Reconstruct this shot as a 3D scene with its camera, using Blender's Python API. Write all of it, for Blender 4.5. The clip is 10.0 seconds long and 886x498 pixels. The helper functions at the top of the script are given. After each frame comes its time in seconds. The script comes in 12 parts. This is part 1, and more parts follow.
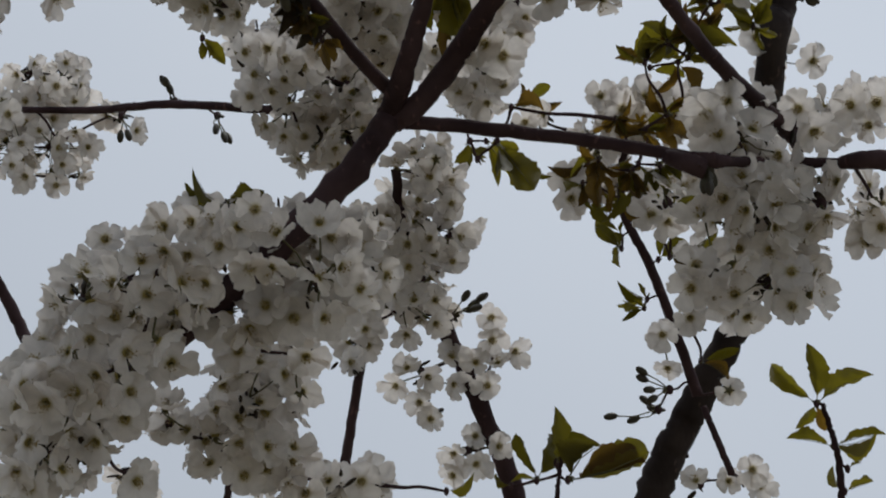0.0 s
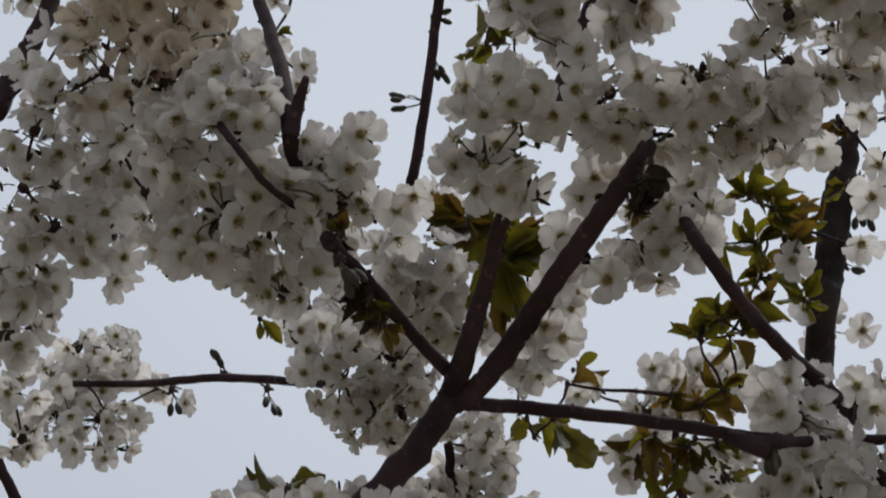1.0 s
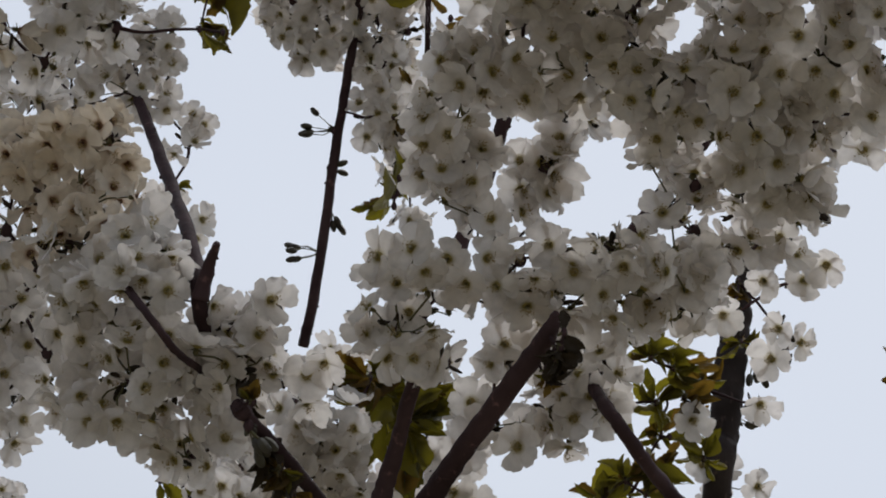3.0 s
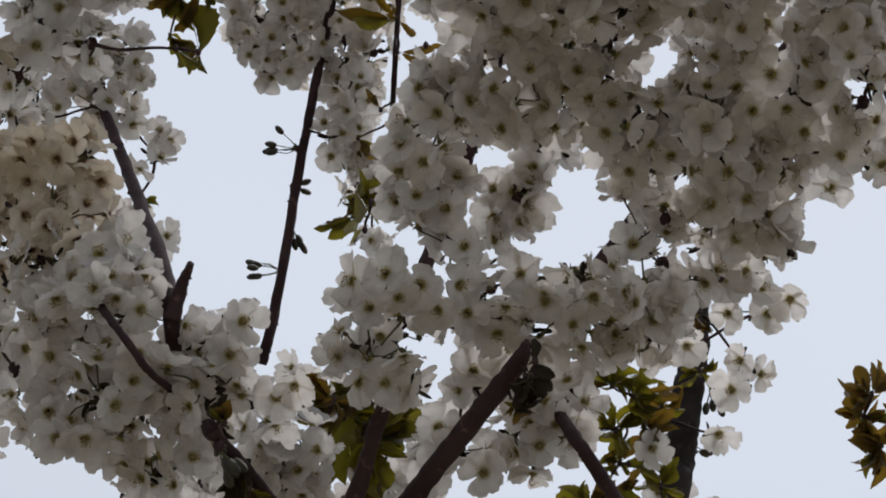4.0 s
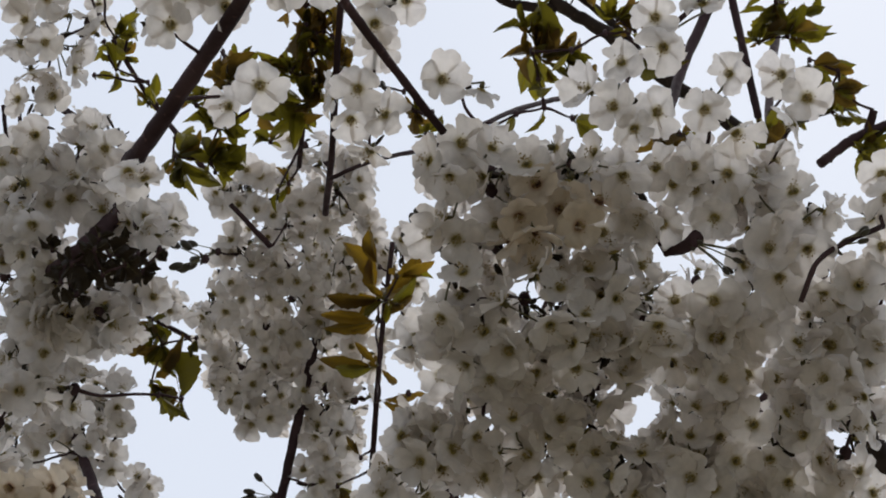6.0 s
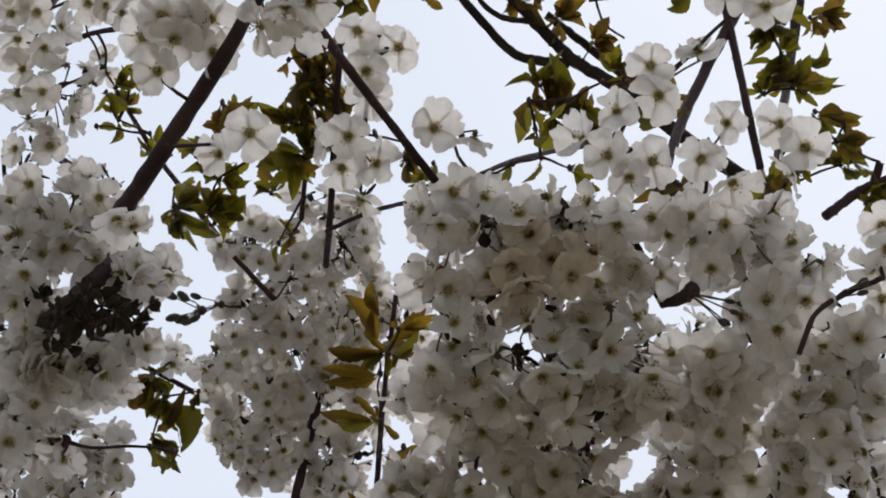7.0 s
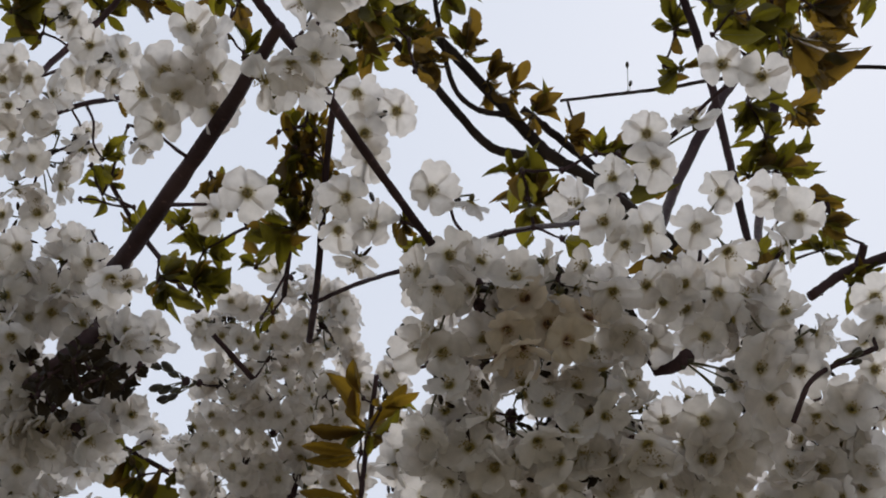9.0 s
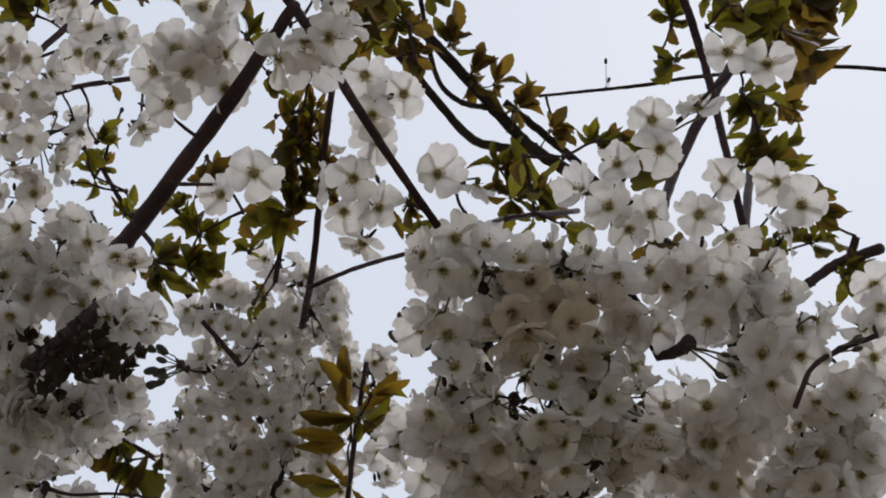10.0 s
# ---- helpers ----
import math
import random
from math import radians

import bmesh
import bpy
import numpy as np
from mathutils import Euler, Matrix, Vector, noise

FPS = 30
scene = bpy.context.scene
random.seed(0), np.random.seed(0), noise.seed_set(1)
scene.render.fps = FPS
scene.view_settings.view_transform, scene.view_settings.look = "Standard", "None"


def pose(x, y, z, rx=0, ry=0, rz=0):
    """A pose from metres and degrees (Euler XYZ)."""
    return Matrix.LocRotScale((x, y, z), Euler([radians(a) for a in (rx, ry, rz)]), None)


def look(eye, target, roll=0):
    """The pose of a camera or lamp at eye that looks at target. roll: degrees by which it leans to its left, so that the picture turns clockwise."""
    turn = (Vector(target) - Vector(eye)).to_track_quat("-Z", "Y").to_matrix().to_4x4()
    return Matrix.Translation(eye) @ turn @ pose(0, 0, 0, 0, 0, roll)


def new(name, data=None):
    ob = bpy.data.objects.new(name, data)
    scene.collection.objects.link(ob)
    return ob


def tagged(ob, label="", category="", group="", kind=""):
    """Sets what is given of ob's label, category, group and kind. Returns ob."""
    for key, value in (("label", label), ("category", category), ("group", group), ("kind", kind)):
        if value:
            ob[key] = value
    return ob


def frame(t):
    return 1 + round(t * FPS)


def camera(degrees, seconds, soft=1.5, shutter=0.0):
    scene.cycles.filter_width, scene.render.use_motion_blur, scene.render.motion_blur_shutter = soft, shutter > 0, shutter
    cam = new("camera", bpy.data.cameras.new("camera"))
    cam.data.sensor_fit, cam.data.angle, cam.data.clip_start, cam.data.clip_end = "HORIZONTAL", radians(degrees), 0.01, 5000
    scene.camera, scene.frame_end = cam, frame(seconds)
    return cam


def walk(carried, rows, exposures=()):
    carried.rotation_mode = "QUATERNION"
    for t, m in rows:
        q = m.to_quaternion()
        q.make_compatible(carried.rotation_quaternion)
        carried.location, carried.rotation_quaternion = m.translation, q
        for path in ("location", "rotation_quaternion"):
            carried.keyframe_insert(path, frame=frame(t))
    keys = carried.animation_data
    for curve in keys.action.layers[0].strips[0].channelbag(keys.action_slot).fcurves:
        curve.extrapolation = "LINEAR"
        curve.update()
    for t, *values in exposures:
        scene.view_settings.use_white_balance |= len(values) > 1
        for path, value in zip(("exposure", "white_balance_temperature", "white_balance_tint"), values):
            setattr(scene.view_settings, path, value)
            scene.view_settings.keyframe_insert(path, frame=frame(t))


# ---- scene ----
cam = camera(28.0, 10.0, soft=1.9, shutter=0.15)
PATH = [
    (0, (0.00137, 0.00056, 1.60088), (-0.00731, 1.86908, 2.31401), 1.838),
    (0.5, (-0.01617, -0.00900, 1.61753), (-0.04556, 1.82432, 2.41634), 1.697),
    (1, (-0.02523, -0.01391, 1.62131), (-0.06401, 1.74001, 2.58166), 1.690),
    (1.5, (-0.03621, -0.01942, 1.62437), (-0.04853, 1.68712, 2.66724), 1.226),
    (2, (-0.03674, -0.02719, 1.62565), (-0.01466, 1.65952, 2.70014), 0.638),
    (2.5, (-0.03831, -0.02720, 1.62934), (0.01777, 1.64860, 2.71954), 0.494),
    (2.7, (-0.04283, -0.02662, 1.63619), (0.03297, 1.65078, 2.72275), 0.060),
    (3.8, (-0.07720, -0.02910, 1.65251), (0.09897, 1.64750, 2.72860), -0.676),
    (4, (-0.07592, -0.03743, 1.64662), (0.09968, 1.62812, 2.73984), -0.284),
    (4.5, (-0.06546, -0.03784, 1.64301), (0.09387, 1.57385, 2.81648), 0.212),
    (5, (-0.07054, -0.03817, 1.64549), (0.09431, 1.49711, 2.91662), 0.047),
    (5.5, (-0.08872, -0.04103, 1.64417), (0.10279, 1.42139, 2.99496), -0.868),
    (7, (-0.05701, -0.02484, 1.65422), (0.08450, 1.35213, 3.09780), 0.490),
    (7.5, (-0.07521, -0.02253, 1.64533), (0.09191, 1.31588, 3.12206), -0.213),
    (8, (-0.08391, -0.01241, 1.63214), (0.09404, 1.27423, 3.15296), -0.361),
    (8.5, (-0.07758, -0.00216, 1.63309), (0.09345, 1.25930, 3.17564), -0.019),
    (9, (-0.07772, 0.00066, 1.63483), (0.10039, 1.27847, 3.16306), -0.148),
    (9.5, (-0.08841, -0.00136, 1.61977), (0.10914, 1.28113, 3.14162), -0.655),
    (10, (-0.10273, 0.00973, 1.62574), (0.11687, 1.28209, 3.15312), -0.866),
]
walk(cam, [(t, look(eye, target, roll)) for t, eye, target, roll in PATH], [(0, -0.45, 6300, 7), (1, -0.38, 6350, 8), (1.5, -0.28, 6350, 8.5), (2.5, -0.20, 6350, 9), (4, -0.20, 6350, 9), (5, -0.20, 6350, 9), (5.5, -0.13, 6350, 9), (7, -0.01, 6350, 10), (8.5, -0.11, 6350, 10), (10, -0.19, 6350, 10)])
SKY = 1.0

# ---- the world: bright overcast sky and a weak, very soft sun behind the cloud ----
SUN_UP, SUN_TURN = radians(60), radians(35)
world = bpy.data.worlds.new("overcast_sky")
scene.world = world
world.use_nodes = True
wn, wl = world.node_tree.nodes, world.node_tree.links
wn.clear()
sky = wn.new("ShaderNodeTexSky")
sky.sky_type, sky.sun_disc = "NISHITA", False
sky.sun_elevation, sky.sun_rotation = SUN_UP, SUN_TURN
sky.air_density, sky.dust_density = 1.5, 4.0
blue = wn.new("ShaderNodeVectorMath")
blue.operation = "SCALE"
blue.inputs["Scale"].default_value = 0.06
cloud = wn.new("ShaderNodeTexNoise")
cloud.inputs["Scale"].default_value, cloud.inputs["Detail"].default_value = 1.6, 3.0
cloud_ramp = wn.new("ShaderNodeValToRGB")
cloud_ramp.color_ramp.elements[0].position, cloud_ramp.color_ramp.elements[0].color = 0.3, (0.71, 0.76, 0.87, 1)
cloud_ramp.color_ramp.elements[1].position, cloud_ramp.color_ramp.elements[1].color = 0.75, (0.80, 0.84, 0.93, 1)
place, toward, rise, dome = wn.new("ShaderNodeTexCoord"), wn.new("ShaderNodeVectorMath"), wn.new("ShaderNodeMapRange"), wn.new("ShaderNodeVectorMath")
dome.operation, toward.operation = "SCALE", "DOT_PRODUCT"
toward.inputs[1].default_value = (math.cos(SUN_UP) * math.sin(SUN_TURN), math.cos(SUN_UP) * math.cos(SUN_TURN), math.sin(SUN_UP))
rise.inputs["From Min"].default_value, rise.inputs["From Max"].default_value = -0.7, 0.8
rise.inputs["To Min"].default_value, rise.inputs["To Max"].default_value = 0.13, 1.07
wl.new(place.outputs["Generated"], toward.inputs[0])
wl.new(toward.outputs["Value"], rise.inputs["Value"])
over = wn.new("ShaderNodeMix")
over.data_type = "RGBA"
over.inputs["Factor"].default_value = 0.92
back, out = wn.new("ShaderNodeBackground"), wn.new("ShaderNodeOutputWorld")
back.inputs["Strength"].default_value = SKY
wl.new(sky.outputs["Color"], blue.inputs[0])
wl.new(cloud.outputs["Fac"], cloud_ramp.inputs["Fac"])
wl.new(blue.outputs["Vector"], over.inputs["A"])
wl.new(cloud_ramp.outputs["Color"], over.inputs["B"])
wl.new(over.outputs["Result"], dome.inputs[0])
wl.new(rise.outputs["Result"], dome.inputs["Scale"])
wl.new(dome.outputs["Vector"], back.inputs["Color"])
wl.new(back.outputs["Background"], out.inputs["Surface"])

sun = new("sun", bpy.data.lights.new("sun", "SUN"))
sun.data.energy, sun.data.angle, sun.data.color = 2.0, radians(40), (1.0, 0.97, 0.93)
sun_way = Vector((math.cos(SUN_UP) * math.sin(SUN_TURN), math.cos(SUN_UP) * math.cos(SUN_TURN), math.sin(SUN_UP)))
sun.matrix_world = look(sun_way * 12, (0, 0, 0))


# ---- materials ----
def shader(name):
    m = bpy.data.materials.new(name)
    m.use_nodes = True
    n, l = m.node_tree.nodes, m.node_tree.links
    return m, n, l, n["Principled BSDF"], n["Material Output"]


def ramp(n, low, high, a=0.3, b=0.7):
    r = n.new("ShaderNodeValToRGB")
    e = r.color_ramp.elements
    e[0].position, e[0].color, e[1].position, e[1].color = a, (*low, 1), b, (*high, 1)
    return r


def grain(n, l, scale, detail=4.0, stretch=(1, 1, 1)):
    c, m, t = n.new("ShaderNodeTexCoord"), n.new("ShaderNodeMapping"), n.new("ShaderNodeTexNoise")
    m.inputs["Scale"].default_value = stretch
    t.inputs["Scale"].default_value, t.inputs["Detail"].default_value = scale, detail
    l.new(c.outputs["Object"], m.inputs["Vector"])
    l.new(m.outputs["Vector"], t.inputs["Vector"])
    return t


def bumped(n, l, b, height, strength, distance):
    u = n.new("ShaderNodeBump")
    u.inputs["Strength"].default_value, u.inputs["Distance"].default_value = strength, distance
    l.new(height, u.inputs["Height"])
    l.new(u.outputs["Normal"], b.inputs["Normal"])
    return u


def thin_leaf(name, colours, through_tint, share, rough, scale, heart=None, spread=(0.94, 1.04)):
    """A thin living sheet: part of the light passes through it. Every petal or leaf varies a little."""
    m, n, l, b, o = shader(name)
    isl = n.new("ShaderNodeNewGeometry")
    pick = n.new("ShaderNodeValToRGB")
    els = pick.color_ramp.elements
    els[0].color, els[1].color = (*colours[0], 1), (*colours[-1], 1)
    for k, c in enumerate(colours[1:-1]):
        els.new((k + 1) / (len(colours) - 1)).color = (*c, 1)
    l.new(isl.outputs["Random Per Island"], pick.inputs["Fac"])
    t = grain(n, l, scale)
    tone = ramp(n, (0.86, 0.86, 0.86), (1.0, 1.0, 1.0), 0.3, 0.6)
    l.new(t.outputs["Fac"], tone.inputs["Fac"])
    mul = n.new("ShaderNodeMix")
    mul.data_type, mul.blend_type = "RGBA", "MULTIPLY"
    mul.inputs["Factor"].default_value = 1.0
    l.new(pick.outputs["Color"], mul.inputs["A"])
    l.new(tone.outputs["Color"], mul.inputs["B"])
    own, level, vary = n.new("ShaderNodeObjectInfo"), n.new("ShaderNodeMapRange"), n.new("ShaderNodeVectorMath")
    vary.operation = "SCALE"
    level.inputs["To Min"].default_value, level.inputs["To Max"].default_value = spread
    l.new(own.outputs["Random"], level.inputs["Value"])
    l.new(mul.outputs["Result"], vary.inputs[0])
    l.new(level.outputs["Result"], vary.inputs["Scale"])
    tone_out = vary.outputs["Vector"]
    if heart:
        # the claw of each petal is greenish, fading outwards
        where, far, fade, warm = n.new("ShaderNodeTexCoord"), n.new("ShaderNodeVectorMath"), n.new("ShaderNodeMapRange"), n.new("ShaderNodeMix")
        far.operation, warm.data_type, fade.interpolation_type = "LENGTH", "RGBA", "SMOOTHSTEP"
        fade.inputs["From Min"].default_value, fade.inputs["From Max"].default_value = 0.0012, 0.0062
        l.new(where.outputs["Object"], far.inputs[0])
        l.new(far.outputs["Value"], fade.inputs["Value"])
        l.new(fade.outputs["Result"], warm.inputs["Factor"])
        warm.inputs["A"].default_value = (*heart, 1)
        l.new(tone_out, warm.inputs["B"])
        tone_out = warm.outputs["Result"]
    l.new(tone_out, b.inputs["Base Color"])
    b.inputs["Roughness"].default_value = rough
    b.inputs["Specular IOR Level"].default_value = 0.3
    bump = bumped(n, l, b, t.outputs["Fac"], 0.35, 0.0015)
    tr, mix, tint = n.new("ShaderNodeBsdfTranslucent"), n.new("ShaderNodeMixShader"), n.new("ShaderNodeMix")
    tint.data_type, tint.blend_type = "RGBA", "MULTIPLY"
    tint.inputs["Factor"].default_value = 1.0
    tint.inputs["B"].default_value = (*through_tint, 1)
    l.new(tone_out, tint.inputs["A"])
    l.new(tint.outputs["Result"], tr.inputs["Color"])
    l.new(bump.outputs["Normal"], tr.inputs["Normal"])
    mix.inputs["Fac"].default_value = share
    l.new(b.outputs["BSDF"], mix.inputs[1])
    l.new(tr.outputs["BSDF"], mix.inputs[2])
    l.new(mix.outputs["Shader"], o.inputs["Surface"])
    return m


PETAL = thin_leaf("white_petal", [(0.835, 0.812, 0.775), (0.865, 0.845, 0.815), (0.80, 0.765, 0.70), (0.845, 0.825, 0.79)], (1.0, 0.962, 0.952), 0.58, 0.6, 160, (0.46, 0.40, 0.19))
FADED = thin_leaf("faded_petal", [(0.78, 0.71, 0.60), (0.81, 0.76, 0.66), (0.76, 0.67, 0.55), (0.79, 0.73, 0.63)], (1.0, 0.94, 0.88), 0.45, 0.6, 160, (0.40, 0.24, 0.12))
GREEN = thin_leaf("young_green_leaf", [(0.06, 0.07, 0.014), (0.10, 0.095, 0.018), (0.10, 0.075, 0.016), (0.06, 0.09, 0.016)], (2.6, 2.6, 0.8), 0.46, 0.42, 70, spread=(0.55, 1.45))
BRONZE = thin_leaf("bronze_leaf", [(0.092, 0.066, 0.020), (0.080, 0.076, 0.020), (0.105, 0.052, 0.024), (0.076, 0.070, 0.020)], (2.7, 2.3, 0.8), 0.5, 0.42, 70, spread=(0.55, 1.35))

GOLD = thin_leaf("golden_leaf", [(0.17, 0.105, 0.022), (0.14, 0.115, 0.022), (0.19, 0.10, 0.024), (0.13, 0.11, 0.02)], (1.9, 1.75, 0.6), 0.46, 0.42, 70, spread=(0.6, 1.3))


# old brown bud scales, with the shade they hang in darkened into the colour
BRACT = thin_leaf("shaded_brown_bract", [(0.028, 0.017, 0.010), (0.036, 0.022, 0.012), (0.030, 0.022, 0.011), (0.022, 0.014, 0.008)], (1.2, 1.1, 0.8), 0.1, 0.6, 70)


def bark_material(name, low, high):
    m, n, l, b, o = shader(name)
    big, fine = grain(n, l, 22, 5.0), grain(n, l, 190, 4.0, (1, 1, 0.45))
    c = ramp(n, low, high, 0.35, 0.7)
    l.new(big.outputs["Fac"], c.inputs["Fac"])
    spots = ramp(n, (1, 1, 1), (2.1, 1.9, 1.75), 0.62, 0.72)
    l.new(fine.outputs["Fac"], spots.inputs["Fac"])
    mul = n.new("ShaderNodeMix")
    mul.data_type, mul.blend_type = "RGBA", "MULTIPLY"
    mul.inputs["Factor"].default_value = 1.0
    l.new(c.outputs["Color"], mul.inputs["A"])
    l.new(spots.outputs["Color"], mul.inputs["B"])
    l.new(mul.outputs["Result"], b.inputs["Base Color"])
    b.inputs["Roughness"].default_value = 0.7
    b.inputs["Specular IOR Level"].default_value = 0.06
    bumped(n, l, b, fine.outputs["Fac"], 0.6, 0.002)
    return m


BARK = bark_material("cherry_bark", (0.034, 0.0205, 0.0225), (0.084, 0.053, 0.057))


FAR_BARK = bark_material("grey_brown_bark", (0.026, 0.020, 0.019), (0.064, 0.050, 0.046))


def tree_bark(tree):
    return FAR_BARK if tree.name.startswith("leafy") else BARK


def plain_material(name, low, high, rough, scale):
    m, n, l, b, o = shader(name)
    t = grain(n, l, scale)
    c = ramp(n, low, high)
    l.new(t.outputs["Fac"], c.inputs["Fac"])
    l.new(c.outputs["Color"], b.inputs["Base Color"])
    b.inputs["Roughness"].default_value = rough
    bumped(n, l, b, t.outputs["Fac"], 0.3, 0.001)
    return m


CENTRE = plain_material("flower_centre", (0.25, 0.20, 0.05), (0.38, 0.30, 0.09), 0.6, 400)
FADED_CENTRE = plain_material("faded_flower_centre", (0.12, 0.05, 0.025), (0.20, 0.10, 0.05), 0.6, 400)
ANTHER = plain_material("anther", (0.30, 0.21, 0.07), (0.46, 0.35, 0.14), 0.7, 500)
STALK = plain_material("flower_stalk", (0.07, 0.075, 0.02), (0.12, 0.10, 0.04), 0.5, 120)
BUD = plain_material("closed_bud", (0.025, 0.018, 0.014), (0.06, 0.055, 0.03), 0.5, 150)
EARTH = plain_material("dry_grassy_earth", (0.13, 0.115, 0.075), (0.22, 0.19, 0.135), 0.95, 6)


# ---- helpers for meshes ----
rng = np.random.default_rng(7)


def mesh_of(name, verts, tris, mats, slots=None):
    """A smooth mesh from arrays of corners and triangles."""
    me = bpy.data.meshes.new(name)
    verts, tris = np.asarray(verts, np.float32), np.asarray(tris, np.int32)
    me.vertices.add(len(verts))
    me.vertices.foreach_set("co", verts.ravel())
    me.loops.add(tris.size)
    me.loops.foreach_set("vertex_index", tris.ravel())
    me.polygons.add(len(tris))
    me.polygons.foreach_set("loop_start", np.arange(0, tris.size, 3, dtype=np.int32))
    me.polygons.foreach_set("use_smooth", np.ones(len(tris), bool))
    for m in mats:
        me.materials.append(m)
    if slots is not None:
        me.polygons.foreach_set("material_index", np.asarray(slots, np.int32))
    me.update(calc_edges=True)
    return me


def joined(pieces):
    """Pieces of (corners, triangles, slots) as one."""
    verts, tris, slots, at = [], [], [], 0
    for v, t, s in pieces:
        verts.append(v), tris.append(np.asarray(t) + at), slots.append(np.full(len(t), s) if np.isscalar(s) else s)
        at += len(v)
    return np.concatenate(verts), np.concatenate(tris), np.concatenate(slots)


def grid_tris(rows, cols):
    a = (np.arange(rows - 1)[:, None] * cols + np.arange(cols - 1)).ravel()
    return np.concatenate([np.stack([a, a + 1, a + cols + 1], 1), np.stack([a, a + cols + 1, a + cols], 1)])


def smooth_line(points, steps):
    """Points and radii along a Catmull-Rom line."""
    p = np.asarray(points, float)
    p = np.concatenate([[2 * p[0] - p[1]], p, [2 * p[-1] - p[-2]]])
    t = np.linspace(0, 1, steps, endpoint=False)[:, None]
    out = [0.5 * (2 * b + (c - a) * t + (2 * a - 5 * b + 4 * c - d) * t**2 + (3 * b - a - 3 * c + d) * t**3) for a, b, c, d in zip(p, p[1:], p[2:], p[3:])]
    return np.concatenate([*out, p[-2:-1]])


def tube(line, sides, rough=0.0):
    """A closed round tube along rows of x, y, z, radius, with an uneven skin."""
    pts, rad = line[:, :3], np.maximum(line[:, 3], 2e-4)
    way = np.gradient(pts, axis=0)
    way /= np.linalg.norm(way, axis=1, keepdims=True) + 1e-9
    ref = np.array([0.31, 0.17, 0.93]) if abs(way[:, 2].mean()) < 0.8 else np.array([0.95, 0.2, 0.1])
    s = np.cross(way, ref)
    s /= np.linalg.norm(s, axis=1, keepdims=True)
    u = np.cross(s, way)
    a = np.linspace(0, 2 * np.pi, sides, endpoint=False)
    r = rad[:, None] * (1 + rough * rng.normal(size=(len(pts), sides)) + rough * rng.normal(size=(len(pts), 1)))
    v = pts[:, None] + r[..., None] * (np.cos(a)[:, None] * s[:, None] + np.sin(a)[:, None] * u[:, None])
    n = len(pts)
    i, j = np.arange(n - 1)[:, None] * sides, np.arange(sides)
    k = (j + 1) % sides
    q = np.stack([i + j, i + k, i + sides + k, i + sides + j], -1).reshape(-1, 4)
    tris = [q[:, [0, 1, 2]], q[:, [0, 2, 3]]]
    m = n * sides
    tris += [np.stack([np.full(sides, m), k, j], 1), np.stack([np.full(sides, m + 1), (n - 1) * sides + j, (n - 1) * sides + k], 1)]
    return np.concatenate([v.reshape(-1, 3), pts[:1], pts[-1:]]), np.concatenate(tris)


def ball(centre, radii, rows=5, cols=7):
    th, ph = np.linspace(0, np.pi, rows), np.linspace(0, 2 * np.pi, cols)
    v = np.stack([np.outer(np.sin(th), np.cos(ph)), np.outer(np.sin(th), np.sin(ph)), np.outer(np.cos(th), np.ones(cols))], -1).reshape(-1, 3)
    return v * radii + centre, grid_tris(rows, cols)


def frame_along(ahead, spin):
    """A turn whose z axis points along ahead, spun about it."""
    z = np.asarray(ahead, float) / np.linalg.norm(ahead)
    x = np.cross(z, (0.0, 0.0, 1.0) if abs(z[2]) < 0.9 else (1.0, 0.0, 0.0))
    x /= np.linalg.norm(x)
    y = np.cross(z, x)
    c, s = np.cos(spin), np.sin(spin)
    return np.stack([c * x + s * y, c * y - s * x, z], 1)


def part(name, me, parent, at=(0, 0, 0), label="", kind=""):
    """One mesh object under a thing or a part, at a place in the world."""
    ob = new(name, me)
    ob.parent = parent
    up, off = parent, Vector(at)
    while up:
        off -= up.location
        up = up.parent
    ob.location = off
    return tagged(ob, label=label, kind=kind)


# ---- flowers ----
def petal(turn, cup, size, twist):
    """One broad notched petal on its narrow claw, cupped and a little crumpled."""
    u = np.array([0.05, 0.24, 0.46, 0.68, 0.86, 1.0])[:, None]
    v = np.array([-1.0, -0.55, 0.0, 0.55, 1.0])[None]
    half = np.array([0.07, 0.20, 0.345, 0.43, 0.395, 0.21])[:, None]
    x = u * (1 + 0.03 * rng.normal(size=(1, 5))) - np.where(u > 0.9, 0.06 * (1 - np.abs(v)) ** 2 + 0.04 * v * v, 0.0)
    y = half * v * 1.14
    z = cup * u**1.7 + 0.45 * y * y - 0.16 * u**4 + 0.085 * rng.normal(size=x.shape) * u + twist * y
    x, y, z = size * x, size * y, size * z
    c, s = np.cos(turn), np.sin(turn)
    return np.stack([c * x - s * y, s * x + c * y, z], -1).reshape(-1, 3), grid_tris(6, 5)


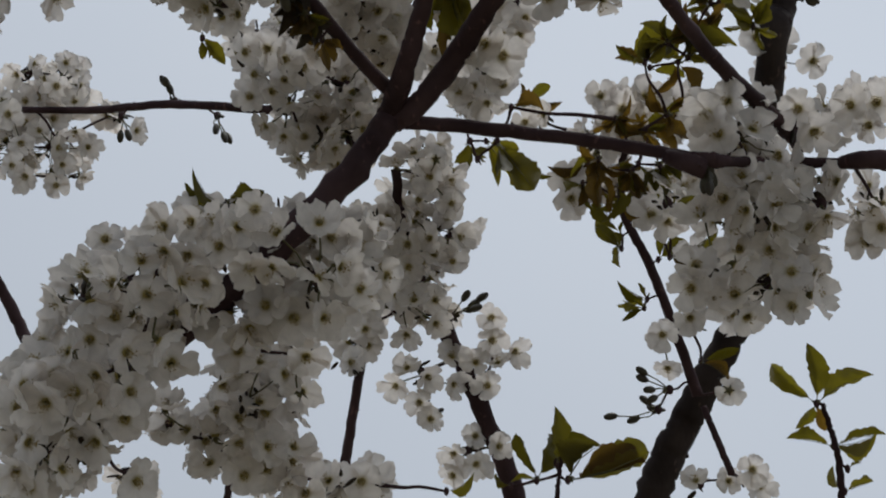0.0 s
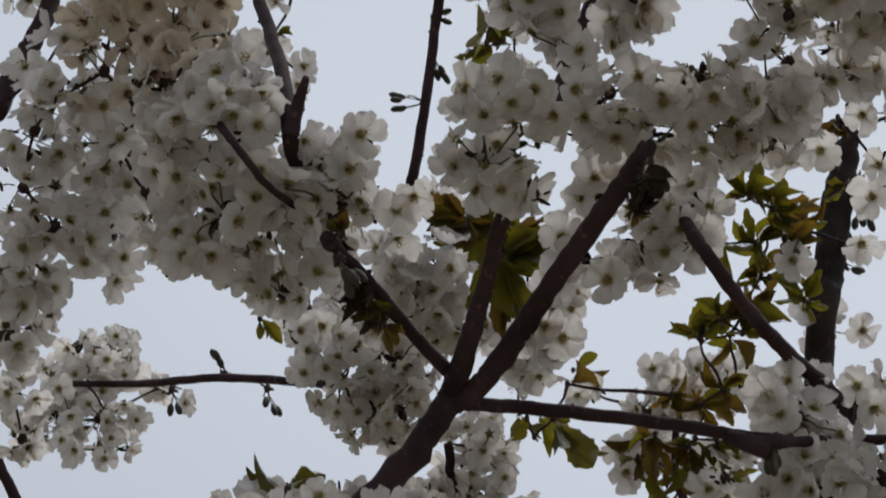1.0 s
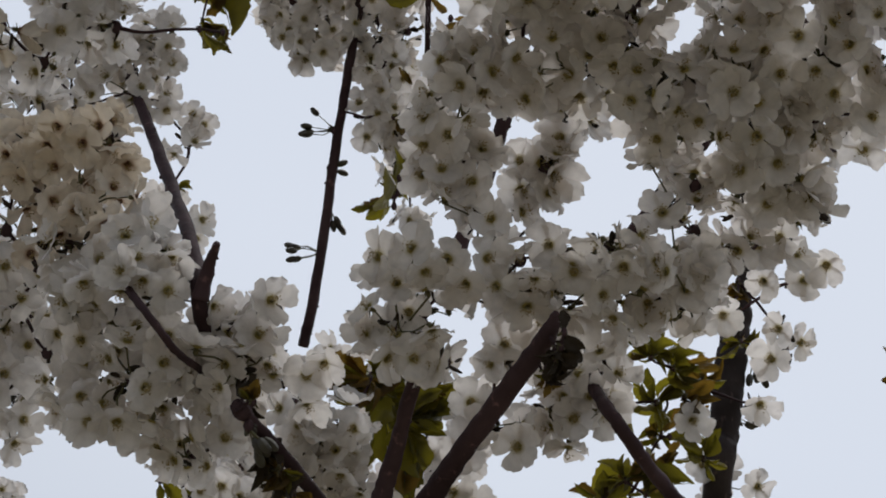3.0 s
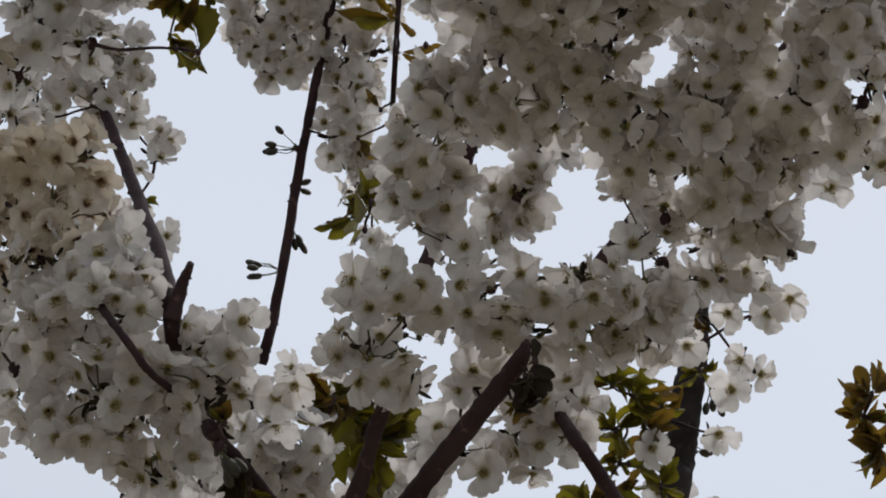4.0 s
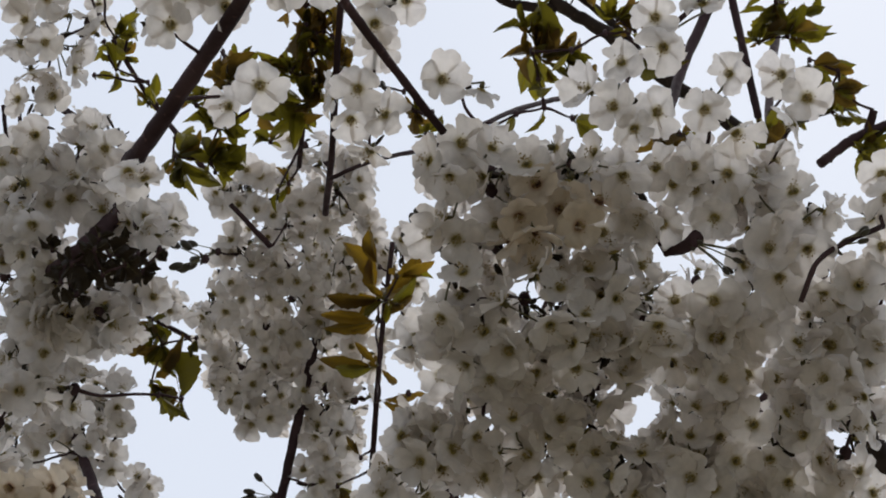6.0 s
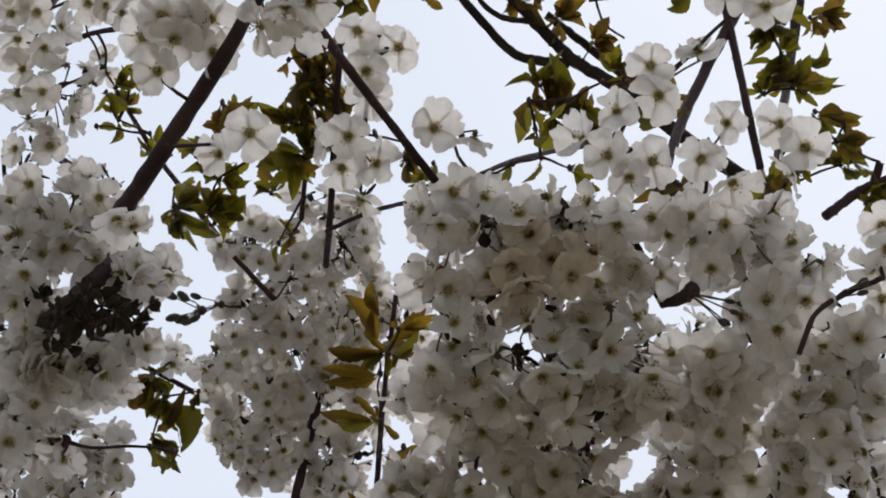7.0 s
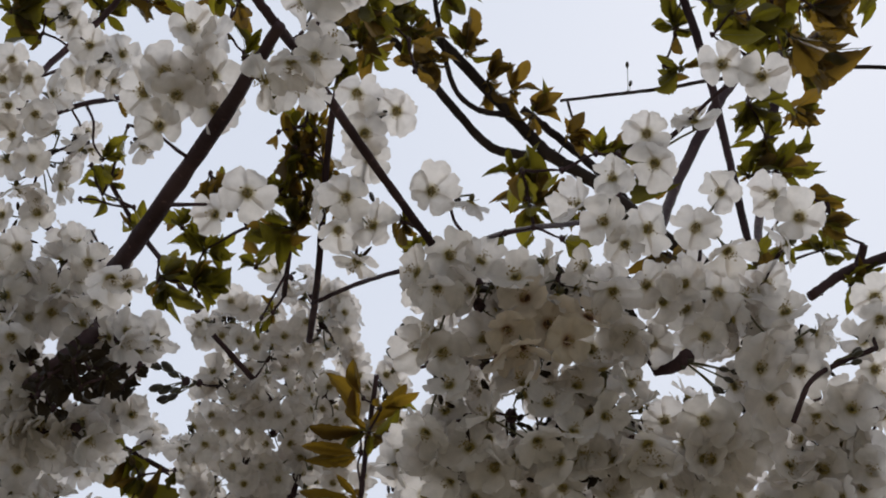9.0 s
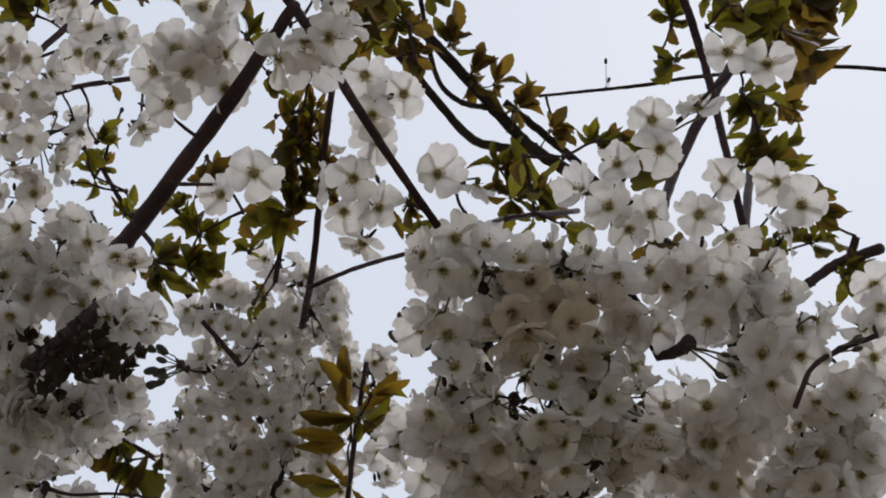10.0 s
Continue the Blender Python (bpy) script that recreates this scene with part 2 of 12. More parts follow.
def flower(cup):
    """An open five-petalled blossom that faces +z: petals, olive cup, stamens and the calyx behind."""
    pieces, spin = [], rng.uniform(0, 6.3)
    for k in range(5):
        v, t = petal(spin + k * 2 * np.pi / 5 + rng.normal() * 0.14, cup + rng.normal() * 0.16, 0.0156 * rng.uniform(0.86, 1.10), rng.normal() * 0.16)
        v[:, 2] += 0.0005 * (k % 2)
        pieces.append((v, t, 0))
    v, t = ball((0, 0, 0.0002), (0.0034, 0.0034, 0.0013), 4, 10)
    pieces.append((v, t, 1))
    for k in range(20):
        a, lean, high = rng.uniform(0, 6.3), rng.uniform(0.05, 0.75), rng.uniform(0.0040, 0.0078)
        tip = np.array([np.cos(a) * np.sin(lean), np.sin(a) * np.sin(lean), np.cos(lean)]) * high
        side = np.array([-np.sin(a), np.cos(a), 0]) * 0.00026
        root = tip * 0.15
        pieces.append((np.array([root - side, root + side, tip]), [[0, 1, 2]], 0))
        w = rng.uniform(0.0005, 0.0008)
        pieces.append((tip + w * np.array([[1, 0, 0], [-0.5, 0.87, 0], [-0.5, -0.87, 0], [0, 0, 1.2]]), [[0, 1, 3], [1, 2, 3], [2, 0, 3], [0, 2, 1]], 2))
    v, t = ball((0, 0, -0.0028), (0.0020, 0.0020, 0.0032), 4, 7)
    pieces.append((v, t, 3))
    for k in range(5):
        a = spin + 0.63 + k * 2 * np.pi / 5
        c, s = np.cos(a), np.sin(a)
        v = np.array([[0.001, -0.0015, -0.0012], [0.001, 0.0015, -0.0012], [0.0066, 0, -0.0035]])
        pieces.append((np.stack([c * v[:, 0] - s * v[:, 1], s * v[:, 0] + c * v[:, 1], v[:, 2]], 1), [[0, 1, 2]], 3))
    return joined(pieces)


FLOWER_MATS = [PETAL, CENTRE, ANTHER, STALK]
CUPS = (0.30, 0.42, 0.55, 0.36, 0.22, 0.68, 0.48, 0.33, 0.85, 0.60, 0.40, 1.3, 0.50, 0.65)
KINDS = [flower(c) for c in CUPS]
FLOWER_MESHES = [mesh_of("flower", *kind[:2], FLOWER_MATS, kind[2]) for kind in KINDS]
OPEN_KINDS = [k for k, kind in enumerate(CUPS) if kind < 0.8]
FADED_MESHES = [mesh_of("flower", *kind[:2], [FADED, FADED_CENTRE, ANTHER, STALK], kind[2]) for kind in KINDS]


def stalk(root, tip, thick=0.00055):
    """A thin stalk that sags a little between its ends."""
    root, tip = np.asarray(root, float), np.asarray(tip, float)
    mid = (root + tip) / 2 + rng.normal(size=3) * 0.0018
    rows = np.array([[*root, thick * 1.2], [*mid, thick], [*tip, thick * 1.1]])
    return tube(rows, 4)


def set_flower(parent, place, m, size, kinds=range(len(KINDS)), aged=False):
    fl = new("flower", (FADED_MESHES if aged else FLOWER_MESHES)[int(rng.choice(kinds))])
    fl.parent = parent
    fl.matrix_basis = Matrix.LocRotScale(Vector(place), Matrix(m.tolist()), (size,) * 3)


def blossoms(tree, centre, radius, fill=1.0, aged=False):
    """A tuft of blossoms round one spur: the spur with its stalks, and on each stalk a flower."""
    centre = np.asarray(centre, float)
    count = max(3, round((radius / 0.0138) ** 2 * 2.1 * fill))
    shell = max(radius - 0.0090, 0.006)
    k = np.arange(count) + 0.5
    tilt, turn = np.arccos(1 - 2 * k / count), np.pi * (1 + 5**0.5) * k + rng.uniform(0, 6.3)
    ways = np.stack([np.cos(turn) * np.sin(tilt), np.sin(turn) * np.sin(tilt), np.cos(tilt)], 1) + rng.normal(size=(count, 3)) * 0.2
    ways /= np.linalg.norm(ways, axis=1, keepdims=True)
    v, t = ball((0, 0, 0), (0.0045, 0.0045, 0.0055), 5, 7)
    pieces, held = [(v, t, 4)], []
    for w in ways:
        face = w + np.array([0.0, -0.35, -0.35]) + rng.normal(size=3) * 0.48
        place = w * shell * rng.choice([rng.uniform(0.86, 1.10), rng.uniform(0.45, 0.85)], p=[0.75, 0.25])
        m = frame_along(face, rng.uniform(0, 6.3))
        size = rng.uniform(0.88, 1.08)
        held.append((place, m, size))
        pieces.append((*stalk(rng.normal(size=3) * 0.003, place - m[:, 2] * 0.005 * size), 3))
    for k in range(3 + count // 2):
        w = rng.normal(size=3)
        w *= shell * rng.uniform(0.3, 0.95) / np.linalg.norm(w)
        v, t = ball((0, 0, 0.003), (0.0010, 0.0023, 0.0052), 5, 6)
        pieces.append((v @ frame_along(w + rng.normal(size=3) * shell * 0.5, rng.uniform(0, 6)).T * rng.uniform(0.6, 1.3) + w, t, 5))
    v, t, s = joined(pieces)
    ob = part("flower_spur", mesh_of("flower_spur", v, t, FLOWER_MATS + [BARK, BRACT], s), tree, centre)
    for h in held:
        set_flower(ob, *h, aged=aged)
    return ob


def bunch(tree, spur, open_way, *places, scale=1.0, aged=False):
    """Open flowers on stalks from one spur, each turned outwards and to the open side of the crown."""
    spur, open_way = np.asarray(spur, float), np.asarray(open_way, float)
    v, t = ball((0, 0, 0), (0.0042, 0.0042, 0.0052), 5, 7)
    pieces, held = [(v, t, 4)], []
    for p in places:
        p = np.array(p) / 1000
        side = p - open_way * (p @ open_way)
        face = open_way + side * 20 + rng.normal(size=3) * 0.55
        m = frame_along(face, rng.uniform(0, 6.3))
        size = scale * rng.uniform(0.9, 1.1)
        held.append((p, m, size))
        pieces.append((*stalk(rng.normal(size=3) * 0.002, p - m[:, 2] * 0.005 * size, 0.0007), 3))
    for k in range(5 + len(places)):
        w = rng.normal(size=3)
        w *= rng.uniform(0.003, 0.011) / np.linalg.norm(w)
        v, t = ball((0, 0, 0.003), (0.0010, 0.0023, 0.0052), 5, 6)
        pieces.append((v @ frame_along(w + rng.normal(size=3) * 0.01, rng.uniform(0, 6)).T * rng.uniform(0.6, 1.2) + w, t, 5))
    v, t, s = joined(pieces)
    ob = part("flower_spur", mesh_of("flower_spur", v, t, FLOWER_MATS + [BARK, BRACT], s), tree, spur)
    for h in held:
        set_flower(ob, *h, OPEN_KINDS, aged=aged)
    return ob


# ---- leaves ----
def leaf(bend, fold):
    """A young cherry leaf along +x: oval, pointed, toothed, folded along its midrib, on a short stalk."""
    n = 15
    u = np.linspace(0.0, 1.0, n)
    half = 0.25 * np.sin(np.pi * u**1.05) ** 0.72
    half[1::2] *= 1.08
    half[-1] = 0.004
    v = np.array([-1.0, -0.5, 0.0, 0.5, 1.0])
    x = 0.12 + 0.88 * u[:, None] + 0.06 * np.abs(v) * np.sin(np.pi * u)[:, None]
    lean = rng.normal() * 0.12
    y = half[:, None] * v * (1 + 0.06 * rng.normal(size=(n, 1))) + lean * u[:, None] ** 2
    wave = rng.uniform(8, 14)
    z = fold * np.abs(half[:, None] * v) - bend * u[:, None] ** 2 + 0.03 * np.sin(u[:, None] * wave + v * 2) * np.abs(v) + 0.010 * rng.normal(size=(n, 5))
    v1 = np.stack([x + 0 * y, y, z], -1).reshape(-1, 3)
    rib = np.array([[0, 0, 0, 0.011], [0.12, 0, -0.006, 0.010], [0.5, lean * 0.19, -bend * 0.19 - 0.008, 0.008], [0.95, lean * 0.85, -bend * 0.85 - 0.004, 0.003]])
    return joined([(v1, grid_tris(n, 5), 0), (*tube(rib, 4), 1)])


LEAVES = [leaf(b, f) for b, f in ((0.15, 0.4), (0.35, 0.6), (0.05, 0.8), (0.5, 0.45), (0.25, 1.1), (-0.15, 0.5), (0.6, 0.9))]
LEAF_MESHES = {tint: [mesh_of("leaf", *k[:2], [m, STALK], k[2]) for k in LEAVES] for tint, m in (("gold", GOLD), ("green", GREEN), ("bronze", BRONZE), ("brown", BRACT))}


def sprig(tree, at, tint, *ways, few=False):
    """A leafy shoot: a short scaly spur with leaves that each point along a way as long as the leaf."""
    v, t = ball((0, 0, 0), (0.0021, 0.0021, 0.0034), 5, 7)
    pieces = [(v, t, 0)]
    ways = [np.asarray(w, float) for w in ways]
    ways += [w * rng.uniform(0.35, 0.75) + rng.normal(size=3) * np.linalg.norm(w) * 0.28 for w in ways for k in range(0 if few else {"mixed": 1, "brown": 1}.get(tint, 3))]
    for w in ways:
        w = np.asarray(w, float)
        pieces.append((*stalk((0, 0, 0), w * 0.06, 0.0009), 1))
    sp = part("leaf_sprig", mesh_of("leaf_sprig", *joined(pieces)[:2], [BARK, STALK], joined(pieces)[2]), tree, at)
    for w in ways:
        size = float(np.linalg.norm(w))
        # blades turn their flat sides mostly outwards and down
        tries = [frame_along(w, a) for a in rng.uniform(0, 6.3, 6 if tint == "mixed" else 2)]
        m = max(tries, key=lambda k: abs(k[:, 1] @ (0.0, -0.75, -0.66)))
        turn = np.stack([m[:, 2], m[:, 0], m[:, 1]], 1)
        hue = tint if tint == "brown" or (tint != "mixed" and rng.uniform() < 0.75) else ("green", "bronze", "gold", "gold")[int(rng.integers(2, 4) if tint == "mixed" and rng.uniform() < 0.5 else rng.integers(2))]
        lf = new("leaf", LEAF_MESHES[hue][int(rng.integers(len(LEAVES)))])
        lf.parent = sp
        lf.matrix_basis = Matrix.LocRotScale(Vector(np.asarray(w) * 0.03), Matrix(turn.tolist()), (size, size * (rng.uniform(0.4, 0.65) if tint == "mixed" else rng.uniform(0.8, 1.4) if tint == "brown" else rng.uniform(0.45, 1.0)), size * rng.uniform(0.8, 1.6)))


def buds(tree, at, way, count, fat=1.0):
    """A spur with closed buds on stalks that fan out along a way."""
    way = np.asarray(way, float)
    size = float(np.linalg.norm(way))
    v, t = ball((0, 0, 0), (0.0035, 0.0035, 0.0045), 5, 7)
    pieces = [(v, t, 0)]
    for k in range(count):
        tip = way * rng.uniform(0.6, 1.0) + rng.normal(size=3) * size * 0.22
        m = frame_along(tip, 0)
        pieces.append((*stalk((0, 0, 0), tip, 0.0006), 1))
        v, t = ball((0, 0, 0.003), (0.0034 * fat, 0.0034 * fat, 0.0062 * fat), 6, 8)
        pieces.append((v @ m.T + tip, t, 2))
    for k in range(3):
        v, t = ball((0, 0, 0.003), (0.0012, 0.0020, 0.004), 5, 6)
        pieces.append((v @ frame_along(way + rng.normal(size=3) * size, 0).T, t, 2))
    part("bud_spur", mesh_of("bud_spur", *joined(pieces)[:2], [BARK, STALK, BUD], joined(pieces)[2]), tree, at, label="dark closed buds on thin stalks")


def branch(tree, *rows, name="branch", knob=0.0, bark=None):
    """A tapering limb through rows of x, y, z, radius; knob: a swollen, cut end of that radius."""
    rows = [np.array(r, float) for r in rows]
    if knob:
        end, back = rows[-1], rows[-2]
        w = (end[:3] - back[:3]) / np.linalg.norm(end[:3] - back[:3])
        rows[-1:] = [np.r_[end[:3] - w * knob * 2.2, end[3]], np.r_[end[:3] - w * knob * 0.9, knob], np.r_[end[:3], knob * 0.8], np.r_[end[:3] + w * knob * 0.5, knob * 0.3]]
    line = smooth_line(rows, 9)
    big = line[:, 3].max()
    centre = line[len(line) // 2, :3].copy()
    step = np.linalg.norm(np.diff(line[:, :3], axis=0), axis=1).mean()
    line[1:-1, :3] += rng.normal(size=(len(line) - 2, 3)) * min(0.05 * big, 0.06 * step)
    line[:, 3] *= 1 + 0.025 * rng.normal(size=len(line))
    line[:, :3] -= centre
    pieces = [(*tube(line, 12 if big > 0.006 else 8, 0.02), 0)]
    for k in range(2, len(line) - 2, 5):
        m = frame_along(rng.normal(size=3) + 1e-3, 0)
        r = line[k, 3]
        v, t = ball((0, 0, r * 0.85), (min(r * 0.3, 0.003), min(r * 0.3, 0.003), min(r * 0.45, 0.005)), 5, 7)
        pieces.append((v @ m.T + line[k, :3], t, 0))
    v, t, s = joined(pieces)
    return part(name, mesh_of(name, v, t, [bark or tree_bark(tree)]), tree, centre)


def twig(tree, root, tip):
    """A thin bent twig from a limb to a spur."""
    root, tip = np.asarray(root, float), np.asarray(tip, float)
    far = np.linalg.norm(tip - root)
    r = 0.0011 + 0.008 * min(far, 0.1)
    a, c = root + (tip - root) * 0.35 + rng.normal(size=3) * far * 0.03, root + (tip - root) * 0.7 + rng.normal(size=3) * far * 0.03
    line = smooth_line([np.r_[root, r], np.r_[a, r * 0.85], np.r_[c, r * 0.75], np.r_[tip, r * 0.6]], 3)
    line[:, :3] -= tip
    v, t = tube(line, 6, 0.05)
    part("twig", mesh_of("twig", v, t, [tree_bark(tree)]), tree, tip)


# ---- the ground, out of view below ----
gx = np.array([-3000.0, -300, -60, -15, -5, 0, 5, 15, 60, 300, 3000])
gv = np.stack([*(a.ravel() for a in np.meshgrid(gx, gx, indexing="xy")), np.zeros(121)], 1)
tagged(new("ground", mesh_of("ground", gv, grid_tris(11, 11), [EARTH])), "flat dry earth with yellowed grass under the trees", "ground", kind="structure")

# ---- the cherry tree ----
cherry = tagged(new("cherry_tree"), "spreading cherry tree in full white blossom with young bronze-green leaves", "tree")
cherry.location = (0.34, 1.75, 0)
second = tagged(new("leafy_tree"), "bare-limbed tree behind with bronze young leaves and few flowers", "tree")
second.location = (1.4, 3.3, 0)

# trunk and limbs
branch(cherry, (0.34, 1.75, -0.05, 0.1), (0.33, 1.75, 0.06, 0.085), (0.345, 1.74, 0.5, 0.068), (0.35, 1.72, 1.0, 0.06), (0.34, 1.7, 1.35, 0.045), name="trunk")
branch(second, (1.4, 3.3, -0.05, 0.11), (1.41, 3.3, 0.08, 0.09), (1.38, 3.28, 1.2, 0.07), (1.42, 3.2, 2.4, 0.05), (1.5, 3.1, 3.1, 0.035), name="trunk")
branch(cherry, (0.34, 1.71, 1.1, 0.0177), (0.0242, 1.4718, 1.3982, 0.0148), (-0.2916, 1.2337, 1.8164, 0.013), (-0.2689, 1.2163, 1.8899, 0.0118), (-0.2122, 1.1728, 1.9484, 0.0112), (-0.1372, 1.093, 1.9901, 0.0101), (-0.0721, 1.0609, 2.0468, 0.0096), (-0.0413, 1.0626, 2.099, 0.0093))
branch(cherry, (-0.0375, 1.0639, 2.0956, 0.005), (0.011, 1.0649, 2.0936, 0.0048), (0.0952, 1.0496, 2.0785, 0.0046), (0.1477, 1.0343, 2.0631, 0.0043), (0.1643, 1.0258, 2.0575, 0.0053), (0.1801, 1.0352, 2.0614, 0.0036), (0.237, 1.0992, 2.0906, 0.0038), (0.2955, 1.0627, 2.0748, 0.0033))
branch(cherry, (-0.0772, 1.3623, 2.2388, 0.0043), (-0.1599, 1.4155, 2.2666, 0.0041), (-0.2589, 1.4687, 2.2942, 0.0039), (-0.3338, 1.5073, 2.3043, 0.0036), (-0.4072, 1.526, 2.3107, 0.0032))
branch(cherry, (0.34, 1.71, 1.1, 0.0145), (0.2091, 1.6096, 1.4209, 0.0121), (0.0782, 1.5092, 1.8618, 0.0106), (0.0647, 1.4976, 1.9421, 0.0097), (0.0308, 1.4685, 2.0179, 0.0082), (-0.0003, 1.4446, 2.0802, 0.0068), (-0.0357, 1.402, 2.1353, 0.0052), (-0.0466, 1.3599, 2.1894, 0.0038))
branch(cherry, (-0.089, 1.5675, 1.9815, 0.0051), (-0.084, 1.5538, 2.0173, 0.0046), (-0.0757, 1.532, 2.0746, 0.0041), (-0.0674, 1.5101, 2.132, 0.0036))
branch(cherry, (0.34, 1.71, 1.1, 0.008), (0.0812, 1.5783, 1.42, 0.005), (-0.1776, 1.4466, 1.8601, 0.0036), (-0.1747, 1.4302, 1.9193, 0.0032), (-0.1675, 1.3894, 1.9423, 0.0029), (-0.1582, 1.3571, 1.971, 0.0027))
branch(cherry, (0.2362, 1.4192, 1.9532, 0.0032), (0.2238, 1.4094, 1.9786, 0.003), (0.2129, 1.4093, 2.0069, 0.0028))
branch(cherry, (0.2137, 1.4445, 2.0268, 0.0048), (0.1955, 1.4276, 2.0708, 0.0044), (0.1698, 1.4057, 2.128, 0.004), (0.1451, 1.372, 2.1599, 0.0036), (0.1397, 1.3402, 2.187, 0.0032), (0.1418, 1.3153, 2.1962, 0.0027))
branch(cherry, (-0.4734, 1.4639, 2.2482, 0.0051), (-0.4355, 1.4899, 2.1804, 0.0053), (-0.4086, 1.507, 2.136, 0.0055), (-0.3925, 1.5169, 2.1103, 0.0057), (-0.3715, 1.5095, 2.0739, 0.0058), (-0.3323, 1.4482, 2.0104, 0.0057))
branch(cherry, (0.34, 1.71, 1.1, 0.008), (0.3116, 1.473, 1.4014, 0.005), (0.2832, 1.2361, 1.8228, 0.0031), (0.282, 1.2315, 1.8846, 0.0028), (0.2791, 1.2202, 1.9143, 0.0025), (0.2724, 1.2117, 1.9363, 0.0021), (0.2659, 1.2054, 1.9529, 0.0018))
branch(cherry, (0.34, 1.71, 1.1, 0.008), (0.2088, 1.4484, 1.3945, 0.005), (0.0777, 1.1869, 1.8089, 0.0019), (0.0782, 1.1836, 1.8675, 0.0017), (0.0794, 1.1754, 1.8889, 0.0014), (0.0808, 1.17, 1.9032, 0.0011))
branch(cherry, (-0.0939, 1.4889, 2.5029, 0.0055), (-0.0831, 1.4583, 2.5493, 0.0053), (-0.0697, 1.4027, 2.6527, 0.005), (-0.0557, 1.3445, 2.7415, 0.0047), (-0.0415, 1.2924, 2.821, 0.0045))
branch(cherry, (-0.0979, 1.4981, 2.4889, 0.0055), (-0.1031, 1.4987, 2.4149, 0.0057), (-0.0901, 1.4473, 2.3093, 0.0056))
branch(cherry, (-0.2606, 1.2706, 2.6675, 0.0037), (-0.2354, 1.2349, 2.592, 0.005), (-0.1931, 1.1276, 2.4418, 0.0056), (-0.1572, 0.9848, 2.2915, 0.0051), (-0.146, 0.9452, 2.2231, 0.0051), (-0.1435, 1.0453, 2.234, 0.0058))
branch(cherry, (-0.1461, 0.9432, 2.2261, 0.0061), (-0.1406, 0.9313, 2.2442, 0.0041), (-0.1351, 0.9148, 2.2508, 0.0021))
branch(cherry, (-0.1989, 0.9653, 2.251, 0.003), (-0.1805, 0.9106, 2.2052, 0.0027), (-0.1562, 0.9169, 2.1755, 0.0025), (-0.1458, 0.9939, 2.2031, 0.0026))
branch(cherry, (0.1955, 0.9696, 2.3825, 0.0048), (0.1732, 0.9857, 2.3592, 0.0052), (0.1494, 1.0052, 2.3308, 0.0056), (0.1187, 1.0293, 2.2957, 0.006))
branch(cherry, (0.2198, 1.1269, 2.4821, 0.0069), (0.2664, 1.0865, 2.5248, 0.006), (0.3163, 0.9956, 2.5495, 0.0049), (0.3159, 0.8659, 2.5488, 0.0037))
branch(cherry, (0.0781, 1.1634, 2.5517, 0.0062), (0.0628, 1.1926, 2.5076, 0.0065), (0.0428, 1.2247, 2.4595, 0.0068), (0.0311, 1.2341, 2.409, 0.0071))
branch(cherry, (0.1067, 1.1163, 2.5882, 0.0057), (0.1203, 1.0874, 2.6213, 0.005), (0.142, 1.0086, 2.6351, 0.0042))
branch(cherry, (0.2349, 0.7289, 2.3787, 0.0017), (0.2435, 0.7126, 2.3973, 0.0017), (0.2628, 0.71, 2.4136, 0.0017), (0.2895, 0.7076, 2.4288, 0.0017))
branch(cherry, (0.1591, 0.7469, 2.4297, 0.0028), (0.1691, 0.7363, 2.4255, 0.0041), (0.1745, 0.7245, 2.4233, 0.0052))
branch(cherry, (-0.2925, 1.0514, 2.618, 0.0086), (-0.2442, 0.9059, 2.5165, 0.0072), (-0.2212, 0.8653, 2.5045, 0.0066), (-0.2064, 0.8688, 2.5344, 0.0063), (-0.1969, 0.8952, 2.5915, 0.0062))
branch(cherry, (-0.1852, 0.7802, 2.5093, 0.007), (-0.1746, 0.7379, 2.4778, 0.006), (-0.1269, 0.6258, 2.4605, 0.005), (-0.0915, 0.5237, 2.4299, 0.0032))
branch(cherry, (-0.0923, 0.5275, 2.4333, 0.003), (-0.1026, 0.5195, 2.441, 0.0027), (-0.1179, 0.5074, 2.4526, 0.0024))
branch(cherry, (-0.0923, 0.5275, 2.4333, 0.003), (-0.0788, 0.5573, 2.4528, 0.003), (-0.0489, 0.6094, 2.4652, 0.0029), (-0.0211, 0.6498, 2.468, 0.0027), (0.0111, 0.6873, 2.4597, 0.0026))
branch(cherry, (-0.0417, 0.7061, 2.8003, 0.0024), (-0.0447, 0.7521, 2.7759, 0.0025), (-0.0503, 0.7958, 2.7538, 0.0026), (-0.0511, 0.8427, 2.7285, 0.0027), (-0.0486, 0.9205, 2.6905, 0.0028), (-0.0478, 1.0311, 2.7296, 0.0031))
branch(cherry, (-0.0727, 1.072, 2.8286, 0.0025), (-0.0714, 0.9452, 2.8025, 0.0021), (-0.0695, 0.8775, 2.7928, 0.0018))
branch(second, (0.0259, 1.3167, 3.7845, 0.0064), (0.0876, 1.3579, 3.744, 0.0072), (0.2103, 1.4341, 3.668, 0.008), (0.2799, 1.4742, 3.6275, 0.0087), (0.347, 1.496, 3.6022, 0.0095), (0.4324, 1.534, 3.5617, 0.0103), (0.5509, 1.5798, 3.5111, 0.0111))
branch(second, (0.0337, 1.3744, 3.7364, 0.0056), (0.095, 1.4125, 3.6984, 0.006), (0.1833, 1.4718, 3.6402, 0.0064), (0.2246, 1.4804, 3.6286, 0.0068), (0.2724, 1.4783, 3.625, 0.0072))
branch(second, (0.0848, 1.276, 3.7464, 0.0035), (0.1044, 1.334, 3.6968, 0.0037), (0.1318, 1.3909, 3.6472, 0.0039), (0.1669, 1.4163, 3.6355, 0.0041), (0.2111, 1.4402, 3.663, 0.0044))
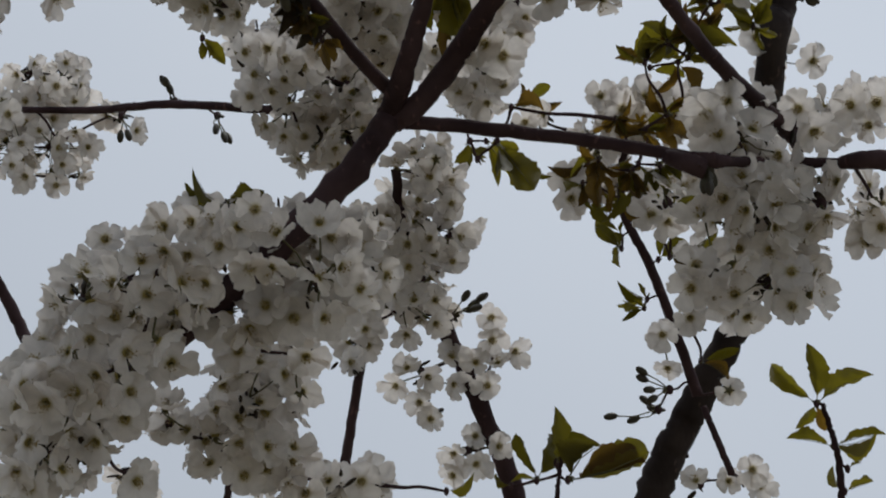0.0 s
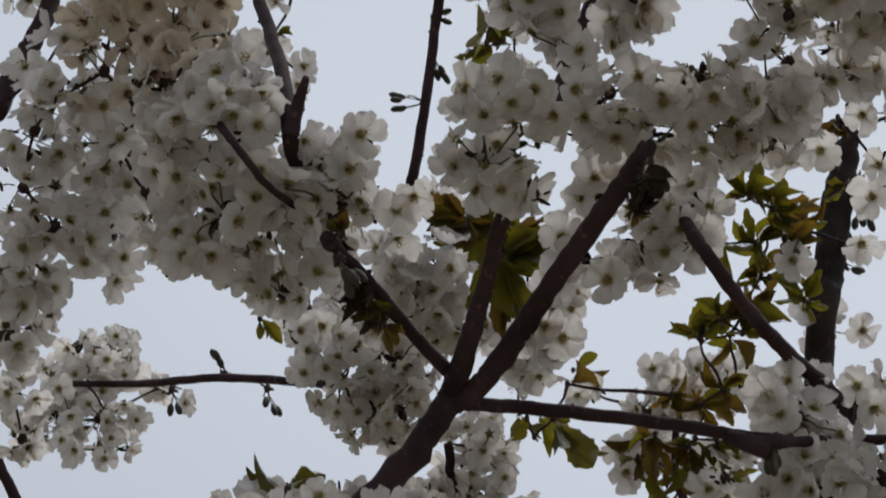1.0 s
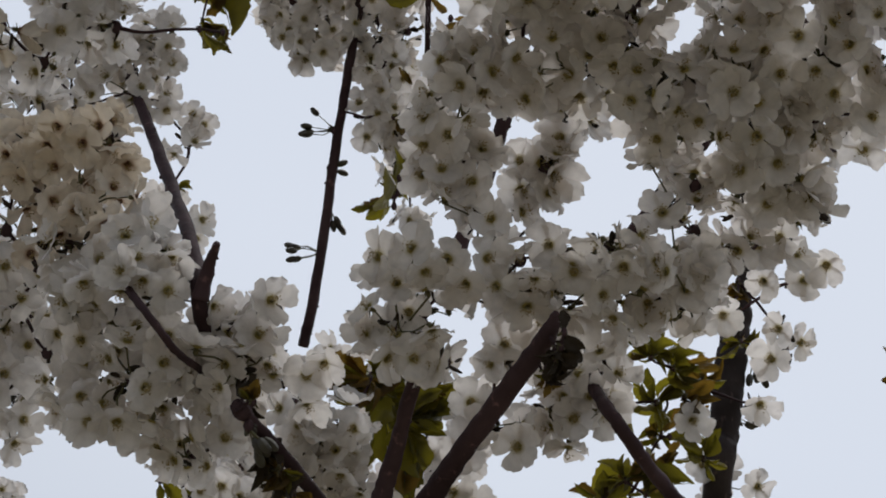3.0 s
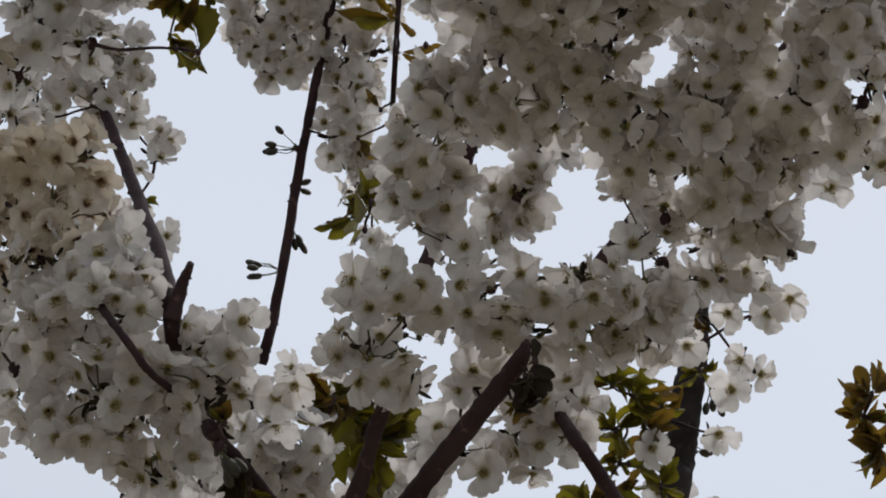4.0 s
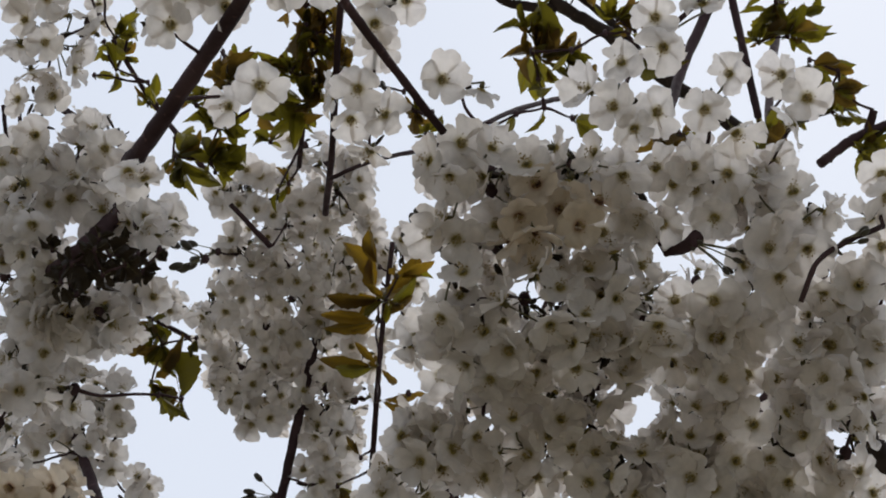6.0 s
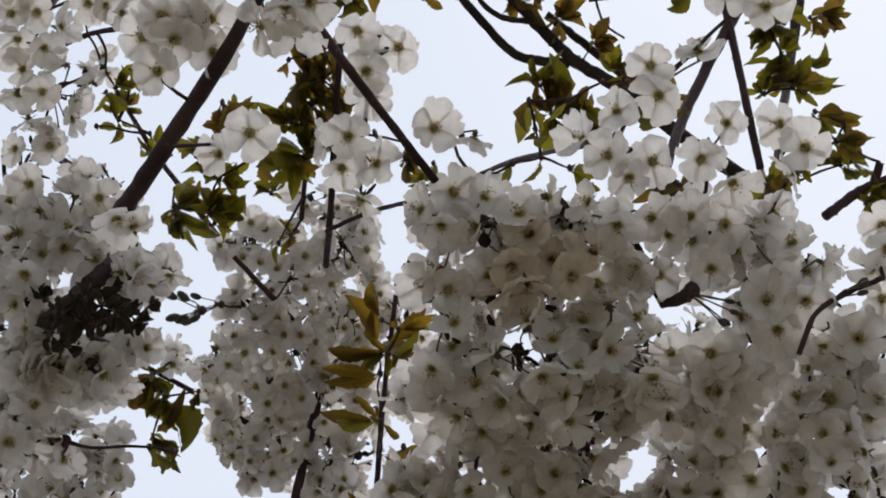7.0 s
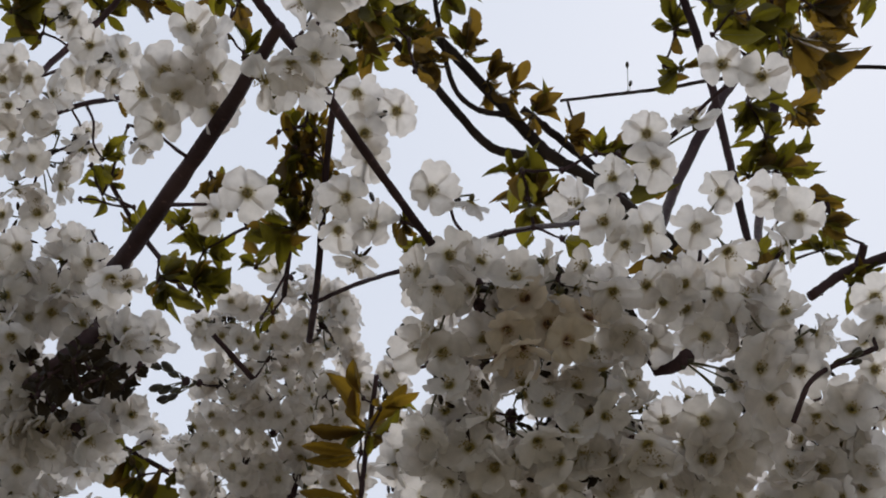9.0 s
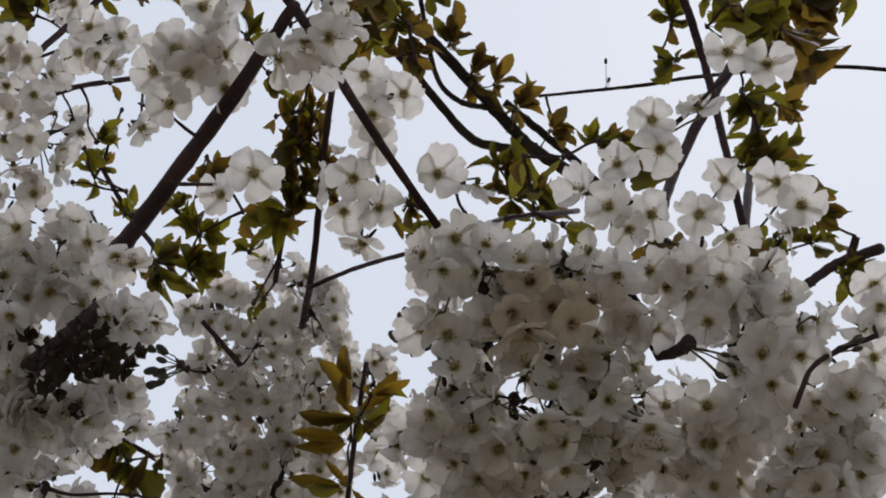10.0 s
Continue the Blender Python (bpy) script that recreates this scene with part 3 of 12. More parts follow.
branch(second, (0.2401, 1.4595, 3.7087, 0.0057), (0.301, 1.486, 3.6803, 0.0059), (0.3588, 1.5037, 3.6335, 0.0062), (0.4106, 1.5214, 3.5744, 0.0064))
branch(cherry, (0.205, 0.7127, 2.9101, 0.0037), (0.2183, 0.7345, 2.8779, 0.0036), (0.2325, 0.7516, 2.8234, 0.0034), (0.2459, 0.7732, 2.7783, 0.0033), (0.2529, 0.7865, 2.7019, 0.0031), (0.2585, 0.7967, 2.6281, 0.0029))
branch(cherry, (0.294, 0.7993, 2.8813, 0.0048), (0.2469, 0.78, 2.7726, 0.0043), (0.201, 0.7723, 2.6544, 0.0039), (0.1718, 0.7405, 2.554, 0.0034))
branch(cherry, (0.505, 1.0865, 3.5307, 0.0077), (0.4797, 1.12, 3.3764, 0.0067), (0.4504, 1.1412, 3.2326, 0.0057), (0.3962, 1.0805, 3.029, 0.0046), (0.3473, 1.0072, 2.835, 0.0036))
branch(cherry, (0.3371, 0.8829, 2.6785, 0.004), (0.368, 0.8774, 2.7055, 0.0043), (0.4091, 0.8744, 2.7294, 0.0046))
branch(cherry, (0.3801, 0.8824, 2.7131, 0.0041), (0.3845, 0.8641, 2.7276, 0.0032))
branch(cherry, (-0.3005, 0.9243, 2.845, 0.0024), (-0.2597, 0.9057, 2.8557, 0.0024), (-0.1955, 0.8312, 2.7798, 0.0022))
branch(cherry, (-0.254, 1.0362, 2.9428, 0.0021), (-0.2142, 1.0757, 2.9061, 0.0024), (-0.1756, 1.0701, 2.8416, 0.0027), (-0.1467, 1.0939, 2.8189, 0.0031))
branch(cherry, (-0.0505, 0.9398, 2.6749, 0.0018), (-0.019, 0.8901, 2.6473, 0.0018), (0.0221, 0.7726, 2.5443, 0.0017), (0.0815, 0.8142, 2.6334, 0.002), (0.1712, 0.9235, 2.7933, 0.0024))
branch(cherry, (-0.1361, 1.191, 2.8939, 0.0025), (-0.1089, 1.2086, 2.8765, 0.0027), (-0.0784, 1.2515, 2.8769, 0.0031), (-0.0271, 1.304, 2.8413, 0.0034))
branch(cherry, (-0.2294, 1.3118, 2.8574, 0.0025), (-0.1707, 1.3278, 2.8378, 0.0027), (-0.1118, 1.3459, 2.8164, 0.0028))
branch(cherry, (0.0199, 1.1463, 2.815, 0.0024), (0.0167, 1.1905, 2.762, 0.0026), (0.0155, 1.2278, 2.7172, 0.0027), (0.0181, 1.3135, 2.6762, 0.003))
branch(cherry, (-0.2926, 0.9826, 2.7965, 0.0019), (-0.2548, 0.9242, 2.7104, 0.0019), (-0.2073, 0.8694, 2.6203, 0.0019))
branch(second, (1.3887, 1.7042, 4.3537, 0.0047), (1.1272, 1.7281, 4.3631, 0.0045), (0.9182, 1.7491, 4.3692, 0.0042), (0.702, 1.7947, 4.3559, 0.0039), (0.5999, 1.8224, 4.3445, 0.0037), (0.5074, 1.8439, 4.3372, 0.0034), (0.4027, 1.8678, 4.3292, 0.0031))
branch(second, (0.4149, 1.8646, 4.3306, 0.0026), (0.4351, 1.8961, 4.3025, 0.0024), (0.4575, 1.8533, 4.2054, 0.002))
branch(cherry, (-0.2138, 0.8235, 2.9827, 0.0025), (-0.2327, 0.849, 2.9639, 0.0027), (-0.2541, 0.875, 2.945, 0.003), (-0.2912, 0.8859, 2.8754, 0.0031), (-0.2954, 0.8569, 2.7699, 0.0031))
branch(cherry, (0.0227, 0.696, 2.4773, 0.0007), (0.0259, 0.7064, 2.4684, 0.0007))
branch(cherry, (0.031, 0.6921, 2.4795, 0.0007), (0.0283, 0.7061, 2.4684, 0.0007))
branch(cherry, (-0.0413, 1.0626, 2.099, 0.0082), (-0.0304, 1.023, 2.1187, 0.0069), (-0.0213, 0.9976, 2.1431, 0.0057), (-0.0084, 0.95, 2.1775, 0.0045), (0.0062, 0.943, 2.194, 0.0035))
branch(cherry, (-0.0394, 1.0639, 2.0956, 0.0086), (-0.021, 1.0501, 2.104, 0.0081), (0.002, 1.0298, 2.1294, 0.0077), (0.0295, 0.9722, 2.1508, 0.0071), (0.061, 0.9184, 2.1763, 0.0066), (0.0694, 0.8966, 2.1818, 0.0055), (0.0727, 0.8857, 2.1893, 0.002))
branch(cherry, (-0.0398, 1.0527, 2.1108, 0.005), (-0.0594, 1.0232, 2.1179, 0.0046), (-0.0903, 0.9664, 2.1312, 0.0041), (-0.1176, 0.9338, 2.1467, 0.0038), knob=0.0057)
branch(cherry, (0.1075, 1.0029, 2.2084, 0.0049), (0.1118, 0.9442, 2.1514, 0.0046), (0.1299, 0.9564, 2.1314, 0.0047), (0.1637, 1.0114, 2.1234, 0.0049), (0.2057, 1.068, 2.1159, 0.0052), (0.2465, 1.141, 2.1214, 0.0056))
branch(cherry, (0.34, 1.71, 1.2, 0.0238), (0.2583, 1.6275, 1.4806, 0.0198), (0.1767, 1.5451, 1.8812, 0.0175), (0.183, 1.538, 1.9499, 0.0159), (0.1989, 1.5201, 1.9968, 0.0149), (0.2199, 1.505, 2.0368, 0.0144), (0.2479, 1.4844, 2.091, 0.0129), (0.2687, 1.4666, 2.138, 0.0104), (0.2635, 1.3262, 2.2853, 0.0124), (0.2713, 1.323, 2.3265, 0.0131), (0.2793, 1.3192, 2.3685, 0.0137), (0.2868, 1.3149, 2.4114, 0.0134), (0.2936, 1.3084, 2.4395, 0.011), (0.2994, 1.2989, 2.4721, 0.0065), (0.3063, 1.2962, 2.5126, 0.0056), (0.302, 1.2714, 2.551, 0.0051), bark=FAR_BARK)
branch(cherry, (0.4501, 1.3408, 2.3948, 0.002), (0.5067, 1.3448, 2.3798, 0.0028), (0.5704, 1.3273, 2.3052, 0.0035))
branch(cherry, (-0.3255, 0.9877, 2.7852, 0.0019), (-0.3157, 1.0254, 2.7429, 0.0021), (-0.3107, 1.054, 2.7112, 0.0024))
branch(cherry, (-0.3201, 1.0171, 2.8267, 0.0017), (-0.3146, 1.0499, 2.7903, 0.0017))
branch(cherry, (-0.3805, 1.1859, 2.5439, 0.0072), (-0.3765, 1.1436, 2.4547, 0.0075), (-0.3888, 1.1422, 2.4152, 0.0082), (-0.3944, 1.1194, 2.3525, 0.0086))
branch(cherry, (0.1369, 1.0343, 2.0631, 0.005), (0.1483, 1.0265, 2.0557, 0.0061), (0.1594, 1.0277, 2.0527, 0.0071))
branch(cherry, (0.2571, 1.0716, 2.0791, 0.0045), (0.271, 1.0523, 2.0735, 0.0062), (0.3003, 1.0532, 2.0717, 0.008))
branch(cherry, (-0.0512, 1.2063, 2.3104, 0.0018), (-0.0336, 1.2014, 2.3167, 0.0019), (-0.0088, 1.2141, 2.3322, 0.002))
branch(second, (1.5, 3.1, 3.1, 0.03), (1.0254, 2.3399, 3.3055, 0.022), (0.5509, 1.5798, 3.5111, 0.0111))
branch(second, (1.5, 3.1, 3.1, 0.03), (1.4444, 2.4021, 3.7269, 0.015), (1.3887, 1.7042, 4.3537, 0.0052))

# bud spurs
buds(cherry, (-0.2554, 1.4768, 2.3011), (-0.0069, -0.0062, 0.0162), 3)
buds(cherry, (-0.2162, 1.4812, 2.2901), (0.0109, 0.0063, -0.0165), 3)
buds(cherry, (-0.3042, 1.4818, 2.2875), (-0.0009, 0.0059, -0.0155), 2)
buds(cherry, (-0.0696, 1.3809, 2.6864), (-0.0268, -0.0027, 0.006), 5)
buds(cherry, (-0.0787, 1.447, 2.585), (-0.0275, 0, 0.002), 5)
buds(cherry, (-0.0733, 1.421, 2.6247), (0.0159, 0.0112, -0.0184), 5)
buds(cherry, (-0.0725, 1.4013, 2.6551), (0.0111, -0.0005, 0), 2)
buds(cherry, (0.1872, 1.4238, 2.0248), (-0.0275, -0.0024, 0.006), 4)
buds(cherry, (0.1783, 1.4297, 2.0092), (-0.024, 0.0017, -0.0047), 4)
buds(cherry, (0.0042, 1.4221, 2.0829), (0.0204, -0.0036, 0.0097), 5)
buds(cherry, (0.3018, 1.3083, 2.4044), (0.0043, 0.0114, -0.0179), 4)
buds(cherry, (0.3018, 1.385, 2.378), (0.0116, 0.0017, -0.0035), 2)
buds(cherry, (-0.1448, 1.2284, 2.8643), (-0.0321, 0.0066, -0.0018), 6)
buds(cherry, (0.0124, 0.7952, 2.4621), (-0.0064, -0.0098, 0.0088), 4)
buds(second, (0.5258, 1.8389, 4.3392), (-0.0146, -0.0226, 0.0201), 2)
buds(cherry, (0.172, 0.727, 2.4206), (0.0247, 0.0045, -0.0087), 5, 0.55)
buds(cherry, (0.1607, 1.0256, 2.0581), (0.0029, 0.005, -0.013), 5)
buds(cherry, (-0.1104, 0.94, 2.1366), (0.0086, 0.0074, -0.012), 6)
buds(cherry, (-0.1417, 0.9852, 2.6214), (-0.0212, -0.0001, 0.0029), 4)
buds(cherry, (0.2562, 0.7129, 2.4109), (0.0177, -0.0062, 0.0051), 3, 0.6)

# leafy shoots
sprig(cherry, (0.0292, 1.4148, 2.2426), "green", (0.0262, 0.0136, -0.0263), (0.0128, -0.0016, -0.0349), (0.0281, 0.0016, -0.0093), few=True)
sprig(cherry, (0.0144, 1.4149, 2.2422), "green", (-0.0036, 0.0141, -0.0207), (0.0104, -0.0011, -0.0184), few=True)
sprig(cherry, (0.0686, 1.538, 2.3412), "bronze", (0.023, -0.0067, 0.0127), (0.0321, 0.0044, -0.0033), few=True)
sprig(cherry, (-0.1448, 1.066, 2.0327), "green", (-0.0249, -0.0074, 0.0035), (0.0218, -0.0012, 0.014), few=True)
sprig(cherry, (-0.1824, 1.2971, 2.2682), "green", (0.0097, 0.0021, -0.016), few=True)
sprig(cherry, (0.1538, 1.2565, 2.2384), "green", (-0.0253, -0.0077, 0.006), (0.0253, 0.0129, -0.004), (0.0105, -0.0052, 0.019), few=True)
sprig(cherry, (0.1759, 1.2547, 2.2432), "bronze", (-0.0054, -0.0125, 0.0232), (0.0165, -0.0024, -0.0293), (0.0305, 0.0025, 0.0078), (-0.0084, 0.0198, -0.0196), few=True)
sprig(cherry, (0.1423, 1.2376, 2.1755), "bronze", (0.0346, -0.0068, -0.0015), (0.0136, 0.0138, -0.0184), few=True)
sprig(cherry, (0.1087, 1.3021, 2.1743), "bronze", (-0.0252, 0.0118, -0.0062), (0.0055, 0.0135, -0.0233), few=True)
sprig(cherry, (0.1183, 1.3085, 2.1577), "green", (0.0009, 0.0207, -0.0259), few=True)
sprig(cherry, (0.1443, 1.388, 2.1459), "green", (-0.0081, -0.0009, -0.0268), (-0.027, 0.006, 0.0118), (-0.0029, -0.0064, 0.0125), few=True)
sprig(cherry, (0.1756, 1.3946, 2.1292), "green", (0.0195, -0.002, 0.0214), (0.0074, -0.0126, 0.0193), few=True)
sprig(cherry, (0.1715, 1.2908, 2.0925), "bronze", (0.0379, -0.0122, 0.0075), few=True)
sprig(cherry, (0.1672, 1.4065, 2.0979), "green", (-0.0247, -0.0104, 0.0048), (-0.0232, -0.0055, -0.0072), (-0.0075, -0.0011, 0.0125), few=True)
sprig(cherry, (0.1936, 1.4114, 2.0854), "green", (0.0059, -0.0052, 0.0173), few=True)
sprig(cherry, (0.0036, 1.2783, 1.8989), "green", (0.0202, -0.0035, 0.0032), few=True)
sprig(cherry, (0.2038, 1.3578, 2.0295), "green", (0.0294, -0.0128, 0.0077), (0.0257, 0.0092, -0.0056), few=True)
sprig(cherry, (-0.0332, 1.1793, 2.3013), "bronze", (-0.0384, -0.0083, 0.0028), (-0.0296, -0.0022, -0.0075), (-0.0203, -0.0072, 0.0145), (-0.0031, 0.0005, -0.0231))
sprig(cherry, (-0.0065, 1.1915, 2.2743), "green", (0.0387, 0.0161, 0.008), (0.032, 0.0062, 0.0165), (0.0092, 0.0294, -0.038), (0.014, 0.0259, -0.0283))
sprig(cherry, (0.0019, 1.2004, 2.3043), "green", (0.0351, -0.0004, 0.0007), (0.027, 0.0018, -0.0153))
sprig(cherry, (-0.0671, 1.2212, 2.2541), "green", (0.0106, -0.0112, 0.0161), (-0.0115, -0.0053, 0.0181))
sprig(cherry, (-0.0911, 0.9632, 2.1194), "bronze", (0.0004, 0.0014, -0.0145), (0.0081, 0.0056, -0.0121), (-0.0066, 0.0036, -0.0117), (-0.0104, 0.0042, -0.005), (-0.0091, -0.0037, 0.0038), (0.0107, -0.0009, -0.0067))
sprig(cherry, (-0.1077, 0.9289, 2.1471), "bronze", (-0.0003, -0.0082, 0.0113), (-0.0053, -0.0051, 0.0073), (0.0049, -0.0061, 0.0071))
sprig(cherry, (0.0697, 0.9142, 2.1624), "bronze", (0.0003, 0.0075, -0.0114), (0.0061, 0.0083, -0.0074), (-0.0049, 0.0081, -0.0061), (0.0095, -0.0046, 0.002))
sprig(cherry, (0.1795, 1.1477, 2.3071), "green", (-0.0138, -0.0188, 0.0141), (0.0136, -0.0075, 0.0246), (0.0244, 0.0038, 0.0138), (-0.0192, -0.0005, 0.0031))
sprig(cherry, (0.1988, 1.1604, 2.3049), "green", (-0.0098, -0.0188, 0.0168), (0.0126, -0.0091, 0.0215), (0.0277, -0.006, 0.0029), (0.019, 0.0009, -0.0118))
sprig(cherry, (0.1881, 1.1839, 2.2876), "green", (-0.0053, -0.0141, 0.0216), (-0.0191, 0, 0.0125), (0.0197, -0.0096, 0.0146), (0.0101, 0.0033, -0.0179))
sprig(cherry, (0.2117, 1.1895, 2.2963), "bronze", (0.0222, -0.0192, 0.0041), (0.0032, -0.015, 0.0164), (0.0242, 0.0069, 0.0002), (0.0045, 0.0152, -0.016))
sprig(cherry, (0.1965, 1.2159, 2.2748), "green", (-0.0116, -0.0092, 0.0167), (0.0167, -0.0104, 0.0182), (0.0223, 0.0023, 0.0022), (-0.0187, 0.0015, -0.0078))
sprig(cherry, (0.2223, 1.2303, 2.288), "green", (0.0118, -0.0126, 0.0179), (0.0211, -0.0056, -0.0121), (-0.0106, -0.0086, 0.0151))
sprig(cherry, (0.2325, 1.2078, 2.3221), "bronze", (-0.0041, -0.0126, 0.0155), (0.0188, -0.007, 0.0044), (-0.0191, 0.0007, 0.0081))
sprig(cherry, (0.2304, 1.2243, 2.2601), "green", (0.0109, -0.0023, 0.0219), (-0.0158, -0.0097, 0.0038), (0.0091, 0.0023, -0.0166))
sprig(cherry, (0.1537, 1.145, 2.2025), "green", (-0.015, -0.0059, 0.0165), (0.0116, -0.0192, 0.0135), (-0.0207, 0.0006, -0.0003), (0.0232, -0.0022, 0.0094))
sprig(cherry, (0.1685, 1.1501, 2.1939), "green", (-0.005, -0.0145, 0.0196), (0.0185, -0.0107, 0.0126), (0.0207, 0.0003, 0.0009))
sprig(cherry, (0.1783, 1.1407, 2.2079), "bronze", (0.0089, -0.0085, 0.014), (-0.0099, -0.0136, 0.0101), (0.0177, 0.0046, -0.004))
sprig(cherry, (0.1376, 1.1535, 2.1903), "green", (-0.0181, -0.0028, 0.0099), (0.0033, -0.0044, 0.0215), (0.0139, -0.0092, 0.0043))
sprig(cherry, (-0.0116, 1.3725, 2.6033), "green", (-0.0224, 0.0099, -0.0042))
sprig(cherry, (-0.0063, 1.3707, 2.6056), "green", (-0.0043, -0.0123, 0.0173))
sprig(cherry, (-0.1989, 1.2124, 2.4954), "green", (0.0124, 0.0006, 0.0093))
sprig(cherry, (-0.1851, 1.1622, 2.2038), "green", (0.0159, 0.0004, -0.0151))
sprig(cherry, (-0.2074, 1.0141, 2.2498), "bronze", (-0.0087, 0.0011, 0.0092), (0.0071, -0.0109, 0.0089))
sprig(cherry, (0.4501, 1.3408, 2.3948), "bronze", (-0.013, -0.0027, 0.0237), (-0.0203, 0.0015, -0.0004), (-0.0028, 0.0248, -0.02), (0.0203, 0.024, -0.0199), (0.0099, -0.0037, 0.0193), (0.0247, -0.005, 0.0036))
sprig(cherry, (-0.0124, 1.3433, 2.6757), "green", (0.0154, 0.0154, -0.0167))
sprig(cherry, (-0.0086, 1.3779, 2.6334), "green", (0.0257, -0.0012, -0.0108), (-0.0026, 0.0111, -0.0191))
sprig(cherry, (-0.2159, 0.8697, 2.5067), "brown", (0.0097, 0.0033, -0.0066), (0.0033, 0.0108, -0.0056), (0.0113, -0.0004, 0.0069), (-0.0055, 0.0047, -0.0108), (0.0138, -0.004, -0.0061))
sprig(cherry, (-0.1934, 0.8616, 2.5122), "brown", (0.0071, 0.009, -0.0049), (0.0112, -0.0018, -0.0065), (0.0014, 0.0124, -0.0043), (0.0044, -0.0035, 0.009))
sprig(cherry, (-0.2259, 0.8849, 2.4932), "brown", (0.0062, 0.0068, -0.0058), (-0.0034, 0.0061, -0.0104), (0.0116, 0.002, -0.0025))
sprig(cherry, (-0.2409, 0.8768, 2.5163), "brown", (-0.003, -0.0099, 0.0049), (-0.0106, 0, 0.0075), (0.0039, -0.0091, 0.0032))
sprig(cherry, (-0.1774, 0.8812, 2.5058), "brown", (0.0096, -0.0002, -0.007), (0.0043, 0.0082, -0.0043), (0.0085, -0.0066, -0.001), (-0.0029, 0.004, -0.0095))
sprig(cherry, (-0.1968, 0.8834, 2.5057), "brown", (0.0075, 0.0029, -0.0082), (0.0011, 0.0095, -0.0042), (0.0096, -0.0003, 0.0033))
sprig(cherry, (-0.1679, 0.876, 2.5237), "brown", (0.0061, 0.0043, -0.0044), (0.0011, 0.0103, -0.0034))
sprig(cherry, (-0.341, 0.9103, 2.9906), "green", (0.0397, -0.0134, 0.0138), (0.0389, 0.0114, -0.0012), (0.0136, -0.0301, 0.0137), (-0.0242, -0.0091, 0.0058), (0.0213, 0.0108, -0.0205))
sprig(cherry, (-0.3073, 0.8938, 3.0003), "green", (0.0174, -0.0214, 0.0036), (0.0296, -0.0098, -0.0069), (-0.0247, -0.0078, 0.0176))
sprig(cherry, (-0.2603, 0.8994, 2.9906), "green", (0.0187, -0.0297, 0.0095), (0.0227, -0.0159, -0.0013), (0.0217, 0.0101, -0.0109), (-0.007, -0.0179, 0.018))
sprig(cherry, (-0.221, 0.8861, 2.9971), "green", (0.0328, -0.015, -0.0031), (0.0386, 0.0089, -0.0042), (0.0007, -0.0231, 0.0063), (-0.0207, -0.0118, -0.0004))
sprig(cherry, (-0.1192, 0.7246, 2.69), "green", (0.0078, -0.0202, 0.0053))
sprig(cherry, (-0.1274, 0.6943, 2.7157), "bronze", (0.0019, 0.0142, -0.0153))
sprig(cherry, (-0.1417, 0.706, 2.7466), "green", (-0.0077, 0.0097, -0.0138), (0.0078, 0.0044, -0.0128))
sprig(cherry, (-0.2361, 0.9378, 2.8268), "green", (0.0145, -0.0206, 0.0097), (0.0182, -0.009, 0.0032))
sprig(cherry, (-0.2446, 1.0472, 2.9328), "green", (-0.022, -0.0045, 0.0031), (-0.0048, -0.0123, 0.0123), (-0.0193, 0.0066, -0.0008), (0.0147, -0.0081, 0.0068), (0.0128, 0.007, -0.0001))
sprig(cherry, (-0.2165, 1.0781, 2.9044), "green", (-0.0113, -0.016, 0.0036), (0.0107, -0.0219, 0.0123), (0.0178, -0.0013, 0.0062))
sprig(cherry, (-0.1751, 0.9743, 2.7254), "green", (0.0167, -0.0124, 0.0118), (0.0257, 0.0084, -0.0178), (0.0182, -0.0041, 0.0087), (0.011, 0.0106, -0.0265))
sprig(cherry, (-0.1472, 0.9741, 2.7224), "green", (-0.0061, -0.0142, 0.0188), (0.0098, -0.016, 0.0148), (0.0204, -0.0162, -0.0033), (0.0212, 0.003, -0.0117), (-0.016, -0.0051, 0.0113))
sprig(cherry, (-0.1409, 0.9517, 2.74), "green", (0.0073, -0.0201, 0.004), (0.0231, 0.004, -0.0042), (0.0258, -0.0036, 0.0148), (-0.0135, -0.0111, 0.0168), (-0.0258, -0.0112, 0.0042))
sprig(cherry, (-0.1336, 0.8904, 2.7245), "bronze", (-0.0093, -0.0101, 0.0202), (0.0098, -0.013, 0.0173), (0.0016, -0.0229, 0.0142), (-0.0203, -0.0018, 0.0126), (0.0179, -0.0016, 0.0112))
sprig(cherry, (-0.07, 0.8957, 2.7132), "green", (-0.0391, 0.011, 0.0068), (-0.0343, -0.0004, -0.0155), (-0.0014, 0.0193, -0.0126), (-0.0082, -0.0261, 0.0088))
sprig(cherry, (-0.0697, 0.8645, 2.7387), "mixed", (-0.0163, -0.0181, 0.013), (0.0055, -0.0202, 0.0242), (-0.0014, 0.03, -0.0127), (0.0111, 0.0118, -0.0245), (-0.0178, 0.0054, -0.0069))
sprig(cherry, (-0.0786, 0.8483, 2.7529), "mixed", (-0.0055, -0.01, 0.0234), (-0.0006, 0.0147, -0.0284), (0.0136, 0.0125, -0.0147), (-0.0088, 0.0227, -0.0062))
sprig(cherry, (-0.0556, 0.8522, 2.7472), "mixed", (0.0011, -0.0274, 0.0097), (0.0086, 0.0232, -0.0192), (-0.011, -0.021, 0.0077), (0.0153, 0.0108, -0.0219))
sprig(cherry, (-0.0674, 0.8815, 2.7245), "green", (0.0132, 0.0117, -0.0151), (0.0166, -0.0113, -0.0005), (-0.022, -0.0012, 0.0073))
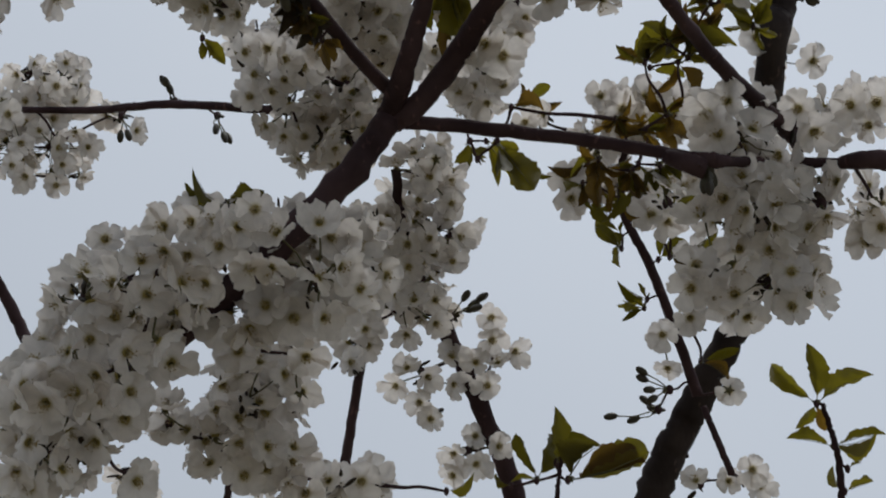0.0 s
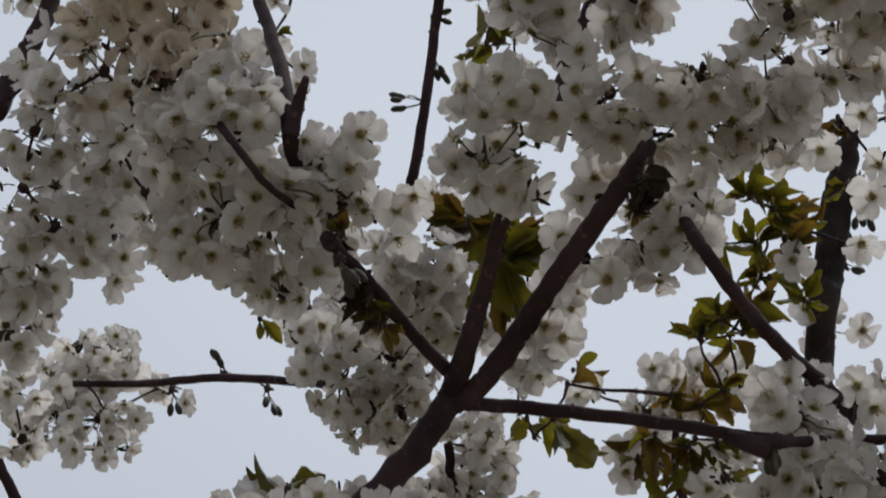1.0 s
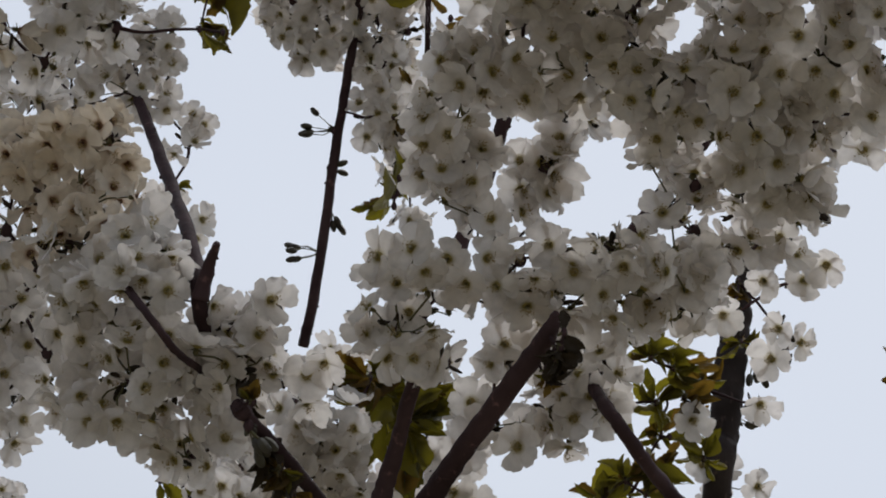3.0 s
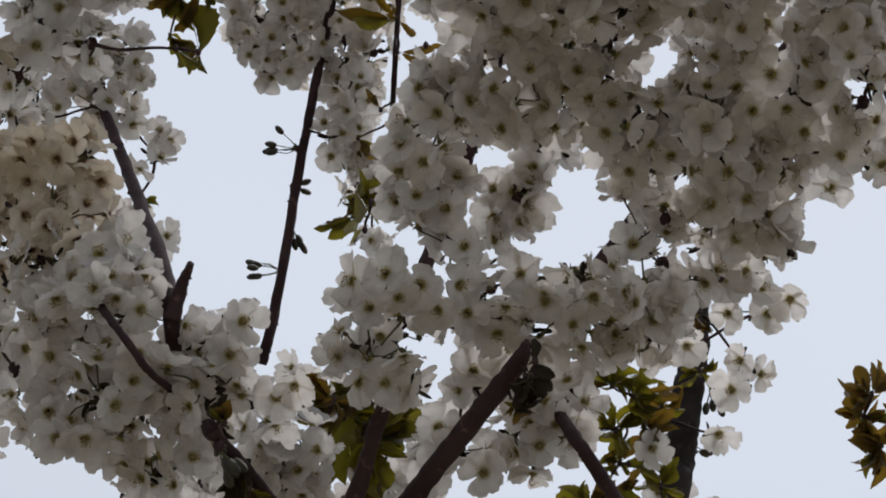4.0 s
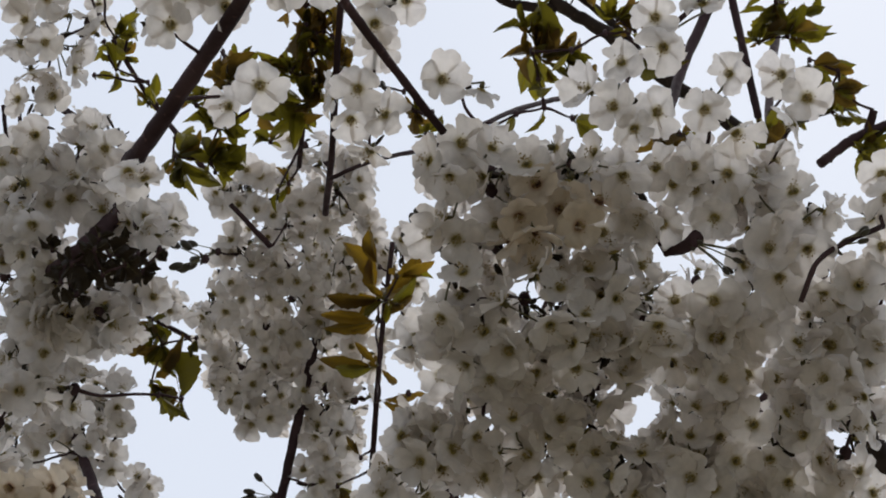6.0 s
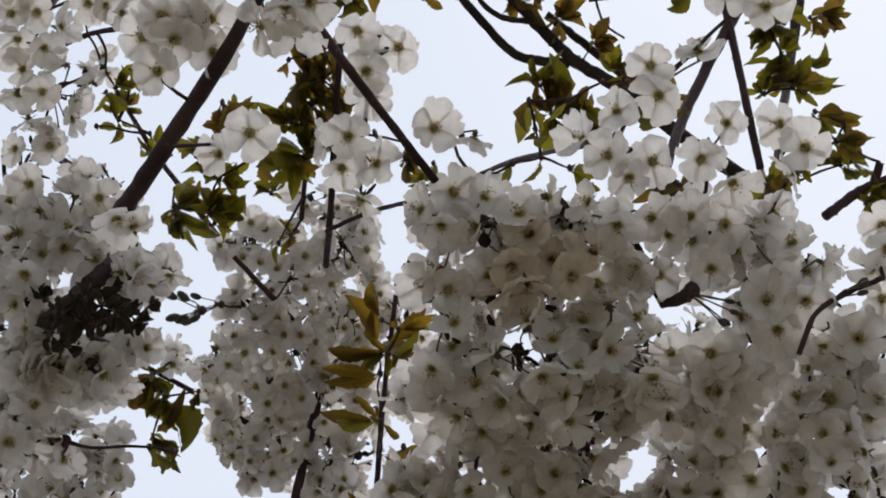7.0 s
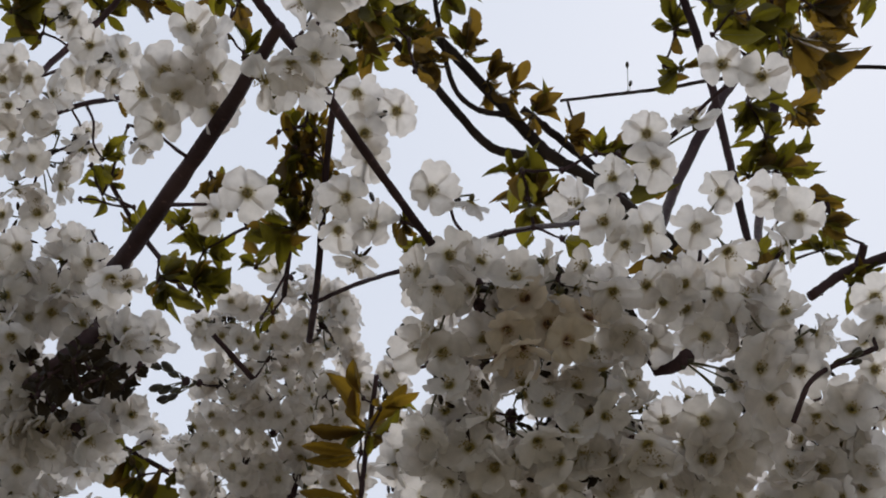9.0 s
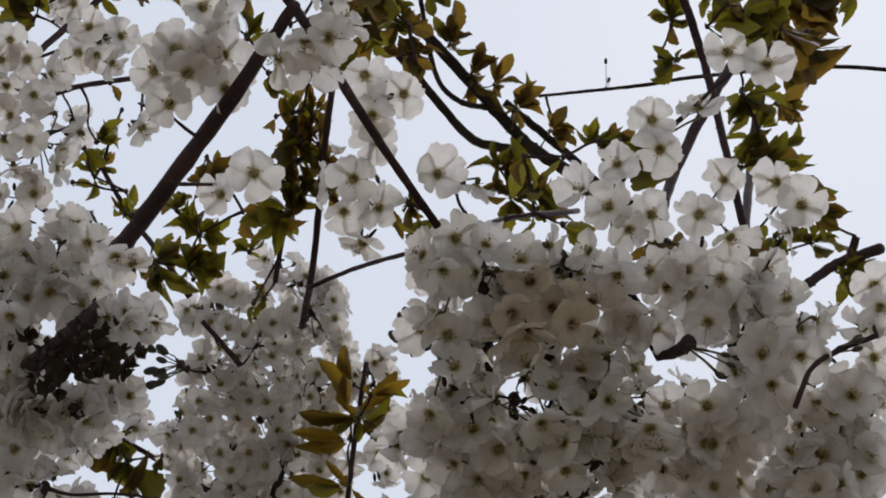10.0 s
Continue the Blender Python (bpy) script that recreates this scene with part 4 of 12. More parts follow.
sprig(cherry, (-0.0439, 0.6721, 2.6987), "green", (0.0124, 0.0135, -0.0272), (0.0231, 0.0029, -0.0056), (0.0225, 0.0041, -0.0256), (0.0147, -0.0084, 0.013))
sprig(cherry, (-0.06, 0.6712, 2.7012), "green", (-0.012, -0.012, 0.0116), (0.0091, -0.0094, 0.0181), (0.0106, 0.0144, -0.0042))
sprig(cherry, (-0.0067, 0.6854, 2.4762), "bronze", (0.0003, -0.0094, 0.0026), (-0.0017, 0.007, -0.015), (0.0073, 0.0097, -0.0034))
sprig(cherry, (0.0063, 0.7362, 2.511), "green", (0.0109, -0.009, 0.0068), (-0.0111, -0.0011, 0.0068))
sprig(second, (0.0998, 1.2712, 3.6838), "green", (0.0426, -0.0076, 0.0225), (0.0142, -0.0173, 0.0262), (0.0361, 0.0126, -0.0099))
sprig(second, (0.0628, 1.3457, 3.6918), "green", (-0.0301, -0.0058, 0.0144), (0.0262, -0.0231, 0.0028))
sprig(second, (0.1469, 1.3808, 3.7187), "bronze", (0.0015, -0.042, 0.0133), (0.0285, -0.0105, 0.0189), (-0.0189, -0.0122, 0.0288), (0.0321, 0.0163, -0.0021))
sprig(second, (0.1825, 1.4069, 3.6933), "bronze", (0.0106, -0.0265, 0.0304), (0.0354, -0.0257, -0.0031), (0.0266, -0.0197, 0.0262), (0.0266, 0.0178, -0.0394), (0.0058, 0.0432, -0.0116))
sprig(second, (0.2157, 1.4148, 3.6832), "bronze", (0.0183, -0.043, 0.0164), (0.0367, -0.0159, 0.0089), (0.0098, 0.0192, -0.0388))
sprig(second, (0.2505, 1.4348, 3.663), "bronze", (0.0214, -0.0389, 0.0062), (0.001, -0.0368, 0.0089), (0.0323, -0.0127, -0.0006), (0.0163, 0.0336, -0.0075))
sprig(second, (0.301, 1.4527, 3.6427), "bronze", (0.0128, -0.0331, 0.0089), (0.0304, -0.015, 0.0052), (0.0379, 0.0149, -0.0082))
sprig(second, (0.2291, 1.4103, 3.4261), "bronze", (-0.0221, -0.0349, 0.0288), (0.019, -0.0475, 0.0145), (-0.0341, -0.008, 0.0145), (-0.0048, 0.0215, -0.0431), (0.022, 0.0217, -0.0217), (0.0382, -0.0264, -0.0018))
sprig(second, (0.2756, 1.4268, 3.4075), "green", (-0.0141, -0.0392, 0.0285), (-0.0403, -0.0137, 0.0116), (0.0306, -0.0178, 0.0132))
sprig(cherry, (0.2016, 0.9359, 2.9095), "green", (-0.013, -0.0143, 0.0105), (0.011, -0.0164, 0.0178), (0.0231, -0.0134, 0.0017), (-0.0207, 0, 0.0084))
sprig(cherry, (0.2406, 0.9583, 2.8869), "bronze", (0.0068, -0.0276, 0.0132), (-0.0112, -0.0161, 0.0176), (0.0211, -0.0133, 0.0081))
sprig(cherry, (0.1805, 0.7482, 2.5467), "bronze", (-0.0212, 0.004, -0.011), (0.0194, 0.0057, -0.0006), (0.0096, 0.0081, -0.0045))
sprig(cherry, (0.2198, 0.763, 2.8544), "green", (-0.0068, -0.0193, 0.0126), (0.0051, -0.013, 0.0144), (-0.0184, 0.0029, 0.0111), (0.0153, 0.0022, -0.0034))
sprig(cherry, (0.2277, 0.787, 2.8339), "green", (-0.0175, -0.0013, 0.0112), (-0.0196, 0.0092, -0.0108), (0.0137, -0.0101, -0.0014))
sprig(cherry, (0.2448, 0.7416, 2.8691), "green", (0.009, -0.0221, 0.0073), (0.0189, 0.0115, 0.0013), (-0.0088, -0.0058, 0.0132))
sprig(cherry, (0.3116, 0.8378, 2.9775), "green", (0.0209, -0.0344, 0.0095), (-0.0103, -0.0306, 0.0158), (0.0284, -0.0046, 0.0156), (0.0243, -0.0041, -0.0151), (-0.0179, -0.0061, 0.0214))
sprig(cherry, (0.3363, 0.8305, 2.9808), "green", (0.0149, -0.0366, 0.012), (-0.0043, -0.0322, 0.0157), (-0.0179, -0.0181, 0.0171), (0.0027, 0.0202, -0.0166))
sprig(cherry, (0.2979, 0.8284, 2.8571), "green", (0.0324, -0.0018, 0.012), (0.0125, 0.0241, -0.0084), (0.0295, 0.0025, -0.0087), (-0.0007, 0.0265, -0.0063))
sprig(second, (0.5293, 1.2139, 3.4238), "bronze", (0.0368, 0.0028, 0.0093), (0.0312, 0.0241, -0.0025), (0.0296, -0.0146, 0.0156))
sprig(second, (0.6598, 1.371, 3.9291), "bronze", (0.0798, -0.0066, -0.0171), (0.0808, 0.0002, 0.0356), (0.0647, 0.0012, -0.0461), (0.0515, -0.0483, 0.0026))
sprig(second, (0.6651, 1.4103, 3.8963), "bronze", (0.0801, 0.0072, -0.0114), (0.0634, 0.0463, -0.0086), (0.0647, -0.01, 0.0166))
sprig(second, (0.6696, 1.4432, 3.869), "bronze", (0.0538, 0.0159, -0.0185), (0.0351, 0.0119, -0.0422))
sprig(second, (0.6401, 1.3536, 3.9455), "bronze", (0.0206, -0.0404, 0.0251), (0.0537, -0.0174, 0.0196), (-0.0137, -0.0345, 0.0364))
sprig(second, (0.7364, 1.2867, 3.8598), "green", (-0.0043, 0.0234, -0.0386), (0.0149, -0.0223, 0.0241))
sprig(cherry, (0.3043, 0.8758, 2.8176), "green", (-0.0062, -0.0195, 0.0073), (-0.0196, -0.0013, 0.0062), (0.0166, -0.0178, 0.0062))
sprig(cherry, (0.3275, 0.869, 2.8206), "green", (0.0109, -0.0111, 0.022), (0.0263, -0.0071, 0.0112), (-0.0112, -0.0066, 0.0182), (0.0226, 0.0079, -0.0062))
sprig(cherry, (0.3204, 0.8255, 2.7273), "green", (0.0203, -0.0112, 0.0022), (0.0212, 0.0084, -0.0045), (0.0106, 0.0068, -0.0162))
sprig(cherry, (0.3399, 0.8368, 2.7159), "bronze", (0.0236, 0.0034, 0.0079), (0.013, 0.0044, -0.0157))
sprig(cherry, (0.2639, 0.8056, 2.6202), "green", (0.0122, 0.0105, -0.0145), (-0.0059, 0.0109, -0.0194), (0.0083, -0.018, 0.0088), (0.0178, 0.0066, 0.0013))
sprig(cherry, (0.3734, 0.8837, 2.6998), "green", (0.0226, -0.0085, 0.0149), (0.0252, -0.0039, -0.0152), (0.0008, -0.0192, 0.0071), (0.0121, 0.0171, -0.0039))
sprig(cherry, (-0.0812, 1.085, 2.8189), "green", (-0.01, -0.009, 0.0114), (-0.0065, 0.0169, -0.0046))
sprig(cherry, (-0.024, 1.2271, 2.3132), "green", (-0.0312, 0.0027, 0.0223), (-0.0362, -0.0009, -0.0017), (0.0382, -0.0011, 0.017), (0.0429, 0.0127, 0.0007), (0.031, -0.0034, -0.0324), (0.0091, 0.0363, -0.0266))
sprig(cherry, (-0.0446, 1.205, 2.3119), "green", (-0.0175, 0.0013, 0.004), (-0.0105, -0.0101, 0.0074), (-0.0165, 0.0059, -0.0039), (0.0076, -0.0043, 0.0136))
sprig(cherry, (-0.0291, 1.2024, 2.3149), "green", (-0.0136, -0.0026, 0.0072), (0.0086, -0.0065, 0.0144), (0.0199, 0.0043, 0.0075))
sprig(cherry, (-0.0007, 1.2432, 2.2867), "green", (0.0192, 0.023, -0.0218), (-0.0052, 0.0238, -0.0272), (0.0261, -0.0135, -0.0023))
sprig(cherry, (-0.065, 0.8326, 2.7642), "mixed", (-0.002, -0.015, 0.0124), (0.0022, 0.0162, -0.0171))
sprig(cherry, (-0.086, 0.8771, 2.7302), "green", (-0.0177, -0.007, 0.0038), (-0.0078, -0.0088, 0.0164), (-0.016, 0.0023, -0.009))
sprig(cherry, (-0.1274, 0.914, 2.7694), "green", (-0.0055, -0.0124, 0.0179), (0.013, -0.0057, 0.0133), (-0.0144, -0.0041, 0.0052))
sprig(cherry, (-0.1611, 0.9401, 2.7518), "green", (0.0064, -0.0115, 0.0088), (-0.0155, -0.0016, 0.0156), (-0.0046, -0.0131, 0.0081))
sprig(cherry, (-0.0991, 0.9898, 2.7691), "green", (0.0134, -0.0067, 0.007), (-0.0155, -0.0089, -0.0003))
sprig(second, (0.0341, 1.2979, 3.6693), "green", (0.0355, -0.0136, 0.0106), (0.0233, 0.0252, -0.0195), (0.0136, -0.0218, 0.0207), (0.0365, -0.0065, -0.023))
sprig(second, (0.0834, 1.321, 3.645), "bronze", (-0.037, 0.0028, 0.0185), (0.0109, 0.0298, -0.0234), (0.0296, -0.0113, 0.0089))
sprig(cherry, (-0.0486, 0.716, 2.7281), "green", (0.0096, 0.005, -0.0166), (0.0138, -0.0131, 0.0004))
sprig(second, (0.2108, 1.3843, 3.4494), "green", (0.0169, -0.0159, 0.035), (-0.0115, -0.0359, 0.0135), (-0.0344, -0.0107, 0.0113))
sprig(second, (0.2581, 1.4064, 3.4261), "bronze", (0.0147, -0.0325, 0.0147), (0.0359, -0.0119, 0.0019), (0.0337, 0.0055, -0.0176))
sprig(cherry, (0.2178, 0.9416, 2.903), "bronze", (-0.0022, -0.0162, 0.0283), (0.0098, -0.0095, 0.02), (-0.0158, -0.004, 0.0064))
sprig(cherry, (0.2758, 0.772, 2.9056), "green", (0.0014, -0.0267, 0.0126), (-0.0167, -0.0056, 0.0201), (0.0203, -0.0093, 0.0115), (0.0116, 0.0096, -0.0145))
sprig(cherry, (0.3751, 0.8976, 3.0512), "green", (0.0117, -0.0173, 0.0191), (0.0241, 0.0187, -0.0017), (-0.0265, -0.0155, -0.0009))
sprig(cherry, (0.315, 0.8484, 2.8388), "green", (0.0154, 0.0221, -0.0045), (-0.0052, 0.0246, -0.0076), (0.0087, -0.0121, 0.0148))
sprig(cherry, (0.3247, 0.8851, 2.7429), "green", (0.0117, 0.0125, -0.0101), (0.0073, -0.02, 0.0042), (-0.0076, 0.0178, -0.0069))
sprig(cherry, (0.1725, 0.7463, 2.5491), "bronze", (0.016, 0.0058, -0.0104), (0.0011, 0.0084, -0.0155))
sprig(cherry, (0.0715, 0.8891, 2.1657), "brown", (0.0069, 0.0038, -0.0113), (0.0004, 0.0077, -0.0131), (0.0111, 0.0001, -0.0044), (-0.0041, 0.0115, -0.0078), (0.0039, -0.0064, 0.0047))
sprig(cherry, (0.0667, 0.8957, 2.1558), "brown", (0.0118, 0.0013, -0.0069), (0.0047, 0.0019, -0.0137), (0.0119, 0.0028, 0.0021))
sprig(cherry, (0.2809, 1.2605, 2.3877), "green", (-0.0191, -0.0055, -0.0002), (0.0154, -0.0064, 0.0032), (-0.0177, 0.0054, -0.0048))
sprig(cherry, (0.2324, 1.0644, 2.3256), "bronze", (0.0087, 0.0083, -0.0114), (-0.0025, 0.0148, -0.0123), (-0.0105, 0.0026, -0.0137))
sprig(cherry, (-0.2279, 0.8622, 2.4874), "brown", (0.0089, -0.0031, 0.0055), (0.0093, 0.0023, -0.0012), (-0.0057, -0.0082, 0.0027), (-0.0089, 0.0004, -0.0053))
sprig(cherry, (-0.2067, 0.846, 2.5007), "brown", (0.0088, -0.0043, 0.0043), (0.0089, 0.0052, -0.0005), (-0.0024, -0.0066, 0.0064), (0.0027, 0.007, -0.0077))
sprig(cherry, (-0.22, 0.8826, 2.4811), "brown", (0.0101, 0.0064, 0.0001), (0.0031, 0.0106, -0.004), (-0.0058, 0.0032, -0.008))
sprig(cherry, (-0.1792, 0.8513, 2.493), "brown", (0.0081, -0.0035, -0.0027), (0.0055, 0.0065, -0.0046), (-0.0008, 0.0076, -0.0057))
sprig(cherry, (0.1476, 1.2103, 2.1631), "bronze", (0.0296, -0.0047, -0.0008), (0.0197, -0.0121, 0.0038), (0.0224, -0.0002, -0.0129), (-0.0209, -0.0061, 0.0009), few=True)
sprig(cherry, (0.1105, 1.2211, 2.1343), "bronze", (0.0134, 0.0056, -0.021), (-0.0037, 0.015, -0.0212), (0.0248, 0.0021, 0.0063), few=True)
sprig(cherry, (0.1399, 1.2194, 2.1391), "green", (0.0166, 0.0141, -0.0087), (-0.0196, 0.0023, -0.0075), few=True)
sprig(cherry, (0.1285, 1.2531, 2.1347), "bronze", (0.0053, 0.0063, -0.0248), (-0.0102, 0.0063, -0.018), few=True)
sprig(cherry, (0.0737, 0.8794, 2.1621), "brown", (0.008, 0.0109, -0.0082), (0.0006, 0.0126, -0.0137), (-0.0052, 0.0118, -0.0112), (0.0119, 0.008, -0.006), (0.0111, 0.0025, -0.0028), (-0.0083, 0.0052, -0.0091))
sprig(cherry, (0.0705, 0.8832, 2.1565), "brown", (0.0116, 0.0001, -0.0075), (0.0064, 0.0149, -0.0089), (-0.0022, 0.0085, -0.0122), (0.01, 0.0018, 0.0036))
sprig(cherry, (0.0752, 0.8748, 2.1691), "brown", (0.0036, 0.0141, -0.0103), (0.0068, 0.0018, -0.0124), (0.0021, -0.0043, 0.013))
sprig(cherry, (0.1191, 1.1808, 2.1571), "bronze", (0.0197, -0.0021, -0.0088), (0.0141, -0.0023, 0.0085), (0.0096, 0.0084, -0.0136), (-0.0174, 0.0034, -0.0058))
sprig(cherry, (0.1399, 1.185, 2.1504), "mixed", (0.0152, 0.0001, 0.0068), (0.0141, 0.0078, -0.0088), (-0.0027, -0.0092, 0.0112))
sprig(cherry, (0.1562, 1.1791, 2.1617), "bronze", (0.0085, 0.0063, -0.0127), (0.0141, -0.0106, 0.0081), (-0.0163, -0.0052, 0.0074))
sprig(cherry, (0.1093, 1.2132, 2.1392), "bronze", (0.0096, 0.0144, -0.0106), (-0.0053, 0.0006, -0.0178), (-0.0158, -0.0083, 0.0017))
sprig(cherry, (0.1346, 1.2174, 2.1325), "bronze", (0.0041, 0.0084, -0.0189), (0.0147, 0.0045, -0.0111), (-0.0093, 0.0134, -0.0115))
sprig(cherry, (0.1555, 1.2156, 2.1368), "green", (0.0075, 0.0131, -0.0152), (0.0158, 0.0076, -0.0021), (-0.0061, 0.0073, -0.0164))
sprig(cherry, (0.1358, 1.3026, 2.1437), "green", (0.0117, 0.0015, -0.0209), (-0.0187, 0.0019, -0.0072), (0.0166, -0.0005, 0.007))
sprig(cherry, (0.176, 1.305, 2.1409), "green", (0.0002, 0.0129, -0.0132), (0.0206, 0.0022, 0.0104), (-0.0168, -0.006, 0.0033))
sprig(cherry, (0.1044, 1.2959, 2.1546), "green", (-0.0195, -0.0069, -0.0082), (0.0005, 0.0018, -0.0193))
sprig(cherry, (-0.1113, 0.9477, 2.1568), "brown", (-0.0027, -0.0055, 0.0127), (0.005, -0.0023, 0.0157), (-0.0081, -0.0039, 0.0084), (0.0064, 0.0024, -0.0106))
sprig(cherry, (-0.102, 0.9621, 2.131), "brown", (0.0091, 0.0024, -0.0157), (0.0005, 0.0021, -0.0208), (0.0139, -0.0023, -0.01), (-0.0075, 0.0033, -0.0139), (0.0092, -0.0033, 0.0073))
sprig(cherry, (-0.093, 0.9689, 2.119), "brown", (0.009, 0.0078, -0.0128), (0.0002, 0.0125, -0.0131), (0.015, -0.0007, -0.0062), (-0.0088, 0.0059, -0.0092))
sprig(cherry, (-0.0833, 0.9928, 2.1173), "bronze", (0.005, 0.0119, -0.0086), (0.0134, 0.0036, -0.0033))
sprig(cherry, (-0.22, 0.8383, 2.4679), "brown", (0.0094, 0.007, -0.002), (0.003, 0.0059, -0.012), (0.0103, -0.0022, 0.0045), (-0.0048, 0.0071, -0.0072), (-0.0108, 0.003, 0.0046), (-0.0025, -0.0042, 0.0112))
sprig(cherry, (-0.206, 0.83, 2.4744), "brown", (0.0094, 0.0077, -0.0013), (0.0033, 0.0088, -0.009), (0.01, -0.005, 0.0016), (-0.0051, 0.0041, -0.0103), (-0.0111, -0.0007, 0.0008), (-0.0031, -0.0098, 0.0053))
sprig(cherry, (-0.1991, 0.8414, 2.4628), "brown", (0.009, 0.0033, -0.0059), (0.0033, 0.009, -0.0089), (0.0101, -0.0036, 0.003), (-0.0044, 0.0109, -0.0032), (0.0049, -0.0065, 0.0078))
sprig(cherry, (-0.1849, 0.8345, 2.4681), "brown", (0.0094, 0.0073, -0.0017), (0.0037, 0.0127, -0.0049), (0.0102, -0.0034, 0.0032), (-0.0047, 0.0079, -0.0064), (0.0046, -0.0088, 0.0054))
sprig(cherry, (-0.2151, 0.8536, 2.4805), "brown", (0.0119, 0.0019, -0.0106), (0.0035, 0.007, -0.0139), (0.0122, -0.0029, 0.005), (-0.0059, 0.0152, -0.0039), (-0.0131, 0.0007, 0.0025))
sprig(cherry, (-0.197, 0.8461, 2.4859), "brown", (0.015, 0.0061, 0.0006), (0.0085, 0.0081, -0.0096), (-0.001, 0.0143, -0.0069), (0.0095, -0.0059, 0.0073))
sprig(cherry, (-0.2293, 0.8634, 2.4726), "brown", (0.0091, 0.0132, -0.0042), (-0.0035, 0.0088, -0.0093), (-0.0117, -0.0013, 0.0068))
sprig(cherry, (0.4499, 1.3118, 2.4022), "bronze", (-0.0149, -0.01, 0.0212), (-0.0274, -0.0009, 0.0034), (0.0135, -0.0043, 0.0267), (-0.0195, 0.0024, -0.0132))
sprig(cherry, (0.4667, 1.3531, 2.3735), "bronze", (-0.0316, -0.0083, -0.0075), (-0.0126, 0.0272, -0.0147), (-0.0197, -0.0015, 0.0173), (0.0006, 0.0062, -0.0325))
sprig(cherry, (0.4805, 1.3376, 2.3948), "bronze", (-0.0077, -0.0231, 0.0204), (0.006, 0.0076, -0.0306), (0.0234, -0.0065, 0.0077))
sprig(second, (0.0476, 1.2842, 3.679), "green", (-0.0343, 0.0008, 0.0264), (0.0268, -0.0268, 0.0119), (0.0243, 0.0326, -0.0105), (-0.0026, 0.0316, -0.0234))
sprig(second, (0.0752, 1.3458, 3.6255), "bronze", (0.0134, -0.0234, 0.0188), (0.0309, 0.0037, -0.0303), (-0.0326, 0.0005, 0.0042))
sprig(cherry, (-0.0371, 0.7241, 2.7202), "green", (0.0199, -0.0025, 0.0117), (0.0195, 0.0064, -0.0059), (-0.0155, 0.0004, 0.012), (0.004, -0.0156, 0.0081))
sprig(cherry, (-0.0482, 0.7704, 2.7484), "green", (0.0176, 0.0006, -0.0064), (0.008, -0.0096, 0.0149), (-0.0186, -0.0079, -0.0026))
sprig(cherry, (0.4022, 0.9761, 2.8544), "green", (0.0192, -0.0138, 0.0054), (0.0264, 0.0109, 0.0033), (-0.0028, -0.0209, 0.0088), (-0.0205, -0.0101, 0.0018))
sprig(cherry, (0.363, 0.914, 2.9095), "green", (0.0203, -0.0192, 0.0009), (0.0245, 0.0113, -0.003), (0.011, 0.0202, -0.0094))
sprig(cherry, (-0.0478, 0.759, 2.7947), "green", (0.0159, -0.013, -0.0024), (0.0182, 0.0134, -0.0017), (-0.0164, -0.0113, 0.0027))
sprig(cherry, (-0.0243, 0.7671, 2.7846), "green", (0.013, 0.0157, -0.0072), (0.0153, -0.008, 0.008), (-0.0052, 0.0095, -0.0172))
sprig(second, (0.0615, 1.3098, 3.6557), "green", (0.0288, 0.0013, -0.0188), (0.0143, -0.016, 0.0279), (-0.0037, 0.0183, -0.0343))
sprig(second, (0.0969, 1.3396, 3.6259), "bronze", (-0.0313, -0.0156, 0.0016), (0.0079, 0.0149, -0.0313), (0.0235, -0.0155, 0.0089))
sprig(cherry, (-0.0619, 0.8343, 2.7601), "mixed", (-0.0057, -0.015, 0.0114), (-0.0015, 0.0174, -0.0158), (0.013, -0.0143, 0.0051))
sprig(cherry, (-0.0684, 0.8508, 2.7473), "green", (0.0123, 0.011, -0.0132), (-0.018, 0.0012, 0.0083))
sprig(cherry, (-0.0512, 0.7736, 2.7568), "green", (-0.0183, -0.0039, 0.002), (0.0156, -0.0131, -0.0027), (0.0073, 0.0063, -0.0184))
sprig(cherry, (-0.1011, 0.757, 2.6991), "green", (0.0137, 0.008, -0.0041), (0.0037, 0.0066, -0.016))
sprig(cherry, (-0.078, 0.8361, 2.7628), "green", (-0.0054, -0.0148, 0.011), (0.0072, 0.0236, -0.0061), (0.0162, -0.0039, 0.013))
sprig(cherry, (-0.0627, 0.8497, 2.75), "mixed", (-0.0009, 0.0235, -0.0084), (0.0095, -0.0101, 0.0188), (-0.0185, 0.0005, 0.0081))
sprig(cherry, (-0.0767, 0.8793, 2.7274), "green", (-0.0172, -0.0034, 0.0081), (0.0064, 0.0174, -0.0136), (-0.0045, -0.0083, 0.019))
sprig(cherry, (-0.0463, 0.8717, 2.7302), "bronze", (0.0073, -0.0176, 0.0061), (0.0108, 0.0212, -0.0068), (-0.0076, 0.0153, -0.0089))
sprig(cherry, (-0.0832, 0.8975, 2.7132), "green", (-0.0225, 0.0021, 0.0052), (-0.0157, 0.0075, -0.0086))
sprig(cherry, (-0.3107, 0.9062, 2.9906), "green", (-0.0436, 0.0178, 0.0034), few=True)
sprig(cherry, (-0.3112, 0.9213, 2.9783), "green", (-0.0383, 0.0184, 0.0032), few=True)
sprig(cherry, (-0.3077, 0.8907, 3.0029), "green", (-0.0216, -0.0097, 0.0021), (0.0305, 0.0131, 0.0119), (0.0096, -0.0096, 0.007), few=True)
sprig(cherry, (-0.2747, 0.8875, 3.0019), "green", (0.0206, -0.0018, -0.0135), few=True)
sprig(cherry, (-0.2065, 0.8329, 2.9256), "green", (0.0255, -0.0049, -0.0023), (0.0338, 0.0044, -0.0049), few=True)
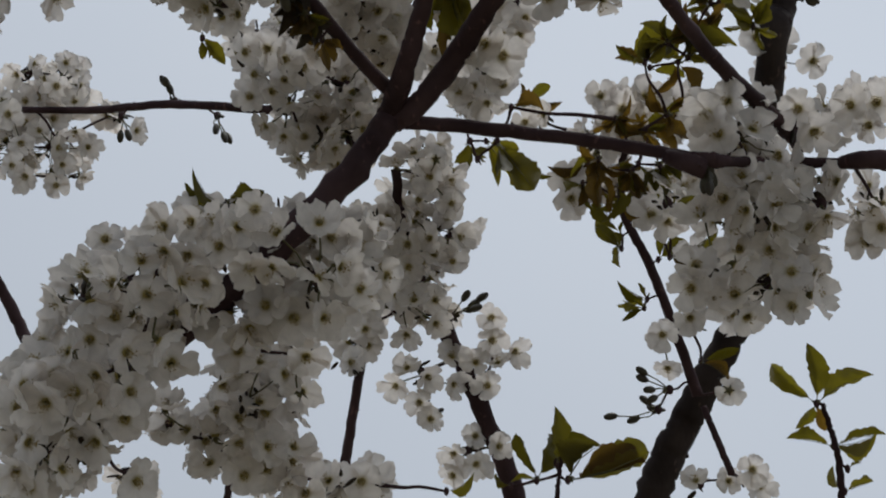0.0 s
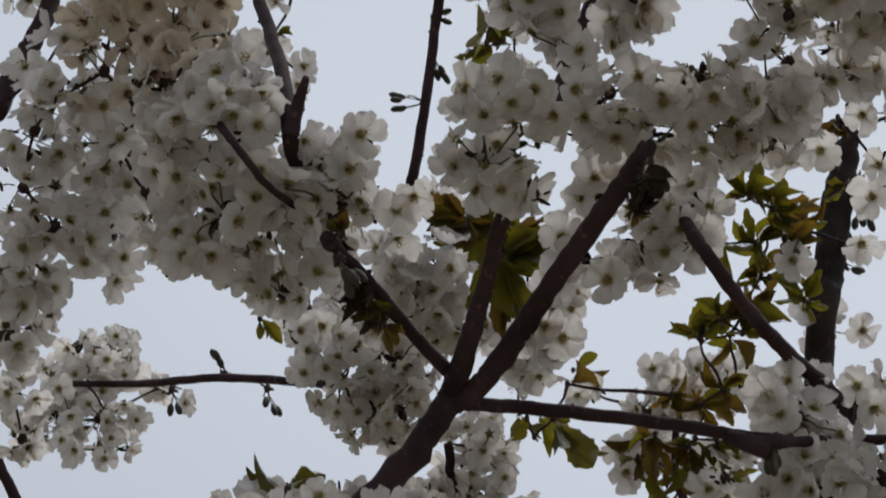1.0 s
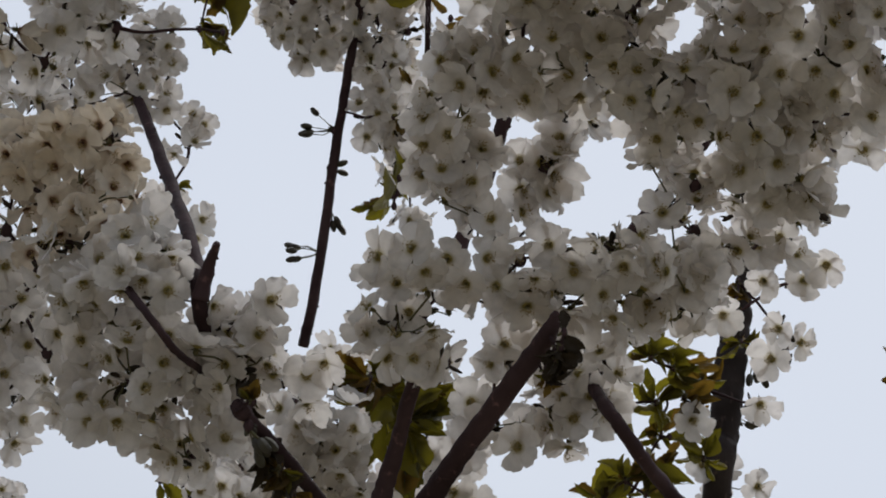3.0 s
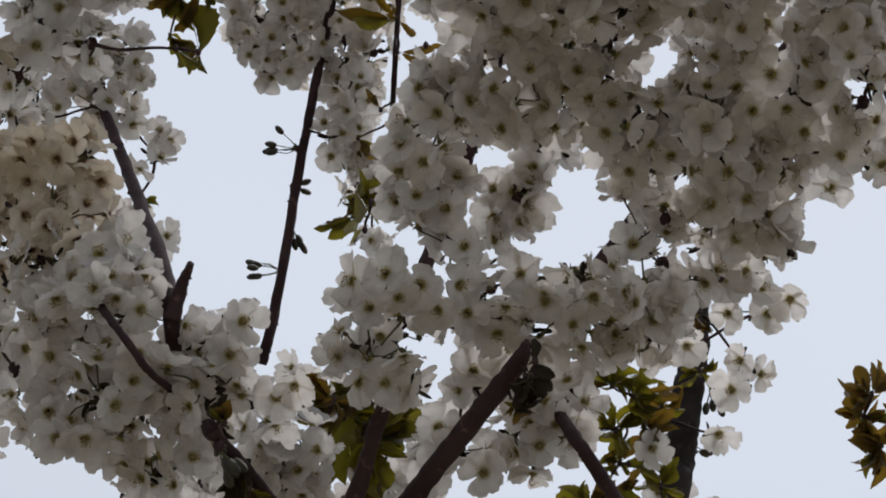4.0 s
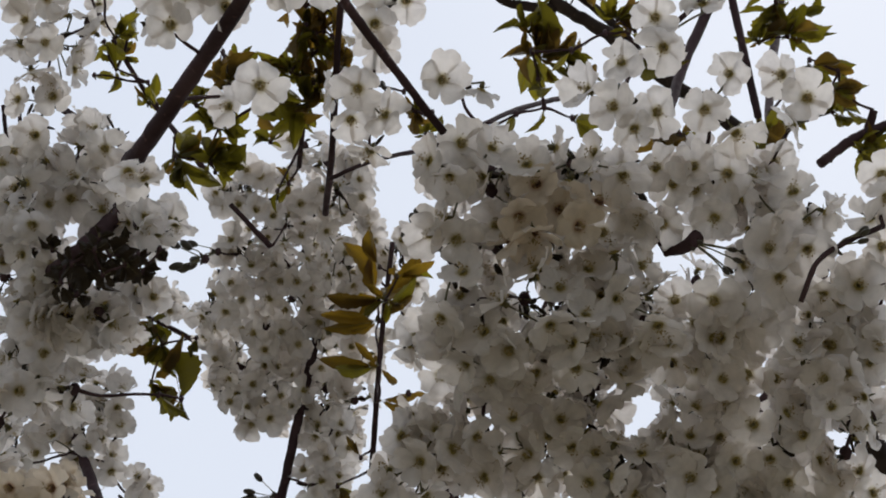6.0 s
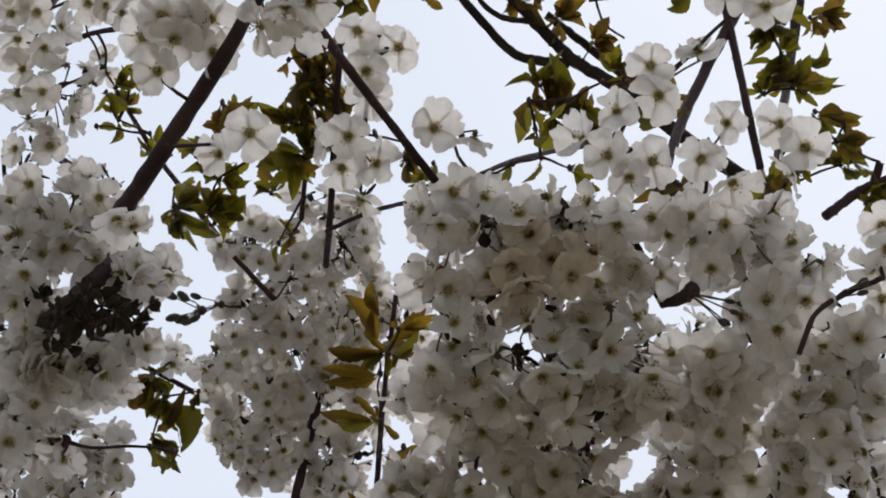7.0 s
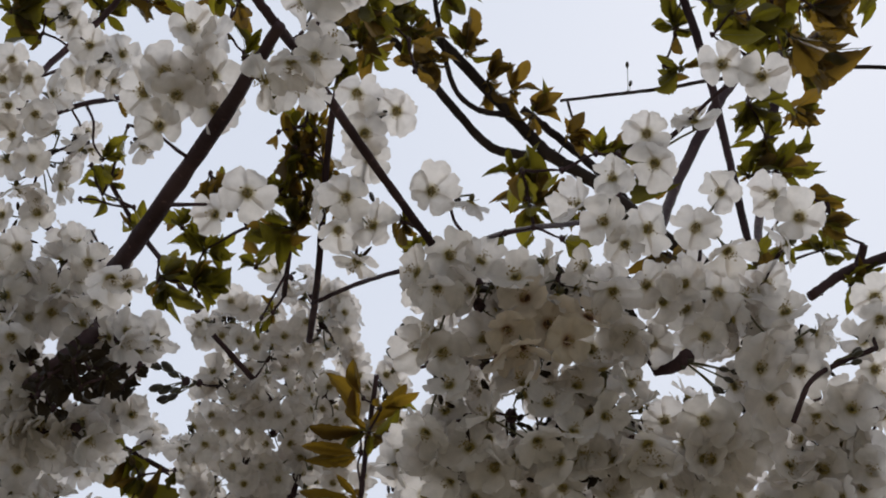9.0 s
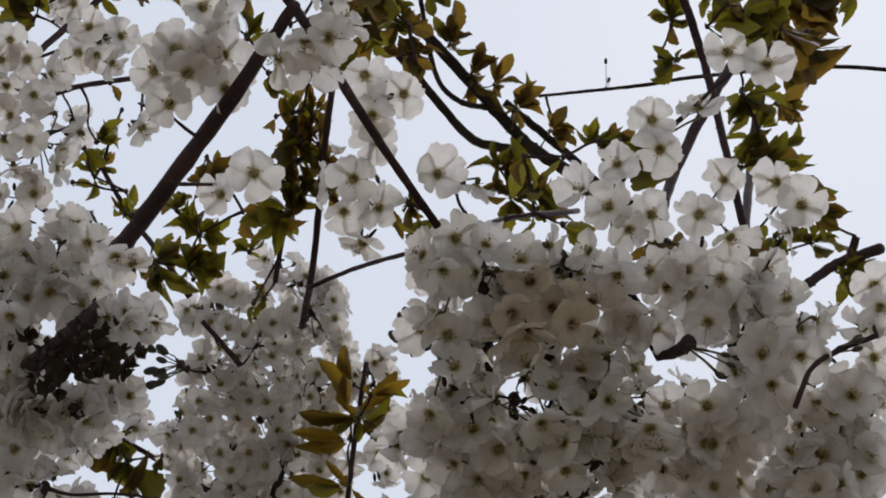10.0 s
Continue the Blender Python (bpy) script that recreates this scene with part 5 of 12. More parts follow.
sprig(cherry, (-0.3436, 0.8908, 3.0068), "green", (0.0099, 0.0106, 0.0038), few=True)
sprig(cherry, (-0.1517, 0.7245, 2.7739), "green", (-0.0038, 0.0182, 0.0026), (0.009, 0.0161, -0.0145), few=True)
sprig(cherry, (-0.1198, 0.7268, 2.699), "green", (0.0064, -0.0033, 0.0253), (0.0107, -0.0079, -0.0056), few=True)
sprig(cherry, (-0.0926, 0.6781, 2.7203), "green", (0.0174, 0.0129, -0.0156), (-0.0079, 0.0198, 0.0133), few=True)
sprig(cherry, (-0.0889, 0.7415, 2.7433), "green", (0.0136, 0.0182, -0.0144), few=True)
sprig(cherry, (-0.2608, 1.0177, 2.8683), "green", (0.015, 0.0117, 0.0067), few=True)
sprig(cherry, (-0.2425, 1.0181, 2.8799), "green", (0.0001, 0.0134, -0.0176), (0.0138, 0.0141, 0.0025), few=True)
sprig(cherry, (-0.2131, 1.0194, 2.8664), "green", (0.0101, 0.0112, -0.0142), few=True)
sprig(cherry, (-0.2519, 0.9816, 2.8727), "green", (-0.0058, 0.0145, -0.0125), (0.0195, 0.0104, -0.0074), (0.0139, -0.001, -0.0245), few=True)
sprig(cherry, (-0.2234, 0.9511, 2.8937), "green", (-0.0069, 0.0223, -0.0225), few=True)
sprig(cherry, (-0.0699, 0.8296, 2.7666), "green", (0.0196, -0.0023, 0.0005), (0.0166, 0.0141, -0.0019), few=True)
sprig(cherry, (-0.079, 0.862, 2.7412), "green", (0.0199, 0.0144, 0.0063), (0.0103, 0.007, -0.0046), (-0.0077, 0.0193, -0.0038), few=True)
sprig(cherry, (-0.0661, 0.8744, 2.7302), "green", (-0.013, 0.0174, 0.0027), few=True)
sprig(cherry, (-0.1794, 0.9915, 2.7658), "green", (0.0177, -0.015, -0.0069), (0.0112, 0.0135, -0.0059), few=True)
sprig(cherry, (-0.1787, 0.9965, 2.7428), "green", (0.0112, 0.0046, -0.0303), (0.0108, 0.0283, 0.0027), few=True)
sprig(cherry, (-0.1463, 0.9632, 2.7312), "green", (0.0347, 0.0162, 0.0051), few=True)
sprig(cherry, (-0.142, 0.9855, 2.722), "green", (0.0204, -0.002, 0.0009), (0.0084, 0.0114, -0.0045), few=True)
sprig(cherry, (-0.0902, 1.0487, 2.7707), "green", (-0.0009, 0.0043, -0.0183), few=True)
sprig(cherry, (-0.0827, 0.9009, 2.7104), "green", (0.0071, 0.0062, -0.028), few=True)
sprig(cherry, (-0.3134, 0.9244, 2.976), "bronze", (-0.0083, 0.0053, -0.014), few=True)
sprig(cherry, (-0.2581, 0.8773, 3.0084), "bronze", (0.009, 0.0115, -0.0051), few=True)
sprig(cherry, (-0.2377, 0.8668, 2.9677), "bronze", (0.0203, 0.0232, 0.011), (0.0051, 0.0041, 0.0276), few=True)
sprig(cherry, (-0.2162, 0.8566, 2.9517), "bronze", (0.0046, 0.0107, -0.0132), few=True)
sprig(cherry, (-0.3481, 0.8954, 3.0036), "bronze", (-0.0119, 0.0184, 0.0043), few=True)
sprig(cherry, (-0.1327, 0.7199, 2.7471), "bronze", (0.0091, 0.0072, -0.0233), few=True)
sprig(cherry, (-0.1356, 0.7193, 2.7117), "bronze", (0.0057, 0.0037, -0.0127), few=True)
sprig(cherry, (-0.0745, 0.7067, 2.7311), "bronze", (0.0181, 0.0058, -0.0002), few=True)
sprig(cherry, (-0.081, 0.7365, 2.7449), "bronze", (0.0195, 0.0127, 0.0108), few=True)
sprig(cherry, (-0.0334, 0.7049, 2.7371), "bronze", (0.0051, 0.0193, -0.0253), (0.0142, 0.0209, -0.0093), (0.0236, 0.0046, -0.0042), few=True)
sprig(cherry, (-0.0018, 0.7248, 2.7359), "bronze", (0.0183, -0.0044, -0.0187), few=True)
sprig(cherry, (0.0068, 0.7599, 2.7477), "bronze", (0.0142, 0.0033, -0.006), few=True)
sprig(cherry, (-0.2768, 0.9293, 2.9679), "bronze", (-0.0033, 0.025, 0.005), few=True)
sprig(cherry, (-0.2376, 0.9461, 2.9243), "bronze", (0.0104, 0.0085, -0.0091), few=True)
sprig(cherry, (-0.0693, 0.8122, 2.7694), "bronze", (0.0037, 0.0133, -0.0026), few=True)
sprig(cherry, (-0.0716, 0.8333, 2.7638), "bronze", (-0.0051, 0.022, -0.0033), (0.0023, 0.0111, -0.021), few=True)
sprig(cherry, (-0.0909, 0.8401, 2.7605), "bronze", (-0.0035, 0.0204, 0.0043), few=True)
sprig(cherry, (-0.0618, 0.8562, 2.744), "bronze", (0.007, 0.0266, 0.0026), few=True)
sprig(cherry, (-0.0764, 0.8478, 2.7525), "bronze", (0.0087, 0.0232, 0.0067), few=True)
sprig(cherry, (-0.0548, 0.8414, 2.7553), "bronze", (0.0128, 0.0316, -0.0052), few=True)
sprig(cherry, (-0.0803, 0.8694, 2.7359), "bronze", (0.0127, 0.0029, -0.011), few=True)
sprig(cherry, (-0.063, 0.8809, 2.7245), "bronze", (-0.0073, 0.0119, -0.0181), (-0.0018, 0.0095, -0.02), few=True)
sprig(cherry, (-0.1417, 0.889, 2.7612), "bronze", (-0.0064, 0.0129, -0.0243), (0.0083, 0.0084, -0.0205), few=True)
sprig(cherry, (-0.163, 0.9483, 2.7723), "bronze", (-0.0148, 0.0161, 0.0052), few=True)
sprig(cherry, (-0.1082, 0.9235, 2.7404), "bronze", (0.0094, 0.0299, -0.0011), (0.0395, -0.0085, -0.0076), few=True)
sprig(cherry, (-0.092, 0.8987, 2.7132), "bronze", (0.0208, 0.0121, 0.0015), few=True)
sprig(cherry, (0.0041, 0.8787, 2.7188), "bronze", (0.0092, 0.0091, -0.0289), few=True)
sprig(cherry, (0.0318, 0.9212, 2.7459), "bronze", (-0.006, 0.0097, -0.0123), few=True)
sprig(cherry, (0.0061, 1.114, 2.7504), "mixed", (-0.0186, -0.0317, 0.012))
sprig(cherry, (0.0219, 1.1191, 2.7449), "mixed", (0.0314, -0.0312, -0.0044), (0.0306, -0.0073, 0.0006))
sprig(cherry, (0.014, 1.1349, 2.7314), "mixed", (-0.0512, 0.0097, -0.001), (-0.025, 0.0134, -0.0066), (0.003, 0.0124, -0.0169), (0.0175, 0.0019, -0.0118), (-0.02, -0.0144, -0.0019))
sprig(cherry, (0.2131, 0.7374, 2.8903), "green", (-0.0102, 0.005, -0.0126), few=True)
sprig(cherry, (0.2373, 0.751, 2.9085), "green", (0.0259, 0.0158, -0.0116), few=True)
sprig(cherry, (0.2215, 0.7698, 2.8567), "green", (0.003, 0.001, -0.0208), few=True)
sprig(cherry, (0.2178, 0.7982, 2.8522), "green", (0.0176, 0.009, -0.0054), (0.0134, 0.0105, -0.0015), few=True)
sprig(cherry, (0.2618, 0.7901, 2.8956), "green", (0.0151, -0.0019, 0.0205), (0.0248, -0.0228, 0.0334), (0.0368, -0.0035, 0.0021), few=True)
sprig(cherry, (0.3018, 0.7975, 2.9414), "green", (0.0241, -0.012, -0.0039), few=True)
sprig(cherry, (0.3169, 0.8404, 2.9734), "green", (0.0026, 0.0016, -0.0316), (0.0213, -0.0113, 0.0069), few=True)
sprig(cherry, (0.3326, 0.8089, 2.9934), "green", (0.0148, -0.0049, 0.0258), few=True)
sprig(cherry, (0.3076, 0.8472, 2.8933), "green", (-0.0082, 0.0299, 0.0039), (-0.0021, 0.0079, -0.0479), (0.0401, -0.007, -0.0111), few=True)
sprig(cherry, (0.3169, 0.8686, 2.8499), "green", (-0.0219, -0.0037, -0.0002), few=True)
sprig(cherry, (0.3338, 0.8801, 2.8439), "green", (0.0283, -0.0079, -0.0137), (0.0326, 0.0067, -0.0059), few=True)
sprig(cherry, (0.3029, 0.8817, 2.8327), "green", (0.0107, -0.0059, 0.0044), few=True)
sprig(cherry, (0.3947, 0.9011, 2.7367), "green", (-0.0088, 0.0198, -0.0236), (0.0124, -0.0104, 0.0066), few=True)
sprig(cherry, (0.3787, 0.9051, 2.775), "green", (0.021, -0.0043, -0.0249), few=True)
sprig(cherry, (0.3569, 0.8534, 2.7606), "green", (0.0184, 0.0048, -0.0219), few=True)
sprig(cherry, (0.2233, 0.7531, 2.9089), "bronze", (-0.0056, 0.0071, -0.0198), few=True)
sprig(cherry, (0.2201, 0.7568, 2.8705), "bronze", (0.0003, 0.0132, 0.0041), few=True)
sprig(cherry, (0.3421, 0.8009, 3.0016), "bronze", (0.0093, 0.0003, -0.0199))
sprig(cherry, (0.3574, 0.843, 2.9947), "bronze", (0.004, -0.0135, 0.0082), (0.0347, 0.0214, -0.0163))
sprig(cherry, (0.3717, 0.8142, 3.0005), "bronze", (0.0379, 0.0076, -0.0014), (0.0335, -0.0065, 0.0011), (0.0239, -0.0111, 0.0159), (0.0401, -0.0006, 0.0219), (0.0162, -0.0046, 0.0104))
sprig(cherry, (0.4183, 0.9041, 3.0991), "bronze", (0.0216, 0.0098, -0.0179), (0.026, 0.0101, 0.0054))
sprig(cherry, (0.4191, 0.9439, 3.1081), "bronze", (0.0298, 0.019, -0.0083))
sprig(cherry, (0.3999, 0.7974, 3.0085), "bronze", (0.0229, -0.006, 0.0026))
sprig(cherry, (0.4318, 1.031, 3.1532), "bronze", (0.0204, 0.0115, -0.0105), (0.0243, 0.0188, 0.0001))
sprig(cherry, (0.3342, 0.8516, 2.7693), "bronze", (0.037, 0.0058, 0.0009), (0.0315, 0.0132, 0.0092), few=True)
sprig(cherry, (0.3514, 0.8598, 2.7457), "bronze", (0.0236, 0.0072, 0.0034), (0.0144, 0.0169, -0.008), few=True)
sprig(cherry, (0.1834, 0.7806, 2.5848), "bronze", (0.0339, 0.0266, 0.0097), few=True)
sprig(cherry, (0.2954, 0.862, 2.7109), "bronze", (0.0173, 0.0438, 0.0017), (0.0072, 0.0106, -0.023), (0.0148, 0.0331, 0.0022), few=True)
sprig(cherry, (0.0075, 1.137, 2.7335), "mixed", (-0.0249, -0.0273, 0.0461), (0.0404, -0.0277, 0.0262))
sprig(cherry, (0.0089, 1.1499, 2.7178), "mixed", (-0.0486, 0.0071, 0.0125), (-0.0463, -0.0088, -0.0052), (0.0308, -0.0152, 0.0332))
sprig(cherry, (0.0118, 1.1784, 2.6888), "mixed", (-0.0488, -0.0033, -0.0038), (-0.0205, -0.017, 0.0084), (0.0207, 0.0173, -0.0084))
sprig(cherry, (0.0143, 1.203, 2.6695), "mixed", (0.0352, -0.0025, 0.0046))
sprig(cherry, (0.0053, 1.2845, 2.6666), "mixed", (-0.0122, -0.0055, 0.0161))
sprig(cherry, (-0.1987, 1.3115, 2.7622), "green", (0.0134, 0.0049, -0.019), (0.0072, 0.0087, -0.0149), (0.027, -0.0068, -0.0411))
sprig(cherry, (-0.2032, 1.2676, 2.8026), "green", (-0.02, -0.0033, -0.0281), (0.0128, 0.0176, -0.0144), (-0.0275, 0.0195, -0.0166), (-0.0045, 0.0248, -0.0175))
sprig(cherry, (-0.1908, 1.2806, 2.7859), "green", (0.0133, 0.0209, -0.0193), (-0.0053, 0.0334, -0.0105), (0.0322, 0.0248, -0.0372))
sprig(cherry, (-0.1584, 1.2726, 2.7893), "green", (-0.0046, 0.0115, -0.0136))
sprig(cherry, (-0.0141, 1.3719, 2.6223), "green", (0.0156, -0.0202, 0.0081), (-0.0044, 0.0159, -0.0103), (0.0106, 0.0207, -0.013))
sprig(cherry, (-0.0289, 1.3848, 2.6038), "green", (-0.0085, -0.007, -0.0108), (-0.0177, 0.0091, -0.0042))
sprig(cherry, (-0.1731, 0.9741, 2.7228), "green", (0.0118, 0.0098, -0.0237), (0.0142, 0.0254, 0.0073), (-0.0095, 0.0173, -0.0041), few=True)
sprig(cherry, (-0.1452, 0.974, 2.7192), "green", (0.0265, 0.004, 0.0074), (0.0197, 0.0126, 0.0014), few=True)
sprig(cherry, (-0.1601, 0.9392, 2.4433), "green", (0.0104, 0.0293, 0.0084), (0.0173, 0.0069, -0.0126), few=True)
sprig(cherry, (-0.1441, 0.9397, 2.4417), "green", (-0.0047, 0.0157, -0.0062), (0.0048, 0.006, -0.0139), few=True)
sprig(cherry, (-0.0027, 1.1992, 2.3107), "green", (-0.0376, 0.0004, -0.0062), (0.0278, -0.0097, -0.0308), (-0.0379, -0.0012, 0.0036), few=True)
sprig(cherry, (-0.0066, 1.2099, 2.2962), "green", (-0.0282, -0.021, -0.0226), (0.0288, 0.0088, 0.0216), (-0.0337, -0.0162, 0.017), few=True)
sprig(cherry, (-0.0103, 1.2287, 2.2758), "green", (0.0111, 0.0403, -0.0273), few=True)
sprig(cherry, (0.1979, 1.1635, 2.3166), "green", (-0.0314, 0.0057, 0.0077), (0.0124, 0.0014, -0.0255), (-0.0197, 0.0179, 0.0153), few=True)
sprig(cherry, (0.2126, 1.1741, 2.3129), "green", (0.0208, -0.0121, -0.0062), few=True)
sprig(cherry, (0.2001, 1.1854, 2.2987), "green", (-0.0287, 0.0085, -0.0279), few=True)
sprig(cherry, (0.1637, 1.1832, 2.2865), "green", (0, -0.0185, -0.0356), few=True)
sprig(cherry, (0.1974, 1.2018, 2.2875), "green", (-0.0102, 0.0333, -0.0149), few=True)
sprig(cherry, (0.2005, 1.2019, 2.2677), "green", (0.0237, 0.005, -0.0072), few=True)
sprig(cherry, (0.2341, 1.1982, 2.3067), "green", (-0.0102, 0.0214, 0.0059), few=True)
sprig(cherry, (0.1658, 1.1647, 2.2193), "green", (-0.0326, -0.0029, -0.0169), (-0.0167, 0.0145, -0.0132), (0.0312, -0.005, 0.0082), few=True)
sprig(cherry, (0.0145, 0.9282, 2.4512), "green", (0.0129, 0.0039, -0.0017), few=True)
sprig(cherry, (-0.0217, 1.0011, 2.3409), "green", (-0.0146, 0.0248, 0.0114), few=True)
sprig(cherry, (-0.0183, 0.9902, 2.3576), "green", (-0.0034, 0.0332, 0.0024), few=True)
sprig(cherry, (0.2619, 1.2054, 1.9527), "green", (-0.0343, 0.0074, 0.0298), (0.0011, -0.0188, 0.0356), (0.0313, 0.0008, 0.0307), (-0.0044, 0.0228, -0.0114), (0.0084, 0.013, -0.0136), few=True)
sprig(cherry, (0.2747, 1.2159, 1.9253), "green", (-0.0296, 0.0041, 0.0097), (0.0348, 0.0006, 0.0165), (0.0259, -0.0112, -0.0021), few=True)
sprig(cherry, (0.2851, 1.2216, 1.9107), "green", (0.009, 0.0009, 0.007), few=True)
sprig(cherry, (0.2836, 1.2272, 1.8958), "green", (-0.0085, 0.0164, 0.0145), (0.0178, -0.0154, 0.0055), few=True)
sprig(cherry, (0.0642, 1.1762, 1.8847), "green", (-0.011, -0.0103, 0.0302), (0.0168, -0.0005, 0.0316), (-0.0164, -0.0029, 0.0029), few=True)
sprig(cherry, (0.077, 1.1697, 1.8952), "green", (0.0042, -0.0254, 0.0182), few=True)
sprig(cherry, (0.0844, 1.1649, 1.8827), "green", (0.0097, -0.0323, 0.0247), (0.0537, -0.0214, 0.0068), (0.0505, -0.015, 0.0082), few=True)
sprig(cherry, (0.0475, 1.1873, 1.8829), "green", (-0.0146, -0.0088, 0.0016), few=True)
sprig(cherry, (0.033, 1.1867, 2.1393), "green", (0.0293, 0.0074, -0.0363), (0.0293, 0.0084, -0.0312), (0.0068, -0.0172, -0.0405), few=True)
sprig(cherry, (0.0132, 1.1868, 2.1387), "green", (-0.0069, 0.004, -0.0176), few=True)
sprig(cherry, (0.0189, 1.1915, 2.1266), "green", (0.0094, 0.0166, 0.0135), few=True)
sprig(cherry, (-0.1484, 1.091, 2.0448), "green", (-0.0274, -0.0051, 0.0034), (0.021, -0.0165, 0.0045), few=True)
sprig(cherry, (0.1414, 1.361, 2.1254), "green", (-0.0208, -0.0134, 0.0125), (-0.0099, -0.0015, 0.0149), few=True)
sprig(cherry, (0.1633, 1.3941, 2.086), "green", (-0.0236, -0.0128, -0.0026), (-0.0177, -0.002, -0.0096), (-0.0068, -0.0077, 0.0034), few=True)
sprig(cherry, (0.1768, 1.3314, 2.1079), "bronze", (0.0406, 0.0036, 0.0104), (0.0249, 0.0074, -0.0067), few=True)
sprig(cherry, (0.0426, 1.1778, 2.1628), "bronze", (0.0226, -0.0106, 0.0015), (0.0157, 0.0013, 0.0129), few=True)
sprig(cherry, (0.0776, 0.7238, 2.5911), "green", (-0.0086, 0.0133, -0.0124), (-0.0075, 0.0307, -0.0038), (0.0111, 0.0152, -0.0133), few=True)
sprig(cherry, (0.0834, 0.738, 2.5788), "green", (-0.0027, 0.001, -0.0199), few=True)
sprig(cherry, (0.1042, 0.7202, 2.5911), "green", (-0.0102, 0.0139, -0.0053), few=True)
sprig(cherry, (0.1259, 0.7083, 2.5984), "green", (0.0132, -0.0008, 0.0012), few=True)
sprig(cherry, (0.1412, 0.7062, 2.5984), "green", (0.0218, 0.0037, -0.0061), (0.031, 0.0072, -0.0055), few=True)
sprig(cherry, (0.151, 0.7187, 2.5909), "green", (0.0286, 0.0251, 0.0151), few=True)
sprig(cherry, (0.0705, 0.7577, 2.5641), "green", (-0.0064, 0.013, -0.006), few=True)
sprig(cherry, (0.0892, 0.7522, 2.5666), "green", (-0.0015, 0.0173, -0.0065), few=True)
sprig(cherry, (0.109, 0.7555, 2.5617), "green", (0.0182, 0.0088, -0.0133), (0.0202, 0.0112, 0.0102), few=True)

# spurs whose flowers stand open, each at its own place round the spur (millimetres)
bunch(cherry, (-0.2826, 0.8171, 2.7612), (0.15, -0.58, -0.8), (1, -12, -15), (-19, -7, -13), (-13, 8, -24), (9, 4, -37), (18, -1, -16), (-14, -19, -2))
bunch(cherry, (-0.2674, 0.8646, 2.7259), (0.14, -0.61, -0.78), (-6, -13, -17), (-25, -9, -17), (-22, -25, -7), (-16, 10, -25), (17, -3, -9), (7, -26, 3), (14, 15, -13), (2, 18, -24))
bunch(cherry, (-0.2384, 0.8022, 2.78), (0.11, -0.57, -0.81), (0, -22, -17), (7, -4, -26), (-7, 0, -21), (22, -7, -2), (19, 2, -26), (-15, -28, 3))
bunch(cherry, (-0.2788, 0.8974, 2.6986), (0.14, -0.64, -0.76), (12, -7, -7), (-14, -4, -10))
bunch(cherry, (-0.2625, 0.776, 2.7915), (0.13, -0.55, -0.83), (1, -9, -2))
bunch(cherry, (-0.243, 0.8503, 2.7327), (0.12, -0.61, -0.78), (5, -4, -13))
bunch(cherry, (-0.1943, 0.8446, 2.7356), (0.083, -0.61, -0.79), (3, -9, -16))
bunch(cherry, (-0.1389, 0.6043, 2.4884), (0.063, -0.58, -0.81), (-3, -9, -11), (-16, -12, -16), (-8, -6, -28), (11, -11, -12), (6, -23, 3), (14, 4, -24), (-4, -32, 2), (-27, 4, -15), scale=1.05)
bunch(cherry, (-0.1638, 0.6293, 2.4701), (0.075, -0.6, -0.8), (10, -21, -27), scale=1.05)
bunch(cherry, (-0.0786, 0.561, 2.456), (0.0013, -0.57, -0.82), (-5, -17, -29), (7, -16, -21), (1, 2, -20), (15, -12, -1), (-18, -6, -32), scale=1.05)
bunch(cherry, (-0.0632, 0.53, 2.4784), (-0.016, -0.53, -0.85), (3, -8, -3), (-8, -14, -21), (-17, 0, -12), (28, -16, -12), scale=1.05)
bunch(cherry, (-0.0356, 0.686, 2.4878), (-0.034, -0.63, -0.78), (-8, -23, -22), (-10, 11, -12), (-22, -3, -7), (11, 2, -16), (5, -23, 18), scale=1.03)
bunch(cherry, (-0.03, 0.6448, 2.5293), (-0.042, -0.58, -0.81), (-6, -2, -25), (13, -5, -3), (-13, -22, -12), scale=1.03)
bunch(cherry, (-0.1139, 0.7015, 2.497), (0.031, -0.63, -0.77), (-7, -1, -15), (11, -23, -18), scale=1.03)
bunch(cherry, (0.0169, 0.678, 2.5), (-0.09, -0.62, -0.78), (16, -7, -16), (-9, -11, -15), scale=1.03)
bunch(cherry, (-0.0323, 0.7148, 2.4673), (-0.042, -0.65, -0.76), (0, -10, -10), scale=1.03)
bunch(cherry, (0.1211, 0.6762, 2.4912), (-0.18, -0.61, -0.77), (-6, -7, -15), (8, 2, -23), (-19, 0, 7), (24, 3, -5), (-1, -19, 13), scale=1.03)
bunch(cherry, (0.1846, 0.682, 2.5011), (-0.24, -0.6, -0.76), (-9, -5, -11), (8, -7, -33), (7, -18, 10), scale=1.03)
bunch(cherry, (0.2394, 0.6702, 2.5027), (-0.27, -0.59, -0.76), (-3, -12, -16), (-6, 6, -20), (-16, -13, 4), scale=1.03)
bunch(cherry, (0.1484, 0.6412, 2.5219), (-0.2, -0.58, -0.79), (-6, -3, -22), (-11, -10, -2), (19, -17, 6), scale=1.03)
bunch(cherry, (0.1962, 0.5928, 2.5477), (-0.24, -0.53, -0.81), (3, -8, -21), (-18, -2, -3), scale=1.03)
bunch(cherry, (-0.2101, 0.8754, 2.5767), (0.1, -0.68, -0.73), (-9, -9, -11), (7, -21, -17), (-1, -9, -28), (-8, -19, 7), (10, 13, -12), (-23, -12, -2), (-25, -4, -14), (-4, 6, -34))
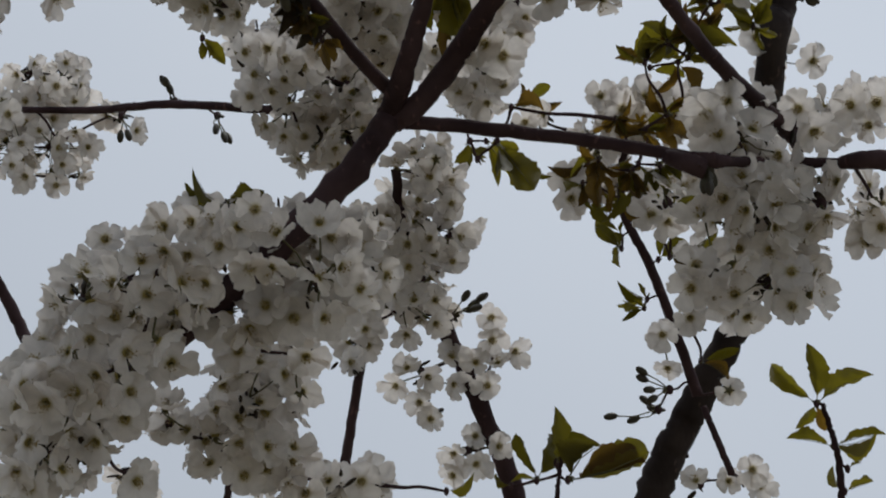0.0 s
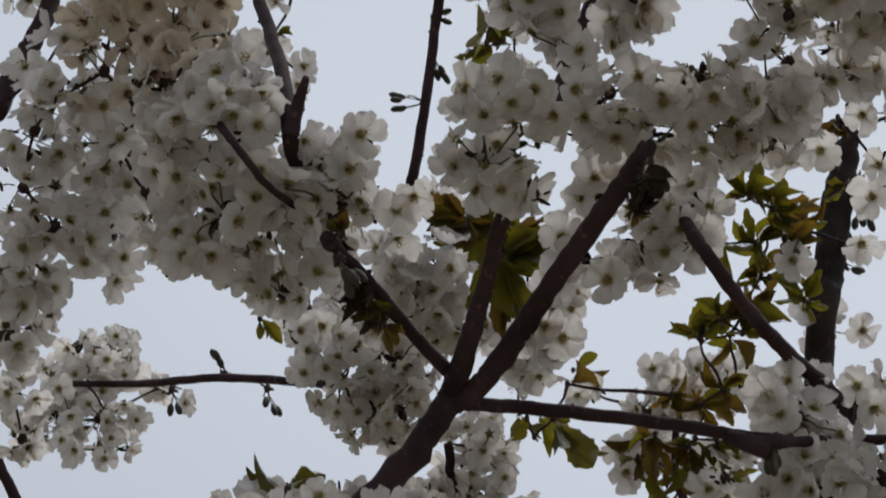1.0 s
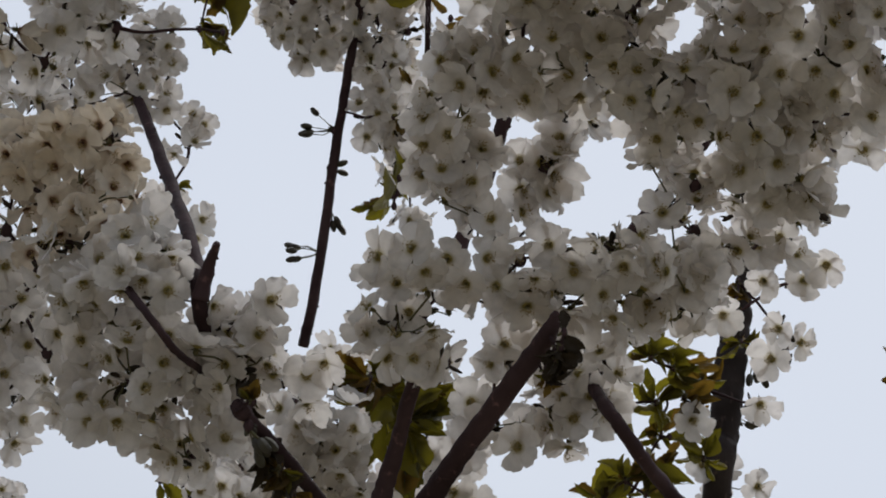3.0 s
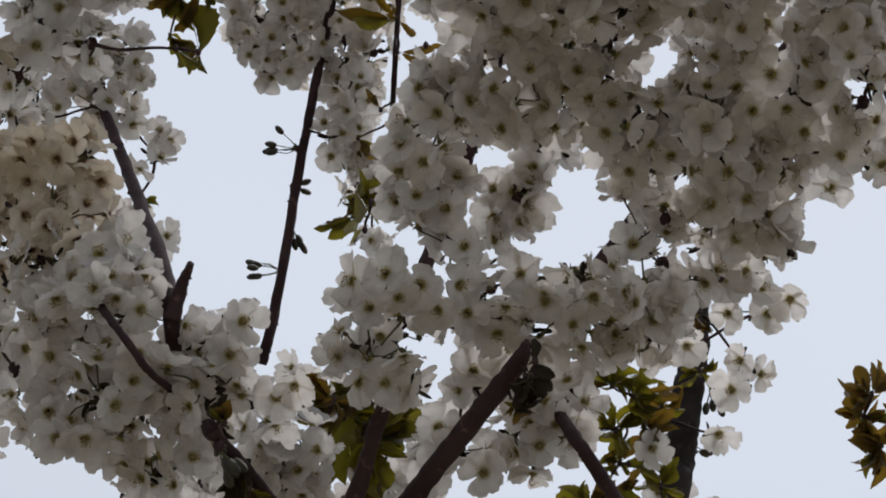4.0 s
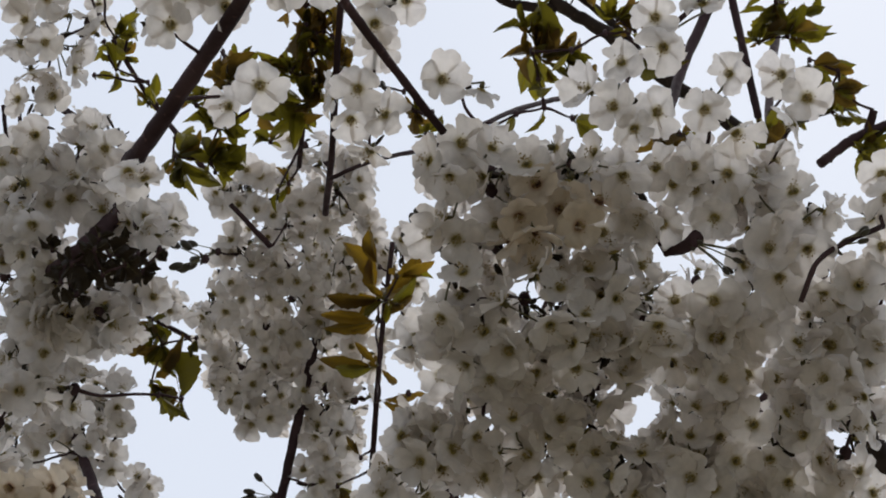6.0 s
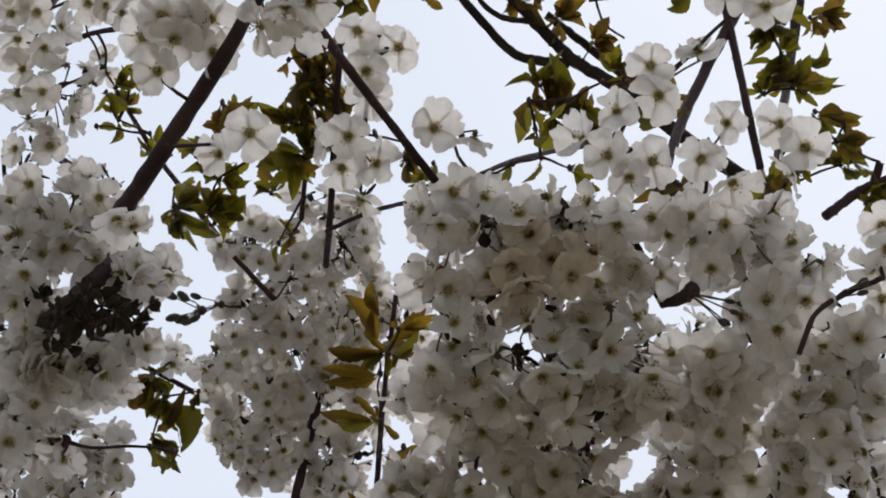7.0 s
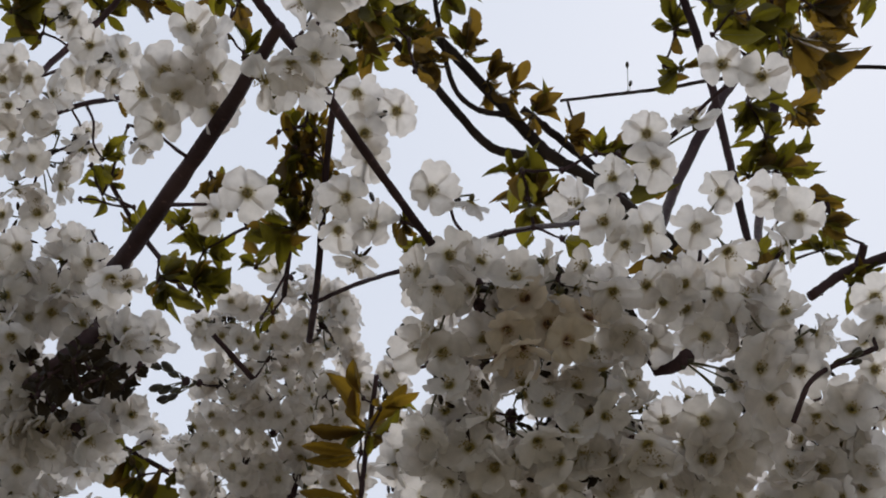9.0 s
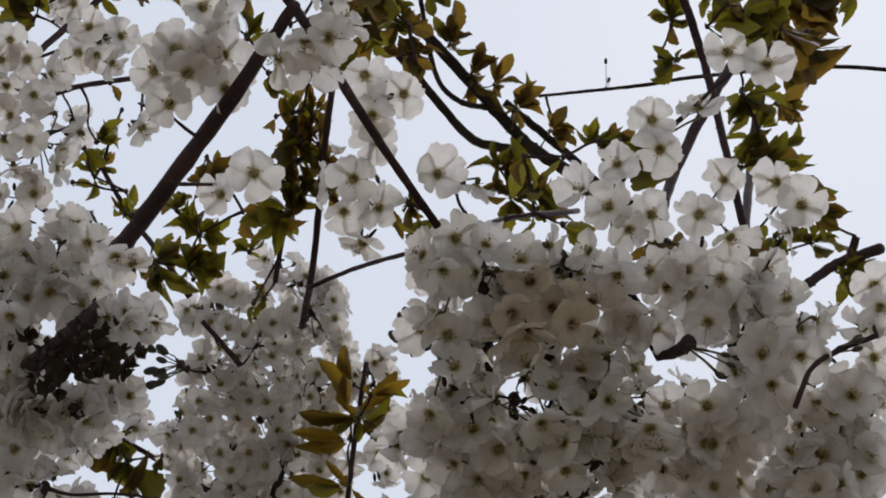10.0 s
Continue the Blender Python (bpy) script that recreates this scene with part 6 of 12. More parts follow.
bunch(cherry, (-0.2378, 0.9293, 2.5079), (0.12, -0.72, -0.68), (7, -22, -16), (1, -2, -25), (23, -15, -18), (-3, -23, -1), (-11, -16, -23), (17, -6, -31), (-17, -12, 1), (32, -18, -3))
bunch(cherry, (-0.2626, 0.8829, 2.5724), (0.14, -0.68, -0.72), (12, -5, -11), (-4, -20, -6), (-3, -2, -23), (4, 13, -23), (7, -19, 20))
bunch(cherry, (-0.2048, 0.8494, 2.607), (0.1, -0.66, -0.75), (-8, -8, -21), (-17, -8, -2), (14, 3, -20))
bunch(cherry, (-0.168, 0.8963, 2.5635), (0.072, -0.69, -0.72), (-4, -3, -10), (-11, -23, -14), (9, -18, -12))
bunch(cherry, (-0.1866, 0.9327, 2.5172), (0.086, -0.73, -0.68), (-3, -9, -15), (-17, 7, -24), (15, -12, 1))
bunch(cherry, (-0.269, 0.862, 2.619), (0.14, -0.65, -0.74), (5, -16, -20))
bunch(cherry, (-0.2665, 0.9139, 2.5499), (0.15, -0.7, -0.7), (2, -17, -22))
bunch(cherry, (-0.2427, 0.9523, 2.484), (0.13, -0.74, -0.66), (0, -17, -14))
bunch(cherry, (-0.0729, 1.2615, 2.8618), (-0.0047, -0.72, -0.7), (7, -16, -14), (-9, -11, -10), (22, -3, -10), (-1, 7, -31), (-16, -18, 4), (-18, 0, -24), (16, -34, 0), (21, 9, -26))
bunch(cherry, (-0.1256, 1.2152, 2.9328), (0.024, -0.68, -0.73), (7, -11, -6), (-3, -6, -20), (14, -9, -29), (16, -24, 4), (2, -30, 5), (31, 0, -26), (-27, -4, -3))
bunch(cherry, (-0.0313, 1.1995, 2.9324), (-0.026, -0.68, -0.73), (0, -16, -7), (-16, -20, -19), (-11, 2, -24), (19, -24, -5), (24, -2, -7), (7, 12, -21), (-22, -30, 11))
bunch(cherry, (-0.0212, 1.2387, 2.8778), (-0.032, -0.7, -0.71), (2, -14, -5), (-17, -14, -11), (-13, -7, -31), (11, 9, -27), (-19, -23, 14), (30, -17, 11))
bunch(cherry, (-0.1419, 1.2852, 2.8466), (0.034, -0.73, -0.69), (9, -19, -26), (-4, -24, -9), (24, -20, -10), (-13, -6, -23), (-1, 12, -20), (11, -26, 6))
bunch(cherry, (-0.035, 1.278, 2.8316), (-0.026, -0.73, -0.68), (-5, 2, -4), (7, -6, -22), (22, -11, -9), (15, -20, 12), (-26, 4, -16), (36, 12, -1))
bunch(cherry, (-0.0827, 1.2275, 2.9069), (0.002, -0.69, -0.72), (5, -19, -2), (2, -9, -33), (-15, 6, -12), (15, -26, 6))
bunch(cherry, (-0.1145, 1.2498, 2.8763), (0.021, -0.71, -0.7), (3, -6, -13), (15, 4, -17), (-19, -12, 14))
bunch(cherry, (-0.0741, 1.1885, 2.956), (0.00011, -0.67, -0.74), (-11, -3, -16), (4, -19, -4))
bunch(cherry, (-0.0909, 1.2957, 2.8262), (0.0074, -0.74, -0.68), (14, -16, -15), (-13, -15, -18))
bunch(cherry, (0.0336, 1.2319, 2.8927), (-0.062, -0.7, -0.71), (-15, -11, -19), (8, -26, -6))
bunch(cherry, (-0.1853, 1.2898, 2.8428), (0.063, -0.73, -0.68), (-3, -3, -9))
bunch(cherry, (0.2066, 0.7726, 2.409), (-0.25, -0.68, -0.69), (-2, -22, -16), (-3, -6, -25), (-20, -25, -17), (10, -9, -22), (23, -6, 2), (-18, -6, -32), (3, -22, 19), (-28, -8, -20), scale=1.05)
bunch(cherry, (0.09, 0.7621, 2.3767), (-0.15, -0.71, -0.69), (-8, -15, -15), (-2, -25, 6), (13, -21, -11), (8, -5, -20), (24, 2, -6), (-17, -31, 15), (-27, 6, -18), (-37, -15, 1), scale=1.05)
bunch(cherry, (0.1796, 0.7199, 2.4659), (-0.23, -0.64, -0.73), (-4, -2, -7), (-21, -12, -14), (-10, -24, -9), (6, -2, -30), (14, -16, -4), (-23, 15, -22), (25, -3, -13), (-32, -16, -5), scale=1.05)
bunch(cherry, (0.2347, 0.7316, 2.4459), (-0.28, -0.64, -0.71), (-12, -16, -14), (-16, -8, -29), (8, -11, -29), (0, -27, 4), (20, -21, -5), (-5, 11, -34), (-22, -19, 24), scale=1.05)
bunch(cherry, (0.0244, 0.7229, 2.459), (-0.093, -0.65, -0.75), (-8, -21, -22), (14, -17, -16), (-2, -30, -2), (-20, -23, -13), (18, -26, 0), (-8, 3, -34), scale=1.05)
bunch(cherry, (0.123, 0.7567, 2.3955), (-0.19, -0.69, -0.7), (1, -11, -10), (23, -11, 2), (27, -6, -24), (0, -21, 20), (17, -19, 12), (9, 9, -26), (-16, -17, 7), (44, 8, 10), scale=1.05)
bunch(cherry, (0.2874, 0.7577, 2.4273), (-0.32, -0.66, -0.68), (-8, -17, -20), (-15, -3, -22), (12, -11, -1), (8, 13, -13), (-29, -11, -22), (8, -28, 6), (-3, 20, -32), scale=1.05)
bunch(cherry, (0.0939, 0.7032, 2.4579), (-0.16, -0.64, -0.75), (-3, -1, -17), (10, -21, -11), (-14, -18, -7), (-32, -17, -23), (29, -9, -16), scale=1.05)
bunch(cherry, (0.0261, 0.7529, 2.4105), (-0.091, -0.69, -0.71), (2, -19, -24), (-2, -19, 4), (-17, -15, 11), (-8, 11, -34), scale=1.05)
bunch(cherry, (0.298, 0.7165, 2.4674), (-0.32, -0.62, -0.72), (-5, -16, -19), (-3, -14, 4), (-12, 0, -23), scale=1.05)
bunch(cherry, (0.2568, 0.7785, 2.3928), (-0.29, -0.69, -0.67), (5, -9, -9), (-14, -11, -13), scale=1.05)
bunch(cherry, (0.1438, 0.7272, 2.4466), (-0.2, -0.66, -0.73), (-6, -11, -14), scale=1.05)
bunch(cherry, (0.0471, 0.7705, 2.3788), (-0.12, -0.72, -0.69), (-2, -5, -11), scale=1.05)
bunch(cherry, (0.3045, 0.7842, 2.3954), (-0.33, -0.68, -0.66), (-8, -17, -14), scale=1.05)
bunch(cherry, (0.1614, 0.7838, 2.3822), (-0.22, -0.7, -0.67), (-2, -21, -16), scale=1.05)
bunch(cherry, (0.1968, 0.7904, 2.3847), (-0.24, -0.73, -0.64), (1, -3, -22), (-3, -26, -9), (18, -1, -14), (-12, -11, -2), (-15, -2, -13), (16, -13, -3), (-29, 0, -8), (37, 2, -14))
bunch(cherry, (0.0138, 0.8551, 2.3358), (-0.073, -0.79, -0.61), (0, -15, -12), (-18, 2, -8), (3, -12, -35), (-13, -18, 5), (-21, 8, -21), (19, -20, -5), (-6, 11, -31), (9, -20, 9))
bunch(cherry, (0.086, 0.8437, 2.3436), (-0.14, -0.78, -0.61), (-4, -3, -9), (7, -16, -3), (-25, -8, -13), (-17, -28, -1), (22, -13, -8), (14, -23, 5), (5, 17, -10), (-30, 8, -20))
bunch(cherry, (0.2785, 0.7832, 2.3804), (-0.3, -0.71, -0.64), (-3, -8, -16), (-13, -14, 1), (-20, -9, -23), (14, -6, -4), (5, -6, -32), (10, -12, 15), (-34, -14, -10))
bunch(cherry, (0.0317, 0.9113, 2.269), (-0.093, -0.83, -0.55), (4, -20, -10), (-8, -27, 13), (18, -7, -26), (1, -11, -33), (-25, -22, 4), (27, 15, 19))
bunch(cherry, (0.1229, 0.7822, 2.3718), (-0.18, -0.74, -0.65), (0, -16, -2), (-14, -12, -4), (12, 7, -8), (-19, 0, -13), (21, -16, -5))
bunch(cherry, (0.0554, 0.7963, 2.3733), (-0.11, -0.75, -0.65), (-3, -1, -17), (5, -26, -15), (-19, -10, -14), (-30, -11, -4), (27, 3, -6))
bunch(cherry, (0.1113, 0.9075, 2.2505), (-0.15, -0.83, -0.53), (-12, -33, -18), (5, -16, -10), (-25, -7, -18), (17, -19, -3), (-38, -1, 0), (28, -8, -15))
bunch(cherry, (0.069, 0.9251, 2.3132), (-0.12, -0.81, -0.57), (-11, -6, -12), (-12, -16, 4), (6, -16, -22), (11, -26, 2))
bunch(cherry, (-0.0093, 0.9004, 2.2303), (-0.054, -0.85, -0.53), (-5, -22, -3), (3, -14, -14), (17, -12, -3), (-25, -9, -1))
bunch(cherry, (0.0191, 0.8944, 2.3064), (-0.078, -0.81, -0.58), (11, -13, -2), (-15, -15, -19))
bunch(cherry, (0.0521, 0.8407, 2.3416), (-0.11, -0.78, -0.62), (-5, -13, -5))
bunch(cherry, (0.0836, 0.8921, 2.3442), (-0.13, -0.79, -0.6), (-2, -18, -10))
bunch(cherry, (0.1894, 0.8498, 2.3324), (-0.23, -0.77, -0.6), (-8, -21, -17), (-17, -22, -3), (7, -18, -21), (-7, -29, 10), (22, -24, -3), (-21, -23, 14), (14, -22, 17), (-26, 2, -22))
bunch(cherry, (0.139, 0.8516, 2.3347), (-0.18, -0.78, -0.6), (-8, -22, -21), (-19, -11, -18), (10, -6, -21), (-16, -20, -2), (-4, -28, 2), (12, -26, -5), (1, 18, -26), (20, 23, -21))
bunch(cherry, (0.2201, 0.9044, 2.3006), (-0.24, -0.8, -0.55), (-8, -12, -11), (7, -11, -13), (-6, -37, -10), (-28, -30, -11), (24, -8, 3), (-38, -14, -10), (-8, 21, -11))
bunch(cherry, (0.2989, 0.8757, 2.3392), (-0.3, -0.76, -0.58), (-4, -13, -10), (-18, -29, -5), (10, -21, -6), (5, -17, -21), (-9, 15, 0), (-4, -42, -5), (-32, 3, -1))
bunch(cherry, (0.239, 0.8291, 2.3429), (-0.27, -0.75, -0.6), (-6, -6, -12), (11, -26, -8), (-20, -25, -1), (0, -32, 4), (8, 8, -19), (-19, 18, -18), (-31, -17, 18))
bunch(cherry, (0.234, 0.9667, 2.2919), (-0.25, -0.81, -0.53), (-1, -19, -4), (-12, -5, -1), (12, -28, 4), (11, -11, -12), (-34, -35, -25))
bunch(cherry, (0.1506, 0.9113, 2.282), (-0.19, -0.81, -0.55), (-6, -17, -13), (18, -12, 1), (1, -10, -38), (-12, -21, 24))
bunch(cherry, (0.2039, 0.8668, 2.3123), (-0.24, -0.78, -0.58), (-7, -23, -18), (16, -9, -4), (-29, -14, -13))
bunch(cherry, (0.2869, 0.814, 2.3537), (-0.31, -0.73, -0.61), (-25, -35, -15), (1, -20, -14))
bunch(cherry, (0.1857, 0.8352, 2.3808), (-0.22, -0.75, -0.63), (-1, -26, -24), (-12, -17, -13))
bunch(cherry, (0.2606, 0.8842, 2.3381), (-0.27, -0.77, -0.57), (-10, -13, -16))
bunch(cherry, (0.2554, 0.9186, 2.3024), (-0.27, -0.79, -0.54), (-6, -13, -10))
bunch(cherry, (0.2858, 0.9184, 2.34), (-0.29, -0.77, -0.56), (-2, -15, -10))
bunch(cherry, (0.1815, 0.9332, 2.2601), (-0.21, -0.83, -0.52), (-9, -20, -11))
bunch(cherry, (-0.102, 1.3381, 2.7799), (0.017, -0.77, -0.64), (1, -14, -1), (-3, 0, -19), (-22, -19, 0), (-20, -9, -21), (29, -9, -9), (23, -24, 15), (20, -1, -32), (3, 22, -22))
bunch(cherry, (-0.0329, 1.3407, 2.7622), (-0.018, -0.78, -0.63), (-9, 1, -7), (6, -17, 1), (-3, -5, -33), (-28, -10, -3), (-18, -23, 8), (21, -10, -21))
bunch(cherry, (-0.0339, 1.3808, 2.7009), (-0.025, -0.8, -0.6), (7, -19, -7), (23, -24, -3), (-11, -15, 8), (-3, -2, -23), (10, -34, 10), (15, 11, -26), (35, 6, -14))
bunch(cherry, (-0.0484, 1.3092, 2.8053), (-0.013, -0.76, -0.65), (-11, -26, -6), (13, -3, -14))
bunch(cherry, (-0.0951, 1.3108, 2.8084), (0.012, -0.76, -0.65), (3, -16, -9))
bunch(cherry, (0.0047, 1.3961, 2.6714), (-0.045, -0.81, -0.58), (3, -13, -14))
bunch(cherry, (-0.0023, 1.351, 2.7321), (-0.039, -0.79, -0.61), (-1, -22, -20))
bunch(cherry, (0.0036, 1.4349, 2.6164), (-0.044, -0.83, -0.55), (2, -20, -11))
bunch(cherry, (-0.2448, 1.2387, 2.6749), (0.11, -0.77, -0.62), (-3, -8, -1), (10, -12, -3), (11, 4, -16), (-9, -1, -22), (26, -11, -14), (-24, -16, -15), (29, -17, 1), (-26, -28, 1))
bunch(cherry, (-0.2505, 1.2743, 2.6391), (0.11, -0.79, -0.6), (-1, -12, -12), (10, -28, -11), (13, -8, -21), (-8, -13, -27), (30, -1, -15), (-23, -23, 3), (-37, -8, -6))
bunch(cherry, (-0.2913, 1.2269, 2.6712), (0.14, -0.77, -0.62), (-14, -27, -21), (4, -6, -15), (-4, -8, 9), (-10, -6, -29))
bunch(cherry, (-0.1986, 1.2854, 2.6025), (0.077, -0.81, -0.59), (6, -11, -13), (13, -11, 7), (4, -21, 11), (-11, -12, -27))
bunch(cherry, (-0.2742, 1.2066, 2.7207), (0.12, -0.75, -0.65), (12, -10, -16), (-8, -9, -17), (-15, -26, -6), (35, 3, -3))
bunch(cherry, (-0.3107, 1.2, 2.6055), (0.15, -0.78, -0.6), (4, -36, -29), (2, -17, 5), (5, 1, -24))
bunch(cherry, (-0.1827, 1.2995, 2.5118), (0.071, -0.84, -0.54), (3, -36, -13), (-2, -17, -19), (-31, -19, 13))
bunch(cherry, (-0.216, 1.2465, 2.6547), (0.089, -0.78, -0.62), (1, -9, -5))
bunch(cherry, (-0.2985, 1.2516, 2.6095), (0.14, -0.79, -0.59), (0, -6, 1))
bunch(cherry, (-0.2286, 1.2019, 2.7271), (0.091, -0.75, -0.65), (11, -15, -20))
bunch(cherry, (-0.2342, 0.9668, 2.3635), (0.13, -0.81, -0.57), (3, -24, -18), (20, -12, -12), (12, -20, 0), (-15, -22, -3), (3, 2, -32), (-18, 0, -21), (-24, -3, -5), (31, -3, -19), aged=True)
bunch(cherry, (-0.2283, 0.9707, 2.31), (0.13, -0.83, -0.54), (-5, -17, -11), (-15, -6, -23), (17, -29, -27), (18, -14, 10), (34, -14, 2), aged=True)
bunch(cherry, (-0.2566, 0.9931, 2.3315), (0.15, -0.82, -0.55), (5, -23, -14), aged=True)
bunch(cherry, (-0.2183, 0.9497, 2.2683), (0.13, -0.84, -0.53), (-1, -5, -5), aged=True)
bunch(cherry, (-0.1892, 0.9441, 2.2521), (0.099, -0.84, -0.53), (5, -24, -10), (-4, -26, -21), (9, -19, -23), (-5, -17, 10), (24, -10, 0), (25, 2, -9), (-21, -6, -1), (7, -7, 26))
bunch(cherry, (-0.2229, 0.9643, 2.2478), (0.13, -0.85, -0.51), (4, -27, -14), (-19, 21, 22))
bunch(cherry, (-0.1215, 0.9868, 2.2013), (0.075, -0.87, -0.49), (-8, -11, -3), (3, -26, 2), (-10, -16, -22), (-25, -31, -2), (13, -27, 10), (21, -15, 5), (22, 11, 1), (-15, 5, -27))
bunch(cherry, (-0.1903, 0.9952, 2.1938), (0.13, -0.87, -0.48), (12, -27, -17), (22, -25, 1), (14, 10, -22), (-15, -7, 14), (-19, 9, -11), (-1, -33, 12), (-7, -1, -28), (33, -11, 1))
bunch(cherry, (-0.2819, 1.0542, 2.2846), (0.19, -0.84, -0.51), (5, -14, -3), (-10, 13, -11), (-22, -11, -7), (23, -16, -18), (7, 17, -22), (-20, 10, -22), (-7, -28, 15))
bunch(cherry, (-0.1754, 0.9461, 2.2323), (0.11, -0.85, -0.52), (11, -22, -11), (-1, -15, 10), (9, 18, -20), (-20, -8, -3), (37, 9, -3))
bunch(cherry, (-0.1516, 1.0273, 2.1587), (0.096, -0.89, -0.45), (1, -21, 2), (-9, -11, -9), (12, -11, -13), (-22, -7, 1), (23, -26, 0))
bunch(cherry, (-0.2929, 1.086, 2.228), (0.2, -0.86, -0.46), (-2, -22, -15), (3, -8, 15), (-5, -15, -29), (-9, -23, 11), (19, -2, -17), (8, 32, -18))
bunch(cherry, (-0.2287, 1.0332, 2.2213), (0.16, -0.86, -0.48), (-9, -1, -2), (2, -10, -20), (-9, -4, -30), (2, -33, 6))
bunch(cherry, (-0.0702, 0.9945, 2.1955), (0.031, -0.87, -0.49), (-7, -21, -5), (4, -36, -4), (-7, -5, -17))
bunch(cherry, (-0.2391, 1.0037, 2.2616), (0.16, -0.84, -0.52), (9, -18, -21), (7, -41, -13))
bunch(cherry, (-0.2577, 1.0547, 2.2478), (0.17, -0.86, -0.49), (9, -21, 3), (2, -2, -22))
bunch(cherry, (-0.2654, 1.0247, 2.2941), (0.18, -0.83, -0.52), (3, -9, -9))
bunch(cherry, (-0.2178, 0.9582, 2.2461), (0.15, -0.84, -0.53), (3, -17, -7))
bunch(cherry, (-0.222, 1.0208, 2.1743), (0.15, -0.88, -0.46), (7, -26, -9))
bunch(cherry, (-0.1024, 0.9634, 2.234), (0.055, -0.85, -0.52), (1, -22, -8))
bunch(cherry, (-0.0638, 1.1974, 2.2468), (0.019, -0.89, -0.45), (6, -18, -8), (-15, -7, -8), (19, 1, -3), (-11, -30, 4), (-24, -28, -4), (19, -40, 0), (6, 14, -16), (-30, 22, 2))
bunch(cherry, (-0.1257, 1.2641, 2.2381), (0.062, -0.9, -0.43), (-7, -20, -8), (6, -1, -4), (23, -14, -5), (-20, -30, -4))
bunch(cherry, (-0.0528, 1.2374, 2.2244), (0.0074, -0.9, -0.43), (13, -21, -5), (-5, -12, -6))
bunch(cherry, (-0.1653, 1.2354, 2.2345), (0.089, -0.9, -0.43), (4, -16, -12))
bunch(cherry, (-0.0206, 0.9228, 2.1954), (-0.018, -0.86, -0.51), (-1, -4, -6), (19, -23, -12), (9, -8, -24), (-7, 3, -18), (-21, 6, 0), (-19, -17, 6), (-2, -20, 22), (16, -18, 19))
bunch(cherry, (0.101, 1.0106, 2.1938), (-0.11, -0.87, -0.47), (-5, -13, -18), (-10, -12, -1), (5, -27, -9), (-18, -3, -19), (12, -22, -18), (-3, -34, 4), (-7, 4, -30), (20, -21, -5))
bunch(cherry, (0.1101, 0.9274, 2.2336), (-0.13, -0.84, -0.53), (-4, -15, -15), (4, -1, -23), (9, -25, 0), (-21, 14, -10), (-23, -26, -6), (21, -15, -10), (25, 16, -16), (-34, 0, -6))
bunch(cherry, (0.0433, 1.0152, 2.1768), (-0.069, -0.88, -0.46), (-11, -23, -14), (15, -23, -25), (19, -16, -6), (-17, -8, -23), (-14, -18, 9))
bunch(cherry, (0.0476, 0.9221, 2.2259), (-0.076, -0.84, -0.53), (-8, -12, -4), (15, -19, -2), (12, 1, -10), (-27, -17, -6))
bunch(cherry, (0.159, 0.9324, 2.2274), (-0.17, -0.84, -0.52), (1, -13, 1), (-9, -5, -15), (-15, -38, -2), (14, 23, -6), (23, 20, 10))
bunch(cherry, (0.0234, 1.0436, 2.1395), (-0.049, -0.9, -0.43), (-4, -16, -4), (8, -12, -10), (-18, -8, -9))
bunch(cherry, (0.0485, 0.9827, 2.215), (-0.072, -0.86, -0.5), (1, -14, -2), (-7, -4, -11))
bunch(cherry, (0.1192, 0.9885, 2.2136), (-0.13, -0.86, -0.49), (-9, -27, -8), (3, -18, -19))
bunch(cherry, (0.0087, 0.9387, 2.1828), (-0.038, -0.87, -0.5), (-6, -20, -13))
bunch(cherry, (0.2625, 1.0086, 2.2931), (-0.24, -0.82, -0.53), (-3, -15, -10), (9, -32, -7), (-26, 2, 0))
bunch(cherry, (0.2802, 1.1169, 2.3039), (-0.23, -0.84, -0.49), (-17, -6, -16), (4, -14, -6))
bunch(cherry, (0.2754, 1.358, 2.3019), (-0.2, -0.88, -0.43), (1, -18, 5), (-10, -4, -15), (27, -14, -8))
bunch(cherry, (0.2211, 1.0506, 2.2876), (-0.2, -0.84, -0.51), (-11, -20, -11))
bunch(cherry, (0.2632, 1.0783, 2.2945), (-0.23, -0.83, -0.5), (-5, -14, -8))
bunch(cherry, (0.2656, 1.1829, 2.2876), (-0.22, -0.86, -0.47), (0, -16, -8))
bunch(cherry, (0.2227, 1.2042, 2.296), (-0.18, -0.87, -0.46), (-6, -16, -21))
bunch(cherry, (0.254, 1.334, 2.3104), (-0.19, -0.88, -0.44), (-5, -18, -11))
bunch(cherry, (-0.381, 1.5492, 2.3543), (0.21, -0.88, -0.43), (24, -18, -14), (2, -19, -15), (21, -19, -32), (6, -10, 14), scale=0.88)
bunch(cherry, (-0.3789, 1.5683, 2.2968), (0.22, -0.89, -0.4), (2, -14, -11), (18, -20, 4), (6, -5, -25), (-17, -15, 5), (27, 2, -3), scale=0.88)
bunch(cherry, (-0.4094, 1.5403, 2.3598), (0.23, -0.87, -0.43), (6, -11, 2), (-5, -23, -16), scale=0.88)
bunch(cherry, (-0.3737, 1.587, 2.2634), (0.21, -0.9, -0.38), (-4, -18, -11), (18, -16, 1), scale=0.88)
bunch(cherry, (-0.4217, 1.5219, 2.3048), (0.24, -0.88, -0.41), (8, -20, -10), (12, 21, -20), scale=0.88)
bunch(cherry, (-0.4078, 1.555, 2.2573), (0.23, -0.9, -0.38), (8, -17, -9), scale=0.88)
bunch(cherry, (-0.4091, 1.5284, 2.2532), (0.24, -0.89, -0.38), (2, -18, -6), scale=0.88)
bunch(cherry, (-0.3285, 1.5716, 2.3301), (0.19, -0.89, -0.41), (-1, -18, -8), (23, -6, -19), scale=0.88)
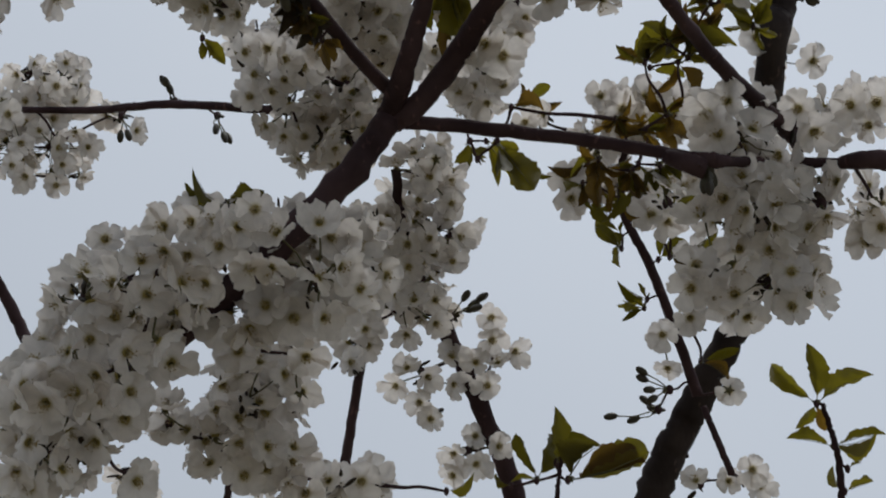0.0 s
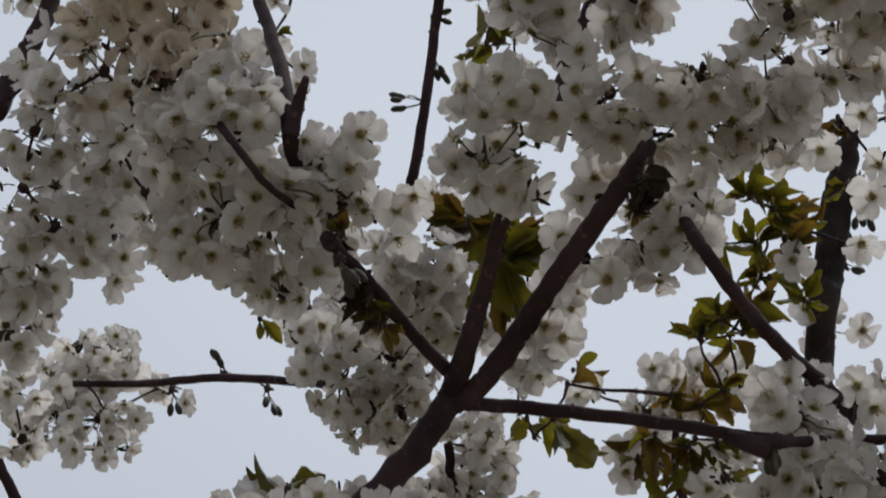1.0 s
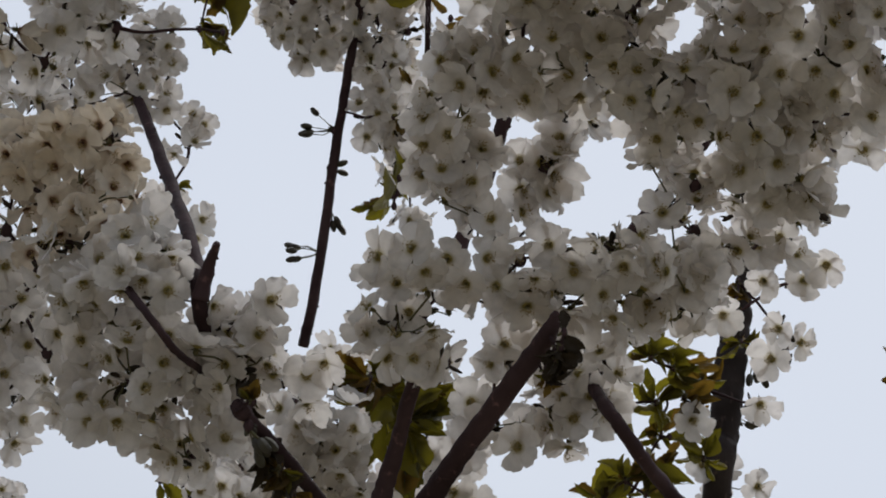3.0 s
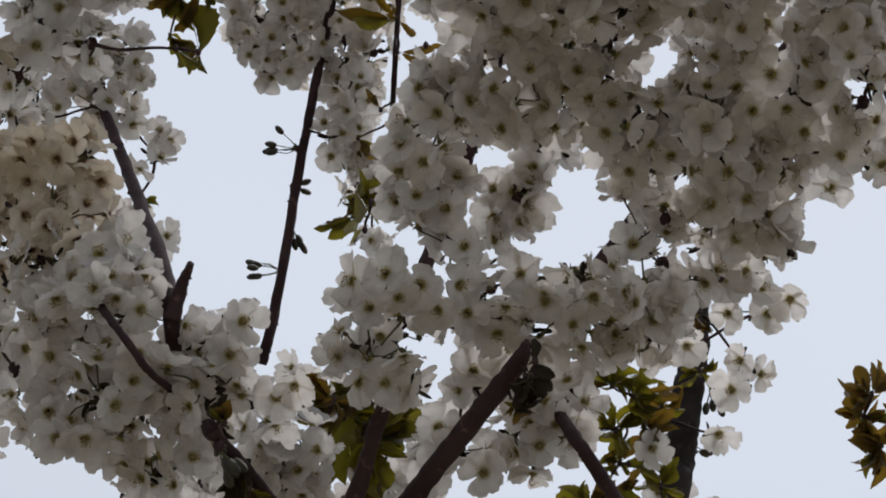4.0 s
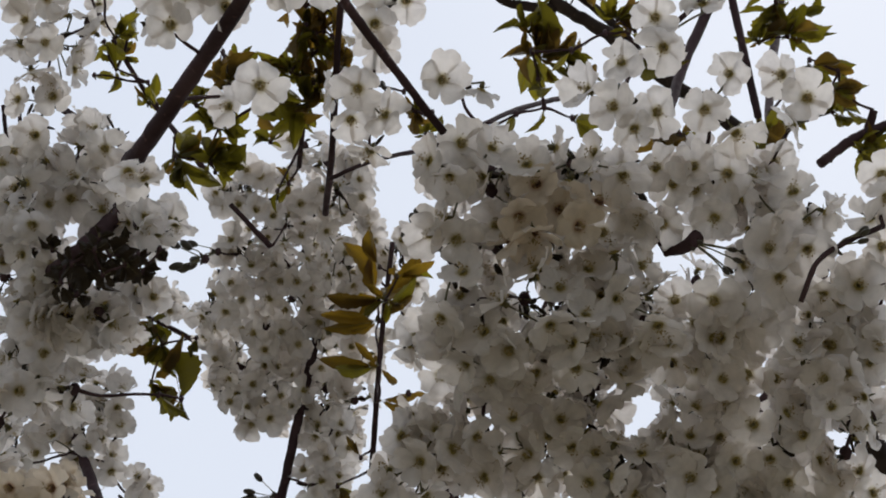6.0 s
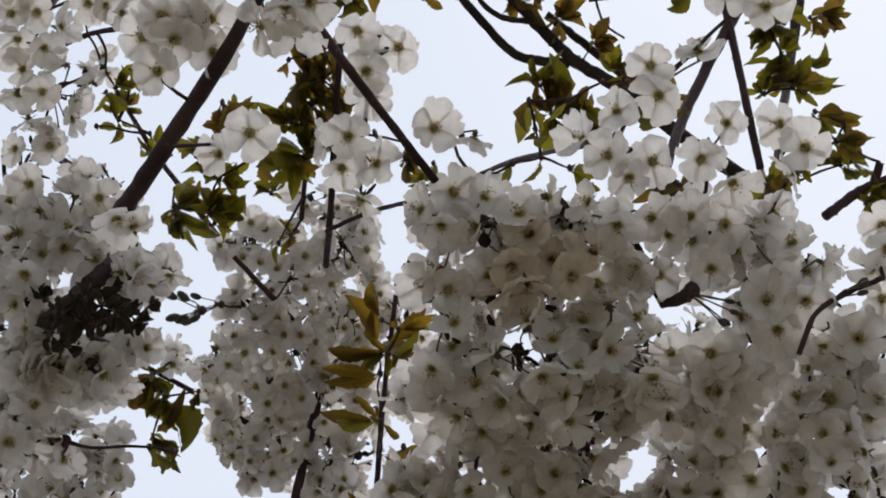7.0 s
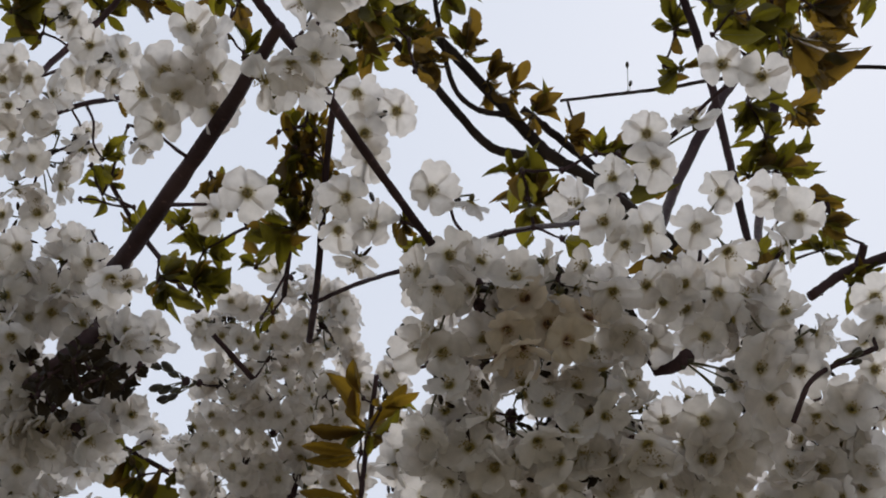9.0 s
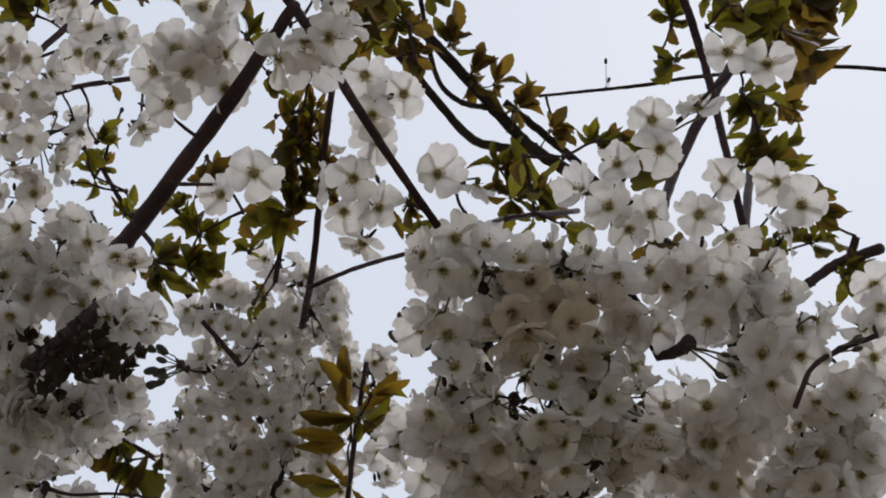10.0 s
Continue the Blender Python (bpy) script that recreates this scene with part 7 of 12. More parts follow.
bunch(cherry, (-0.1367, 1.3111, 2.2216), (0.095, -0.9, -0.43), (5, -18, -6), (-9, -28, -1), (1, -33, 7), (-12, -21, -28), (1, -6, -30), (26, -6, 6), (16, -20, 19), (-27, -19, -2), scale=0.88)
bunch(cherry, (-0.105, 1.3267, 2.2014), (0.07, -0.91, -0.41), (6, -30, -8), (10, -9, -13), (-4, -15, -16), (-15, -9, -4), (32, -12, 3), (-19, -3, -21), (27, -18, 14), scale=0.88)
bunch(cherry, (-0.1662, 1.3061, 2.245), (0.11, -0.89, -0.44), (4, -12, -4), scale=0.88)
bunch(cherry, (-0.0857, 1.2944, 2.2326), (0.058, -0.9, -0.44), (4, -6, -7), (17, -24, 4), scale=0.88)
bunch(cherry, (-0.2294, 1.056, 1.9047), (0.21, -0.94, -0.27), (6, -17, -7), (-7, -17, 4), (-9, -23, -16), (17, -13, 5), (17, -5, -8), (1, -24, 16), (-22, -13, 11), (-1, 11, -24))
bunch(cherry, (-0.1407, 1.0342, 1.9933), (0.13, -0.93, -0.35), (1, -19, -8), (11, -21, 4), (-2, -26, 6), (19, -6, -16), (-18, -19, -14), (-7, -13, -30), (-18, -16, 9), (22, -27, 14))
bunch(cherry, (-0.1809, 1.0446, 1.9611), (0.16, -0.93, -0.32), (-2, -22, -6), (-10, -9, -16), (15, -10, -12), (20, -32, -1), (-5, -35, 11), (-25, -11, 5), (-23, -8, -16), (7, -17, -33))
bunch(cherry, (-0.0819, 1.0377, 1.975), (0.072, -0.94, -0.34), (3, -17, -6), (16, -22, 0), (29, -9, -10), (3, -32, 24), (-27, -9, 3), (4, 29, -16), (-23, -23, 20))
bunch(cherry, (-0.2505, 1.0799, 1.8686), (0.22, -0.95, -0.23), (-2, -25, 1), (-7, -24, -17), (1, -16, -25), (17, -9, -12), (-12, -18, 24))
bunch(cherry, (-0.1934, 1.0666, 1.928), (0.18, -0.94, -0.29), (-1, -32, -6), (1, -16, -26), (22, -1, -2), (-25, -24, 4), (-7, 19, -34))
bunch(cherry, (-0.1807, 1.0271, 1.9904), (0.16, -0.92, -0.35), (7, -17, 5), (9, -21, -12))
bunch(cherry, (-0.223, 1.0388, 1.9654), (0.2, -0.92, -0.32), (4, -7, -12), (4, -29, -1))
bunch(cherry, (-0.1606, 1.0501, 1.9617), (0.14, -0.94, -0.32), (8, -12, -7))
bunch(cherry, (-0.2599, 1.0611, 1.9068), (0.23, -0.93, -0.27), (6, -29, -8))
bunch(cherry, (-0.2166, 1.0764, 1.8743), (0.19, -0.95, -0.24), (3, -7, 0))
bunch(cherry, (-0.1996, 1.1123, 1.8642), (0.17, -0.96, -0.22), (9, -22, -9))
bunch(cherry, (-0.137, 1.1926, 1.9379), (0.11, -0.96, -0.27), (9, -2, -1), (-5, -3, -13), (-5, -16, 15), (-16, -16, 7), (-21, 2, -5), (26, -15, 16), (11, -31, 19), (-4, 4, -28))
bunch(cherry, (-0.1354, 1.2212, 1.9009), (0.11, -0.97, -0.24), (-1, -18, -13), (13, -6, -5), (15, -32, 4), (-24, -26, -7), (-23, -17, 15), (24, 5, -10), (31, -11, 10))
bunch(cherry, (-0.0796, 1.2833, 1.9041), (0.062, -0.97, -0.23), (-2, -17, -3), (20, 10, 4), (-17, -37, -17))
bunch(cherry, (-0.112, 1.1067, 1.974), (0.095, -0.94, -0.32), (-5, -19, -1), (13, -13, -7))
bunch(cherry, (-0.1392, 1.155, 1.9669), (0.11, -0.95, -0.3), (9, -39, -5), (0, -15, -9))
bunch(cherry, (-0.0976, 1.1635, 1.9635), (0.079, -0.95, -0.3), (3, -11, -4), (-2, 28, -17))
bunch(cherry, (-0.173, 1.2105, 1.9193), (0.14, -0.96, -0.25), (-4, -12, -2), (-17, -36, 7))
bunch(cherry, (-0.0198, 1.3738, 2.135), (0.014, -0.93, -0.36), (4, -19, -8), (7, -7, -18), (-14, -14, -12), (-11, -17, 7), (-13, -7, -29), (28, -12, -4), (23, -9, -24), (-29, -5, -9), scale=0.88)
bunch(cherry, (0.0147, 1.3274, 2.2576), (-0.012, -0.9, -0.44), (2, -14, -12), (17, -20, -4), (-1, -6, -23), (-11, -19, -20), (13, -15, -27), (26, -16, -12), (-16, -21, -5), (7, -18, 13), scale=0.88)
bunch(cherry, (-0.0371, 1.3939, 2.0831), (0.024, -0.94, -0.33), (10, -26, -6), (-5, -22, 0), (27, -8, 1), (23, -26, 14), (-22, -26, -12), (4, 2, -26), (-16, -23, 24), (28, -11, -20), scale=0.88)
bunch(cherry, (-0.0251, 1.3501, 2.1813), (0.016, -0.92, -0.39), (8, -11, -6), (12, -27, 2), (-1, 10, -18), (-6, -20, 10), (-20, -20, -1), (26, 7, -22), scale=0.88)
bunch(cherry, (-0.0651, 1.3725, 2.1492), (0.045, -0.93, -0.37), (-7, -29, -9), (8, -25, -14), scale=0.88)
bunch(cherry, (-0.0672, 1.3979, 2.0567), (0.046, -0.95, -0.31), (1, -23, -3), (3, -5, -11), scale=0.88)
bunch(cherry, (0.0547, 1.2962, 2.2959), (-0.036, -0.88, -0.47), (-3, -23, -23), (1, -28, -10), scale=0.88)
bunch(cherry, (0.0689, 1.3269, 2.2249), (-0.045, -0.9, -0.43), (-10, -6, -7), (4, -29, -10), scale=0.88)
bunch(cherry, (-0.0768, 1.3612, 2.0172), (0.054, -0.95, -0.29), (1, -6, 2), scale=0.88)
bunch(cherry, (-0.0191, 1.4569, 2.0425), (0.012, -0.96, -0.29), (4, -9, -5), (-13, -24, -3), (-2, -5, -27), (26, -6, -11), (-22, -15, -16), (24, -12, 12), scale=0.88)
bunch(cherry, (0.0415, 1.4504, 2.0683), (-0.026, -0.95, -0.31), (-3, -16, -1), (3, 2, -16), (17, -2, -6), (-16, -20, -23), (-4, -19, 18), scale=0.88)
bunch(cherry, (0.0211, 1.4827, 1.9822), (-0.015, -0.97, -0.25), (7, -16, -15), (-12, -15, -6), (6, -10, 11), (-12, -7, -23), (26, -17, 1), scale=0.88)
bunch(cherry, (-0.0104, 1.4789, 2.0091), (0.0084, -0.96, -0.27), (-1, -33, -10), scale=0.88)
bunch(cherry, (0.0342, 1.464, 2.0418), (-0.023, -0.96, -0.28), (2, -13, -10), scale=0.88)
bunch(cherry, (0.1407, 1.307, 2.2239), (-0.094, -0.9, -0.43), (-5, -17, -6), (9, -16, -10), (-14, -19, -22), (12, -24, 2), (-23, -16, 5))
bunch(cherry, (0.0922, 1.3321, 2.1673), (-0.065, -0.92, -0.39), (0, -17, 1), (4, -22, -20))
bunch(cherry, (0.1641, 1.2411, 2.1166), (-0.12, -0.92, -0.38), (-3, -26, 2), (-3, -19, -22))
bunch(cherry, (0.1754, 1.25, 2.197), (-0.12, -0.9, -0.43), (-5, -1, -2))
bunch(cherry, (0.1568, 1.3211, 2.1605), (-0.11, -0.91, -0.39), (-3, -22, -7))
bunch(cherry, (0.1607, 1.2801, 2.1189), (-0.11, -0.92, -0.37), (-7, -24, -6))
bunch(cherry, (0.2061, 1.0773, 2.0471), (-0.17, -0.91, -0.38), (4, -17, -4), (-16, -23, -11), (0, -22, 10), (4, -10, -17), (16, -15, 9), (-19, -26, 11), (-29, -18, -2), (-24, -7, -17))
bunch(cherry, (0.2105, 1.095, 2.0016), (-0.18, -0.92, -0.34), (2, -10, -12), (11, -20, 1), (12, -12, -20), (-3, -22, 15), (-25, -17, -15), (27, -8, -10), (-16, -4, -25), (28, -8, 6))
bunch(cherry, (0.1835, 1.057, 2.0896), (-0.16, -0.89, -0.42), (11, -9, 0), (-13, -20, -8), (-6, -21, 14), (-20, -25, 3), (31, 7, -10))
bunch(cherry, (0.1706, 1.0906, 2.0043), (-0.14, -0.93, -0.35), (-11, -16, 0), (-14, -15, -15), (14, -24, -2), (1, -7, -20), (-8, -25, 32))
bunch(cherry, (0.2834, 1.1055, 2.1352), (-0.22, -0.88, -0.42), (4, -16, -3), (-1, -12, -18), (-15, -22, -8))
bunch(cherry, (0.2473, 1.0942, 2.0591), (-0.2, -0.9, -0.38), (-1, -17, -16), (-12, -14, -23), (10, -7, 13))
bunch(cherry, (0.237, 1.0997, 2.119), (-0.19, -0.89, -0.42), (6, -14, -11), (-4, -14, 5))
bunch(cherry, (0.2934, 1.133, 2.0748), (-0.23, -0.9, -0.37), (-6, -19, -7), (0, -12, -21))
bunch(cherry, (0.2496, 1.4725, 1.9616), (-0.16, -0.96, -0.24), (-10, -16, -5), (7, -34, 1), (19, 0, -5), scale=0.88)
bunch(cherry, (0.1791, 1.4256, 2.0764), (-0.12, -0.94, -0.31), (1, -16, -8), (7, 0, -32), scale=0.88)
bunch(cherry, (0.2011, 1.383, 2.0741), (-0.13, -0.94, -0.32), (-5, -25, -8), scale=0.88)
bunch(cherry, (0.2382, 1.4502, 2.0333), (-0.16, -0.95, -0.28), (0, -18, -5), scale=0.88)
bunch(cherry, (0.2174, 1.4718, 1.9574), (-0.14, -0.96, -0.23), (-6, -21, -3), scale=0.88)
bunch(cherry, (0.0801, 0.7237, 2.4298), (-0.14, -0.67, -0.73), (-11, -8, -23), (-20, -11, -12), (5, -14, -7), (-10, -22, 5), (-24, -1, -24), (16, -13, -19), (29, -17, -1), scale=1.05, aged=True)
bunch(cherry, (-0.1754, 0.7527, 2.47), (0.088, -0.67, -0.74), (-5, -16, -15), (6, -18, -23), scale=1.05)
bunch(cherry, (0.0423, 1.2446, 2.8728), (-0.067, -0.71, -0.71), (-17, -12, -3), (6, -22, 6), (12, 8, -9), (-8, -35, 8), (-6, 4, -30))
bunch(cherry, (0.0483, 1.2824, 2.8308), (-0.07, -0.73, -0.68), (0, -14, -13), (15, -14, -4), (-27, -11, -28))
bunch(cherry, (0.0029, 1.2771, 2.8415), (-0.046, -0.73, -0.69), (0, -15, -13))

# fuller tufts of blossom along the limbs, deeper in

blossoms(cherry, (-0.209, 1.1128, 1.995), 0.0410, fill=0.9)
blossoms(cherry, (-0.2393, 1.1109, 1.9814), 0.0269, fill=0.9)
blossoms(cherry, (-0.1723, 1.107, 1.9901), 0.0250, fill=0.9)
blossoms(cherry, (-0.2539, 1.1334, 1.9371), 0.0385, fill=0.9)
blossoms(cherry, (-0.2263, 1.1414, 1.9092), 0.0329, fill=0.9)
blossoms(cherry, (-0.2747, 1.1408, 1.9075), 0.0308, fill=0.9)
blossoms(cherry, (-0.2693, 1.1538, 1.8688), 0.0269, fill=0.9)
blossoms(cherry, (-0.1915, 1.1175, 1.9576), 0.0212, fill=0.9)
blossoms(cherry, (-0.2469, 1.1479, 1.8795), 0.0231, fill=0.9)
blossoms(cherry, (-0.2112, 1.1269, 1.9326), 0.0212, fill=0.9)
blossoms(cherry, (-0.1435, 1.0978, 2.0195), 0.0289, fill=0.9)
blossoms(cherry, (-0.1102, 1.0973, 2.0244), 0.0315, fill=0.9)
blossoms(cherry, (-0.0766, 1.098, 2.0258), 0.0336, fill=0.9)
blossoms(cherry, (-0.0868, 1.1126, 1.9909), 0.0365, fill=0.9)
blossoms(cherry, (-0.0571, 1.1025, 2.0081), 0.0289, fill=0.9)
blossoms(cherry, (-0.1273, 1.1124, 1.9815), 0.0289, fill=0.9)
blossoms(cherry, (-0.1654, 1.0875, 2.0288), 0.0150, fill=0.9)
blossoms(cherry, (-0.141, 1.2207, 1.9757), 0.0272, fill=0.9)
blossoms(cherry, (-0.1126, 1.2202, 1.9764), 0.0263, fill=0.9)
blossoms(cherry, (-0.156, 1.2305, 1.9445), 0.0227, fill=0.9)
blossoms(cherry, (-0.1671, 1.2395, 1.9173), 0.0201, fill=0.9)
blossoms(cherry, (-0.132, 1.2355, 1.9424), 0.0314, fill=0.9)
blossoms(cherry, (-0.1226, 1.249, 1.9046), 0.0293, fill=0.9)
blossoms(cherry, (-0.1954, 1.2312, 1.9308), 0.0139, fill=0.9)
blossoms(cherry, (-0.0778, 1.325, 1.9115), 0.0142, fill=0.9)
blossoms(cherry, (-0.0566, 1.3257, 1.9145), 0.0179, fill=0.9)
blossoms(cherry, (-0.2326, 1.3261, 1.9112), 0.0179, fill=0.9)
blossoms(cherry, (-0.014, 1.3814, 2.2049), 0.0299, fill=0.9)
blossoms(cherry, (-0.0275, 1.3955, 2.1741), 0.0349, fill=0.9)
blossoms(cherry, (0.0022, 1.4023, 2.1469), 0.0274, fill=0.9)
blossoms(cherry, (-0.0258, 1.4143, 2.1249), 0.0349, fill=0.9)
blossoms(cherry, (-0.0507, 1.4003, 2.1547), 0.0299, fill=0.9)
blossoms(cherry, (-0.015, 1.4225, 2.0875), 0.0224, fill=0.9)
blossoms(cherry, (-0.0715, 1.4304, 2.0631), 0.0199, fill=0.9)
blossoms(cherry, (-0.0441, 1.417, 2.0998), 0.0210, fill=0.9)
blossoms(cherry, (-0.1521, 1.3254, 2.2629), 0.0278, fill=0.9)
blossoms(cherry, (-0.1144, 1.3338, 2.2527), 0.0366, fill=0.9)
blossoms(cherry, (-0.1223, 1.3459, 2.2115), 0.0293, fill=0.9)
blossoms(cherry, (-0.0764, 1.3339, 2.2436), 0.0293, fill=0.9)
blossoms(cherry, (-0.0766, 1.3077, 2.2866), 0.0341, fill=0.6)
blossoms(cherry, (-0.0845, 1.3453, 2.2074), 0.0244, fill=0.9)
blossoms(cherry, (-0.1154, 1.3175, 2.2863), 0.0293, fill=0.9)
blossoms(cherry, (-0.0977, 1.3462, 2.1894), 0.0122, fill=0.9)
blossoms(cherry, (0.0216, 1.3324, 2.303), 0.0299, fill=0.6)
blossoms(cherry, (0.0268, 1.3552, 2.2732), 0.0293, fill=0.9)
blossoms(cherry, (0.013, 1.3593, 2.2535), 0.0224, fill=0.9)
blossoms(cherry, (0.0447, 1.3246, 2.3158), 0.0224, fill=0.6)
blossoms(cherry, (-0.0121, 1.3468, 2.2891), 0.0249, fill=0.9)
blossoms(cherry, (-0.388, 1.5879, 2.3686), 0.0365, fill=0.9)
blossoms(cherry, (-0.4318, 1.5956, 2.346), 0.0350, fill=0.9)
blossoms(cherry, (-0.3977, 1.6117, 2.3115), 0.0409, fill=0.9)
blossoms(cherry, (-0.4362, 1.6096, 2.3093), 0.0350, fill=0.9)
blossoms(cherry, (-0.3346, 1.5884, 2.3366), 0.0117, fill=0.9)
blossoms(cherry, (0.1398, 1.3387, 2.2323), 0.0285, fill=0.9)
blossoms(cherry, (0.1775, 1.3399, 2.2341), 0.0317, fill=0.9)
blossoms(cherry, (0.1215, 1.345, 2.214), 0.0268, fill=0.9)
blossoms(cherry, (0.1143, 1.4295, 2.2088), 0.0206, fill=0.9)
blossoms(cherry, (0.139, 1.4297, 2.215), 0.0258, fill=0.9)
blossoms(cherry, (0.1791, 1.4357, 2.2028), 0.0283, fill=0.9)
blossoms(cherry, (0.1984, 1.4311, 2.2122), 0.0258, fill=0.9)
blossoms(cherry, (0.186, 1.0867, 2.1116), 0.0313, fill=0.9)
blossoms(cherry, (0.2024, 1.099, 2.0844), 0.0352, fill=0.9)
blossoms(cherry, (0.2292, 1.1027, 2.0703), 0.0313, fill=0.9)
blossoms(cherry, (0.2034, 1.1119, 2.0485), 0.0333, fill=0.9)
blossoms(cherry, (0.2368, 1.11, 2.0366), 0.0196, fill=0.9)
blossoms(cherry, (0.2113, 1.3666, 2.105), 0.0289, fill=0.9)
blossoms(cherry, (0.2527, 1.3646, 2.1106), 0.0289, fill=0.9)
blossoms(cherry, (0.2895, 1.3662, 2.0976), 0.0216, fill=0.9)
blossoms(cherry, (0.2388, 1.3701, 2.0777), 0.0144, fill=0.9)
blossoms(cherry, (0.2543, 1.1373, 2.1374), 0.0227, fill=0.9)
blossoms(cherry, (0.2819, 1.1329, 2.1494), 0.0227, fill=0.9)
blossoms(cherry, (0.2956, 1.1561, 2.0861), 0.0206, fill=0.9)
blossoms(cherry, (0.2957, 1.1619, 2.0628), 0.0144, fill=0.9)
blossoms(cherry, (-0.261, 0.9945, 2.3755), 0.0453, fill=0.6, aged=True)
blossoms(cherry, (-0.2282, 0.9982, 2.3597), 0.0330, fill=0.6, aged=True)
blossoms(cherry, (-0.2838, 1.0012, 2.36), 0.0350, fill=0.6, aged=True)
blossoms(cherry, (-0.2204, 0.9793, 2.3803), 0.0206, fill=0.6, aged=True)
blossoms(cherry, (-0.2906, 1.0225, 2.3264), 0.0330, fill=0.6, aged=True)
blossoms(cherry, (-0.2993, 1.0919, 2.3127), 0.0343, fill=0.6)
blossoms(cherry, (-0.2897, 1.1126, 2.2774), 0.0301, fill=0.6)
blossoms(cherry, (-0.301, 1.1304, 2.2494), 0.0279, fill=0.6)
blossoms(cherry, (-0.2694, 1.1021, 2.2909), 0.0279, fill=0.6)
blossoms(cherry, (-0.3038, 1.0752, 2.3362), 0.0301, fill=0.6)
blossoms(cherry, (-0.2369, 0.9737, 2.2865), 0.0313, fill=0.6)
blossoms(cherry, (-0.1993, 0.9719, 2.2865), 0.0313, fill=0.6)
blossoms(cherry, (-0.1741, 0.9689, 2.2808), 0.0176, fill=0.6)
blossoms(cherry, (-0.221, 0.994, 2.2553), 0.0333, fill=0.6)
blossoms(cherry, (-0.1796, 0.9843, 2.2636), 0.0274, fill=0.6)
blossoms(cherry, (-0.1445, 0.9996, 2.23), 0.0157, fill=0.6)
blossoms(cherry, (-0.1674, 1.0074, 2.2296), 0.0313, fill=0.6)
blossoms(cherry, (-0.1974, 1.0082, 2.2293), 0.0294, fill=0.6)
blossoms(cherry, (-0.1296, 1.0078, 2.2265), 0.0313, fill=0.6)
blossoms(cherry, (-0.0992, 1.0107, 2.2161), 0.0255, fill=0.6)
blossoms(cherry, (-0.223, 1.0258, 2.2039), 0.0294, fill=0.6)
blossoms(cherry, (-0.178, 1.0249, 2.2047), 0.0333, fill=0.6)
blossoms(cherry, (-0.1365, 1.0218, 2.204), 0.0294, fill=0.6)
blossoms(cherry, (-0.1918, 1.0365, 2.1806), 0.0222, fill=0.6)
blossoms(cherry, (-0.1617, 1.0422, 2.1717), 0.0255, fill=0.6)
blossoms(cherry, (-0.1241, 1.0372, 2.1743), 0.0215, fill=0.6)
blossoms(cherry, (-0.0888, 1.1686, 2.2657), 0.0246, fill=0.6)
blossoms(cherry, (-0.0502, 1.1707, 2.2581), 0.0223, fill=0.6)
blossoms(cherry, (-0.0753, 1.1812, 2.2437), 0.0223, fill=0.6)
blossoms(cherry, (-0.0504, 1.2058, 2.2246), 0.0246, fill=0.9)
blossoms(cherry, (-0.0936, 1.2031, 2.2318), 0.0246, fill=0.9)
blossoms(cherry, (-0.1204, 1.1243, 2.3277), 0.0116, fill=0.6)
blossoms(cherry, (-0.1628, 1.3183, 2.2754), 0.0197, fill=0.9)
blossoms(cherry, (0.0415, 1.2623, 2.3288), 0.0185, fill=0.6)
blossoms(cherry, (0.0469, 1.2776, 2.3055), 0.0195, fill=0.6)
blossoms(cherry, (-0.0086, 1.2844, 2.2973), 0.0171, fill=0.6)
blossoms(cherry, (-0.03, 0.9214, 2.233), 0.0166, fill=0.6)
blossoms(cherry, (-0.0363, 0.9403, 2.2068), 0.0205, fill=0.6)
blossoms(cherry, (-0.0045, 0.9344, 2.2167), 0.0254, fill=0.6)
blossoms(cherry, (-0.0003, 0.9471, 2.1912), 0.0165, fill=0.6)
blossoms(cherry, (0.0128, 0.9225, 2.2308), 0.0204, fill=0.6)
blossoms(cherry, (0.0572, 0.9319, 2.2551), 0.0283, fill=0.6)
blossoms(cherry, (0.0894, 0.926, 2.2566), 0.0202, fill=0.6)
blossoms(cherry, (0.043, 0.9413, 2.239), 0.0244, fill=0.6)
blossoms(cherry, (0.0794, 0.9436, 2.233), 0.0246, fill=0.6)
blossoms(cherry, (0.1157, 0.9357, 2.2463), 0.0302, fill=0.6)
blossoms(cherry, (0.1523, 0.9386, 2.2406), 0.0321, fill=0.6)
blossoms(cherry, (0.1344, 0.9481, 2.2247), 0.0283, fill=0.6)
blossoms(cherry, (0.1734, 0.9295, 2.2485), 0.0246, fill=0.6)
blossoms(cherry, (0.1726, 0.9313, 2.2802), 0.0212, fill=0.6)
blossoms(cherry, (0.1986, 0.9342, 2.274), 0.0212, fill=0.6)
blossoms(cherry, (0.1088, 1.0098, 2.221), 0.0248, fill=0.6)
blossoms(cherry, (0.0906, 1.0245, 2.2027), 0.0296, fill=0.6)
blossoms(cherry, (0.0754, 1.0309, 2.1843), 0.0146, fill=0.6)
blossoms(cherry, (0.1201, 1.0165, 2.2034), 0.0149, fill=0.6)
blossoms(cherry, (0.0498, 1.0091, 2.2191), 0.0138, fill=0.6)
blossoms(cherry, (0.0549, 0.9986, 2.2349), 0.0138, fill=0.6)
blossoms(cherry, (0.0152, 0.8707, 2.3522), 0.0283, fill=0.6)
blossoms(cherry, (0.0052, 0.8906, 2.3214), 0.0264, fill=0.6)
blossoms(cherry, (0.0298, 0.8947, 2.308), 0.0185, fill=0.6)
blossoms(cherry, (0.0161, 0.909, 2.291), 0.0246, fill=0.6)
blossoms(cherry, (0.0405, 0.87, 2.348), 0.0229, fill=0.6)
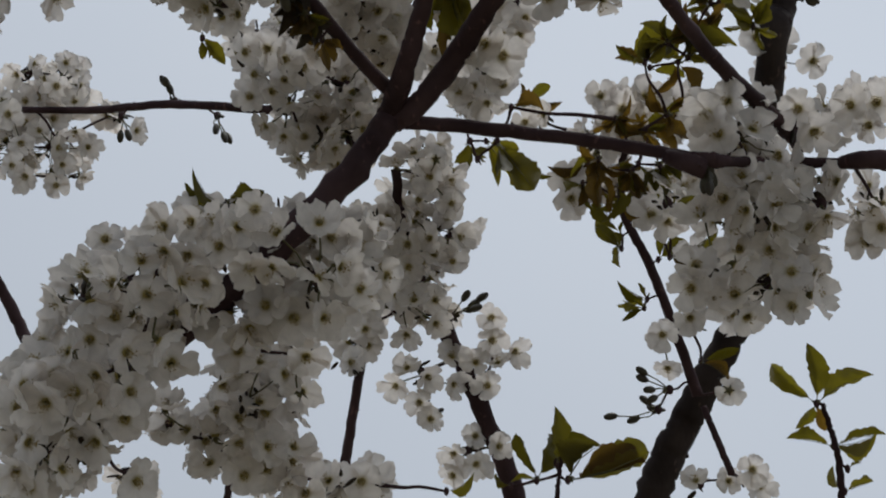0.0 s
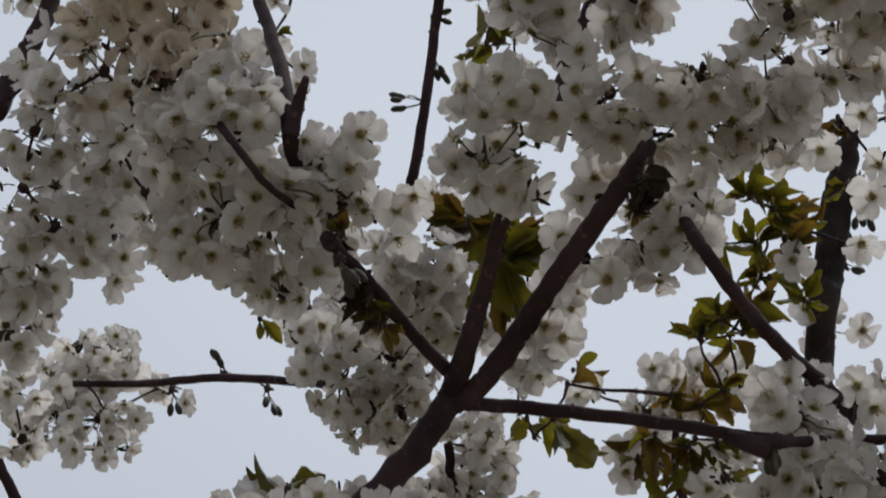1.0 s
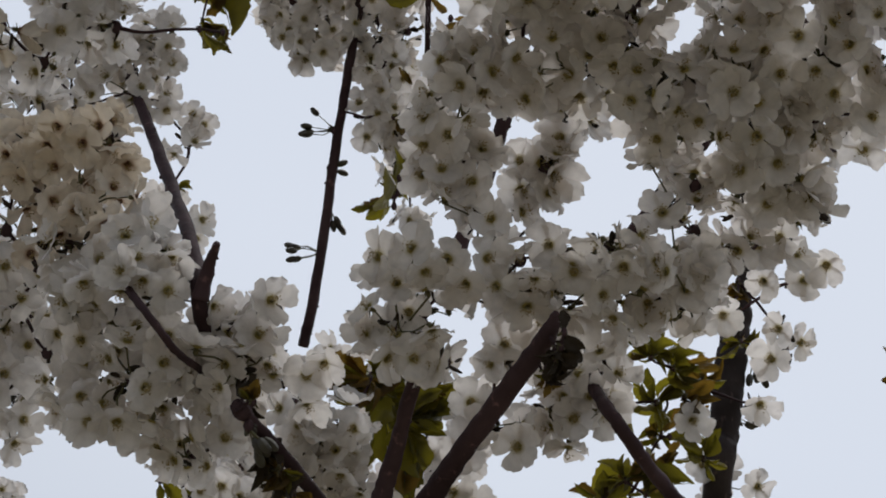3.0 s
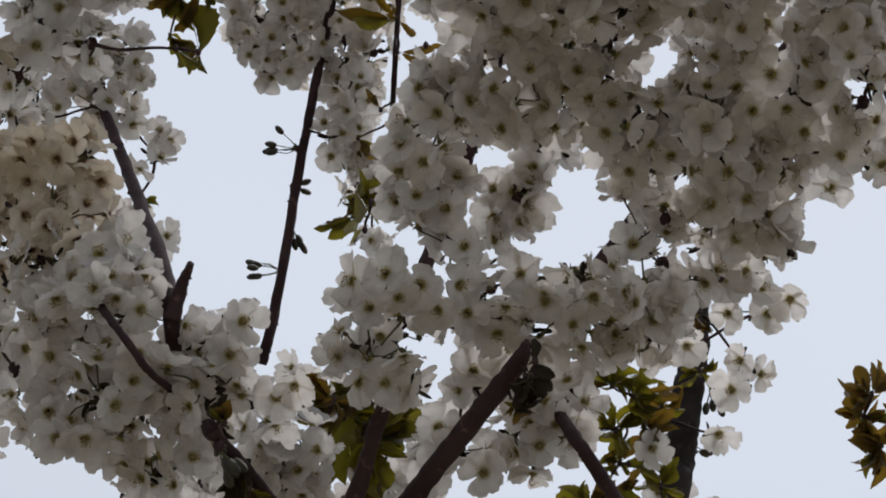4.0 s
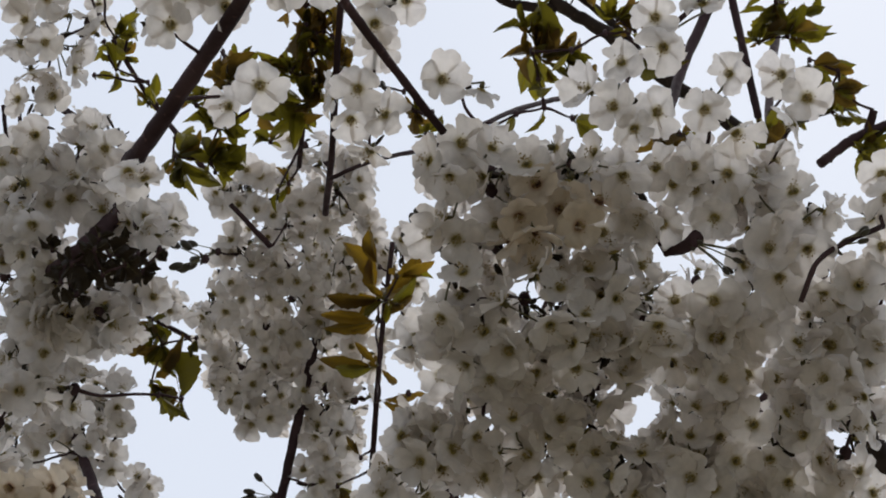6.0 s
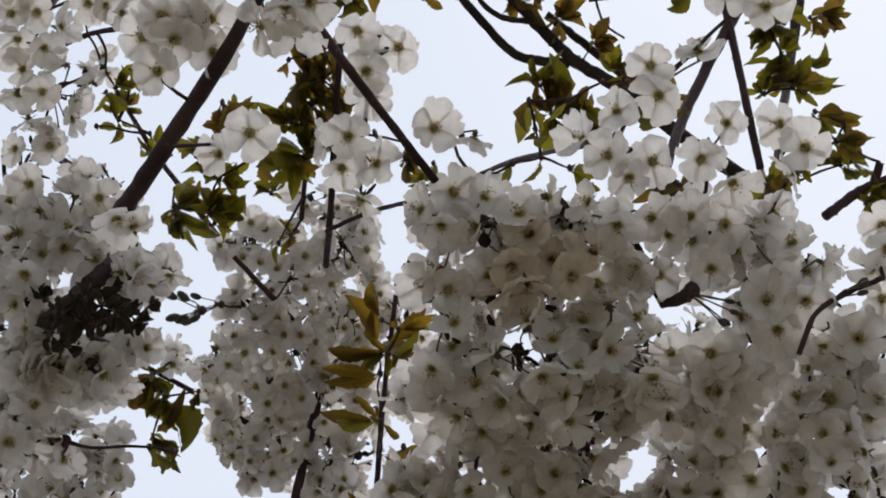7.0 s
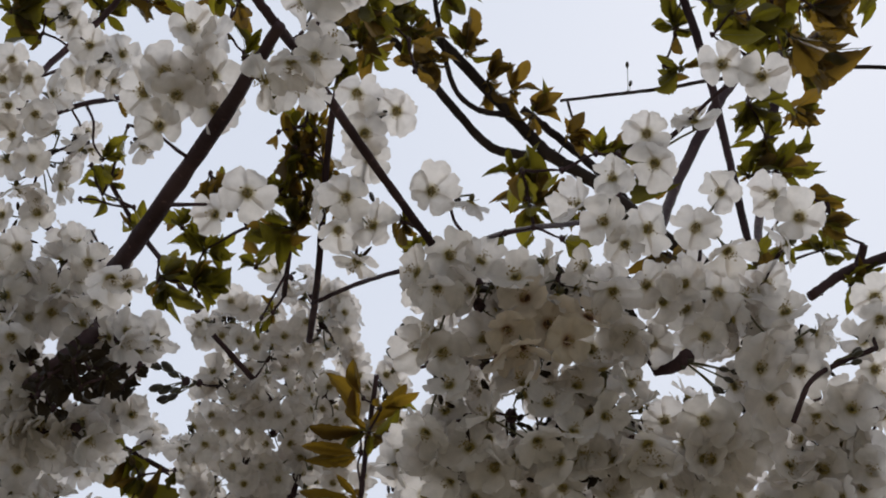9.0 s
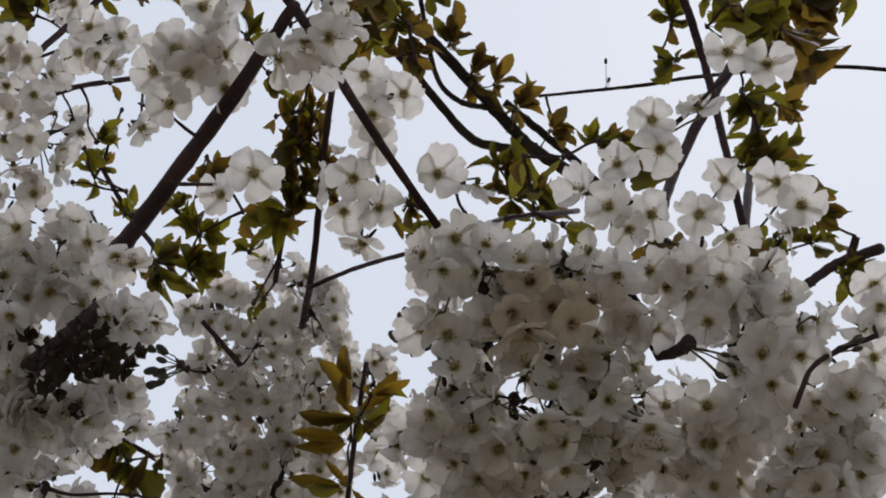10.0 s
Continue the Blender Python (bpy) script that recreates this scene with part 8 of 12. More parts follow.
blossoms(cherry, (-0.0025, 0.9017, 2.2985), 0.0170, fill=0.6)
blossoms(cherry, (0.0719, 0.9782, 2.3603), 0.0184, fill=0.6)
blossoms(cherry, (0.1069, 0.9579, 2.3851), 0.0124, fill=0.6)
blossoms(cherry, (0.142, 0.8637, 2.3515), 0.0246, fill=0.6)
blossoms(cherry, (0.1715, 0.8639, 2.3526), 0.0302, fill=0.6)
blossoms(cherry, (0.2045, 0.8669, 2.3469), 0.0321, fill=0.6)
blossoms(cherry, (0.1501, 0.8813, 2.3241), 0.0246, fill=0.6)
blossoms(cherry, (0.223, 0.8788, 2.3248), 0.0283, fill=0.6)
blossoms(cherry, (0.2239, 0.8987, 2.2943), 0.0283, fill=0.6)
blossoms(cherry, (0.198, 0.8948, 2.2996), 0.0246, fill=0.6)
blossoms(cherry, (0.168, 0.8985, 2.293), 0.0189, fill=0.6)
blossoms(cherry, (0.2416, 0.9012, 2.2834), 0.0191, fill=0.6)
blossoms(cherry, (0.2294, 0.8606, 2.3523), 0.0283, fill=0.6)
blossoms(cherry, (0.2769, 0.9598, 2.3728), 0.0165, fill=0.6)
blossoms(cherry, (0.3002, 0.9485, 2.3897), 0.0185, fill=0.6)
blossoms(cherry, (-0.2908, 1.2589, 2.7034), 0.0412, fill=0.6)
blossoms(cherry, (-0.2379, 1.2563, 2.6965), 0.0302, fill=0.6)
blossoms(cherry, (-0.3111, 1.2808, 2.6671), 0.0357, fill=0.6)
blossoms(cherry, (-0.2534, 1.2774, 2.6667), 0.0330, fill=0.6)
blossoms(cherry, (-0.2261, 1.2865, 2.6417), 0.0190, fill=0.6)
blossoms(cherry, (-0.3246, 1.1184, 2.5492), 0.0337, fill=0.6)
blossoms(cherry, (-0.2976, 0.9431, 2.4442), 0.0247, fill=0.6, aged=True)
blossoms(cherry, (-0.2156, 1.2918, 2.538), 0.0149, fill=0.6)
blossoms(cherry, (-0.1137, 1.3581, 2.8083), 0.0331, fill=0.6)
blossoms(cherry, (-0.0562, 1.3656, 2.7946), 0.0361, fill=0.6)
blossoms(cherry, (-0.0266, 1.3884, 2.7557), 0.0331, fill=0.6)
blossoms(cherry, (-0.0784, 1.3749, 2.7722), 0.0210, fill=0.6)
blossoms(cherry, (-0.014, 1.4118, 2.7168), 0.0301, fill=0.6)
blossoms(cherry, (-0.0021, 1.434, 2.6775), 0.0237, fill=0.6)
blossoms(cherry, (0.0162, 1.4591, 2.633), 0.0168, fill=0.6)
blossoms(cherry, (-0.2728, 0.8967, 2.5976), 0.0346, fill=0.6)
blossoms(cherry, (-0.2348, 0.8927, 2.5916), 0.0238, fill=0.6)
blossoms(cherry, (-0.2824, 0.9169, 2.5698), 0.0260, fill=0.6)
blossoms(cherry, (-0.2205, 0.9504, 2.5223), 0.0281, fill=0.6)
blossoms(cherry, (-0.2574, 0.9571, 2.5191), 0.0281, fill=0.6)
blossoms(cherry, (-0.171, 0.8992, 2.5711), 0.0161, fill=0.6)
blossoms(cherry, (-0.1845, 0.9311, 2.5363), 0.0195, fill=0.6)
blossoms(cherry, (-0.2275, 0.9613, 2.509), 0.0260, fill=0.6)
blossoms(cherry, (-0.2639, 0.9699, 2.5022), 0.0238, fill=0.6)
blossoms(cherry, (-0.2361, 0.8788, 2.6081), 0.0238, fill=0.6)
blossoms(cherry, (-0.1948, 0.9501, 2.5134), 0.0173, fill=0.6)
blossoms(cherry, (-0.1374, 1.2288, 2.9437), 0.0237, fill=0.6)
blossoms(cherry, (-0.0869, 1.2219, 2.9506), 0.0331, fill=0.6)
blossoms(cherry, (-0.0399, 1.2323, 2.9337), 0.0361, fill=0.6)
blossoms(cherry, (-0.1064, 1.2534, 2.9153), 0.0331, fill=0.6)
blossoms(cherry, (-0.0599, 1.2613, 2.9032), 0.0391, fill=0.6)
blossoms(cherry, (-0.12, 1.2883, 2.8754), 0.0338, fill=0.6)
blossoms(cherry, (-0.0682, 1.2922, 2.8686), 0.0421, fill=0.6)
blossoms(cherry, (-0.0296, 1.2748, 2.8797), 0.0331, fill=0.6)
blossoms(cherry, (-0.0992, 1.3247, 2.8332), 0.0421, fill=0.6)
blossoms(cherry, (-0.0537, 1.3198, 2.8333), 0.0421, fill=0.6)
blossoms(cherry, (-0.1308, 1.3469, 2.804), 0.0301, fill=0.6)
blossoms(cherry, (-0.1516, 1.3119, 2.8473), 0.0270, fill=0.6)
blossoms(cherry, (-0.079, 1.3494, 2.7958), 0.0331, fill=0.6)
blossoms(cherry, (-0.0278, 1.343, 2.7952), 0.0301, fill=0.6)
blossoms(cherry, (-0.187, 1.2977, 2.8618), 0.0141, fill=0.6)
blossoms(cherry, (-0.1392, 1.2641, 2.8975), 0.0163, fill=0.6)
blossoms(cherry, (-0.0196, 1.2051, 2.957), 0.0240, fill=0.6)
blossoms(cherry, (-0.0092, 1.3017, 2.8367), 0.0192, fill=0.6)
blossoms(cherry, (-0.1052, 1.3662, 2.7703), 0.0173, fill=0.6)
blossoms(cherry, (0.017, 0.7233, 2.4611), 0.0185, fill=0.6)
blossoms(cherry, (0.0462, 0.7291, 2.4553), 0.0276, fill=0.6)
blossoms(cherry, (0.0741, 0.7239, 2.458), 0.0276, fill=0.6)
blossoms(cherry, (0.1063, 0.723, 2.4558), 0.0294, fill=0.6)
blossoms(cherry, (0.0311, 0.7472, 2.4316), 0.0202, fill=0.6)
blossoms(cherry, (0.0522, 0.7513, 2.4281), 0.0276, fill=0.6)
blossoms(cherry, (0.0838, 0.746, 2.4313), 0.0294, fill=0.6)
blossoms(cherry, (0.1189, 0.7418, 2.4308), 0.0276, fill=0.6)
blossoms(cherry, (0.1423, 0.7306, 2.4371), 0.0202, fill=0.6)
blossoms(cherry, (0.04, 0.7737, 2.4028), 0.0276, fill=0.6)
blossoms(cherry, (0.0718, 0.7707, 2.4033), 0.0294, fill=0.6)
blossoms(cherry, (0.1033, 0.7651, 2.406), 0.0294, fill=0.6)
blossoms(cherry, (0.131, 0.7589, 2.4078), 0.0257, fill=0.6)
blossoms(cherry, (0.0316, 0.7945, 2.3778), 0.0257, fill=0.6)
blossoms(cherry, (0.0599, 0.7919, 2.3782), 0.0276, fill=0.6)
blossoms(cherry, (0.0952, 0.7887, 2.3786), 0.0294, fill=0.6)
blossoms(cherry, (0.1264, 0.782, 2.3806), 0.0257, fill=0.6)
blossoms(cherry, (0.1462, 0.7693, 2.3902), 0.0202, fill=0.6)
blossoms(cherry, (0.0197, 0.782, 2.3892), 0.0165, fill=0.6)
blossoms(cherry, (0.0534, 0.8259, 2.3688), 0.0262, fill=0.6)
blossoms(cherry, (0.0856, 0.8224, 2.3688), 0.0262, fill=0.6)
blossoms(cherry, (0.1175, 0.8156, 2.3707), 0.0225, fill=0.6)
blossoms(cherry, (0.1413, 0.8046, 2.3779), 0.0168, fill=0.6)
blossoms(cherry, (0.2006, 0.73, 2.4787), 0.0227, fill=0.6)
blossoms(cherry, (0.2306, 0.7346, 2.4712), 0.0264, fill=0.6)
blossoms(cherry, (0.1949, 0.7446, 2.4619), 0.0227, fill=0.6)
blossoms(cherry, (0.2282, 0.748, 2.4535), 0.0227, fill=0.6)
blossoms(cherry, (0.2595, 0.7348, 2.4642), 0.0208, fill=0.6)
blossoms(cherry, (0.2189, 0.763, 2.4367), 0.0227, fill=0.6)
blossoms(cherry, (0.2411, 0.7672, 2.428), 0.0208, fill=0.6)
blossoms(cherry, (0.2842, 0.7602, 2.4307), 0.0208, fill=0.6)
blossoms(cherry, (0.2717, 0.7765, 2.4149), 0.0246, fill=0.6)
blossoms(cherry, (0.2937, 0.7801, 2.4056), 0.0208, fill=0.6)
blossoms(cherry, (0.1925, 0.7939, 2.4021), 0.0208, fill=0.6)
blossoms(cherry, (0.2555, 0.7997, 2.3889), 0.0246, fill=0.6)
blossoms(cherry, (0.3006, 0.8148, 2.3629), 0.0208, fill=0.6)
blossoms(cherry, (0.198, 0.81, 2.3828), 0.0227, fill=0.6)
blossoms(cherry, (0.2469, 0.8216, 2.3637), 0.0246, fill=0.6)
blossoms(cherry, (0.2004, 0.9241, 2.479), 0.0193, fill=0.6)
blossoms(cherry, (0.1922, 0.8862, 2.5271), 0.0215, fill=0.6)
blossoms(cherry, (0.2026, 0.9061, 2.5017), 0.0215, fill=0.6)
blossoms(cherry, (0.2201, 0.8774, 2.5329), 0.0193, fill=0.6)
blossoms(cherry, (0.3162, 0.8866, 2.349), 0.0138, fill=0.6)
blossoms(cherry, (-0.3028, 0.9916, 3.1042), 0.0234, fill=0.6)
blossoms(cherry, (-0.2773, 1.0135, 3.0822), 0.0204, fill=0.6)
blossoms(cherry, (-0.2613, 1.0058, 3.084), 0.0146, fill=0.6)
blossoms(cherry, (-0.3013, 1.0426, 3.061), 0.0204, fill=0.6)
blossoms(cherry, (-0.2797, 1.0785, 3.0293), 0.0204, fill=0.6)
blossoms(cherry, (-0.229, 0.8623, 2.6278), 0.0159, fill=0.6)
blossoms(cherry, (-0.2474, 0.8865, 2.6147), 0.0260, fill=0.6)
blossoms(cherry, (-0.2666, 0.8989, 2.6058), 0.0238, fill=0.6)
blossoms(cherry, (-0.2402, 0.9077, 2.5946), 0.0216, fill=0.6)
blossoms(cherry, (-0.1772, 0.9075, 2.5865), 0.0189, fill=0.6)
blossoms(cherry, (-0.0682, 1.1876, 2.9836), 0.0252, fill=0.6)
blossoms(cherry, (-0.0439, 1.1962, 2.9712), 0.0192, fill=0.6)
blossoms(cherry, (-0.1481, 1.2313, 2.9517), 0.0140, fill=0.6)
blossoms(cherry, (-0.116, 1.2142, 2.9632), 0.0168, fill=0.6)
blossoms(cherry, (-0.0083, 1.2033, 2.9588), 0.0134, fill=0.6)
blossoms(cherry, (-0.0214, 1.1918, 2.9696), 0.0132, fill=0.6)
blossoms(cherry, (0.016, 0.7252, 2.4668), 0.0165, fill=0.6)
blossoms(cherry, (0.0442, 0.7223, 2.4677), 0.0202, fill=0.6)
blossoms(cherry, (0.0725, 0.7211, 2.4655), 0.0202, fill=0.6)
blossoms(cherry, (0.0974, 0.7205, 2.4632), 0.0202, fill=0.6)
blossoms(cherry, (0.1282, 0.7109, 2.4677), 0.0202, fill=0.6)
blossoms(cherry, (0.0406, 0.8349, 2.3941), 0.0283, fill=0.6)
blossoms(cherry, (0.0735, 0.8351, 2.3875), 0.0264, fill=0.6)
blossoms(cherry, (0.1034, 0.8421, 2.3723), 0.0264, fill=0.6)
blossoms(cherry, (0.1278, 0.8295, 2.3874), 0.0264, fill=0.6)
blossoms(cherry, (0.0155, 0.8582, 2.3595), 0.0227, fill=0.6)
blossoms(cherry, (0.0433, 0.8628, 2.3515), 0.0278, fill=0.6)
blossoms(cherry, (0.0724, 0.8616, 2.3436), 0.0199, fill=0.6)
blossoms(cherry, (0.1013, 0.8589, 2.3438), 0.0208, fill=0.6)
blossoms(cherry, (0.1178, 0.8426, 2.3645), 0.0189, fill=0.6)
blossoms(cherry, (0.2012, 0.8311, 2.3759), 0.0302, fill=0.6)
blossoms(cherry, (0.2655, 0.818, 2.3845), 0.0283, fill=0.6)
blossoms(cherry, (0.2947, 0.8184, 2.3779), 0.0264, fill=0.6)
blossoms(cherry, (0.1514, 0.8482, 2.3532), 0.0227, fill=0.6)
blossoms(cherry, (0.1885, 0.852, 2.3452), 0.0283, fill=0.6)
blossoms(cherry, (0.2567, 0.8405, 2.3508), 0.0264, fill=0.6)
blossoms(cherry, (0.2888, 0.8361, 2.3499), 0.0227, fill=0.6)
blossoms(cherry, (0.2083, 0.8676, 2.3175), 0.0264, fill=0.6)
blossoms(cherry, (0.24, 0.8593, 2.3227), 0.0227, fill=0.6)
blossoms(cherry, (0.272, 0.8543, 2.3214), 0.0170, fill=0.6)
blossoms(cherry, (0.1344, 0.863, 2.3312), 0.0189, fill=0.6)
blossoms(cherry, (-0.0206, 1.3678, 2.7255), 0.0266, fill=0.6)
blossoms(cherry, (-0.0073, 1.3881, 2.6927), 0.0266, fill=0.6)
blossoms(cherry, (0.005, 1.4042, 2.6642), 0.0236, fill=0.6)
blossoms(cherry, (-0.0221, 1.3524, 2.7489), 0.0266, fill=0.6)
blossoms(cherry, (0.0077, 1.4298, 2.6206), 0.0165, fill=0.6)
blossoms(cherry, (0.0732, 0.9064, 2.3084), 0.0122, fill=0.6)
blossoms(cherry, (-0.3374, 1.0376, 2.2857), 0.0309, fill=0.6)
blossoms(cherry, (-0.3448, 1.0574, 2.2512), 0.0330, fill=0.6)
blossoms(cherry, (-0.3222, 1.0696, 2.2268), 0.0289, fill=0.6)
blossoms(cherry, (-0.3478, 1.0803, 2.2096), 0.0330, fill=0.6)
blossoms(cherry, (-0.3392, 1.1036, 2.1875), 0.0296, fill=0.9)
blossoms(cherry, (-0.3542, 1.1156, 2.162), 0.0268, fill=0.9)
blossoms(cherry, (-0.3213, 1.0239, 2.3054), 0.0227, fill=0.6)
blossoms(cherry, (-0.4134, 1.3626, 2.2269), 0.0249, fill=0.9)
blossoms(cherry, (-0.4076, 1.3798, 2.1931), 0.0224, fill=0.9)
blossoms(cherry, (0.1017, 1.0084, 2.2375), 0.0179, fill=0.6)
blossoms(cherry, (0.2389, 0.9954, 2.3248), 0.0227, fill=0.6)
blossoms(cherry, (0.2229, 0.9918, 2.3315), 0.0227, fill=0.6)
blossoms(cherry, (-0.262, 0.9221, 2.4916), 0.0227, fill=0.6)
blossoms(cherry, (-0.2464, 0.9164, 2.4935), 0.0185, fill=0.6)
blossoms(cherry, (-0.2595, 0.8728, 2.5377), 0.0206, fill=0.6)
blossoms(cherry, (-0.2072, 0.9128, 2.4942), 0.0206, fill=0.6)
blossoms(cherry, (-0.2303, 0.9175, 2.4908), 0.0185, fill=0.6)
blossoms(cherry, (-0.1848, 0.863, 2.5367), 0.0144, fill=0.6)
blossoms(cherry, (-0.1392, 0.9831, 2.2206), 0.0192, fill=0.6)
blossoms(cherry, (-0.1532, 0.9977, 2.1989), 0.0192, fill=0.6)
blossoms(cherry, (-0.1208, 0.9745, 2.2289), 0.0135, fill=0.6)
blossoms(cherry, (-0.2854, 0.9531, 2.558), 0.0264, fill=0.6)
blossoms(cherry, (-0.2886, 0.9383, 2.5727), 0.0198, fill=0.6)
blossoms(cherry, (-0.2674, 0.9802, 2.5219), 0.0242, fill=0.6)
blossoms(cherry, (-0.257, 0.9193, 2.5928), 0.0220, fill=0.6)
blossoms(cherry, (-0.1968, 0.9246, 2.5749), 0.0154, fill=0.6)
blossoms(cherry, (-0.2646, 0.9684, 2.5853), 0.0201, fill=0.6)
blossoms(cherry, (-0.2037, 0.9735, 2.5732), 0.0179, fill=0.6)
blossoms(cherry, (-0.186, 0.9408, 2.6029), 0.0179, fill=0.6)
blossoms(cherry, (-0.3966, 1.1286, 2.5493), 0.0283, fill=0.6)
blossoms(cherry, (-0.3616, 1.1332, 2.5419), 0.0283, fill=0.6)
blossoms(cherry, (-0.3837, 1.1485, 2.5124), 0.0219, fill=0.6)
blossoms(cherry, (-0.4018, 1.1573, 2.4956), 0.0185, fill=0.6)
blossoms(cherry, (-0.3467, 1.146, 2.517), 0.0219, fill=0.6)
blossoms(cherry, (-0.0058, 1.2772, 2.8534), 0.0251, fill=0.6)
blossoms(cherry, (0.0038, 1.3129, 2.81), 0.0269, fill=0.6)
blossoms(cherry, (0.0008, 1.3382, 2.779), 0.0251, fill=0.6)
blossoms(cherry, (0.0083, 1.2488, 2.8825), 0.0191, fill=0.6)
blossoms(cherry, (-0.0029, 1.2227, 2.9118), 0.0123, fill=0.6)
blossoms(cherry, (-0.0025, 1.3583, 2.7512), 0.0179, fill=0.6)
blossoms(cherry, (0.0076, 0.8118, 2.4001), 0.0128, fill=0.6)
blossoms(cherry, (0.01, 0.8437, 2.3608), 0.0122, fill=0.6)
blossoms(cherry, (0.0694, 0.9338, 2.3088), 0.0149, fill=0.6)
blossoms(cherry, (0.0861, 0.9074, 2.3367), 0.0117, fill=0.6)
blossoms(cherry, (0.1656, 0.9258, 2.3214), 0.0142, fill=0.6)
blossoms(cherry, (0.1545, 0.9181, 2.3323), 0.0117, fill=0.6)
blossoms(cherry, (-0.3039, 1.0595, 2.4532), 0.0313, fill=0.6)
blossoms(cherry, (-0.3192, 1.0891, 2.4056), 0.0268, fill=0.6)
blossoms(cherry, (-0.2826, 1.045, 2.4698), 0.0246, fill=0.6)
blossoms(cherry, (-0.2461, 0.899, 2.5221), 0.0230, fill=0.6)
blossoms(cherry, (-0.2569, 0.9567, 2.4547), 0.0251, fill=0.6)
blossoms(cherry, (-0.22, 0.952, 2.4535), 0.0210, fill=0.6)
blossoms(cherry, (-0.2711, 0.9729, 2.4356), 0.0230, fill=0.6)
blossoms(cherry, (0.0329, 0.7173, 2.482), 0.0111, fill=0.6)
blossoms(cherry, (-0.3379, 1.0859, 2.4025), 0.0268, fill=0.6)
blossoms(cherry, (-0.3079, 1.0786, 2.4137), 0.0223, fill=0.6)
blossoms(cherry, (-0.3625, 1.1008, 2.3711), 0.0223, fill=0.6)
blossoms(cherry, (-0.0384, 1.3394, 2.393), 0.0209, fill=0.6)
blossoms(cherry, (-0.0561, 1.3315, 2.4053), 0.0198, fill=0.6)
blossoms(cherry, (-0.0228, 1.3523, 2.3724), 0.0209, fill=0.6)
blossoms(cherry, (0.3123, 0.8008, 2.4354), 0.0131, fill=0.6)
blossoms(cherry, (0.3168, 0.7797, 2.4514), 0.0115, fill=0.6)
blossoms(cherry, (-0.136, 1.3417, 2.3027), 0.0276, fill=0.6)
blossoms(cherry, (-0.1693, 1.3404, 2.3009), 0.0226, fill=0.6)
blossoms(cherry, (-0.097, 1.3743, 2.2411), 0.0226, fill=0.9)
blossoms(cherry, (-0.05, 1.3395, 2.3044), 0.0226, fill=0.6)
blossoms(cherry, (0.2269, 0.7174, 2.4874), 0.0136, fill=0.6)
blossoms(cherry, (0.1831, 0.7187, 2.4905), 0.0121, fill=0.6)
blossoms(cherry, (0.0117, 1.2668, 2.888), 0.0203, fill=0.6)
blossoms(cherry, (0.0408, 1.2884, 2.8659), 0.0203, fill=0.6)
blossoms(cherry, (0.0573, 1.3207, 2.8364), 0.0203, fill=0.6)

# twigs that carry the spurs
twig(second, (0.1752, 1.4123, 3.6897), (0.1825, 1.4069, 3.6933))
twig(second, (0.1402, 1.3905, 3.7114), (0.1469, 1.3808, 3.7187))
twig(second, (0.2401, 1.4513, 3.6507), (0.2505, 1.4348, 3.663))
twig(second, (0.1927, 1.4232, 3.6789), (0.2157, 1.4148, 3.6832))
twig(second, (0.2895, 1.4773, 3.6239), (0.301, 1.4527, 3.6427))
twig(second, (0.1044, 1.334, 3.6968), (0.0628, 1.3457, 3.6918))
twig(second, (0.096, 1.3091, 3.718), (0.0998, 1.2712, 3.6838))
twig(second, (0.0628, 1.3457, 3.6918), (0.0615, 1.3098, 3.6557))
twig(second, (0.0615, 1.3098, 3.6557), (0.0834, 1.321, 3.645))
twig(second, (0.0834, 1.321, 3.645), (0.0969, 1.3396, 3.6259))
twig(second, (0.0969, 1.3396, 3.6259), (0.0752, 1.3458, 3.6255))
twig(second, (0.0615, 1.3098, 3.6557), (0.0341, 1.2979, 3.6693))
twig(second, (0.0341, 1.2979, 3.6693), (0.0476, 1.2842, 3.679))
twig(second, (0.2108, 1.3843, 3.4494), (0.2291, 1.4103, 3.4261))
twig(second, (0.2291, 1.4103, 3.4261), (0.2581, 1.4064, 3.4261))
twig(second, (0.2581, 1.4064, 3.4261), (0.2756, 1.4268, 3.4075))
twig(second, (0.6696, 1.4432, 3.869), (0.6651, 1.4103, 3.8963))
twig(second, (0.6651, 1.4103, 3.8963), (0.6598, 1.371, 3.9291))
twig(second, (0.6598, 1.371, 3.9291), (0.6401, 1.3536, 3.9455))
twig(cherry, (0.2659, 1.2054, 1.9529), (0.2619, 1.2054, 1.9527))
twig(cherry, (-0.0956, 1.3741, 2.245), (-0.097, 1.3743, 2.2411))
twig(cherry, (-0.246, 1.0441, 2.9355), (-0.2446, 1.0472, 2.9328))
twig(cherry, (0.1745, 0.7245, 2.4233), (0.172, 0.727, 2.4206))
twig(cherry, (-0.0788, 0.5573, 2.4528), (-0.0786, 0.561, 2.456))
twig(cherry, (0.2805, 1.2258, 1.8994), (0.2836, 1.2272, 1.8958))
twig(cherry, (-0.0336, 1.2014, 2.3167), (-0.0291, 1.2024, 2.3149))
twig(cherry, (-0.045, 1.3054, 2.8011), (-0.0484, 1.3092, 2.8053))
twig(cherry, (-0.065, 1.3833, 2.6823), (-0.0696, 1.3809, 2.6864))
twig(cherry, (-0.0298, 1.4091, 2.1261), (-0.0258, 1.4143, 2.1249))
twig(cherry, (-0.0512, 1.2063, 2.3104), (-0.0446, 1.205, 2.3119))
twig(cherry, (-0.1085, 0.9447, 2.1415), (-0.1104, 0.94, 2.1366))
twig(cherry, (0.2791, 1.2202, 1.9143), (0.2851, 1.2216, 1.9107))
twig(cherry, (-0.0791, 1.4416, 2.5803), (-0.0787, 1.447, 2.585))
